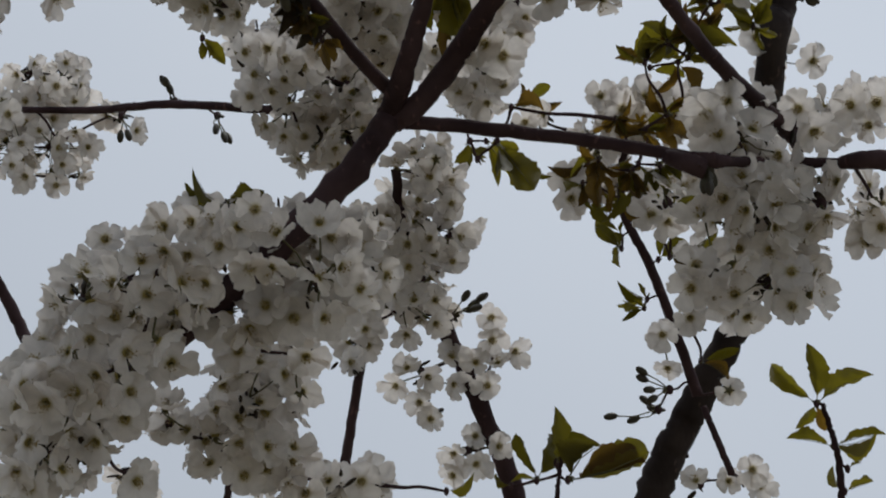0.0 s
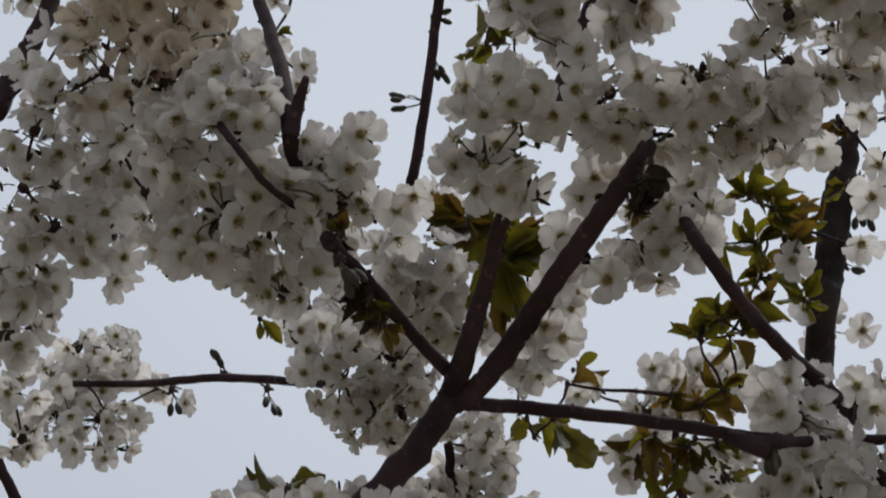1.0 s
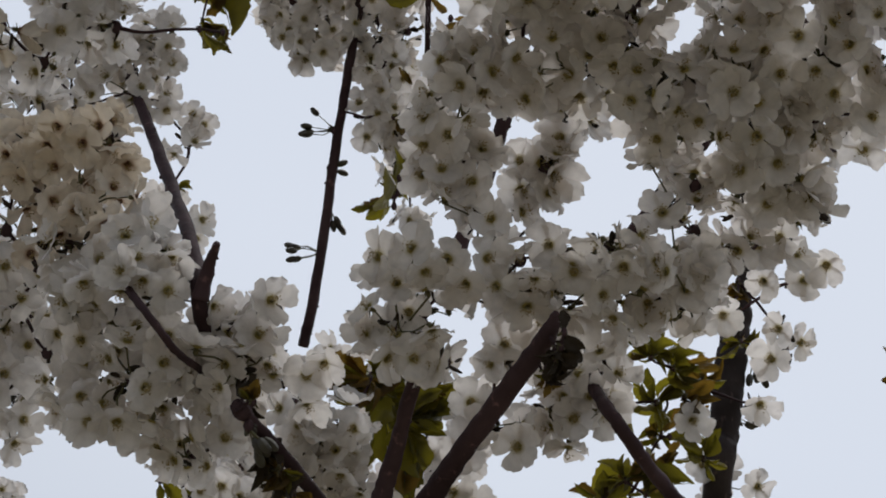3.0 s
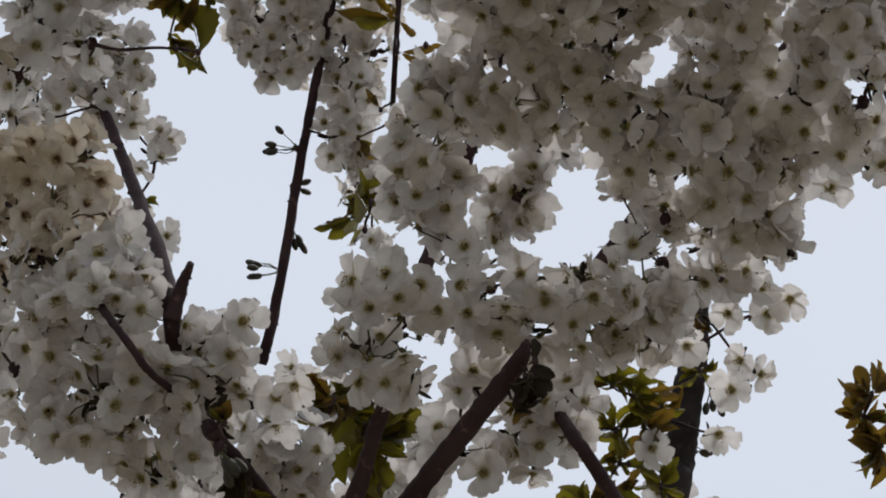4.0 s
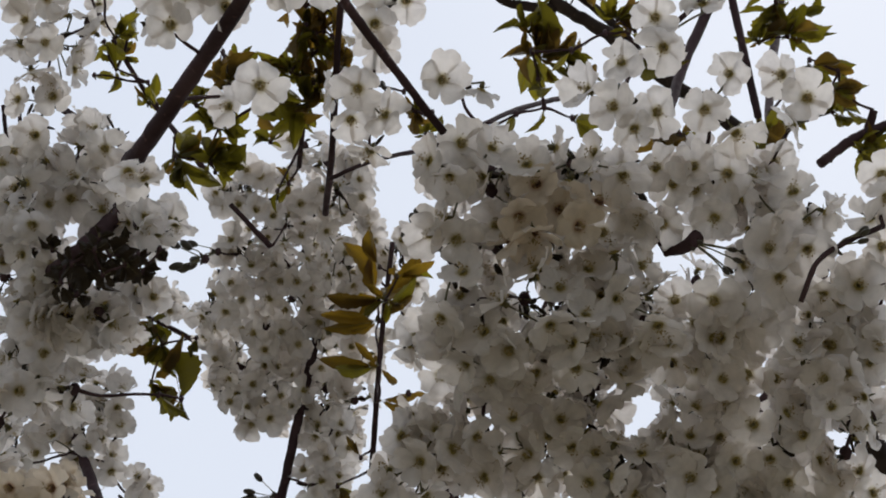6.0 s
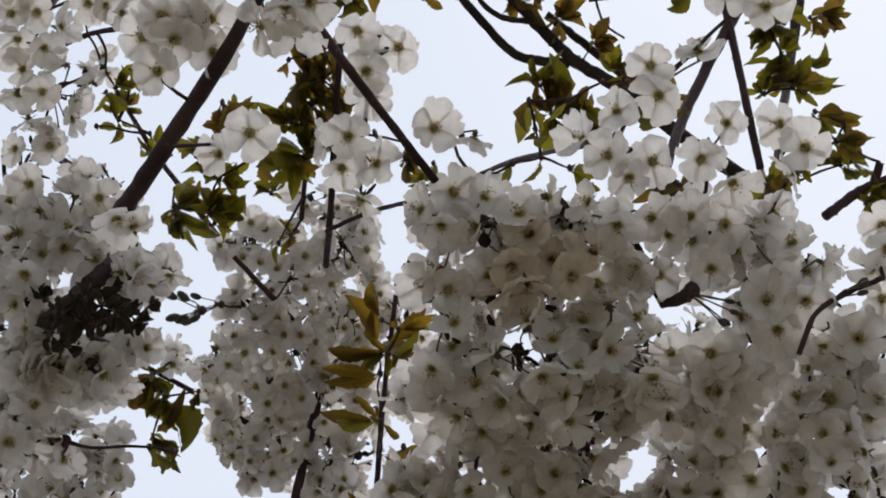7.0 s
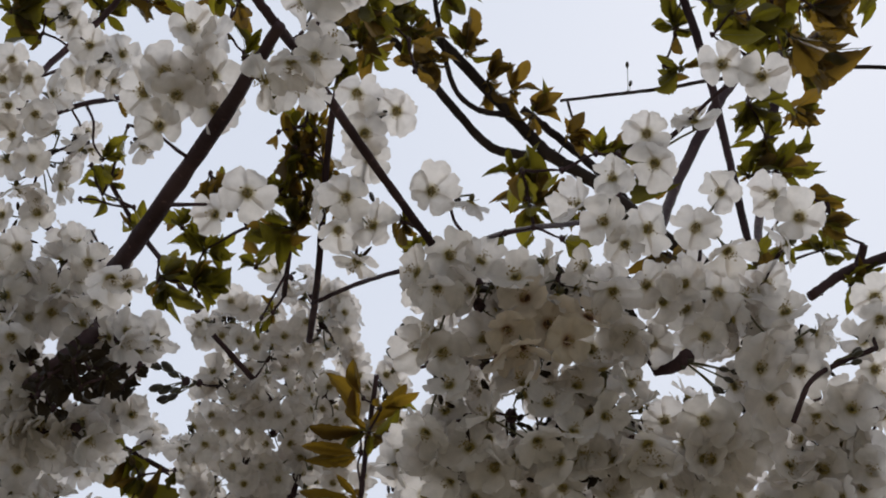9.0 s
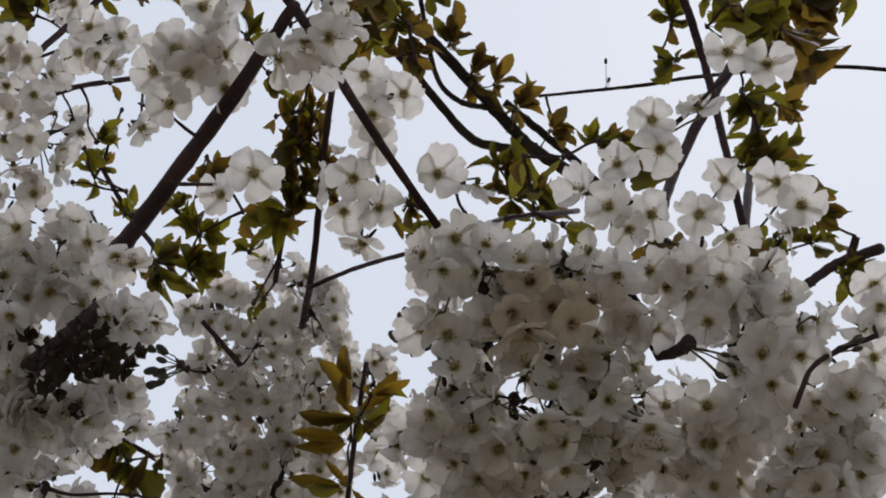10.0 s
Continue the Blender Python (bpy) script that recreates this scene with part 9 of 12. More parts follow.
twig(cherry, (-0.2212, 0.8653, 2.5045), (-0.2159, 0.8697, 2.5067))
twig(cherry, (0.1718, 0.7405, 2.554), (0.1725, 0.7463, 2.5491))
twig(cherry, (0.2628, 0.71, 2.4136), (0.2562, 0.7129, 2.4109))
twig(cherry, (0.0062, 0.943, 2.194), (-0.0003, 0.9471, 2.1912))
twig(cherry, (0.1725, 0.7463, 2.5491), (0.1805, 0.7482, 2.5467))
twig(cherry, (0.0794, 1.1754, 1.8889), (0.077, 1.1697, 1.8952))
twig(cherry, (-0.0994, 0.9555, 2.1364), (-0.102, 0.9621, 2.131))
twig(cherry, (-0.2442, 0.9059, 2.5165), (-0.2461, 0.899, 2.5221))
twig(cherry, (-0.0484, 0.7812, 2.7612), (-0.0512, 0.7736, 2.7568))
twig(cherry, (-0.1458, 0.9939, 2.2031), (-0.1532, 0.9977, 2.1989))
twig(cherry, (0.4784, 1.3428, 2.3873), (0.4805, 1.3376, 2.3948))
twig(cherry, (-0.0512, 0.7736, 2.7568), (-0.0482, 0.7704, 2.7484))
twig(cherry, (-0.1452, 0.9786, 2.2267), (-0.1392, 0.9831, 2.2206))
twig(cherry, (-0.2606, 1.2706, 2.6675), (-0.2534, 1.2774, 2.6667))
twig(cherry, (0.368, 0.8774, 2.7055), (0.3734, 0.8837, 2.6998))
twig(cherry, (0.2139, 0.7272, 2.8886), (0.2131, 0.7374, 2.8903))
twig(cherry, (-0.0711, 1.259, 2.8718), (-0.0729, 1.2615, 2.8618))
twig(cherry, (-0.0779, 0.9891, 2.1259), (-0.0833, 0.9928, 2.1173))
twig(cherry, (-0.1176, 0.9338, 2.1467), (-0.1077, 0.9289, 2.1471))
twig(cherry, (-0.2589, 1.4687, 2.2942), (-0.2554, 1.4768, 2.3011))
twig(cherry, (0.1513, 1.3804, 2.1519), (0.1443, 1.388, 2.1459))
twig(cherry, (0.2724, 1.2117, 1.9363), (0.2747, 1.2159, 1.9253))
twig(cherry, (-0.0903, 0.9664, 2.1312), (-0.0911, 0.9632, 2.1194))
twig(cherry, (-0.0911, 0.9632, 2.1194), (-0.093, 0.9689, 2.119))
twig(cherry, (0.0062, 0.943, 2.194), (0.0087, 0.9387, 2.1828))
twig(cherry, (0.1698, 1.4057, 2.128), (0.1756, 1.3946, 2.1292))
twig(cherry, (0.1904, 1.4232, 2.0822), (0.1936, 1.4114, 2.0854))
twig(cherry, (0.229, 1.1097, 2.119), (0.237, 1.0997, 2.119))
twig(cherry, (0.1904, 1.4232, 2.0822), (0.1791, 1.4256, 2.0764))
twig(cherry, (0.2585, 0.7967, 2.6281), (0.2639, 0.8056, 2.6202))
twig(cherry, (0.0794, 1.1754, 1.8889), (0.0844, 1.1649, 1.8827))
twig(cherry, (-0.0121, 1.4304, 2.0986), (-0.015, 1.4225, 2.0875))
twig(cherry, (0.1075, 1.0029, 2.2084), (0.1088, 1.0098, 2.221))
twig(cherry, (-0.2289, 0.8788, 2.5085), (-0.2409, 0.8768, 2.5163))
twig(cherry, (0.0204, 1.4605, 2.0387), (0.0342, 1.464, 2.0418))
twig(cherry, (-0.1118, 1.3459, 2.8164), (-0.1137, 1.3581, 2.8083))
twig(cherry, (-0.0504, 0.8649, 2.7176), (-0.0463, 0.8717, 2.7302))
twig(cherry, (-0.2434, 0.862, 2.9545), (-0.2377, 0.8668, 2.9677))
twig(cherry, (-0.2007, 0.8846, 2.5687), (-0.2101, 0.8754, 2.5767))
twig(cherry, (-0.3017, 1.4908, 2.3), (-0.3042, 1.4818, 2.2875))
twig(cherry, (-0.2534, 1.2604, 2.6459), (-0.2505, 1.2743, 2.6391))
twig(cherry, (-0.1443, 1.0119, 2.2304), (-0.1296, 1.0078, 2.2265))
twig(cherry, (0.0794, 1.1754, 1.8889), (0.0642, 1.1762, 1.8847))
twig(cherry, (-0.1085, 0.9447, 2.1415), (-0.1113, 0.9477, 2.1568))
twig(cherry, (-0.4072, 1.526, 2.3107), (-0.4217, 1.5219, 2.3048))
twig(cherry, (-0.1958, 0.9562, 2.2434), (-0.1892, 0.9441, 2.2521))
twig(cherry, (-0.1773, 0.7485, 2.4857), (-0.1754, 0.7527, 2.47))
twig(cherry, (-0.2289, 0.8788, 2.5085), (-0.2259, 0.8849, 2.4932))
twig(cherry, (-0.2259, 0.8849, 2.4932), (-0.22, 0.8826, 2.4811))
twig(cherry, (0.1801, 1.4145, 2.1051), (0.1672, 1.4065, 2.0979))
twig(cherry, (-0.0379, 1.3936, 2.1461), (-0.0507, 1.4003, 2.1547))
twig(cherry, (0.061, 0.9184, 2.1763), (0.0697, 0.9142, 2.1624))
twig(cherry, (-0.1897, 0.938, 2.2281), (-0.1754, 0.9461, 2.2323))
twig(cherry, (0.1672, 1.4065, 2.0979), (0.1633, 1.3941, 2.086))
twig(cherry, (0.1075, 1.0029, 2.2084), (0.101, 1.0106, 2.1938))
twig(cherry, (0.2868, 1.3149, 2.4114), (0.3018, 1.3083, 2.4044))
twig(cherry, (0.2687, 1.3241, 2.3128), (0.254, 1.334, 2.3104))
twig(cherry, (0.0694, 0.8966, 2.1818), (0.0715, 0.8891, 2.1657))
twig(cherry, (0.0715, 0.8891, 2.1657), (0.0737, 0.8794, 2.1621))
twig(cherry, (0.0737, 0.8794, 2.1621), (0.0705, 0.8832, 2.1565))
twig(cherry, (0.0737, 0.8794, 2.1621), (0.0752, 0.8748, 2.1691))
twig(cherry, (0.0715, 0.8891, 2.1657), (0.0667, 0.8957, 2.1558))
twig(cherry, (0.1088, 1.0098, 2.221), (0.1017, 1.0084, 2.2375))
twig(cherry, (0.2465, 1.141, 2.1214), (0.2543, 1.1373, 2.1374))
twig(cherry, (0.0283, 0.7061, 2.4684), (0.0329, 0.7173, 2.482))
twig(cherry, (-0.0727, 1.072, 2.8286), (-0.0812, 1.085, 2.8189))
twig(cherry, (0.1081, 0.9945, 2.2003), (0.1192, 0.9885, 2.2136))
twig(cherry, (-0.05, 0.876, 2.7122), (-0.063, 0.8809, 2.7245))
twig(cherry, (-0.063, 0.8809, 2.7245), (-0.0674, 0.8815, 2.7245))
twig(cherry, (-0.063, 0.8809, 2.7245), (-0.0661, 0.8744, 2.7302))
twig(cherry, (-0.0674, 0.8815, 2.7245), (-0.0767, 0.8793, 2.7274))
twig(cherry, (-0.0767, 0.8793, 2.7274), (-0.086, 0.8771, 2.7302))
twig(cherry, (-0.086, 0.8771, 2.7302), (-0.0803, 0.8694, 2.7359))
twig(cherry, (-0.0803, 0.8694, 2.7359), (-0.079, 0.862, 2.7412))
twig(cherry, (-0.079, 0.862, 2.7412), (-0.0697, 0.8645, 2.7387))
twig(cherry, (-0.0697, 0.8645, 2.7387), (-0.0618, 0.8562, 2.744))
twig(cherry, (-0.0618, 0.8562, 2.744), (-0.0556, 0.8522, 2.7472))
twig(cherry, (-0.0556, 0.8522, 2.7472), (-0.0627, 0.8497, 2.75))
twig(cherry, (-0.0627, 0.8497, 2.75), (-0.0684, 0.8508, 2.7473))
twig(cherry, (-0.0684, 0.8508, 2.7473), (-0.0764, 0.8478, 2.7525))
twig(cherry, (-0.0627, 0.8497, 2.75), (-0.0548, 0.8414, 2.7553))
twig(cherry, (-0.0548, 0.8414, 2.7553), (-0.0619, 0.8343, 2.7601))
twig(cherry, (-0.0619, 0.8343, 2.7601), (-0.065, 0.8326, 2.7642))
twig(cherry, (-0.065, 0.8326, 2.7642), (-0.0699, 0.8296, 2.7666))
twig(cherry, (-0.0699, 0.8296, 2.7666), (-0.0716, 0.8333, 2.7638))
twig(cherry, (-0.0716, 0.8333, 2.7638), (-0.078, 0.8361, 2.7628))
twig(cherry, (-0.078, 0.8361, 2.7628), (-0.0909, 0.8401, 2.7605))
twig(cherry, (-0.0699, 0.8296, 2.7666), (-0.0693, 0.8122, 2.7694))
twig(cherry, (-0.0674, 0.8815, 2.7245), (-0.07, 0.8957, 2.7132))
twig(cherry, (-0.07, 0.8957, 2.7132), (-0.0832, 0.8975, 2.7132))
twig(cherry, (-0.0832, 0.8975, 2.7132), (-0.0827, 0.9009, 2.7104))
twig(cherry, (-0.0832, 0.8975, 2.7132), (-0.092, 0.8987, 2.7132))
twig(cherry, (-0.0271, 1.304, 2.8413), (-0.0092, 1.3017, 2.8367))
twig(cherry, (-0.2212, 0.8653, 2.5045), (-0.2279, 0.8622, 2.4874))
twig(cherry, (-0.2279, 0.8622, 2.4874), (-0.2293, 0.8634, 2.4726))
twig(cherry, (-0.2279, 0.8622, 2.4874), (-0.2151, 0.8536, 2.4805))
twig(cherry, (-0.1236, 1.3423, 2.8207), (-0.1308, 1.3469, 2.804))
twig(cherry, (0.0329, 0.7173, 2.482), (0.0442, 0.7223, 2.4677))
twig(cherry, (0.0442, 0.7223, 2.4677), (0.0462, 0.7291, 2.4553))
twig(cherry, (0.003, 0.6779, 2.4618), (-0.0067, 0.6854, 2.4762))
twig(cherry, (0.0259, 0.7064, 2.4684), (0.0244, 0.7229, 2.459))
twig(cherry, (0.0244, 0.7229, 2.459), (0.017, 0.7233, 2.4611))
twig(cherry, (0.017, 0.7233, 2.4611), (0.016, 0.7252, 2.4668))
twig(cherry, (-0.0415, 1.2924, 2.821), (-0.035, 1.278, 2.8316))
twig(cherry, (0.2218, 0.7388, 2.8643), (0.2201, 0.7568, 2.8705))
twig(cherry, (0.2201, 0.7568, 2.8705), (0.2198, 0.763, 2.8544))
twig(cherry, (0.2198, 0.763, 2.8544), (0.2215, 0.7698, 2.8567))
twig(cherry, (0.1075, 1.0029, 2.2084), (0.1201, 1.0165, 2.2034))
twig(cherry, (0.101, 1.0106, 2.1938), (0.0906, 1.0245, 2.2027))
twig(cherry, (-0.0062, 1.4375, 2.0894), (0.0042, 1.4221, 2.0829))
twig(cherry, (0.0642, 1.1762, 1.8847), (0.0475, 1.1873, 1.8829))
twig(cherry, (0.2299, 1.0912, 2.0869), (0.2292, 1.1027, 2.0703))
twig(cherry, (-0.0447, 0.7521, 2.7759), (-0.0478, 0.759, 2.7947))
twig(cherry, (-0.2151, 0.8536, 2.4805), (-0.197, 0.8461, 2.4859))
twig(cherry, (-0.197, 0.8461, 2.4859), (-0.2067, 0.846, 2.5007))
twig(cherry, (-0.197, 0.8461, 2.4859), (-0.1792, 0.8513, 2.493))
twig(cherry, (-0.1597, 1.1169, 1.9776), (-0.1723, 1.107, 1.9901))
twig(cherry, (-0.2151, 0.8536, 2.4805), (-0.22, 0.8383, 2.4679))
twig(cherry, (-0.22, 0.8383, 2.4679), (-0.206, 0.83, 2.4744))
twig(cherry, (-0.206, 0.83, 2.4744), (-0.1991, 0.8414, 2.4628))
twig(cherry, (-0.1991, 0.8414, 2.4628), (-0.1849, 0.8345, 2.4681))
twig(cherry, (-0.1989, 0.9653, 2.251), (-0.2178, 0.9582, 2.2461))
twig(cherry, (-0.2178, 0.9582, 2.2461), (-0.2229, 0.9643, 2.2478))
twig(cherry, (0.4784, 1.3428, 2.3873), (0.4667, 1.3531, 2.3735))
twig(cherry, (-0.1553, 0.9782, 2.2801), (-0.1741, 0.9689, 2.2808))
twig(cherry, (-0.1128, 1.081, 2.0114), (-0.1102, 1.0973, 2.0244))
twig(cherry, (-0.2121, 0.8749, 2.6293), (-0.229, 0.8623, 2.6278))
twig(cherry, (-0.1447, 1.101, 1.9859), (-0.1273, 1.1124, 1.9815))
twig(cherry, (-0.1273, 1.1124, 1.9815), (-0.112, 1.1067, 1.974))
twig(cherry, (-0.0522, 1.3315, 2.7614), (-0.0329, 1.3407, 2.7622))
twig(cherry, (-0.0329, 1.3407, 2.7622), (-0.0221, 1.3524, 2.7489))
twig(cherry, (-0.0221, 1.3524, 2.7489), (-0.0025, 1.3583, 2.7512))
twig(cherry, (-0.0025, 1.3583, 2.7512), (-0.0023, 1.351, 2.7321))
twig(cherry, (-0.3785, 1.1647, 2.4993), (-0.3837, 1.1485, 2.5124))
twig(cherry, (-0.2698, 0.9829, 2.5702), (-0.2646, 0.9684, 2.5853))
twig(cherry, (-0.2327, 0.849, 2.9639), (-0.2162, 0.8566, 2.9517))
twig(cherry, (-0.1392, 0.9831, 2.2206), (-0.1208, 0.9745, 2.2289))
twig(cherry, (-0.1208, 0.9745, 2.2289), (-0.1024, 0.9634, 2.234))
twig(cherry, (-0.2138, 0.867, 2.5194), (-0.1934, 0.8616, 2.5122))
twig(cherry, (-0.2064, 0.8688, 2.5344), (-0.1848, 0.863, 2.5367))
twig(cherry, (-0.0212, 1.2077, 2.3244), (-0.024, 1.2271, 2.3132))
twig(cherry, (-0.0564, 1.274, 2.8616), (-0.0682, 1.2922, 2.8686))
twig(cherry, (-0.247, 0.9145, 2.5225), (-0.2378, 0.9293, 2.5079))
twig(cherry, (-0.2378, 0.9293, 2.5079), (-0.2464, 0.9164, 2.4935))
twig(cherry, (-0.2464, 0.9164, 2.4935), (-0.2303, 0.9175, 2.4908))
twig(cherry, (-0.2464, 0.9164, 2.4935), (-0.262, 0.9221, 2.4916))
twig(cherry, (0.2292, 1.1027, 2.0703), (0.2473, 1.0942, 2.0591))
twig(cherry, (-0.1934, 0.8616, 2.5122), (-0.1968, 0.8834, 2.5057))
twig(cherry, (-0.1968, 0.8834, 2.5057), (-0.1774, 0.8812, 2.5058))
twig(cherry, (-0.1774, 0.8812, 2.5058), (-0.1679, 0.876, 2.5237))
twig(cherry, (-0.1443, 1.0119, 2.2304), (-0.1674, 1.0074, 2.2296))
twig(cherry, (0.2218, 0.7388, 2.8643), (0.2448, 0.7416, 2.8691))
twig(cherry, (-0.0401, 1.3852, 2.1569), (-0.0275, 1.3955, 2.1741))
twig(cherry, (-0.1741, 0.9689, 2.2808), (-0.1796, 0.9843, 2.2636))
twig(cherry, (-0.1969, 0.8952, 2.5915), (-0.1772, 0.9075, 2.5865))
twig(cherry, (-0.1772, 0.9075, 2.5865), (-0.171, 0.8992, 2.5711))
twig(cherry, (-0.171, 0.8992, 2.5711), (-0.168, 0.8963, 2.5635))
twig(cherry, (-0.2178, 0.9582, 2.2461), (-0.2183, 0.9497, 2.2683))
twig(cherry, (-0.2303, 0.9175, 2.4908), (-0.2072, 0.9128, 2.4942))
twig(cherry, (-0.2073, 0.8694, 2.6203), (-0.2048, 0.8494, 2.607))
twig(cherry, (0.1943, 1.0512, 2.0687), (0.1835, 1.057, 2.0896))
twig(cherry, (0.0175, 1.2921, 2.6865), (0.0053, 1.2845, 2.6666))
twig(cherry, (0.0453, 1.481, 1.9854), (0.0211, 1.4827, 1.9822))
twig(cherry, (0.1591, 0.7469, 2.4297), (0.1423, 0.7306, 2.4371))
twig(cherry, (0.1423, 0.7306, 2.4371), (0.1438, 0.7272, 2.4466))
twig(cherry, (-0.0212, 1.2077, 2.3244), (-0.0027, 1.1992, 2.3107))
twig(cherry, (-0.0027, 1.1992, 2.3107), (0.0019, 1.2004, 2.3043))
twig(cherry, (0.0019, 1.2004, 2.3043), (-0.0066, 1.2099, 2.2962))
twig(cherry, (0.0906, 1.0245, 2.2027), (0.0754, 1.0309, 2.1843))
twig(cherry, (-0.3785, 1.1647, 2.4993), (-0.4018, 1.1573, 2.4956))
twig(cherry, (-0.2641, 0.9658, 2.5583), (-0.2854, 0.9531, 2.558))
twig(cherry, (-0.2854, 0.9531, 2.558), (-0.2886, 0.9383, 2.5727))
twig(cherry, (-0.2886, 0.9383, 2.5727), (-0.2824, 0.9169, 2.5698))
twig(cherry, (-0.1589, 1.3314, 2.8335), (-0.1516, 1.3119, 2.8473))
twig(cherry, (-0.0466, 1.3599, 2.1894), (-0.0251, 1.3501, 2.1813))
twig(cherry, (-0.1458, 0.9939, 2.2031), (-0.1215, 0.9868, 2.2013))
twig(cherry, (-0.1747, 1.1329, 1.9692), (-0.1915, 1.1175, 1.9576))
twig(cherry, (-0.2824, 0.9169, 2.5698), (-0.2665, 0.9139, 2.5499))
twig(cherry, (-0.0023, 1.351, 2.7321), (-0.0206, 1.3678, 2.7255))
twig(cherry, (0.2228, 1.0832, 2.0833), (0.2024, 1.099, 2.0844))
twig(cherry, (-0.1741, 0.9689, 2.2808), (-0.1993, 0.9719, 2.2865))
twig(cherry, (0.2137, 1.4445, 2.0268), (0.2382, 1.4502, 2.0333))
twig(cherry, (0.2131, 0.7374, 2.8903), (0.2233, 0.7531, 2.9089))
twig(cherry, (0.2233, 0.7531, 2.9089), (0.2373, 0.751, 2.9085))
twig(cherry, (-0.0239, 1.4162, 2.1169), (-0.0441, 1.417, 2.0998))
twig(cherry, (0.0062, 0.943, 2.194), (-0.0045, 0.9344, 2.2167))
twig(cherry, (-0.0045, 0.9344, 2.2167), (0.0128, 0.9225, 2.2308))
twig(cherry, (-0.229, 0.8623, 2.6278), (-0.2361, 0.8788, 2.6081))
twig(cherry, (-0.2361, 0.8788, 2.6081), (-0.2474, 0.8865, 2.6147))
twig(cherry, (-0.2361, 0.8788, 2.6081), (-0.2348, 0.8927, 2.5916))
twig(cherry, (-0.2348, 0.8927, 2.5916), (-0.2402, 0.9077, 2.5946))
twig(cherry, (-0.2402, 0.9077, 2.5946), (-0.257, 0.9193, 2.5928))
twig(cherry, (-0.2474, 0.8865, 2.6147), (-0.2666, 0.8989, 2.6058))
twig(cherry, (-0.2666, 0.8989, 2.6058), (-0.2728, 0.8967, 2.5976))
twig(cherry, (0.1423, 0.7306, 2.4371), (0.1189, 0.7418, 2.4308))
twig(cherry, (-0.0447, 0.7521, 2.7759), (-0.0243, 0.7671, 2.7846))
twig(cherry, (-0.0336, 1.2014, 2.3167), (-0.0332, 1.1793, 2.3013))
twig(cherry, (-0.2556, 0.9401, 2.5404), (-0.2574, 0.9571, 2.5191))
twig(cherry, (-0.2574, 0.9571, 2.5191), (-0.2639, 0.9699, 2.5022))
twig(cherry, (-0.2639, 0.9699, 2.5022), (-0.2674, 0.9802, 2.5219))
twig(cherry, (0.2115, 1.0784, 2.1167), (0.186, 1.0867, 2.1116))
twig(cherry, (-0.2505, 1.2743, 2.6391), (-0.2261, 1.2865, 2.6417))
twig(cherry, (-0.1296, 1.0078, 2.2265), (-0.1365, 1.0218, 2.204))
twig(cherry, (0.002, 1.0298, 2.1294), (0.0234, 1.0436, 2.1395))
twig(cherry, (-0.0092, 1.3017, 2.8367), (0.0029, 1.2771, 2.8415))
twig(cherry, (0.0029, 1.2771, 2.8415), (-0.0058, 1.2772, 2.8534))
twig(cherry, (-0.0066, 1.2099, 2.2962), (-0.0103, 1.2287, 2.2758))
twig(cherry, (-0.0103, 1.2287, 2.2758), (-0.0007, 1.2432, 2.2867))
twig(cherry, (-0.1291, 1.089, 1.9972), (-0.1435, 1.0978, 2.0195))
twig(cherry, (-0.1435, 1.0978, 2.0195), (-0.1654, 1.0875, 2.0288))
twig(cherry, (-0.1654, 1.0875, 2.0288), (-0.1484, 1.091, 2.0448))
twig(cherry, (-0.1484, 1.091, 2.0448), (-0.1448, 1.066, 2.0327))
twig(cherry, (-0.1516, 1.3119, 2.8473), (-0.1419, 1.2852, 2.8466))
twig(cherry, (0.0442, 0.7223, 2.4677), (0.0725, 0.7211, 2.4655))
twig(cherry, (0.0725, 0.7211, 2.4655), (0.0741, 0.7239, 2.458))
twig(cherry, (0.0741, 0.7239, 2.458), (0.0974, 0.7205, 2.4632))
twig(cherry, (0.0974, 0.7205, 2.4632), (0.1063, 0.723, 2.4558))
twig(cherry, (0.0974, 0.7205, 2.4632), (0.0939, 0.7032, 2.4579))
twig(cherry, (0.1063, 0.723, 2.4558), (0.1282, 0.7109, 2.4677))
twig(cherry, (-0.1772, 0.9075, 2.5865), (-0.1968, 0.9246, 2.5749))
twig(cherry, (0.031, 0.6921, 2.4795), (0.0169, 0.678, 2.5))
twig(cherry, (-0.0066, 1.2099, 2.2962), (-0.0065, 1.1915, 2.2743))
twig(cherry, (-0.2409, 0.8768, 2.5163), (-0.2595, 0.8728, 2.5377))
twig(cherry, (-0.0936, 1.23, 2.8767), (-0.1145, 1.2498, 2.8763))
twig(cherry, (-0.0772, 1.3623, 2.2388), (-0.0764, 1.3339, 2.2436))
twig(cherry, (0.0741, 0.7239, 2.458), (0.0801, 0.7237, 2.4298))
twig(cherry, (0.0801, 0.7237, 2.4298), (0.0838, 0.746, 2.4313))
twig(cherry, (0.1418, 1.3153, 2.1962), (0.1407, 1.307, 2.2239))
twig(cherry, (0.2215, 0.7698, 2.8567), (0.2178, 0.7982, 2.8522))
twig(cherry, (0.2178, 0.7982, 2.8522), (0.2277, 0.787, 2.8339))
twig(cherry, (-0.0379, 1.3936, 2.1461), (-0.0198, 1.3738, 2.135))
twig(cherry, (-0.0401, 1.3852, 2.1569), (-0.0651, 1.3725, 2.1492))
twig(cherry, (-0.0045, 0.9344, 2.2167), (-0.0206, 0.9228, 2.1954))
twig(cherry, (-0.0206, 0.9228, 2.1954), (-0.0363, 0.9403, 2.2068))
twig(cherry, (-0.0441, 1.417, 2.0998), (-0.0371, 1.3939, 2.0831))
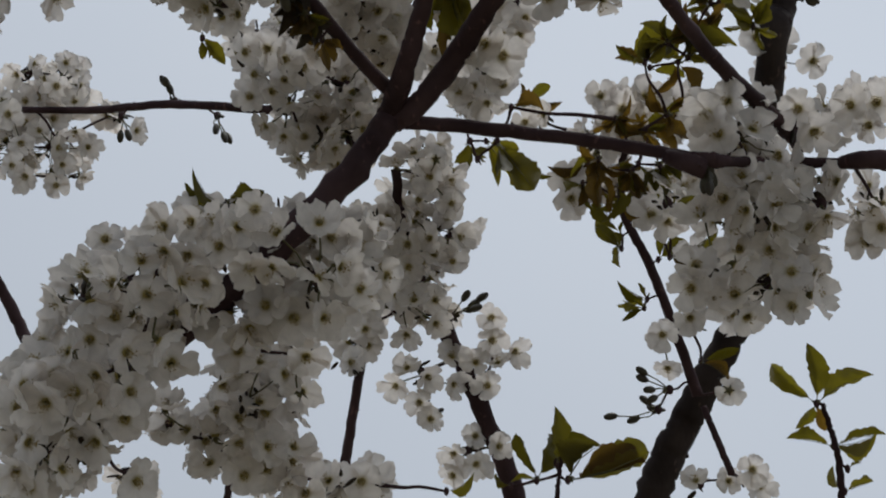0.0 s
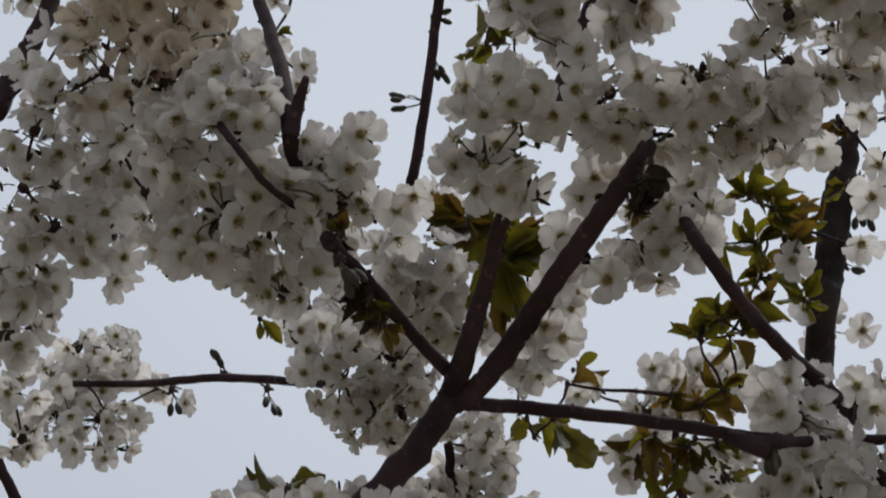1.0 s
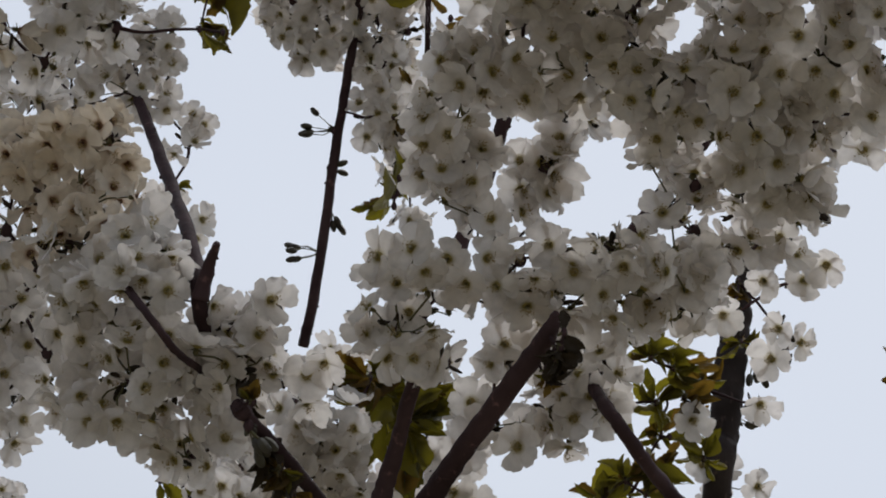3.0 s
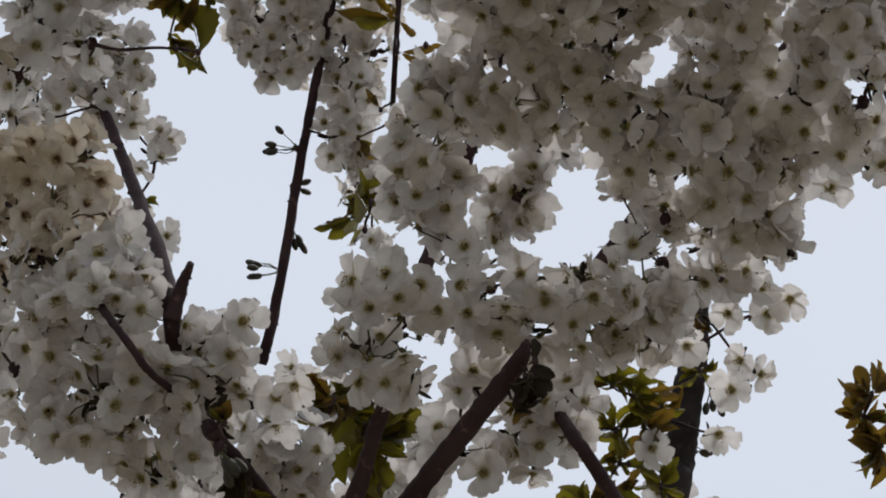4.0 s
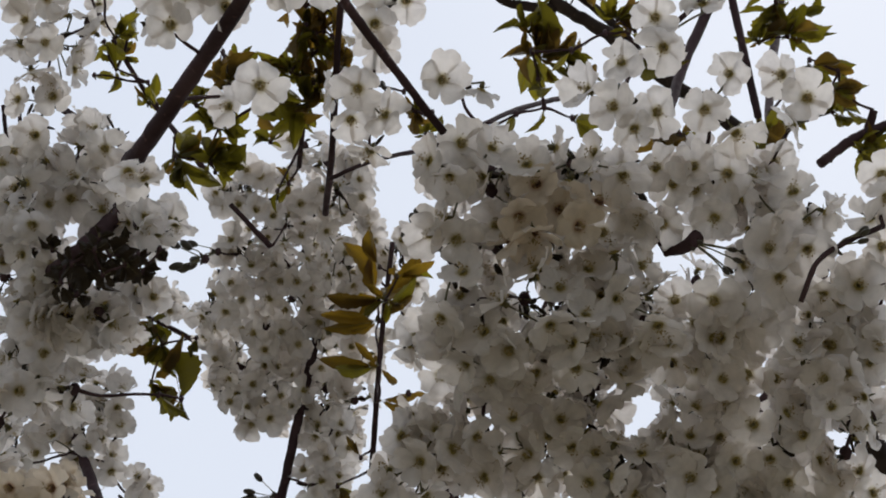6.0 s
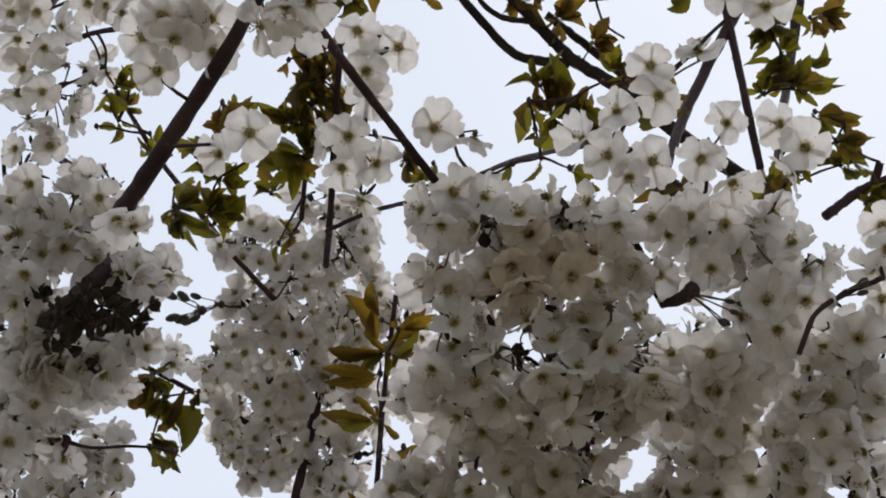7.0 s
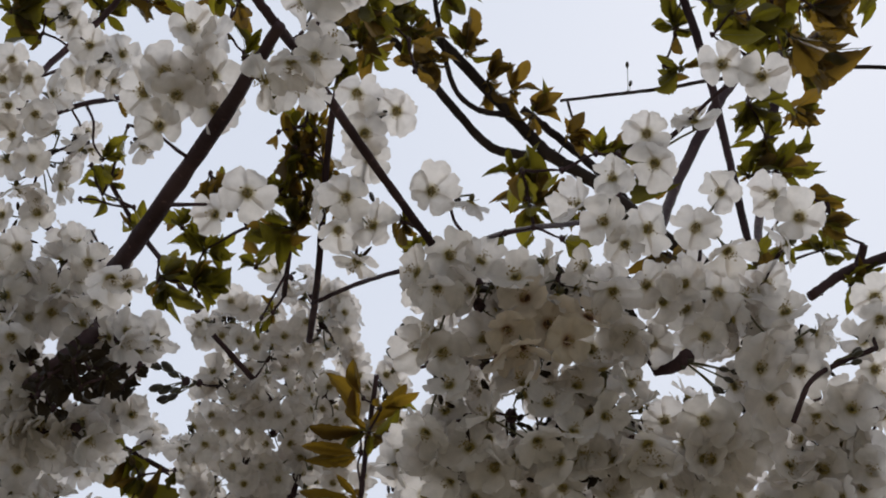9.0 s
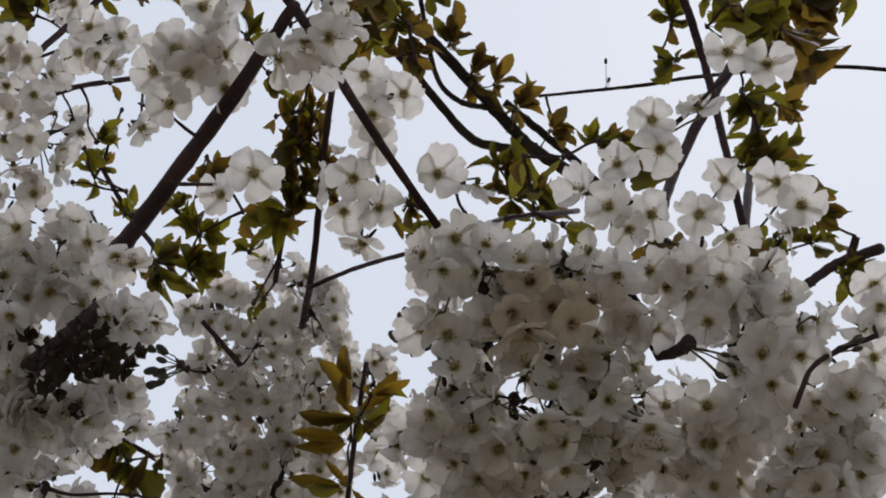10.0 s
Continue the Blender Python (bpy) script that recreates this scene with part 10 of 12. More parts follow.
twig(cherry, (0.2473, 1.0942, 2.0591), (0.2368, 1.11, 2.0366))
twig(cherry, (0.1848, 0.7546, 2.5986), (0.1834, 0.7806, 2.5848))
twig(cherry, (-0.1942, 1.3214, 2.8456), (-0.187, 1.2977, 2.8618))
twig(cherry, (-0.187, 1.2977, 2.8618), (-0.1853, 1.2898, 2.8428))
twig(cherry, (-0.1118, 1.3459, 2.8164), (-0.0992, 1.3247, 2.8332))
twig(cherry, (-0.0992, 1.3247, 2.8332), (-0.0951, 1.3108, 2.8084))
twig(cherry, (-0.0951, 1.3108, 2.8084), (-0.0909, 1.2957, 2.8262))
twig(cherry, (0.4091, 0.8744, 2.7294), (0.3947, 0.9011, 2.7367))
twig(cherry, (-0.0619, 1.3704, 2.702), (-0.0339, 1.3808, 2.7009))
twig(cherry, (-0.0339, 1.3808, 2.7009), (-0.0073, 1.3881, 2.6927))
twig(cherry, (-0.0073, 1.3881, 2.6927), (0.0047, 1.3961, 2.6714))
twig(cherry, (0.0047, 1.3961, 2.6714), (0.005, 1.4042, 2.6642))
twig(cherry, (0.4501, 1.3408, 2.3948), (0.4499, 1.3118, 2.4022))
twig(cherry, (-0.1674, 1.0074, 2.2296), (-0.1974, 1.0082, 2.2293))
twig(cherry, (-0.1974, 1.0082, 2.2293), (-0.2074, 1.0141, 2.2498))
twig(cherry, (-0.2074, 1.0141, 2.2498), (-0.221, 0.994, 2.2553))
twig(cherry, (-0.221, 0.994, 2.2553), (-0.2391, 1.0037, 2.2616))
twig(cherry, (0.2092, 1.4403, 2.0378), (0.1872, 1.4238, 2.0248))
twig(cherry, (0.1872, 1.4238, 2.0248), (0.1783, 1.4297, 2.0092))
twig(cherry, (0.2543, 1.1373, 2.1374), (0.2819, 1.1329, 2.1494))
twig(cherry, (-0.0484, 1.3092, 2.8053), (-0.0537, 1.3198, 2.8333))
twig(cherry, (-0.2728, 0.8967, 2.5976), (-0.2626, 0.8829, 2.5724))
twig(cherry, (0.0342, 1.464, 2.0418), (0.0415, 1.4504, 2.0683))
twig(cherry, (0.2086, 1.0672, 2.076), (0.2061, 1.0773, 2.0471))
twig(cherry, (-0.2378, 0.9293, 2.5079), (-0.2205, 0.9504, 2.5223))
twig(cherry, (-0.2205, 0.9504, 2.5223), (-0.2275, 0.9613, 2.509))
twig(cherry, (-0.2205, 0.9504, 2.5223), (-0.1948, 0.9501, 2.5134))
twig(cherry, (-0.1948, 0.9501, 2.5134), (-0.1866, 0.9327, 2.5172))
twig(cherry, (-0.1866, 0.9327, 2.5172), (-0.1845, 0.9311, 2.5363))
twig(cherry, (-0.2275, 0.9613, 2.509), (-0.2427, 0.9523, 2.484))
twig(cherry, (-0.112, 1.1067, 1.974), (-0.0868, 1.1126, 1.9909))
twig(cherry, (0.2819, 1.1329, 2.1494), (0.2834, 1.1055, 2.1352))
twig(cherry, (-0.0491, 1.2815, 2.8566), (-0.0296, 1.2748, 2.8797))
twig(cherry, (0.1189, 0.7418, 2.4308), (0.131, 0.7589, 2.4078))
twig(cherry, (0.131, 0.7589, 2.4078), (0.123, 0.7567, 2.3955))
twig(cherry, (0.123, 0.7567, 2.3955), (0.1033, 0.7651, 2.406))
twig(cherry, (0.131, 0.7589, 2.4078), (0.1462, 0.7693, 2.3902))
twig(cherry, (0.1462, 0.7693, 2.3902), (0.1614, 0.7838, 2.3822))
twig(cherry, (0.1462, 0.7693, 2.3902), (0.1264, 0.782, 2.3806))
twig(cherry, (0.1264, 0.782, 2.3806), (0.1229, 0.7822, 2.3718))
twig(cherry, (0.1264, 0.782, 2.3806), (0.1413, 0.8046, 2.3779))
twig(cherry, (0.1413, 0.8046, 2.3779), (0.1175, 0.8156, 2.3707))
twig(cherry, (0.1175, 0.8156, 2.3707), (0.1278, 0.8295, 2.3874))
twig(cherry, (0.1175, 0.8156, 2.3707), (0.1178, 0.8426, 2.3645))
twig(cherry, (0.1178, 0.8426, 2.3645), (0.1034, 0.8421, 2.3723))
twig(cherry, (0.1034, 0.8421, 2.3723), (0.0856, 0.8224, 2.3688))
twig(cherry, (0.0856, 0.8224, 2.3688), (0.0735, 0.8351, 2.3875))
twig(cherry, (0.0735, 0.8351, 2.3875), (0.0534, 0.8259, 2.3688))
twig(cherry, (0.1229, 0.7822, 2.3718), (0.0952, 0.7887, 2.3786))
twig(cherry, (0.0952, 0.7887, 2.3786), (0.09, 0.7621, 2.3767))
twig(cherry, (0.0534, 0.8259, 2.3688), (0.0406, 0.8349, 2.3941))
twig(cherry, (0.0534, 0.8259, 2.3688), (0.0554, 0.7963, 2.3733))
twig(cherry, (0.0554, 0.7963, 2.3733), (0.0599, 0.7919, 2.3782))
twig(cherry, (0.0554, 0.7963, 2.3733), (0.0316, 0.7945, 2.3778))
twig(cherry, (0.0316, 0.7945, 2.3778), (0.0197, 0.782, 2.3892))
twig(cherry, (0.0599, 0.7919, 2.3782), (0.0471, 0.7705, 2.3788))
twig(cherry, (0.0471, 0.7705, 2.3788), (0.04, 0.7737, 2.4028))
twig(cherry, (0.04, 0.7737, 2.4028), (0.0261, 0.7529, 2.4105))
twig(cherry, (0.0261, 0.7529, 2.4105), (0.0311, 0.7472, 2.4316))
twig(cherry, (0.0311, 0.7472, 2.4316), (0.0522, 0.7513, 2.4281))
twig(cherry, (0.0534, 0.8259, 2.3688), (0.0521, 0.8407, 2.3416))
twig(cherry, (0.0521, 0.8407, 2.3416), (0.0433, 0.8628, 2.3515))
twig(cherry, (0.0433, 0.8628, 2.3515), (0.0405, 0.87, 2.348))
twig(cherry, (0.0405, 0.87, 2.348), (0.0152, 0.8707, 2.3522))
twig(cherry, (0.0152, 0.8707, 2.3522), (0.0155, 0.8582, 2.3595))
twig(cherry, (0.0155, 0.8582, 2.3595), (0.01, 0.8437, 2.3608))
twig(cherry, (0.0152, 0.8707, 2.3522), (0.0138, 0.8551, 2.3358))
twig(cherry, (0.0521, 0.8407, 2.3416), (0.0724, 0.8616, 2.3436))
twig(cherry, (0.0724, 0.8616, 2.3436), (0.086, 0.8437, 2.3436))
twig(cherry, (0.086, 0.8437, 2.3436), (0.1013, 0.8589, 2.3438))
twig(cherry, (-0.0067, 0.6854, 2.4762), (-0.0356, 0.686, 2.4878))
twig(cherry, (0.0128, 0.9225, 2.2308), (-0.0093, 0.9004, 2.2303))
twig(cherry, (-0.0093, 0.9004, 2.2303), (-0.03, 0.9214, 2.233))
twig(cherry, (0.1936, 1.4114, 2.0854), (0.2011, 1.383, 2.0741))
twig(cherry, (-0.2292, 1.4527, 2.2859), (-0.2162, 1.4812, 2.2901))
twig(cherry, (-0.0092, 1.3017, 2.8367), (0.0038, 1.3129, 2.81))
twig(cherry, (0.04, 0.7737, 2.4028), (0.0718, 0.7707, 2.4033))
twig(cherry, (-0.0965, 1.0729, 2.0255), (-0.0766, 1.098, 2.0258))
twig(cherry, (-0.0766, 1.098, 2.0258), (-0.0571, 1.1025, 2.0081))
twig(cherry, (-0.1674, 1.0074, 2.2296), (-0.178, 1.0249, 2.2047))
twig(cherry, (-0.178, 1.0249, 2.2047), (-0.1918, 1.0365, 2.1806))
twig(cherry, (-0.1918, 1.0365, 2.1806), (-0.1617, 1.0422, 2.1717))
twig(cherry, (-0.1617, 1.0422, 2.1717), (-0.1516, 1.0273, 2.1587))
twig(cherry, (-0.0936, 1.23, 2.8767), (-0.0827, 1.2275, 2.9069))
twig(cherry, (-0.1296, 1.0078, 2.2265), (-0.0992, 1.0107, 2.2161))
twig(cherry, (0.0724, 0.8616, 2.3436), (0.0836, 0.8921, 2.3442))
twig(cherry, (0.0836, 0.8921, 2.3442), (0.0861, 0.9074, 2.3367))
twig(cherry, (0.0861, 0.9074, 2.3367), (0.0732, 0.9064, 2.3084))
twig(cherry, (0.0732, 0.9064, 2.3084), (0.069, 0.9251, 2.3132))
twig(cherry, (0.069, 0.9251, 2.3132), (0.0694, 0.9338, 2.3088))
twig(cherry, (0.1407, 1.307, 2.2239), (0.1398, 1.3387, 2.2323))
twig(cherry, (0.1398, 1.3387, 2.2323), (0.1215, 1.345, 2.214))
twig(cherry, (-0.2427, 0.9523, 2.484), (-0.2569, 0.9567, 2.4547))
twig(cherry, (-0.2569, 0.9567, 2.4547), (-0.2711, 0.9729, 2.4356))
twig(cherry, (-0.2474, 0.8865, 2.6147), (-0.269, 0.862, 2.619))
twig(cherry, (-0.1516, 1.0273, 2.1587), (-0.1241, 1.0372, 2.1743))
twig(cherry, (-0.1915, 1.1175, 1.9576), (-0.2112, 1.1269, 1.9326))
twig(cherry, (-0.2112, 1.1269, 1.9326), (-0.2263, 1.1414, 1.9092))
twig(cherry, (0.254, 1.334, 2.3104), (0.2754, 1.358, 2.3019))
twig(cherry, (-0.0711, 1.259, 2.8718), (-0.0599, 1.2613, 2.9032))
twig(cherry, (0.005, 1.4042, 2.6642), (-0.0021, 1.434, 2.6775))
twig(cherry, (-0.0329, 1.3407, 2.7622), (-0.0278, 1.343, 2.7952))
twig(cherry, (-0.0278, 1.343, 2.7952), (0.0008, 1.3382, 2.779))
twig(cherry, (-0.1356, 0.6462, 2.4636), (-0.1638, 0.6293, 2.4701))
twig(cherry, (-0.178, 1.0249, 2.2047), (-0.1903, 0.9952, 2.1938))
twig(cherry, (0.0197, 0.782, 2.3892), (0.0076, 0.8118, 2.4001))
twig(cherry, (0.1443, 1.388, 2.1459), (0.1414, 1.361, 2.1254))
twig(cherry, (0.0101, 1.4526, 2.0594), (-0.0191, 1.4569, 2.0425))
twig(cherry, (-0.1968, 0.9246, 2.5749), (-0.186, 0.9408, 2.6029))
twig(cherry, (-0.0073, 1.3881, 2.6927), (-0.014, 1.4118, 2.7168))
twig(cherry, (-0.257, 1.2655, 2.6567), (-0.2448, 1.2387, 2.6749))
twig(cherry, (-0.2448, 1.2387, 2.6749), (-0.2379, 1.2563, 2.6965))
twig(cherry, (0.1178, 0.8426, 2.3645), (0.142, 0.8637, 2.3515))
twig(cherry, (0.142, 0.8637, 2.3515), (0.1514, 0.8482, 2.3532))
twig(cherry, (0.142, 0.8637, 2.3515), (0.139, 0.8516, 2.3347))
twig(cherry, (0.139, 0.8516, 2.3347), (0.1344, 0.863, 2.3312))
twig(cherry, (0.1344, 0.863, 2.3312), (0.1501, 0.8813, 2.3241))
twig(cherry, (0.1514, 0.8482, 2.3532), (0.1715, 0.8639, 2.3526))
twig(cherry, (0.1715, 0.8639, 2.3526), (0.1885, 0.852, 2.3452))
twig(cherry, (0.1885, 0.852, 2.3452), (0.1894, 0.8498, 2.3324))
twig(cherry, (0.1885, 0.852, 2.3452), (0.2045, 0.8669, 2.3469))
twig(cherry, (0.2045, 0.8669, 2.3469), (0.2294, 0.8606, 2.3523))
twig(cherry, (0.2045, 0.8669, 2.3469), (0.2083, 0.8676, 2.3175))
twig(cherry, (0.2083, 0.8676, 2.3175), (0.2039, 0.8668, 2.3123))
twig(cherry, (0.2083, 0.8676, 2.3175), (0.223, 0.8788, 2.3248))
twig(cherry, (0.223, 0.8788, 2.3248), (0.24, 0.8593, 2.3227))
twig(cherry, (0.2039, 0.8668, 2.3123), (0.198, 0.8948, 2.2996))
twig(cherry, (0.198, 0.8948, 2.2996), (0.2201, 0.9044, 2.3006))
twig(cherry, (0.2201, 0.9044, 2.3006), (0.2239, 0.8987, 2.2943))
twig(cherry, (0.2239, 0.8987, 2.2943), (0.2416, 0.9012, 2.2834))
twig(cherry, (0.2416, 0.9012, 2.2834), (0.2554, 0.9186, 2.3024))
twig(cherry, (0.198, 0.8948, 2.2996), (0.168, 0.8985, 2.293))
twig(cherry, (0.168, 0.8985, 2.293), (0.1506, 0.9113, 2.282))
twig(cherry, (0.1506, 0.9113, 2.282), (0.1726, 0.9313, 2.2802))
twig(cherry, (0.1726, 0.9313, 2.2802), (0.1815, 0.9332, 2.2601))
twig(cherry, (0.1815, 0.9332, 2.2601), (0.1734, 0.9295, 2.2485))
twig(cherry, (0.1815, 0.9332, 2.2601), (0.1986, 0.9342, 2.274))
twig(cherry, (0.1734, 0.9295, 2.2485), (0.1523, 0.9386, 2.2406))
twig(cherry, (0.1523, 0.9386, 2.2406), (0.159, 0.9324, 2.2274))
twig(cherry, (0.1523, 0.9386, 2.2406), (0.1344, 0.9481, 2.2247))
twig(cherry, (0.1344, 0.9481, 2.2247), (0.1157, 0.9357, 2.2463))
twig(cherry, (0.1157, 0.9357, 2.2463), (0.1101, 0.9274, 2.2336))
twig(cherry, (0.1101, 0.9274, 2.2336), (0.1113, 0.9075, 2.2505))
twig(cherry, (0.1113, 0.9075, 2.2505), (0.0894, 0.926, 2.2566))
twig(cherry, (0.0894, 0.926, 2.2566), (0.0794, 0.9436, 2.233))
twig(cherry, (0.24, 0.8593, 2.3227), (0.272, 0.8543, 2.3214))
twig(cherry, (0.0894, 0.926, 2.2566), (0.0572, 0.9319, 2.2551))
twig(cherry, (0.0572, 0.9319, 2.2551), (0.043, 0.9413, 2.239))
twig(cherry, (0.043, 0.9413, 2.239), (0.0476, 0.9221, 2.2259))
twig(cherry, (0.2294, 0.8606, 2.3523), (0.2567, 0.8405, 2.3508))
twig(cherry, (0.2567, 0.8405, 2.3508), (0.239, 0.8291, 2.3429))
twig(cherry, (0.239, 0.8291, 2.3429), (0.2469, 0.8216, 2.3637))
twig(cherry, (0.2469, 0.8216, 2.3637), (0.2655, 0.818, 2.3845))
twig(cherry, (0.2655, 0.818, 2.3845), (0.2555, 0.7997, 2.3889))
twig(cherry, (0.2555, 0.7997, 2.3889), (0.2568, 0.7785, 2.3928))
twig(cherry, (0.2568, 0.7785, 2.3928), (0.2785, 0.7832, 2.3804))
twig(cherry, (0.2568, 0.7785, 2.3928), (0.2717, 0.7765, 2.4149))
twig(cherry, (0.2717, 0.7765, 2.4149), (0.2937, 0.7801, 2.4056))
twig(cherry, (0.2937, 0.7801, 2.4056), (0.3045, 0.7842, 2.3954))
twig(cherry, (0.2717, 0.7765, 2.4149), (0.2842, 0.7602, 2.4307))
twig(cherry, (0.2842, 0.7602, 2.4307), (0.2874, 0.7577, 2.4273))
twig(cherry, (0.2655, 0.818, 2.3845), (0.2947, 0.8184, 2.3779))
twig(cherry, (0.2947, 0.8184, 2.3779), (0.3006, 0.8148, 2.3629))
twig(cherry, (0.3006, 0.8148, 2.3629), (0.2869, 0.814, 2.3537))
twig(cherry, (0.2869, 0.814, 2.3537), (0.2888, 0.8361, 2.3499))
twig(cherry, (0.2717, 0.7765, 2.4149), (0.2411, 0.7672, 2.428))
twig(cherry, (0.2411, 0.7672, 2.428), (0.2189, 0.763, 2.4367))
twig(cherry, (0.2189, 0.763, 2.4367), (0.2282, 0.748, 2.4535))
twig(cherry, (0.2282, 0.748, 2.4535), (0.2347, 0.7316, 2.4459))
twig(cherry, (0.2282, 0.748, 2.4535), (0.2306, 0.7346, 2.4712))
twig(cherry, (0.2306, 0.7346, 2.4712), (0.2269, 0.7174, 2.4874))
twig(cherry, (0.2306, 0.7346, 2.4712), (0.2595, 0.7348, 2.4642))
twig(cherry, (0.2269, 0.7174, 2.4874), (0.2006, 0.73, 2.4787))
twig(cherry, (0.2006, 0.73, 2.4787), (0.1949, 0.7446, 2.4619))
twig(cherry, (0.2006, 0.73, 2.4787), (0.1831, 0.7187, 2.4905))
twig(cherry, (0.1831, 0.7187, 2.4905), (0.1796, 0.7199, 2.4659))
twig(cherry, (0.2189, 0.763, 2.4367), (0.2066, 0.7726, 2.409))
twig(cherry, (0.2066, 0.7726, 2.409), (0.1925, 0.7939, 2.4021))
twig(cherry, (0.1925, 0.7939, 2.4021), (0.1968, 0.7904, 2.3847))
twig(cherry, (0.1968, 0.7904, 2.3847), (0.198, 0.81, 2.3828))
twig(cherry, (0.198, 0.81, 2.3828), (0.2012, 0.8311, 2.3759))
twig(cherry, (0.2012, 0.8311, 2.3759), (0.1857, 0.8352, 2.3808))
twig(cherry, (-0.1918, 1.0365, 2.1806), (-0.222, 1.0208, 2.1743))
twig(cherry, (-0.222, 1.0208, 2.1743), (-0.223, 1.0258, 2.2039))
twig(cherry, (-0.223, 1.0258, 2.2039), (-0.2287, 1.0332, 2.2213))
twig(cherry, (0.2061, 1.0773, 2.0471), (0.2034, 1.1119, 2.0485))
twig(cherry, (0.2897, 0.7975, 2.8714), (0.2979, 0.8284, 2.8571))
twig(cherry, (0.2979, 0.8284, 2.8571), (0.315, 0.8484, 2.8388))
twig(cherry, (0.315, 0.8484, 2.8388), (0.3169, 0.8686, 2.8499))
twig(cherry, (0.3169, 0.8686, 2.8499), (0.3338, 0.8801, 2.8439))
twig(cherry, (0.3169, 0.8686, 2.8499), (0.3029, 0.8817, 2.8327))
twig(cherry, (0.3029, 0.8817, 2.8327), (0.3043, 0.8758, 2.8176))
twig(cherry, (0.3043, 0.8758, 2.8176), (0.3275, 0.869, 2.8206))
twig(cherry, (-0.2183, 0.9497, 2.2683), (-0.2369, 0.9737, 2.2865))
twig(cherry, (-0.2369, 0.9737, 2.2865), (-0.2283, 0.9707, 2.31))
twig(cherry, (-0.0356, 0.686, 2.4878), (-0.0323, 0.7148, 2.4673))
twig(cherry, (-0.1145, 1.2498, 2.8763), (-0.1392, 1.2641, 2.8975))
twig(cherry, (0.0572, 0.9319, 2.2551), (0.0317, 0.9113, 2.269))
twig(cherry, (0.0317, 0.9113, 2.269), (0.0161, 0.909, 2.291))
twig(cherry, (0.0161, 0.909, 2.291), (-0.0025, 0.9017, 2.2985))
twig(cherry, (0.0161, 0.909, 2.291), (0.0191, 0.8944, 2.3064))
twig(cherry, (0.0191, 0.8944, 2.3064), (0.0298, 0.8947, 2.308))
twig(cherry, (0.0191, 0.8944, 2.3064), (0.0052, 0.8906, 2.3214))
twig(cherry, (0.24, 0.8593, 2.3227), (0.2606, 0.8842, 2.3381))
twig(cherry, (-0.2501, 0.9187, 2.7014), (-0.2788, 0.8974, 2.6986))
twig(cherry, (-0.2448, 1.2387, 2.6749), (-0.216, 1.2465, 2.6547))
twig(cherry, (-0.0827, 1.2275, 2.9069), (-0.1064, 1.2534, 2.9153))
twig(cherry, (-0.0278, 1.343, 2.7952), (-0.0562, 1.3656, 2.7946))
twig(cherry, (-0.0562, 1.3656, 2.7946), (-0.079, 1.3494, 2.7958))
twig(cherry, (-0.079, 1.3494, 2.7958), (-0.102, 1.3381, 2.7799))
twig(cherry, (-0.102, 1.3381, 2.7799), (-0.1052, 1.3662, 2.7703))
twig(cherry, (-0.1052, 1.3662, 2.7703), (-0.0784, 1.3749, 2.7722))
twig(cherry, (-0.1419, 1.2852, 2.8466), (-0.12, 1.2883, 2.8754))
twig(cherry, (0.294, 0.7993, 2.8813), (0.2618, 0.7901, 2.8956))
twig(cherry, (0.2618, 0.7901, 2.8956), (0.2758, 0.772, 2.9056))
twig(cherry, (-0.1234, 0.6156, 2.4574), (-0.1389, 0.6043, 2.4884))
twig(cherry, (-0.0772, 1.3623, 2.2388), (-0.0845, 1.3453, 2.2074))
twig(cherry, (-0.0845, 1.3453, 2.2074), (-0.0977, 1.3462, 2.1894))
twig(cherry, (-0.0977, 1.3462, 2.1894), (-0.105, 1.3267, 2.2014))
twig(cherry, (-0.105, 1.3267, 2.2014), (-0.1223, 1.3459, 2.2115))
twig(cherry, (0.0754, 1.0309, 2.1843), (0.0433, 1.0152, 2.1768))
twig(cherry, (-0.0275, 1.3955, 2.1741), (-0.014, 1.3814, 2.2049))
twig(cherry, (0.2011, 1.383, 2.0741), (0.2113, 1.3666, 2.105))
twig(cherry, (-0.2162, 0.8566, 2.9517), (-0.2065, 0.8329, 2.9256))
twig(cherry, (-0.2263, 1.1414, 1.9092), (-0.2469, 1.1479, 1.8795))
twig(cherry, (-0.2469, 1.1479, 1.8795), (-0.2693, 1.1538, 1.8688))
twig(cherry, (0.1397, 1.3402, 2.187), (0.1568, 1.3211, 2.1605))
twig(cherry, (0.1568, 1.3211, 2.1605), (0.176, 1.305, 2.1409))
twig(cherry, (0.1568, 1.3211, 2.1605), (0.1358, 1.3026, 2.1437))
twig(cherry, (0.1358, 1.3026, 2.1437), (0.1183, 1.3085, 2.1577))
twig(cherry, (0.1183, 1.3085, 2.1577), (0.1044, 1.2959, 2.1546))
twig(cherry, (0.1183, 1.3085, 2.1577), (0.1087, 1.3021, 2.1743))
twig(cherry, (0.1087, 1.3021, 2.1743), (0.0922, 1.3321, 2.1673))
twig(cherry, (0.176, 1.305, 2.1409), (0.1607, 1.2801, 2.1189))
twig(cherry, (0.1607, 1.2801, 2.1189), (0.1715, 1.2908, 2.0925))
twig(cherry, (-0.0221, 1.3524, 2.7489), (-0.0266, 1.3884, 2.7557))
twig(cherry, (-0.0296, 1.2748, 2.8797), (-0.0212, 1.2387, 2.8778))
twig(cherry, (-0.0212, 1.2387, 2.8778), (0.0083, 1.2488, 2.8825))
twig(cherry, (0.0083, 1.2488, 2.8825), (0.0117, 1.2668, 2.888))
twig(cherry, (0.0083, 1.2488, 2.8825), (0.0336, 1.2319, 2.8927))
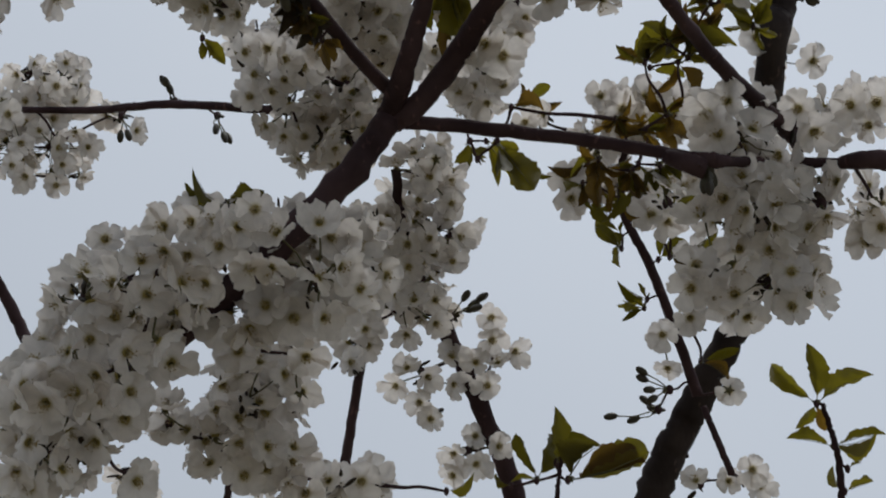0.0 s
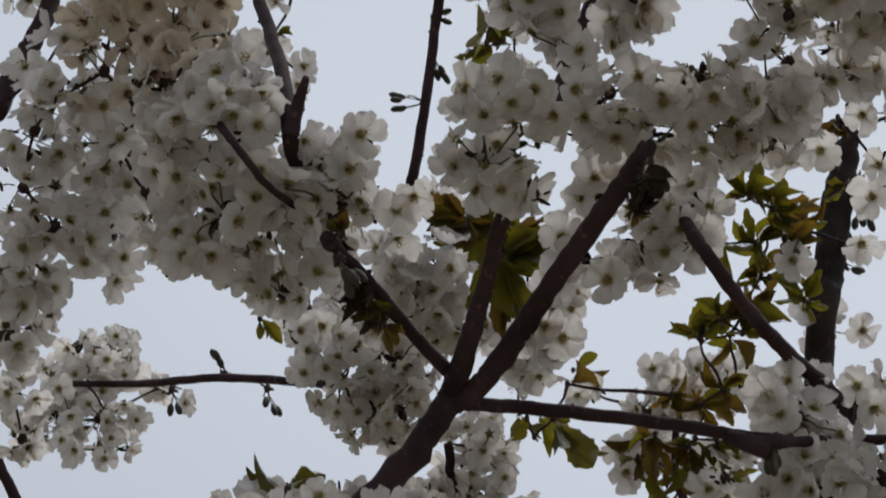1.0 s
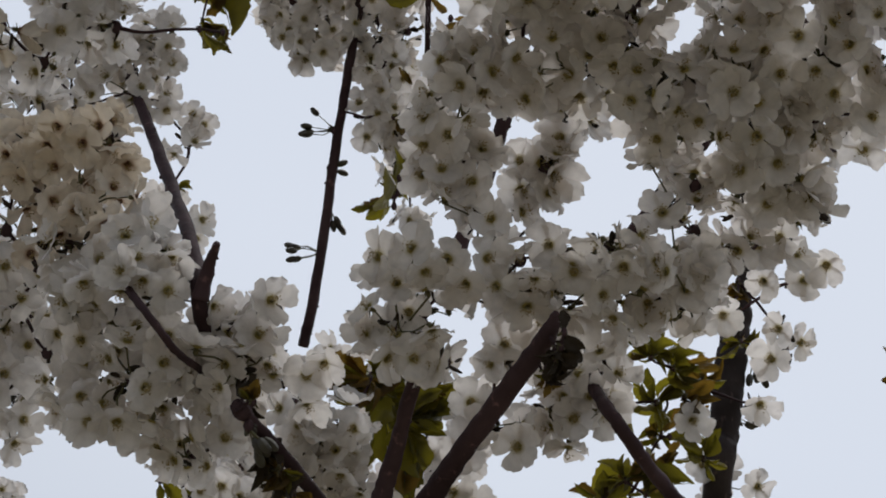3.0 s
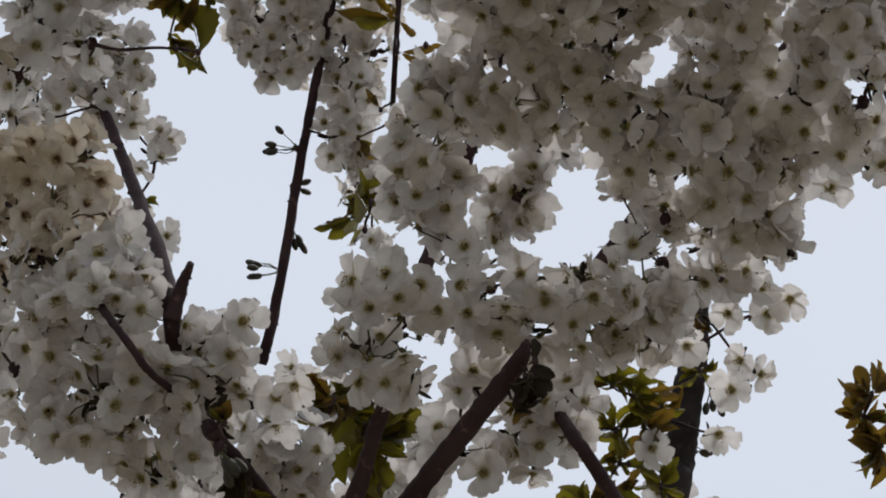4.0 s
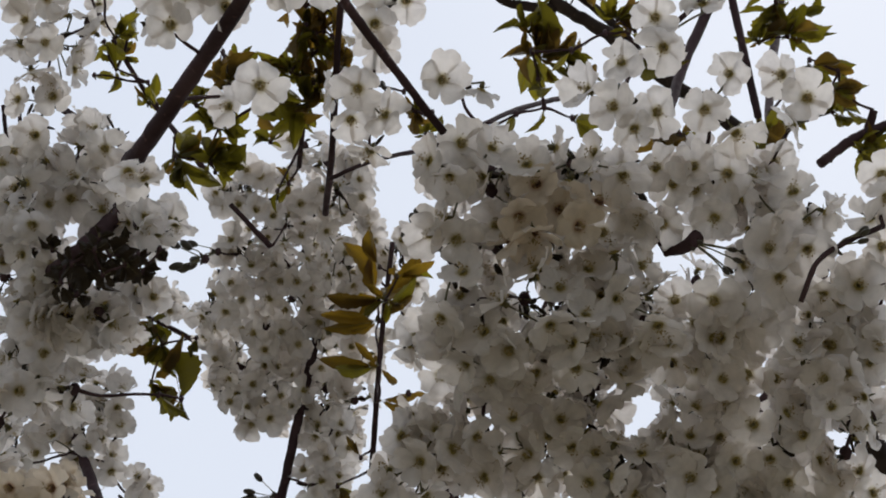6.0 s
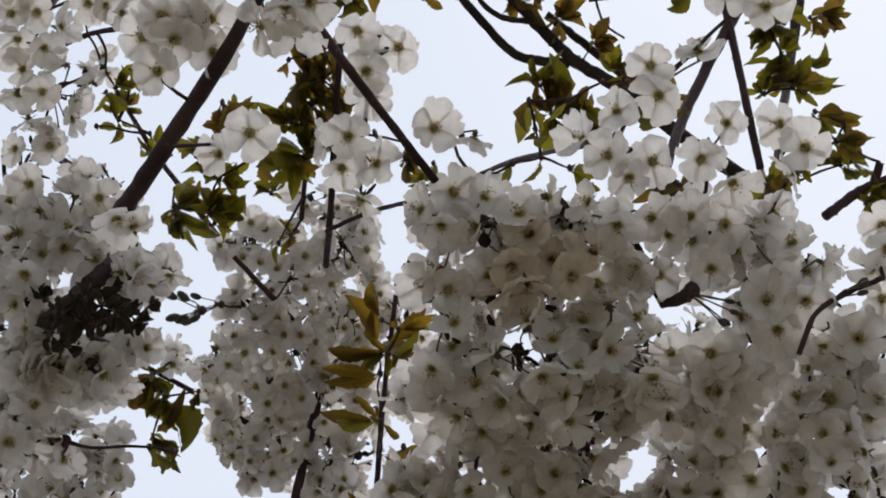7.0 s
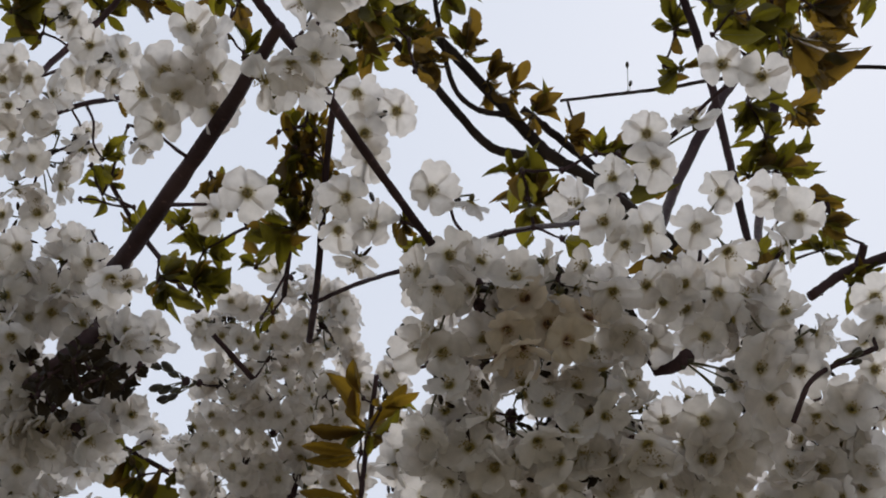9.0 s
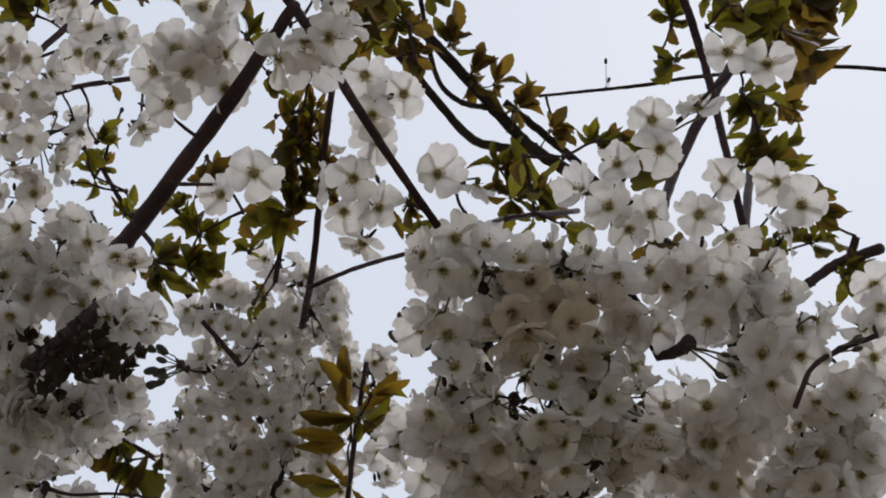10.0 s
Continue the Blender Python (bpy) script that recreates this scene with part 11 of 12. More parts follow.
twig(cherry, (0.0336, 1.2319, 2.8927), (0.0423, 1.2446, 2.8728))
twig(cherry, (-0.2569, 0.9567, 2.4547), (-0.22, 0.952, 2.4535))
twig(cherry, (-0.3837, 1.1485, 2.5124), (-0.3467, 1.146, 2.517))
twig(cherry, (-0.3467, 1.146, 2.517), (-0.3616, 1.1332, 2.5419))
twig(cherry, (-0.3616, 1.1332, 2.5419), (-0.3966, 1.1286, 2.5493))
twig(cherry, (-0.1723, 1.107, 1.9901), (-0.209, 1.1128, 1.995))
twig(cherry, (-0.209, 1.1128, 1.995), (-0.2393, 1.1109, 1.9814))
twig(cherry, (-0.0258, 1.4143, 2.1249), (0.0022, 1.4023, 2.1469))
twig(cherry, (0.1398, 1.3387, 2.2323), (0.1775, 1.3399, 2.2341))
twig(cherry, (0.1501, 0.8813, 2.3241), (0.1545, 0.9181, 2.3323))
twig(cherry, (0.1545, 0.9181, 2.3323), (0.1656, 0.9258, 2.3214))
twig(cherry, (0.3845, 0.8641, 2.7276), (0.3514, 0.8598, 2.7457))
twig(cherry, (0.3514, 0.8598, 2.7457), (0.3569, 0.8534, 2.7606))
twig(cherry, (0.3569, 0.8534, 2.7606), (0.3342, 0.8516, 2.7693))
twig(cherry, (0.3514, 0.8598, 2.7457), (0.3247, 0.8851, 2.7429))
twig(cherry, (0.1831, 0.7187, 2.4905), (0.1846, 0.682, 2.5011))
twig(cherry, (0.272, 0.8543, 2.3214), (0.2989, 0.8757, 2.3392))
twig(cherry, (0.2989, 0.8757, 2.3392), (0.3162, 0.8866, 2.349))
twig(cherry, (0.2113, 1.3666, 2.105), (0.2388, 1.3701, 2.0777))
twig(cherry, (0.2388, 1.3701, 2.0777), (0.2527, 1.3646, 2.1106))
twig(cherry, (-0.2377, 0.8668, 2.9677), (-0.221, 0.8861, 2.9971))
twig(cherry, (-0.1223, 1.3459, 2.2115), (-0.1367, 1.3111, 2.2216))
twig(cherry, (-0.1367, 1.3111, 2.2216), (-0.1662, 1.3061, 2.245))
twig(cherry, (-0.1662, 1.3061, 2.245), (-0.1824, 1.2971, 2.2682))
twig(cherry, (-0.1824, 1.2971, 2.2682), (-0.1628, 1.3183, 2.2754))
twig(cherry, (-0.1628, 1.3183, 2.2754), (-0.1521, 1.3254, 2.2629))
twig(cherry, (-0.1628, 1.3183, 2.2754), (-0.1693, 1.3404, 2.3009))
twig(cherry, (-0.1693, 1.3404, 2.3009), (-0.136, 1.3417, 2.3027))
twig(cherry, (-0.136, 1.3417, 2.3027), (-0.1154, 1.3175, 2.2863))
twig(cherry, (-0.1154, 1.3175, 2.2863), (-0.1144, 1.3338, 2.2527))
twig(cherry, (-0.1145, 1.2498, 2.8763), (-0.1448, 1.2284, 2.8643))
twig(cherry, (-0.3933, 1.124, 2.365), (-0.3625, 1.1008, 2.3711))
twig(cherry, (0.2527, 1.3646, 2.1106), (0.2895, 1.3662, 2.0976))
twig(cherry, (-0.0992, 1.0107, 2.2161), (-0.0702, 0.9945, 2.1955))
twig(cherry, (0.1607, 1.2801, 2.1189), (0.1641, 1.2411, 2.1166))
twig(cherry, (0.1641, 1.2411, 2.1166), (0.1555, 1.2156, 2.1368))
twig(cherry, (0.1555, 1.2156, 2.1368), (0.1399, 1.2194, 2.1391))
twig(cherry, (0.1399, 1.2194, 2.1391), (0.1346, 1.2174, 2.1325))
twig(cherry, (0.1346, 1.2174, 2.1325), (0.1105, 1.2211, 2.1343))
twig(cherry, (0.1105, 1.2211, 2.1343), (0.1093, 1.2132, 2.1392))
twig(cherry, (0.1399, 1.2194, 2.1391), (0.1476, 1.2103, 2.1631))
twig(cherry, (0.1476, 1.2103, 2.1631), (0.1399, 1.185, 2.1504))
twig(cherry, (0.1399, 1.185, 2.1504), (0.1562, 1.1791, 2.1617))
twig(cherry, (0.1399, 1.185, 2.1504), (0.1191, 1.1808, 2.1571))
twig(cherry, (0.1476, 1.2103, 2.1631), (0.1423, 1.2376, 2.1755))
twig(cherry, (0.1399, 1.2194, 2.1391), (0.1285, 1.2531, 2.1347))
twig(cherry, (0.3514, 0.8598, 2.7457), (0.3399, 0.8368, 2.7159))
twig(cherry, (0.3399, 0.8368, 2.7159), (0.3204, 0.8255, 2.7273))
twig(cherry, (-0.221, 0.8861, 2.9971), (-0.2581, 0.8773, 3.0084))
twig(cherry, (-0.2581, 0.8773, 3.0084), (-0.2747, 0.8875, 3.0019))
twig(cherry, (-0.2747, 0.8875, 3.0019), (-0.2603, 0.8994, 2.9906))
twig(cherry, (-0.2747, 0.8875, 3.0019), (-0.3077, 0.8907, 3.0029))
twig(cherry, (-0.3077, 0.8907, 3.0029), (-0.3073, 0.8938, 3.0003))
twig(cherry, (-0.3073, 0.8938, 3.0003), (-0.3107, 0.9062, 2.9906))
twig(cherry, (-0.3107, 0.9062, 2.9906), (-0.3112, 0.9213, 2.9783))
twig(cherry, (-0.3112, 0.9213, 2.9783), (-0.3134, 0.9244, 2.976))
twig(cherry, (-0.3107, 0.9062, 2.9906), (-0.341, 0.9103, 2.9906))
twig(cherry, (-0.341, 0.9103, 2.9906), (-0.3481, 0.8954, 3.0036))
twig(cherry, (-0.3481, 0.8954, 3.0036), (-0.3436, 0.8908, 3.0068))
twig(cherry, (-0.3112, 0.9213, 2.9783), (-0.2768, 0.9293, 2.9679))
twig(cherry, (-0.1154, 1.3175, 2.2863), (-0.0766, 1.3077, 2.2866))
twig(cherry, (-0.2263, 1.1414, 1.9092), (-0.2539, 1.1334, 1.9371))
twig(cherry, (-0.2539, 1.1334, 1.9371), (-0.2747, 1.1408, 1.9075))
twig(cherry, (-0.092, 0.8987, 2.7132), (-0.1082, 0.9235, 2.7404))
twig(cherry, (-0.1082, 0.9235, 2.7404), (-0.1274, 0.914, 2.7694))
twig(cherry, (-0.1274, 0.914, 2.7694), (-0.1417, 0.889, 2.7612))
twig(cherry, (-0.1417, 0.889, 2.7612), (-0.1336, 0.8904, 2.7245))
twig(cherry, (-0.0371, 1.3939, 2.0831), (-0.0672, 1.3979, 2.0567))
twig(cherry, (-0.0672, 1.3979, 2.0567), (-0.0715, 1.4304, 2.0631))
twig(cherry, (-0.3616, 1.1332, 2.5419), (-0.3246, 1.1184, 2.5492))
twig(cherry, (0.2895, 0.7076, 2.4288), (0.298, 0.7165, 2.4674))
twig(cherry, (-0.0788, 0.5573, 2.4528), (-0.0632, 0.53, 2.4784))
twig(cherry, (0.2937, 0.7801, 2.4056), (0.3123, 0.8008, 2.4354))
twig(cherry, (0.3123, 0.8008, 2.4354), (0.3168, 0.7797, 2.4514))
twig(cherry, (-0.2711, 0.9729, 2.4356), (-0.2976, 0.9431, 2.4442))
twig(cherry, (0.0083, 1.2488, 2.8825), (-0.0029, 1.2227, 2.9118))
twig(cherry, (-0.213, 1.1781, 2.5125), (-0.1989, 1.2124, 2.4954))
twig(cherry, (-0.0191, 1.4569, 2.0425), (-0.0104, 1.4789, 2.0091))
twig(cherry, (0.1423, 1.2376, 2.1755), (0.1754, 1.25, 2.197))
twig(cherry, (-0.1672, 1.1249, 1.9734), (-0.1392, 1.155, 1.9669))
twig(cherry, (0.0399, 0.7851, 2.571), (0.0705, 0.7577, 2.5641))
twig(cherry, (0.0705, 0.7577, 2.5641), (0.0892, 0.7522, 2.5666))
twig(cherry, (0.0892, 0.7522, 2.5666), (0.0834, 0.738, 2.5788))
twig(cherry, (0.0834, 0.738, 2.5788), (0.0776, 0.7238, 2.5911))
twig(cherry, (0.0892, 0.7522, 2.5666), (0.109, 0.7555, 2.5617))
twig(cherry, (0.0776, 0.7238, 2.5911), (0.1042, 0.7202, 2.5911))
twig(cherry, (0.1042, 0.7202, 2.5911), (0.1259, 0.7083, 2.5984))
twig(cherry, (0.1259, 0.7083, 2.5984), (0.1412, 0.7062, 2.5984))
twig(cherry, (0.1412, 0.7062, 2.5984), (0.151, 0.7187, 2.5909))
twig(cherry, (0.3569, 0.8534, 2.7606), (0.3787, 0.9051, 2.775))
twig(cherry, (0.2979, 0.8284, 2.8571), (0.3076, 0.8472, 2.8933))
twig(cherry, (-0.2283, 0.9707, 2.31), (-0.2566, 0.9931, 2.3315))
twig(cherry, (-0.2566, 0.9931, 2.3315), (-0.2838, 1.0012, 2.36))
twig(cherry, (-0.2838, 1.0012, 2.36), (-0.261, 0.9945, 2.3755))
twig(cherry, (-0.261, 0.9945, 2.3755), (-0.2282, 0.9982, 2.3597))
twig(cherry, (-0.2282, 0.9982, 2.3597), (-0.2204, 0.9793, 2.3803))
twig(cherry, (-0.2204, 0.9793, 2.3803), (-0.2342, 0.9668, 2.3635))
twig(cherry, (-0.2838, 1.0012, 2.36), (-0.2906, 1.0225, 2.3264))
twig(cherry, (-0.2906, 1.0225, 2.3264), (-0.3213, 1.0239, 2.3054))
twig(cherry, (-0.3213, 1.0239, 2.3054), (-0.3374, 1.0376, 2.2857))
twig(cherry, (-0.3374, 1.0376, 2.2857), (-0.3448, 1.0574, 2.2512))
twig(cherry, (-0.3448, 1.0574, 2.2512), (-0.3222, 1.0696, 2.2268))
twig(cherry, (-0.3222, 1.0696, 2.2268), (-0.3478, 1.0803, 2.2096))
twig(cherry, (-0.3478, 1.0803, 2.2096), (-0.3392, 1.1036, 2.1875))
twig(cherry, (-0.3392, 1.1036, 2.1875), (-0.3542, 1.1156, 2.162))
twig(cherry, (-0.3222, 1.0696, 2.2268), (-0.2929, 1.086, 2.228))
twig(cherry, (-0.2906, 1.0225, 2.3264), (-0.2654, 1.0247, 2.2941))
twig(cherry, (-0.2654, 1.0247, 2.2941), (-0.2819, 1.0542, 2.2846))
twig(cherry, (-0.0764, 1.3339, 2.2436), (-0.0857, 1.2944, 2.2326))
twig(cherry, (-0.0029, 1.2227, 2.9118), (-0.0313, 1.1995, 2.9324))
twig(cherry, (-0.0313, 1.1995, 2.9324), (-0.0196, 1.2051, 2.957))
twig(cherry, (-0.0196, 1.2051, 2.957), (-0.0083, 1.2033, 2.9588))
twig(cherry, (-0.0196, 1.2051, 2.957), (-0.0214, 1.1918, 2.9696))
twig(cherry, (-0.0214, 1.1918, 2.9696), (-0.0439, 1.1962, 2.9712))
twig(cherry, (-0.0439, 1.1962, 2.9712), (-0.0682, 1.1876, 2.9836))
twig(cherry, (-0.0682, 1.1876, 2.9836), (-0.0741, 1.1885, 2.956))
twig(cherry, (-0.0313, 1.1995, 2.9324), (-0.0399, 1.2323, 2.9337))
twig(cherry, (-0.0741, 1.1885, 2.956), (-0.0869, 1.2219, 2.9506))
twig(cherry, (-0.0869, 1.2219, 2.9506), (-0.116, 1.2142, 2.9632))
twig(cherry, (-0.116, 1.2142, 2.9632), (-0.1256, 1.2152, 2.9328))
twig(cherry, (-0.1256, 1.2152, 2.9328), (-0.1374, 1.2288, 2.9437))
twig(cherry, (-0.1374, 1.2288, 2.9437), (-0.1481, 1.2313, 2.9517))
twig(cherry, (0.176, 1.305, 2.1409), (0.1768, 1.3314, 2.1079))
twig(cherry, (0.0117, 1.2668, 2.888), (0.0408, 1.2884, 2.8659))
twig(cherry, (0.0408, 1.2884, 2.8659), (0.0483, 1.2824, 2.8308))
twig(cherry, (0.0483, 1.2824, 2.8308), (0.0573, 1.3207, 2.8364))
twig(cherry, (0.1282, 0.7109, 2.4677), (0.1211, 0.6762, 2.4912))
twig(cherry, (0.2606, 0.8842, 2.3381), (0.2858, 0.9184, 2.34))
twig(cherry, (-0.3625, 1.1008, 2.3711), (-0.3379, 1.0859, 2.4025))
twig(cherry, (-0.3379, 1.0859, 2.4025), (-0.3192, 1.0891, 2.4056))
twig(cherry, (-0.3192, 1.0891, 2.4056), (-0.3079, 1.0786, 2.4137))
twig(cherry, (-0.1392, 1.155, 1.9669), (-0.0976, 1.1635, 1.9635))
twig(cherry, (0.0181, 1.3135, 2.6762), (-0.0124, 1.3433, 2.6757))
twig(cherry, (0.1562, 1.1791, 2.1617), (0.1376, 1.1535, 2.1903))
twig(cherry, (0.1376, 1.1535, 2.1903), (0.1537, 1.145, 2.2025))
twig(cherry, (0.1537, 1.145, 2.2025), (0.1685, 1.1501, 2.1939))
twig(cherry, (0.1685, 1.1501, 2.1939), (0.1783, 1.1407, 2.2079))
twig(cherry, (0.1537, 1.145, 2.2025), (0.1658, 1.1647, 2.2193))
twig(cherry, (0.005, 1.4042, 2.6642), (-0.0086, 1.3779, 2.6334))
twig(cherry, (-0.0086, 1.3779, 2.6334), (-0.0141, 1.3719, 2.6223))
twig(cherry, (-0.0141, 1.3719, 2.6223), (-0.0063, 1.3707, 2.6056))
twig(cherry, (-0.0063, 1.3707, 2.6056), (-0.0116, 1.3725, 2.6033))
twig(cherry, (-0.0116, 1.3725, 2.6033), (-0.0289, 1.3848, 2.6038))
twig(cherry, (-0.2954, 0.8569, 2.7699), (-0.2826, 0.8171, 2.7612))
twig(cherry, (-0.1082, 0.9235, 2.7404), (-0.1409, 0.9517, 2.74))
twig(cherry, (-0.1409, 0.9517, 2.74), (-0.1463, 0.9632, 2.7312))
twig(cherry, (-0.1463, 0.9632, 2.7312), (-0.1472, 0.9741, 2.7224))
twig(cherry, (-0.1452, 0.974, 2.7192), (-0.142, 0.9855, 2.722))
twig(cherry, (-0.1472, 0.9741, 2.7224), (-0.1731, 0.9741, 2.7228))
twig(cherry, (-0.1409, 0.9517, 2.74), (-0.1611, 0.9401, 2.7518))
twig(cherry, (-0.1611, 0.9401, 2.7518), (-0.163, 0.9483, 2.7723))
twig(cherry, (-0.1751, 0.9743, 2.7254), (-0.1787, 0.9965, 2.7428))
twig(cherry, (-0.1787, 0.9965, 2.7428), (-0.1794, 0.9915, 2.7658))
twig(cherry, (0.0433, 1.0152, 2.1768), (0.0498, 1.0091, 2.2191))
twig(cherry, (0.0498, 1.0091, 2.2191), (0.0549, 0.9986, 2.2349))
twig(cherry, (0.0549, 0.9986, 2.2349), (0.0485, 0.9827, 2.215))
twig(cherry, (-0.0007, 1.2432, 2.2867), (-0.0086, 1.2844, 2.2973))
twig(cherry, (0.0329, 0.7173, 2.482), (0.0063, 0.7362, 2.511))
twig(cherry, (-0.3079, 1.0786, 2.4137), (-0.3039, 1.0595, 2.4532))
twig(cherry, (-0.3039, 1.0595, 2.4532), (-0.2826, 1.045, 2.4698))
twig(cherry, (-0.2819, 1.0542, 2.2846), (-0.2577, 1.0547, 2.2478))
twig(cherry, (-0.2788, 0.8974, 2.6986), (-0.2674, 0.8646, 2.7259))
twig(cherry, (-0.2674, 0.8646, 2.7259), (-0.243, 0.8503, 2.7327))
twig(cherry, (-0.0766, 1.3077, 2.2866), (-0.05, 1.3395, 2.3044))
twig(cherry, (-0.05, 1.3395, 2.3044), (-0.0121, 1.3468, 2.2891))
twig(cherry, (-0.0121, 1.3468, 2.2891), (0.0216, 1.3324, 2.303))
twig(cherry, (0.0216, 1.3324, 2.303), (0.0447, 1.3246, 2.3158))
twig(cherry, (0.0447, 1.3246, 2.3158), (0.0547, 1.2962, 2.2959))
twig(cherry, (0.0547, 1.2962, 2.2959), (0.0469, 1.2776, 2.3055))
twig(cherry, (0.0469, 1.2776, 2.3055), (0.0415, 1.2623, 2.3288))
twig(cherry, (0.0216, 1.3324, 2.303), (0.0268, 1.3552, 2.2732))
twig(cherry, (0.0268, 1.3552, 2.2732), (0.013, 1.3593, 2.2535))
twig(cherry, (0.013, 1.3593, 2.2535), (0.0147, 1.3274, 2.2576))
twig(cherry, (-0.1955, 0.8312, 2.7798), (-0.1943, 0.8446, 2.7356))
twig(cherry, (0.2368, 1.11, 2.0366), (0.2105, 1.095, 2.0016))
twig(cherry, (0.2105, 1.095, 2.0016), (0.1706, 1.0906, 2.0043))
twig(cherry, (0.1754, 1.25, 2.197), (0.1759, 1.2547, 2.2432))
twig(cherry, (0.1759, 1.2547, 2.2432), (0.1538, 1.2565, 2.2384))
twig(cherry, (0.3204, 0.8255, 2.7273), (0.2954, 0.862, 2.7109))
twig(cherry, (-0.0332, 1.1793, 2.3013), (-0.0502, 1.1707, 2.2581))
twig(cherry, (-0.0502, 1.1707, 2.2581), (-0.0753, 1.1812, 2.2437))
twig(cherry, (-0.0753, 1.1812, 2.2437), (-0.0638, 1.1974, 2.2468))
twig(cherry, (-0.0638, 1.1974, 2.2468), (-0.0671, 1.2212, 2.2541))
twig(cherry, (-0.0638, 1.1974, 2.2468), (-0.0504, 1.2058, 2.2246))
twig(cherry, (-0.0753, 1.1812, 2.2437), (-0.0888, 1.1686, 2.2657))
twig(cherry, (-0.0753, 1.1812, 2.2437), (-0.0936, 1.2031, 2.2318))
twig(cherry, (-0.0504, 1.2058, 2.2246), (-0.0528, 1.2374, 2.2244))
twig(cherry, (-0.0482, 0.7704, 2.7484), (-0.081, 0.7365, 2.7449))
twig(cherry, (-0.081, 0.7365, 2.7449), (-0.0889, 0.7415, 2.7433))
twig(cherry, (-0.081, 0.7365, 2.7449), (-0.0745, 0.7067, 2.7311))
twig(cherry, (-0.0745, 0.7067, 2.7311), (-0.0486, 0.716, 2.7281))
twig(cherry, (-0.0486, 0.716, 2.7281), (-0.0371, 0.7241, 2.7202))
twig(cherry, (-0.0486, 0.716, 2.7281), (-0.0334, 0.7049, 2.7371))
twig(cherry, (-0.0745, 0.7067, 2.7311), (-0.0926, 0.6781, 2.7203))
twig(cherry, (-0.0334, 0.7049, 2.7371), (-0.0018, 0.7248, 2.7359))
twig(cherry, (-0.0018, 0.7248, 2.7359), (0.0068, 0.7599, 2.7477))
twig(cherry, (-0.0926, 0.6781, 2.7203), (-0.06, 0.6712, 2.7012))
twig(cherry, (-0.06, 0.6712, 2.7012), (-0.0439, 0.6721, 2.6987))
twig(cherry, (-0.0926, 0.6781, 2.7203), (-0.1274, 0.6943, 2.7157))
twig(cherry, (-0.1274, 0.6943, 2.7157), (-0.1356, 0.7193, 2.7117))
twig(cherry, (-0.1356, 0.7193, 2.7117), (-0.1198, 0.7268, 2.699))
twig(cherry, (-0.1198, 0.7268, 2.699), (-0.1192, 0.7246, 2.69))
twig(cherry, (-0.1198, 0.7268, 2.699), (-0.1011, 0.757, 2.6991))
twig(cherry, (-0.1356, 0.7193, 2.7117), (-0.1327, 0.7199, 2.7471))
twig(cherry, (-0.1327, 0.7199, 2.7471), (-0.1417, 0.706, 2.7466))
twig(cherry, (-0.1327, 0.7199, 2.7471), (-0.1517, 0.7245, 2.7739))
twig(cherry, (-0.1392, 1.155, 1.9669), (-0.137, 1.1926, 1.9379))
twig(cherry, (-0.137, 1.1926, 1.9379), (-0.156, 1.2305, 1.9445))
twig(cherry, (-0.156, 1.2305, 1.9445), (-0.132, 1.2355, 1.9424))
twig(cherry, (-0.156, 1.2305, 1.9445), (-0.1671, 1.2395, 1.9173))
twig(cherry, (-0.1671, 1.2395, 1.9173), (-0.173, 1.2105, 1.9193))
twig(cherry, (-0.1671, 1.2395, 1.9173), (-0.1954, 1.2312, 1.9308))
twig(cherry, (-0.156, 1.2305, 1.9445), (-0.141, 1.2207, 1.9757))
twig(cherry, (-0.141, 1.2207, 1.9757), (-0.1126, 1.2202, 1.9764))
twig(cherry, (-0.1671, 1.2395, 1.9173), (-0.1354, 1.2212, 1.9009))
twig(cherry, (-0.1354, 1.2212, 1.9009), (-0.1226, 1.249, 1.9046))
twig(cherry, (-0.186, 0.9408, 2.6029), (-0.2037, 0.9735, 2.5732))
twig(cherry, (-0.2261, 1.2865, 2.6417), (-0.1986, 1.2854, 2.6025))
twig(cherry, (-0.2539, 0.8989, 2.8488), (-0.2361, 0.9378, 2.8268))
twig(cherry, (-0.2448, 1.2387, 2.6749), (-0.2913, 1.2269, 2.6712))
twig(cherry, (-0.2913, 1.2269, 2.6712), (-0.2908, 1.2589, 2.7034))
twig(cherry, (-0.2908, 1.2589, 2.7034), (-0.3111, 1.2808, 2.6671))
twig(cherry, (-0.1853, 1.2898, 2.8428), (-0.2032, 1.2676, 2.8026))
twig(cherry, (-0.2032, 1.2676, 2.8026), (-0.1908, 1.2806, 2.7859))
twig(cherry, (-0.1908, 1.2806, 2.7859), (-0.1584, 1.2726, 2.7893))
twig(cherry, (-0.1908, 1.2806, 2.7859), (-0.1987, 1.3115, 2.7622))
twig(cherry, (-0.1529, 0.6869, 2.4699), (-0.1139, 0.7015, 2.497))
twig(cherry, (-0.395, 1.5229, 2.3096), (-0.3789, 1.5683, 2.2968))
twig(cherry, (-0.3789, 1.5683, 2.2968), (-0.3737, 1.587, 2.2634))
twig(cherry, (-0.3737, 1.587, 2.2634), (-0.4078, 1.555, 2.2573))
twig(cherry, (-0.4078, 1.555, 2.2573), (-0.4091, 1.5284, 2.2532))
twig(cherry, (-0.3789, 1.5683, 2.2968), (-0.3977, 1.6117, 2.3115))
twig(cherry, (-0.3977, 1.6117, 2.3115), (-0.4362, 1.6096, 2.3093))
twig(cherry, (-0.4362, 1.6096, 2.3093), (-0.4318, 1.5956, 2.346))
twig(cherry, (-0.4318, 1.5956, 2.346), (-0.388, 1.5879, 2.3686))
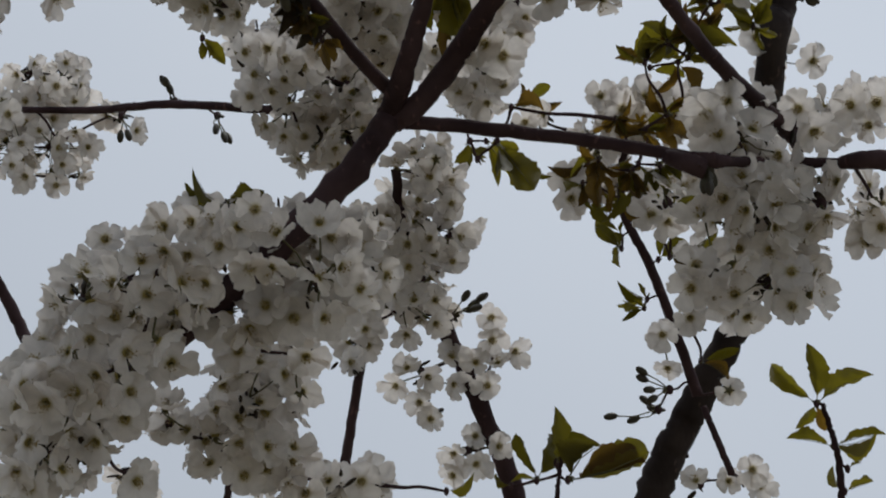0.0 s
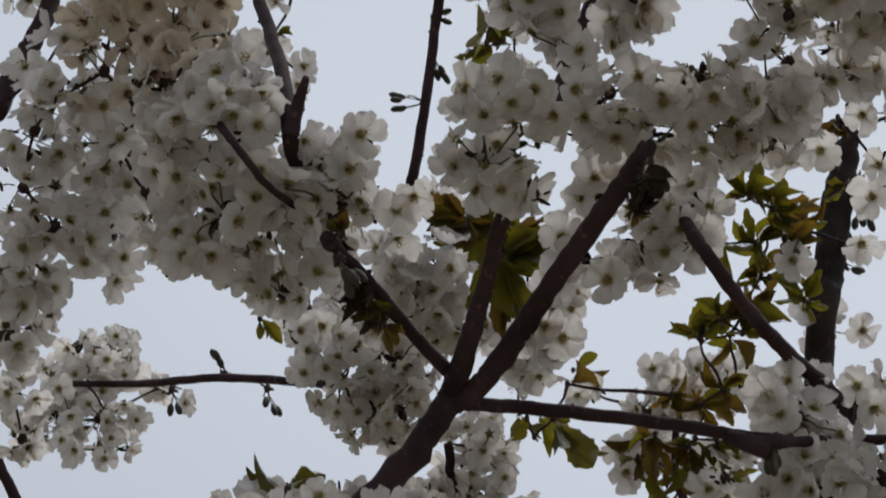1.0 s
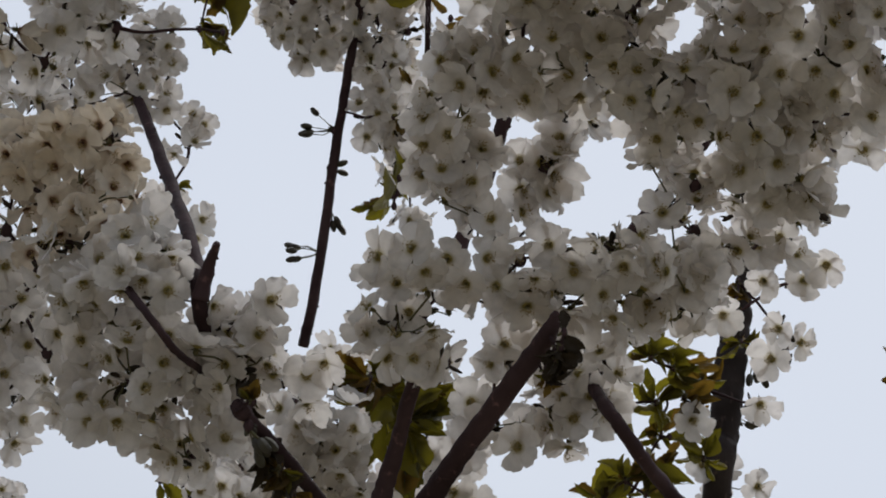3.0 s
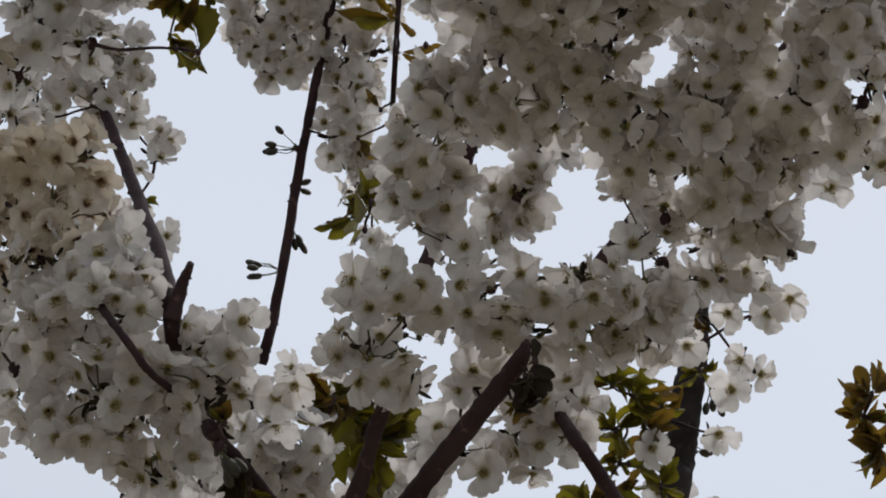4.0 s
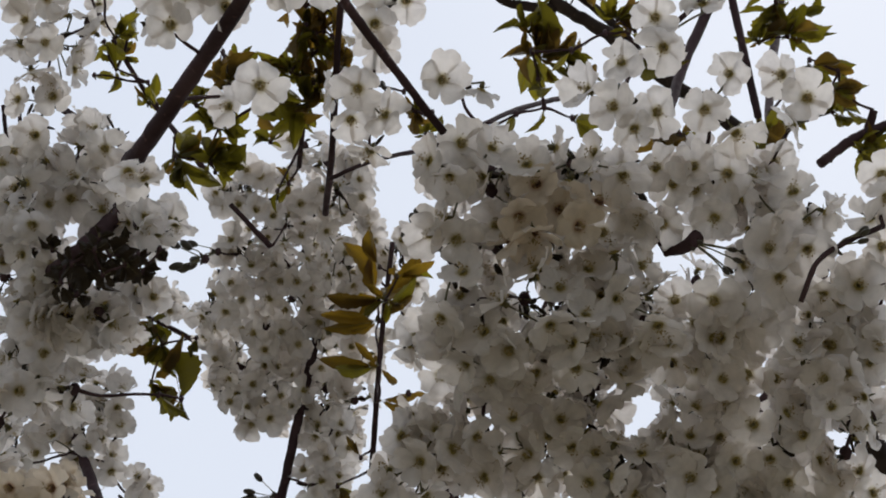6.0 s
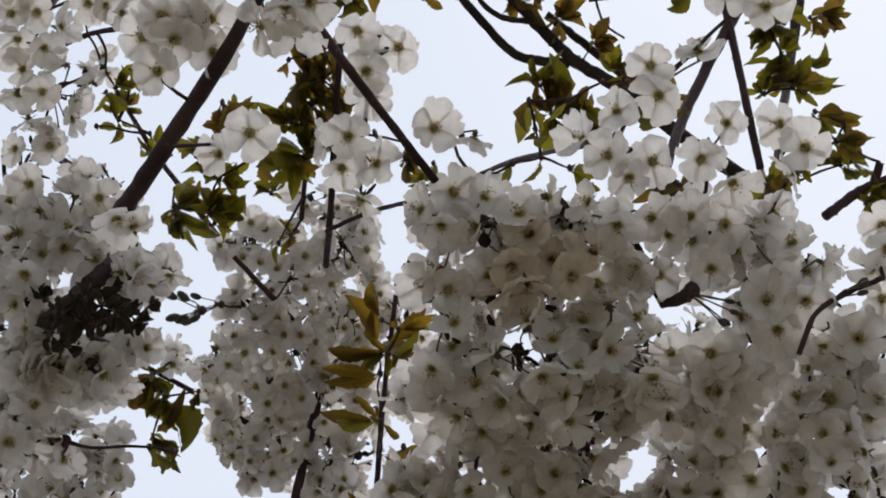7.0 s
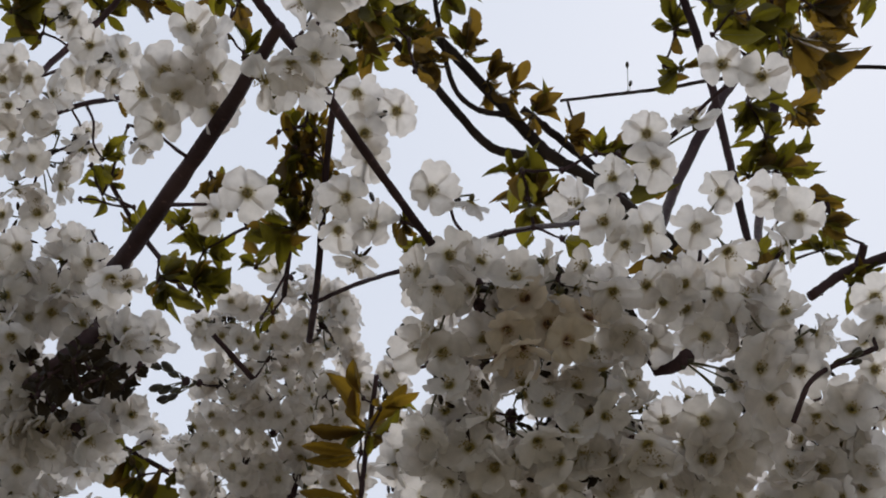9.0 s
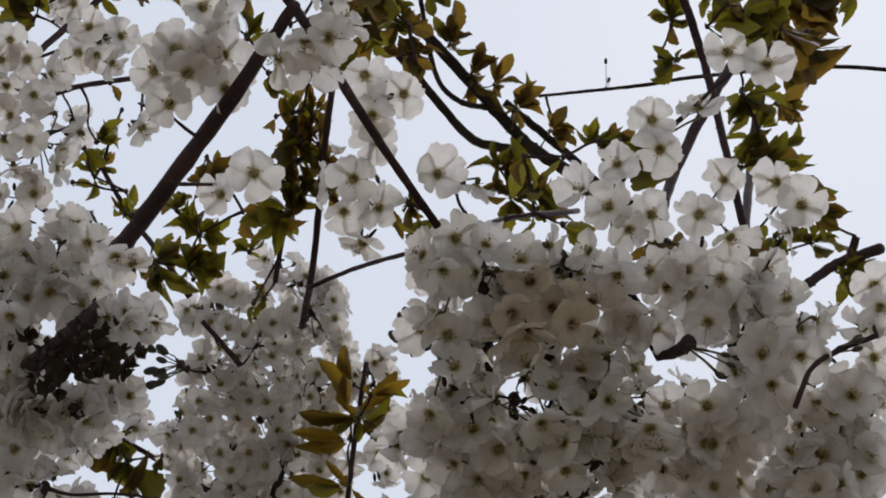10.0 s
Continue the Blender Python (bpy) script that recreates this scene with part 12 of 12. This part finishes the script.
twig(cherry, (-0.388, 1.5879, 2.3686), (-0.381, 1.5492, 2.3543))
twig(cherry, (-0.381, 1.5492, 2.3543), (-0.4094, 1.5403, 2.3598))
twig(cherry, (-0.2819, 1.0542, 2.2846), (-0.2694, 1.1021, 2.2909))
twig(cherry, (-0.2694, 1.1021, 2.2909), (-0.2897, 1.1126, 2.2774))
twig(cherry, (-0.2897, 1.1126, 2.2774), (-0.301, 1.1304, 2.2494))
twig(cherry, (-0.2694, 1.1021, 2.2909), (-0.2993, 1.0919, 2.3127))
twig(cherry, (-0.2993, 1.0919, 2.3127), (-0.3038, 1.0752, 2.3362))
twig(cherry, (-0.0718, 0.9798, 2.8096), (-0.0991, 0.9898, 2.7691))
twig(cherry, (-0.2826, 0.8171, 2.7612), (-0.2384, 0.8022, 2.78))
twig(cherry, (-0.2384, 0.8022, 2.78), (-0.2625, 0.776, 2.7915))
twig(cherry, (-0.0857, 1.2944, 2.2326), (-0.1257, 1.2641, 2.2381))
twig(cherry, (-0.1257, 1.2641, 2.2381), (-0.1653, 1.2354, 2.2345))
twig(cherry, (0.005, 1.4042, 2.6642), (0.0077, 1.4298, 2.6206))
twig(cherry, (0.0077, 1.4298, 2.6206), (0.0036, 1.4349, 2.6164))
twig(cherry, (0.0036, 1.4349, 2.6164), (0.0162, 1.4591, 2.633))
twig(cherry, (-0.1448, 1.066, 2.0327), (-0.1407, 1.0342, 1.9933))
twig(cherry, (-0.1407, 1.0342, 1.9933), (-0.1606, 1.0501, 1.9617))
twig(cherry, (-0.1606, 1.0501, 1.9617), (-0.1809, 1.0446, 1.9611))
twig(cherry, (-0.1809, 1.0446, 1.9611), (-0.1807, 1.0271, 1.9904))
twig(cherry, (-0.1809, 1.0446, 1.9611), (-0.1934, 1.0666, 1.928))
twig(cherry, (-0.1809, 1.0446, 1.9611), (-0.223, 1.0388, 1.9654))
twig(cherry, (-0.1934, 1.0666, 1.928), (-0.2294, 1.056, 1.9047))
twig(cherry, (-0.2294, 1.056, 1.9047), (-0.2599, 1.0611, 1.9068))
twig(cherry, (-0.2294, 1.056, 1.9047), (-0.2166, 1.0764, 1.8743))
twig(cherry, (-0.2166, 1.0764, 1.8743), (-0.2505, 1.0799, 1.8686))
twig(cherry, (-0.2166, 1.0764, 1.8743), (-0.1996, 1.1123, 1.8642))
twig(cherry, (0.2758, 0.772, 2.9056), (0.3018, 0.7975, 2.9414))
twig(cherry, (0.2269, 0.7174, 2.4874), (0.2394, 0.6702, 2.5027))
twig(cherry, (0.2011, 1.383, 2.0741), (0.2038, 1.3578, 2.0295))
twig(cherry, (0.1986, 0.9342, 2.274), (0.234, 0.9667, 2.2919))
twig(cherry, (0.234, 0.9667, 2.2919), (0.2389, 0.9954, 2.3248))
twig(cherry, (0.2389, 0.9954, 2.3248), (0.2229, 0.9918, 2.3315))
twig(cherry, (0.2389, 0.9954, 2.3248), (0.2625, 1.0086, 2.2931))
twig(cherry, (-0.0463, 0.8717, 2.7302), (0.0041, 0.8787, 2.7188))
twig(cherry, (0.2858, 0.9184, 2.34), (0.2769, 0.9598, 2.3728))
twig(cherry, (0.2769, 0.9598, 2.3728), (0.3002, 0.9485, 2.3897))
twig(cherry, (0.0155, 1.2278, 2.7172), (0.0143, 1.203, 2.6695))
twig(cherry, (0.0143, 1.203, 2.6695), (0.0118, 1.1784, 2.6888))
twig(cherry, (0.0118, 1.1784, 2.6888), (0.0089, 1.1499, 2.7178))
twig(cherry, (0.0089, 1.1499, 2.7178), (0.0075, 1.137, 2.7335))
twig(cherry, (0.0075, 1.137, 2.7335), (0.014, 1.1349, 2.7314))
twig(cherry, (0.014, 1.1349, 2.7314), (0.0219, 1.1191, 2.7449))
twig(cherry, (0.0219, 1.1191, 2.7449), (0.0061, 1.114, 2.7504))
twig(cherry, (0.1211, 0.6762, 2.4912), (0.1484, 0.6412, 2.5219))
twig(cherry, (0.1759, 1.2547, 2.2432), (0.1965, 1.2159, 2.2748))
twig(cherry, (0.1965, 1.2159, 2.2748), (0.2005, 1.2019, 2.2677))
twig(cherry, (0.1965, 1.2159, 2.2748), (0.1974, 1.2018, 2.2875))
twig(cherry, (0.1974, 1.2018, 2.2875), (0.2001, 1.1854, 2.2987))
twig(cherry, (0.2001, 1.1854, 2.2987), (0.2117, 1.1895, 2.2963))
twig(cherry, (0.2001, 1.1854, 2.2987), (0.1881, 1.1839, 2.2876))
twig(cherry, (0.2117, 1.1895, 2.2963), (0.2227, 1.2042, 2.296))
twig(cherry, (0.2227, 1.2042, 2.296), (0.2341, 1.1982, 2.3067))
twig(cherry, (0.2341, 1.1982, 2.3067), (0.2325, 1.2078, 2.3221))
twig(cherry, (0.2001, 1.1854, 2.2987), (0.2126, 1.1741, 2.3129))
twig(cherry, (0.2126, 1.1741, 2.3129), (0.1979, 1.1635, 2.3166))
twig(cherry, (0.1979, 1.1635, 2.3166), (0.1988, 1.1604, 2.3049))
twig(cherry, (0.1988, 1.1604, 2.3049), (0.1795, 1.1477, 2.3071))
twig(cherry, (0.1881, 1.1839, 2.2876), (0.1637, 1.1832, 2.2865))
twig(cherry, (0.2227, 1.2042, 2.296), (0.2223, 1.2303, 2.288))
twig(cherry, (0.2223, 1.2303, 2.288), (0.2304, 1.2243, 2.2601))
twig(cherry, (0.2341, 1.1982, 2.3067), (0.2656, 1.1829, 2.2876))
twig(cherry, (-0.2462, 1.2502, 2.6244), (-0.2985, 1.2516, 2.6095))
twig(cherry, (-0.2985, 1.2516, 2.6095), (-0.3107, 1.2, 2.6055))
twig(cherry, (-0.0672, 1.3979, 2.0567), (-0.0768, 1.3612, 2.0172))
twig(cherry, (0.3018, 1.3083, 2.4044), (0.2809, 1.2605, 2.3877))
twig(cherry, (-0.1226, 1.249, 1.9046), (-0.0796, 1.2833, 1.9041))
twig(cherry, (-0.0796, 1.2833, 1.9041), (-0.0778, 1.325, 1.9115))
twig(cherry, (-0.0778, 1.325, 1.9115), (-0.0566, 1.3257, 1.9145))
twig(cherry, (0.3018, 0.7975, 2.9414), (0.3116, 0.8378, 2.9775))
twig(cherry, (0.3116, 0.8378, 2.9775), (0.3169, 0.8404, 2.9734))
twig(cherry, (0.3169, 0.8404, 2.9734), (0.3363, 0.8305, 2.9808))
twig(cherry, (0.3363, 0.8305, 2.9808), (0.3326, 0.8089, 2.9934))
twig(cherry, (0.3326, 0.8089, 2.9934), (0.3421, 0.8009, 3.0016))
twig(cherry, (0.3363, 0.8305, 2.9808), (0.3574, 0.843, 2.9947))
twig(cherry, (0.3421, 0.8009, 3.0016), (0.3717, 0.8142, 3.0005))
twig(cherry, (0.3717, 0.8142, 3.0005), (0.3999, 0.7974, 3.0085))
twig(cherry, (-0.0723, 1.0374, 2.8215), (-0.0902, 1.0487, 2.7707))
twig(cherry, (0.2362, 1.4192, 1.9532), (0.2496, 1.4725, 1.9616))
twig(cherry, (0.2496, 1.4725, 1.9616), (0.2174, 1.4718, 1.9574))
twig(cherry, (-0.2913, 1.2269, 2.6712), (-0.2742, 1.2066, 2.7207))
twig(cherry, (-0.2742, 1.2066, 2.7207), (-0.2286, 1.2019, 2.7271))
twig(cherry, (0.1215, 1.345, 2.214), (0.0689, 1.3269, 2.2249))
twig(cherry, (0.013, 1.3593, 2.2535), (0.0144, 1.4149, 2.2422))
twig(cherry, (0.0144, 1.4149, 2.2422), (0.0292, 1.4148, 2.2426))
twig(cherry, (-0.1949, 1.0729, 2.8739), (-0.2131, 1.0194, 2.8664))
twig(cherry, (-0.2131, 1.0194, 2.8664), (-0.2425, 1.0181, 2.8799))
twig(cherry, (-0.2131, 1.0194, 2.8664), (-0.2608, 1.0177, 2.8683))
twig(cherry, (-0.2425, 1.0181, 2.8799), (-0.2519, 0.9816, 2.8727))
twig(cherry, (-0.2425, 1.0181, 2.8799), (-0.2234, 0.9511, 2.8937))
twig(cherry, (-0.2768, 0.9293, 2.9679), (-0.2376, 0.9461, 2.9243))
twig(cherry, (-0.0356, 0.686, 2.4878), (-0.03, 0.6448, 2.5293))
twig(cherry, (0.2662, 1.081, 2.0827), (0.2934, 1.133, 2.0748))
twig(cherry, (0.2934, 1.133, 2.0748), (0.2956, 1.1561, 2.0861))
twig(cherry, (0.2956, 1.1561, 2.0861), (0.2957, 1.1619, 2.0628))
twig(cherry, (0.2625, 1.0086, 2.2931), (0.2211, 1.0506, 2.2876))
twig(cherry, (0.2211, 1.0506, 2.2876), (0.2324, 1.0644, 2.3256))
twig(cherry, (0.2324, 1.0644, 2.3256), (0.2632, 1.0783, 2.2945))
twig(cherry, (0.2632, 1.0783, 2.2945), (0.2802, 1.1169, 2.3039))
twig(cherry, (0.0311, 0.7472, 2.4316), (0.0124, 0.7952, 2.4621))
twig(cherry, (-0.3789, 1.5683, 2.2968), (-0.3285, 1.5716, 2.3301))
twig(cherry, (-0.3285, 1.5716, 2.3301), (-0.3346, 1.5884, 2.3366))
twig(cherry, (-0.1407, 1.0342, 1.9933), (-0.0819, 1.0377, 1.975))
twig(cherry, (-0.22, 0.952, 2.4535), (-0.1601, 0.9392, 2.4433))
twig(cherry, (-0.1601, 0.9392, 2.4433), (-0.1441, 0.9397, 2.4417))
twig(cherry, (0.3522, 1.0145, 2.8544), (0.4022, 0.9761, 2.8544))
twig(cherry, (-0.1986, 1.2854, 2.6025), (-0.2156, 1.2918, 2.538))
twig(cherry, (-0.2156, 1.2918, 2.538), (-0.1827, 1.2995, 2.5118))
twig(cherry, (0.0694, 0.9338, 2.3088), (0.0719, 0.9782, 2.3603))
twig(cherry, (0.0719, 0.9782, 2.3603), (0.1069, 0.9579, 2.3851))
twig(cherry, (0.2793, 1.3192, 2.3685), (0.3018, 1.385, 2.378))
twig(cherry, (0.1484, 0.6412, 2.5219), (0.1962, 0.5928, 2.5477))
twig(cherry, (0.2668, 1.4149, 2.1923), (0.1984, 1.4311, 2.2122))
twig(cherry, (0.1984, 1.4311, 2.2122), (0.1791, 1.4357, 2.2028))
twig(cherry, (0.1791, 1.4357, 2.2028), (0.139, 1.4297, 2.215))
twig(cherry, (0.139, 1.4297, 2.215), (0.1143, 1.4295, 2.2088))
twig(cherry, (-0.05, 1.3395, 2.3044), (-0.0228, 1.3523, 2.3724))
twig(cherry, (-0.0228, 1.3523, 2.3724), (-0.0384, 1.3394, 2.393))
twig(cherry, (-0.0384, 1.3394, 2.393), (-0.0561, 1.3315, 2.4053))
twig(cherry, (0.1191, 1.1808, 2.1571), (0.0426, 1.1778, 2.1628))
twig(cherry, (0.0426, 1.1778, 2.1628), (0.033, 1.1867, 2.1393))
twig(cherry, (0.033, 1.1867, 2.1393), (0.0189, 1.1915, 2.1266))
twig(cherry, (0.0189, 1.1915, 2.1266), (0.0132, 1.1868, 2.1387))
twig(cherry, (-0.0566, 1.3257, 1.9145), (0.0036, 1.2783, 1.8989))
twig(cherry, (0.3338, 0.8801, 2.8439), (0.363, 0.914, 2.9095))
twig(cherry, (0.3751, 0.8976, 3.0512), (0.4183, 0.9041, 3.0991))
twig(cherry, (0.4183, 0.9041, 3.0991), (0.4191, 0.9439, 3.1081))
twig(cherry, (-0.0183, 0.9902, 2.3576), (-0.0217, 1.0011, 2.3409))
twig(cherry, (0.2201, 0.8774, 2.5329), (0.1922, 0.8862, 2.5271))
twig(cherry, (0.1922, 0.8862, 2.5271), (0.2026, 0.9061, 2.5017))
twig(cherry, (0.2026, 0.9061, 2.5017), (0.2004, 0.9241, 2.479))
twig(cherry, (-0.2797, 1.0785, 3.0293), (-0.3013, 1.0426, 3.061))
twig(cherry, (-0.3013, 1.0426, 3.061), (-0.2773, 1.0135, 3.0822))
twig(cherry, (-0.2773, 1.0135, 3.0822), (-0.2613, 1.0058, 3.084))
twig(cherry, (-0.2773, 1.0135, 3.0822), (-0.3028, 0.9916, 3.1042))
twig(cherry, (-0.4076, 1.3798, 2.1931), (-0.4134, 1.3626, 2.2269))
twig(cherry, (0.2406, 0.9583, 2.8869), (0.2178, 0.9416, 2.903))
twig(cherry, (0.2178, 0.9416, 2.903), (0.2016, 0.9359, 2.9095))
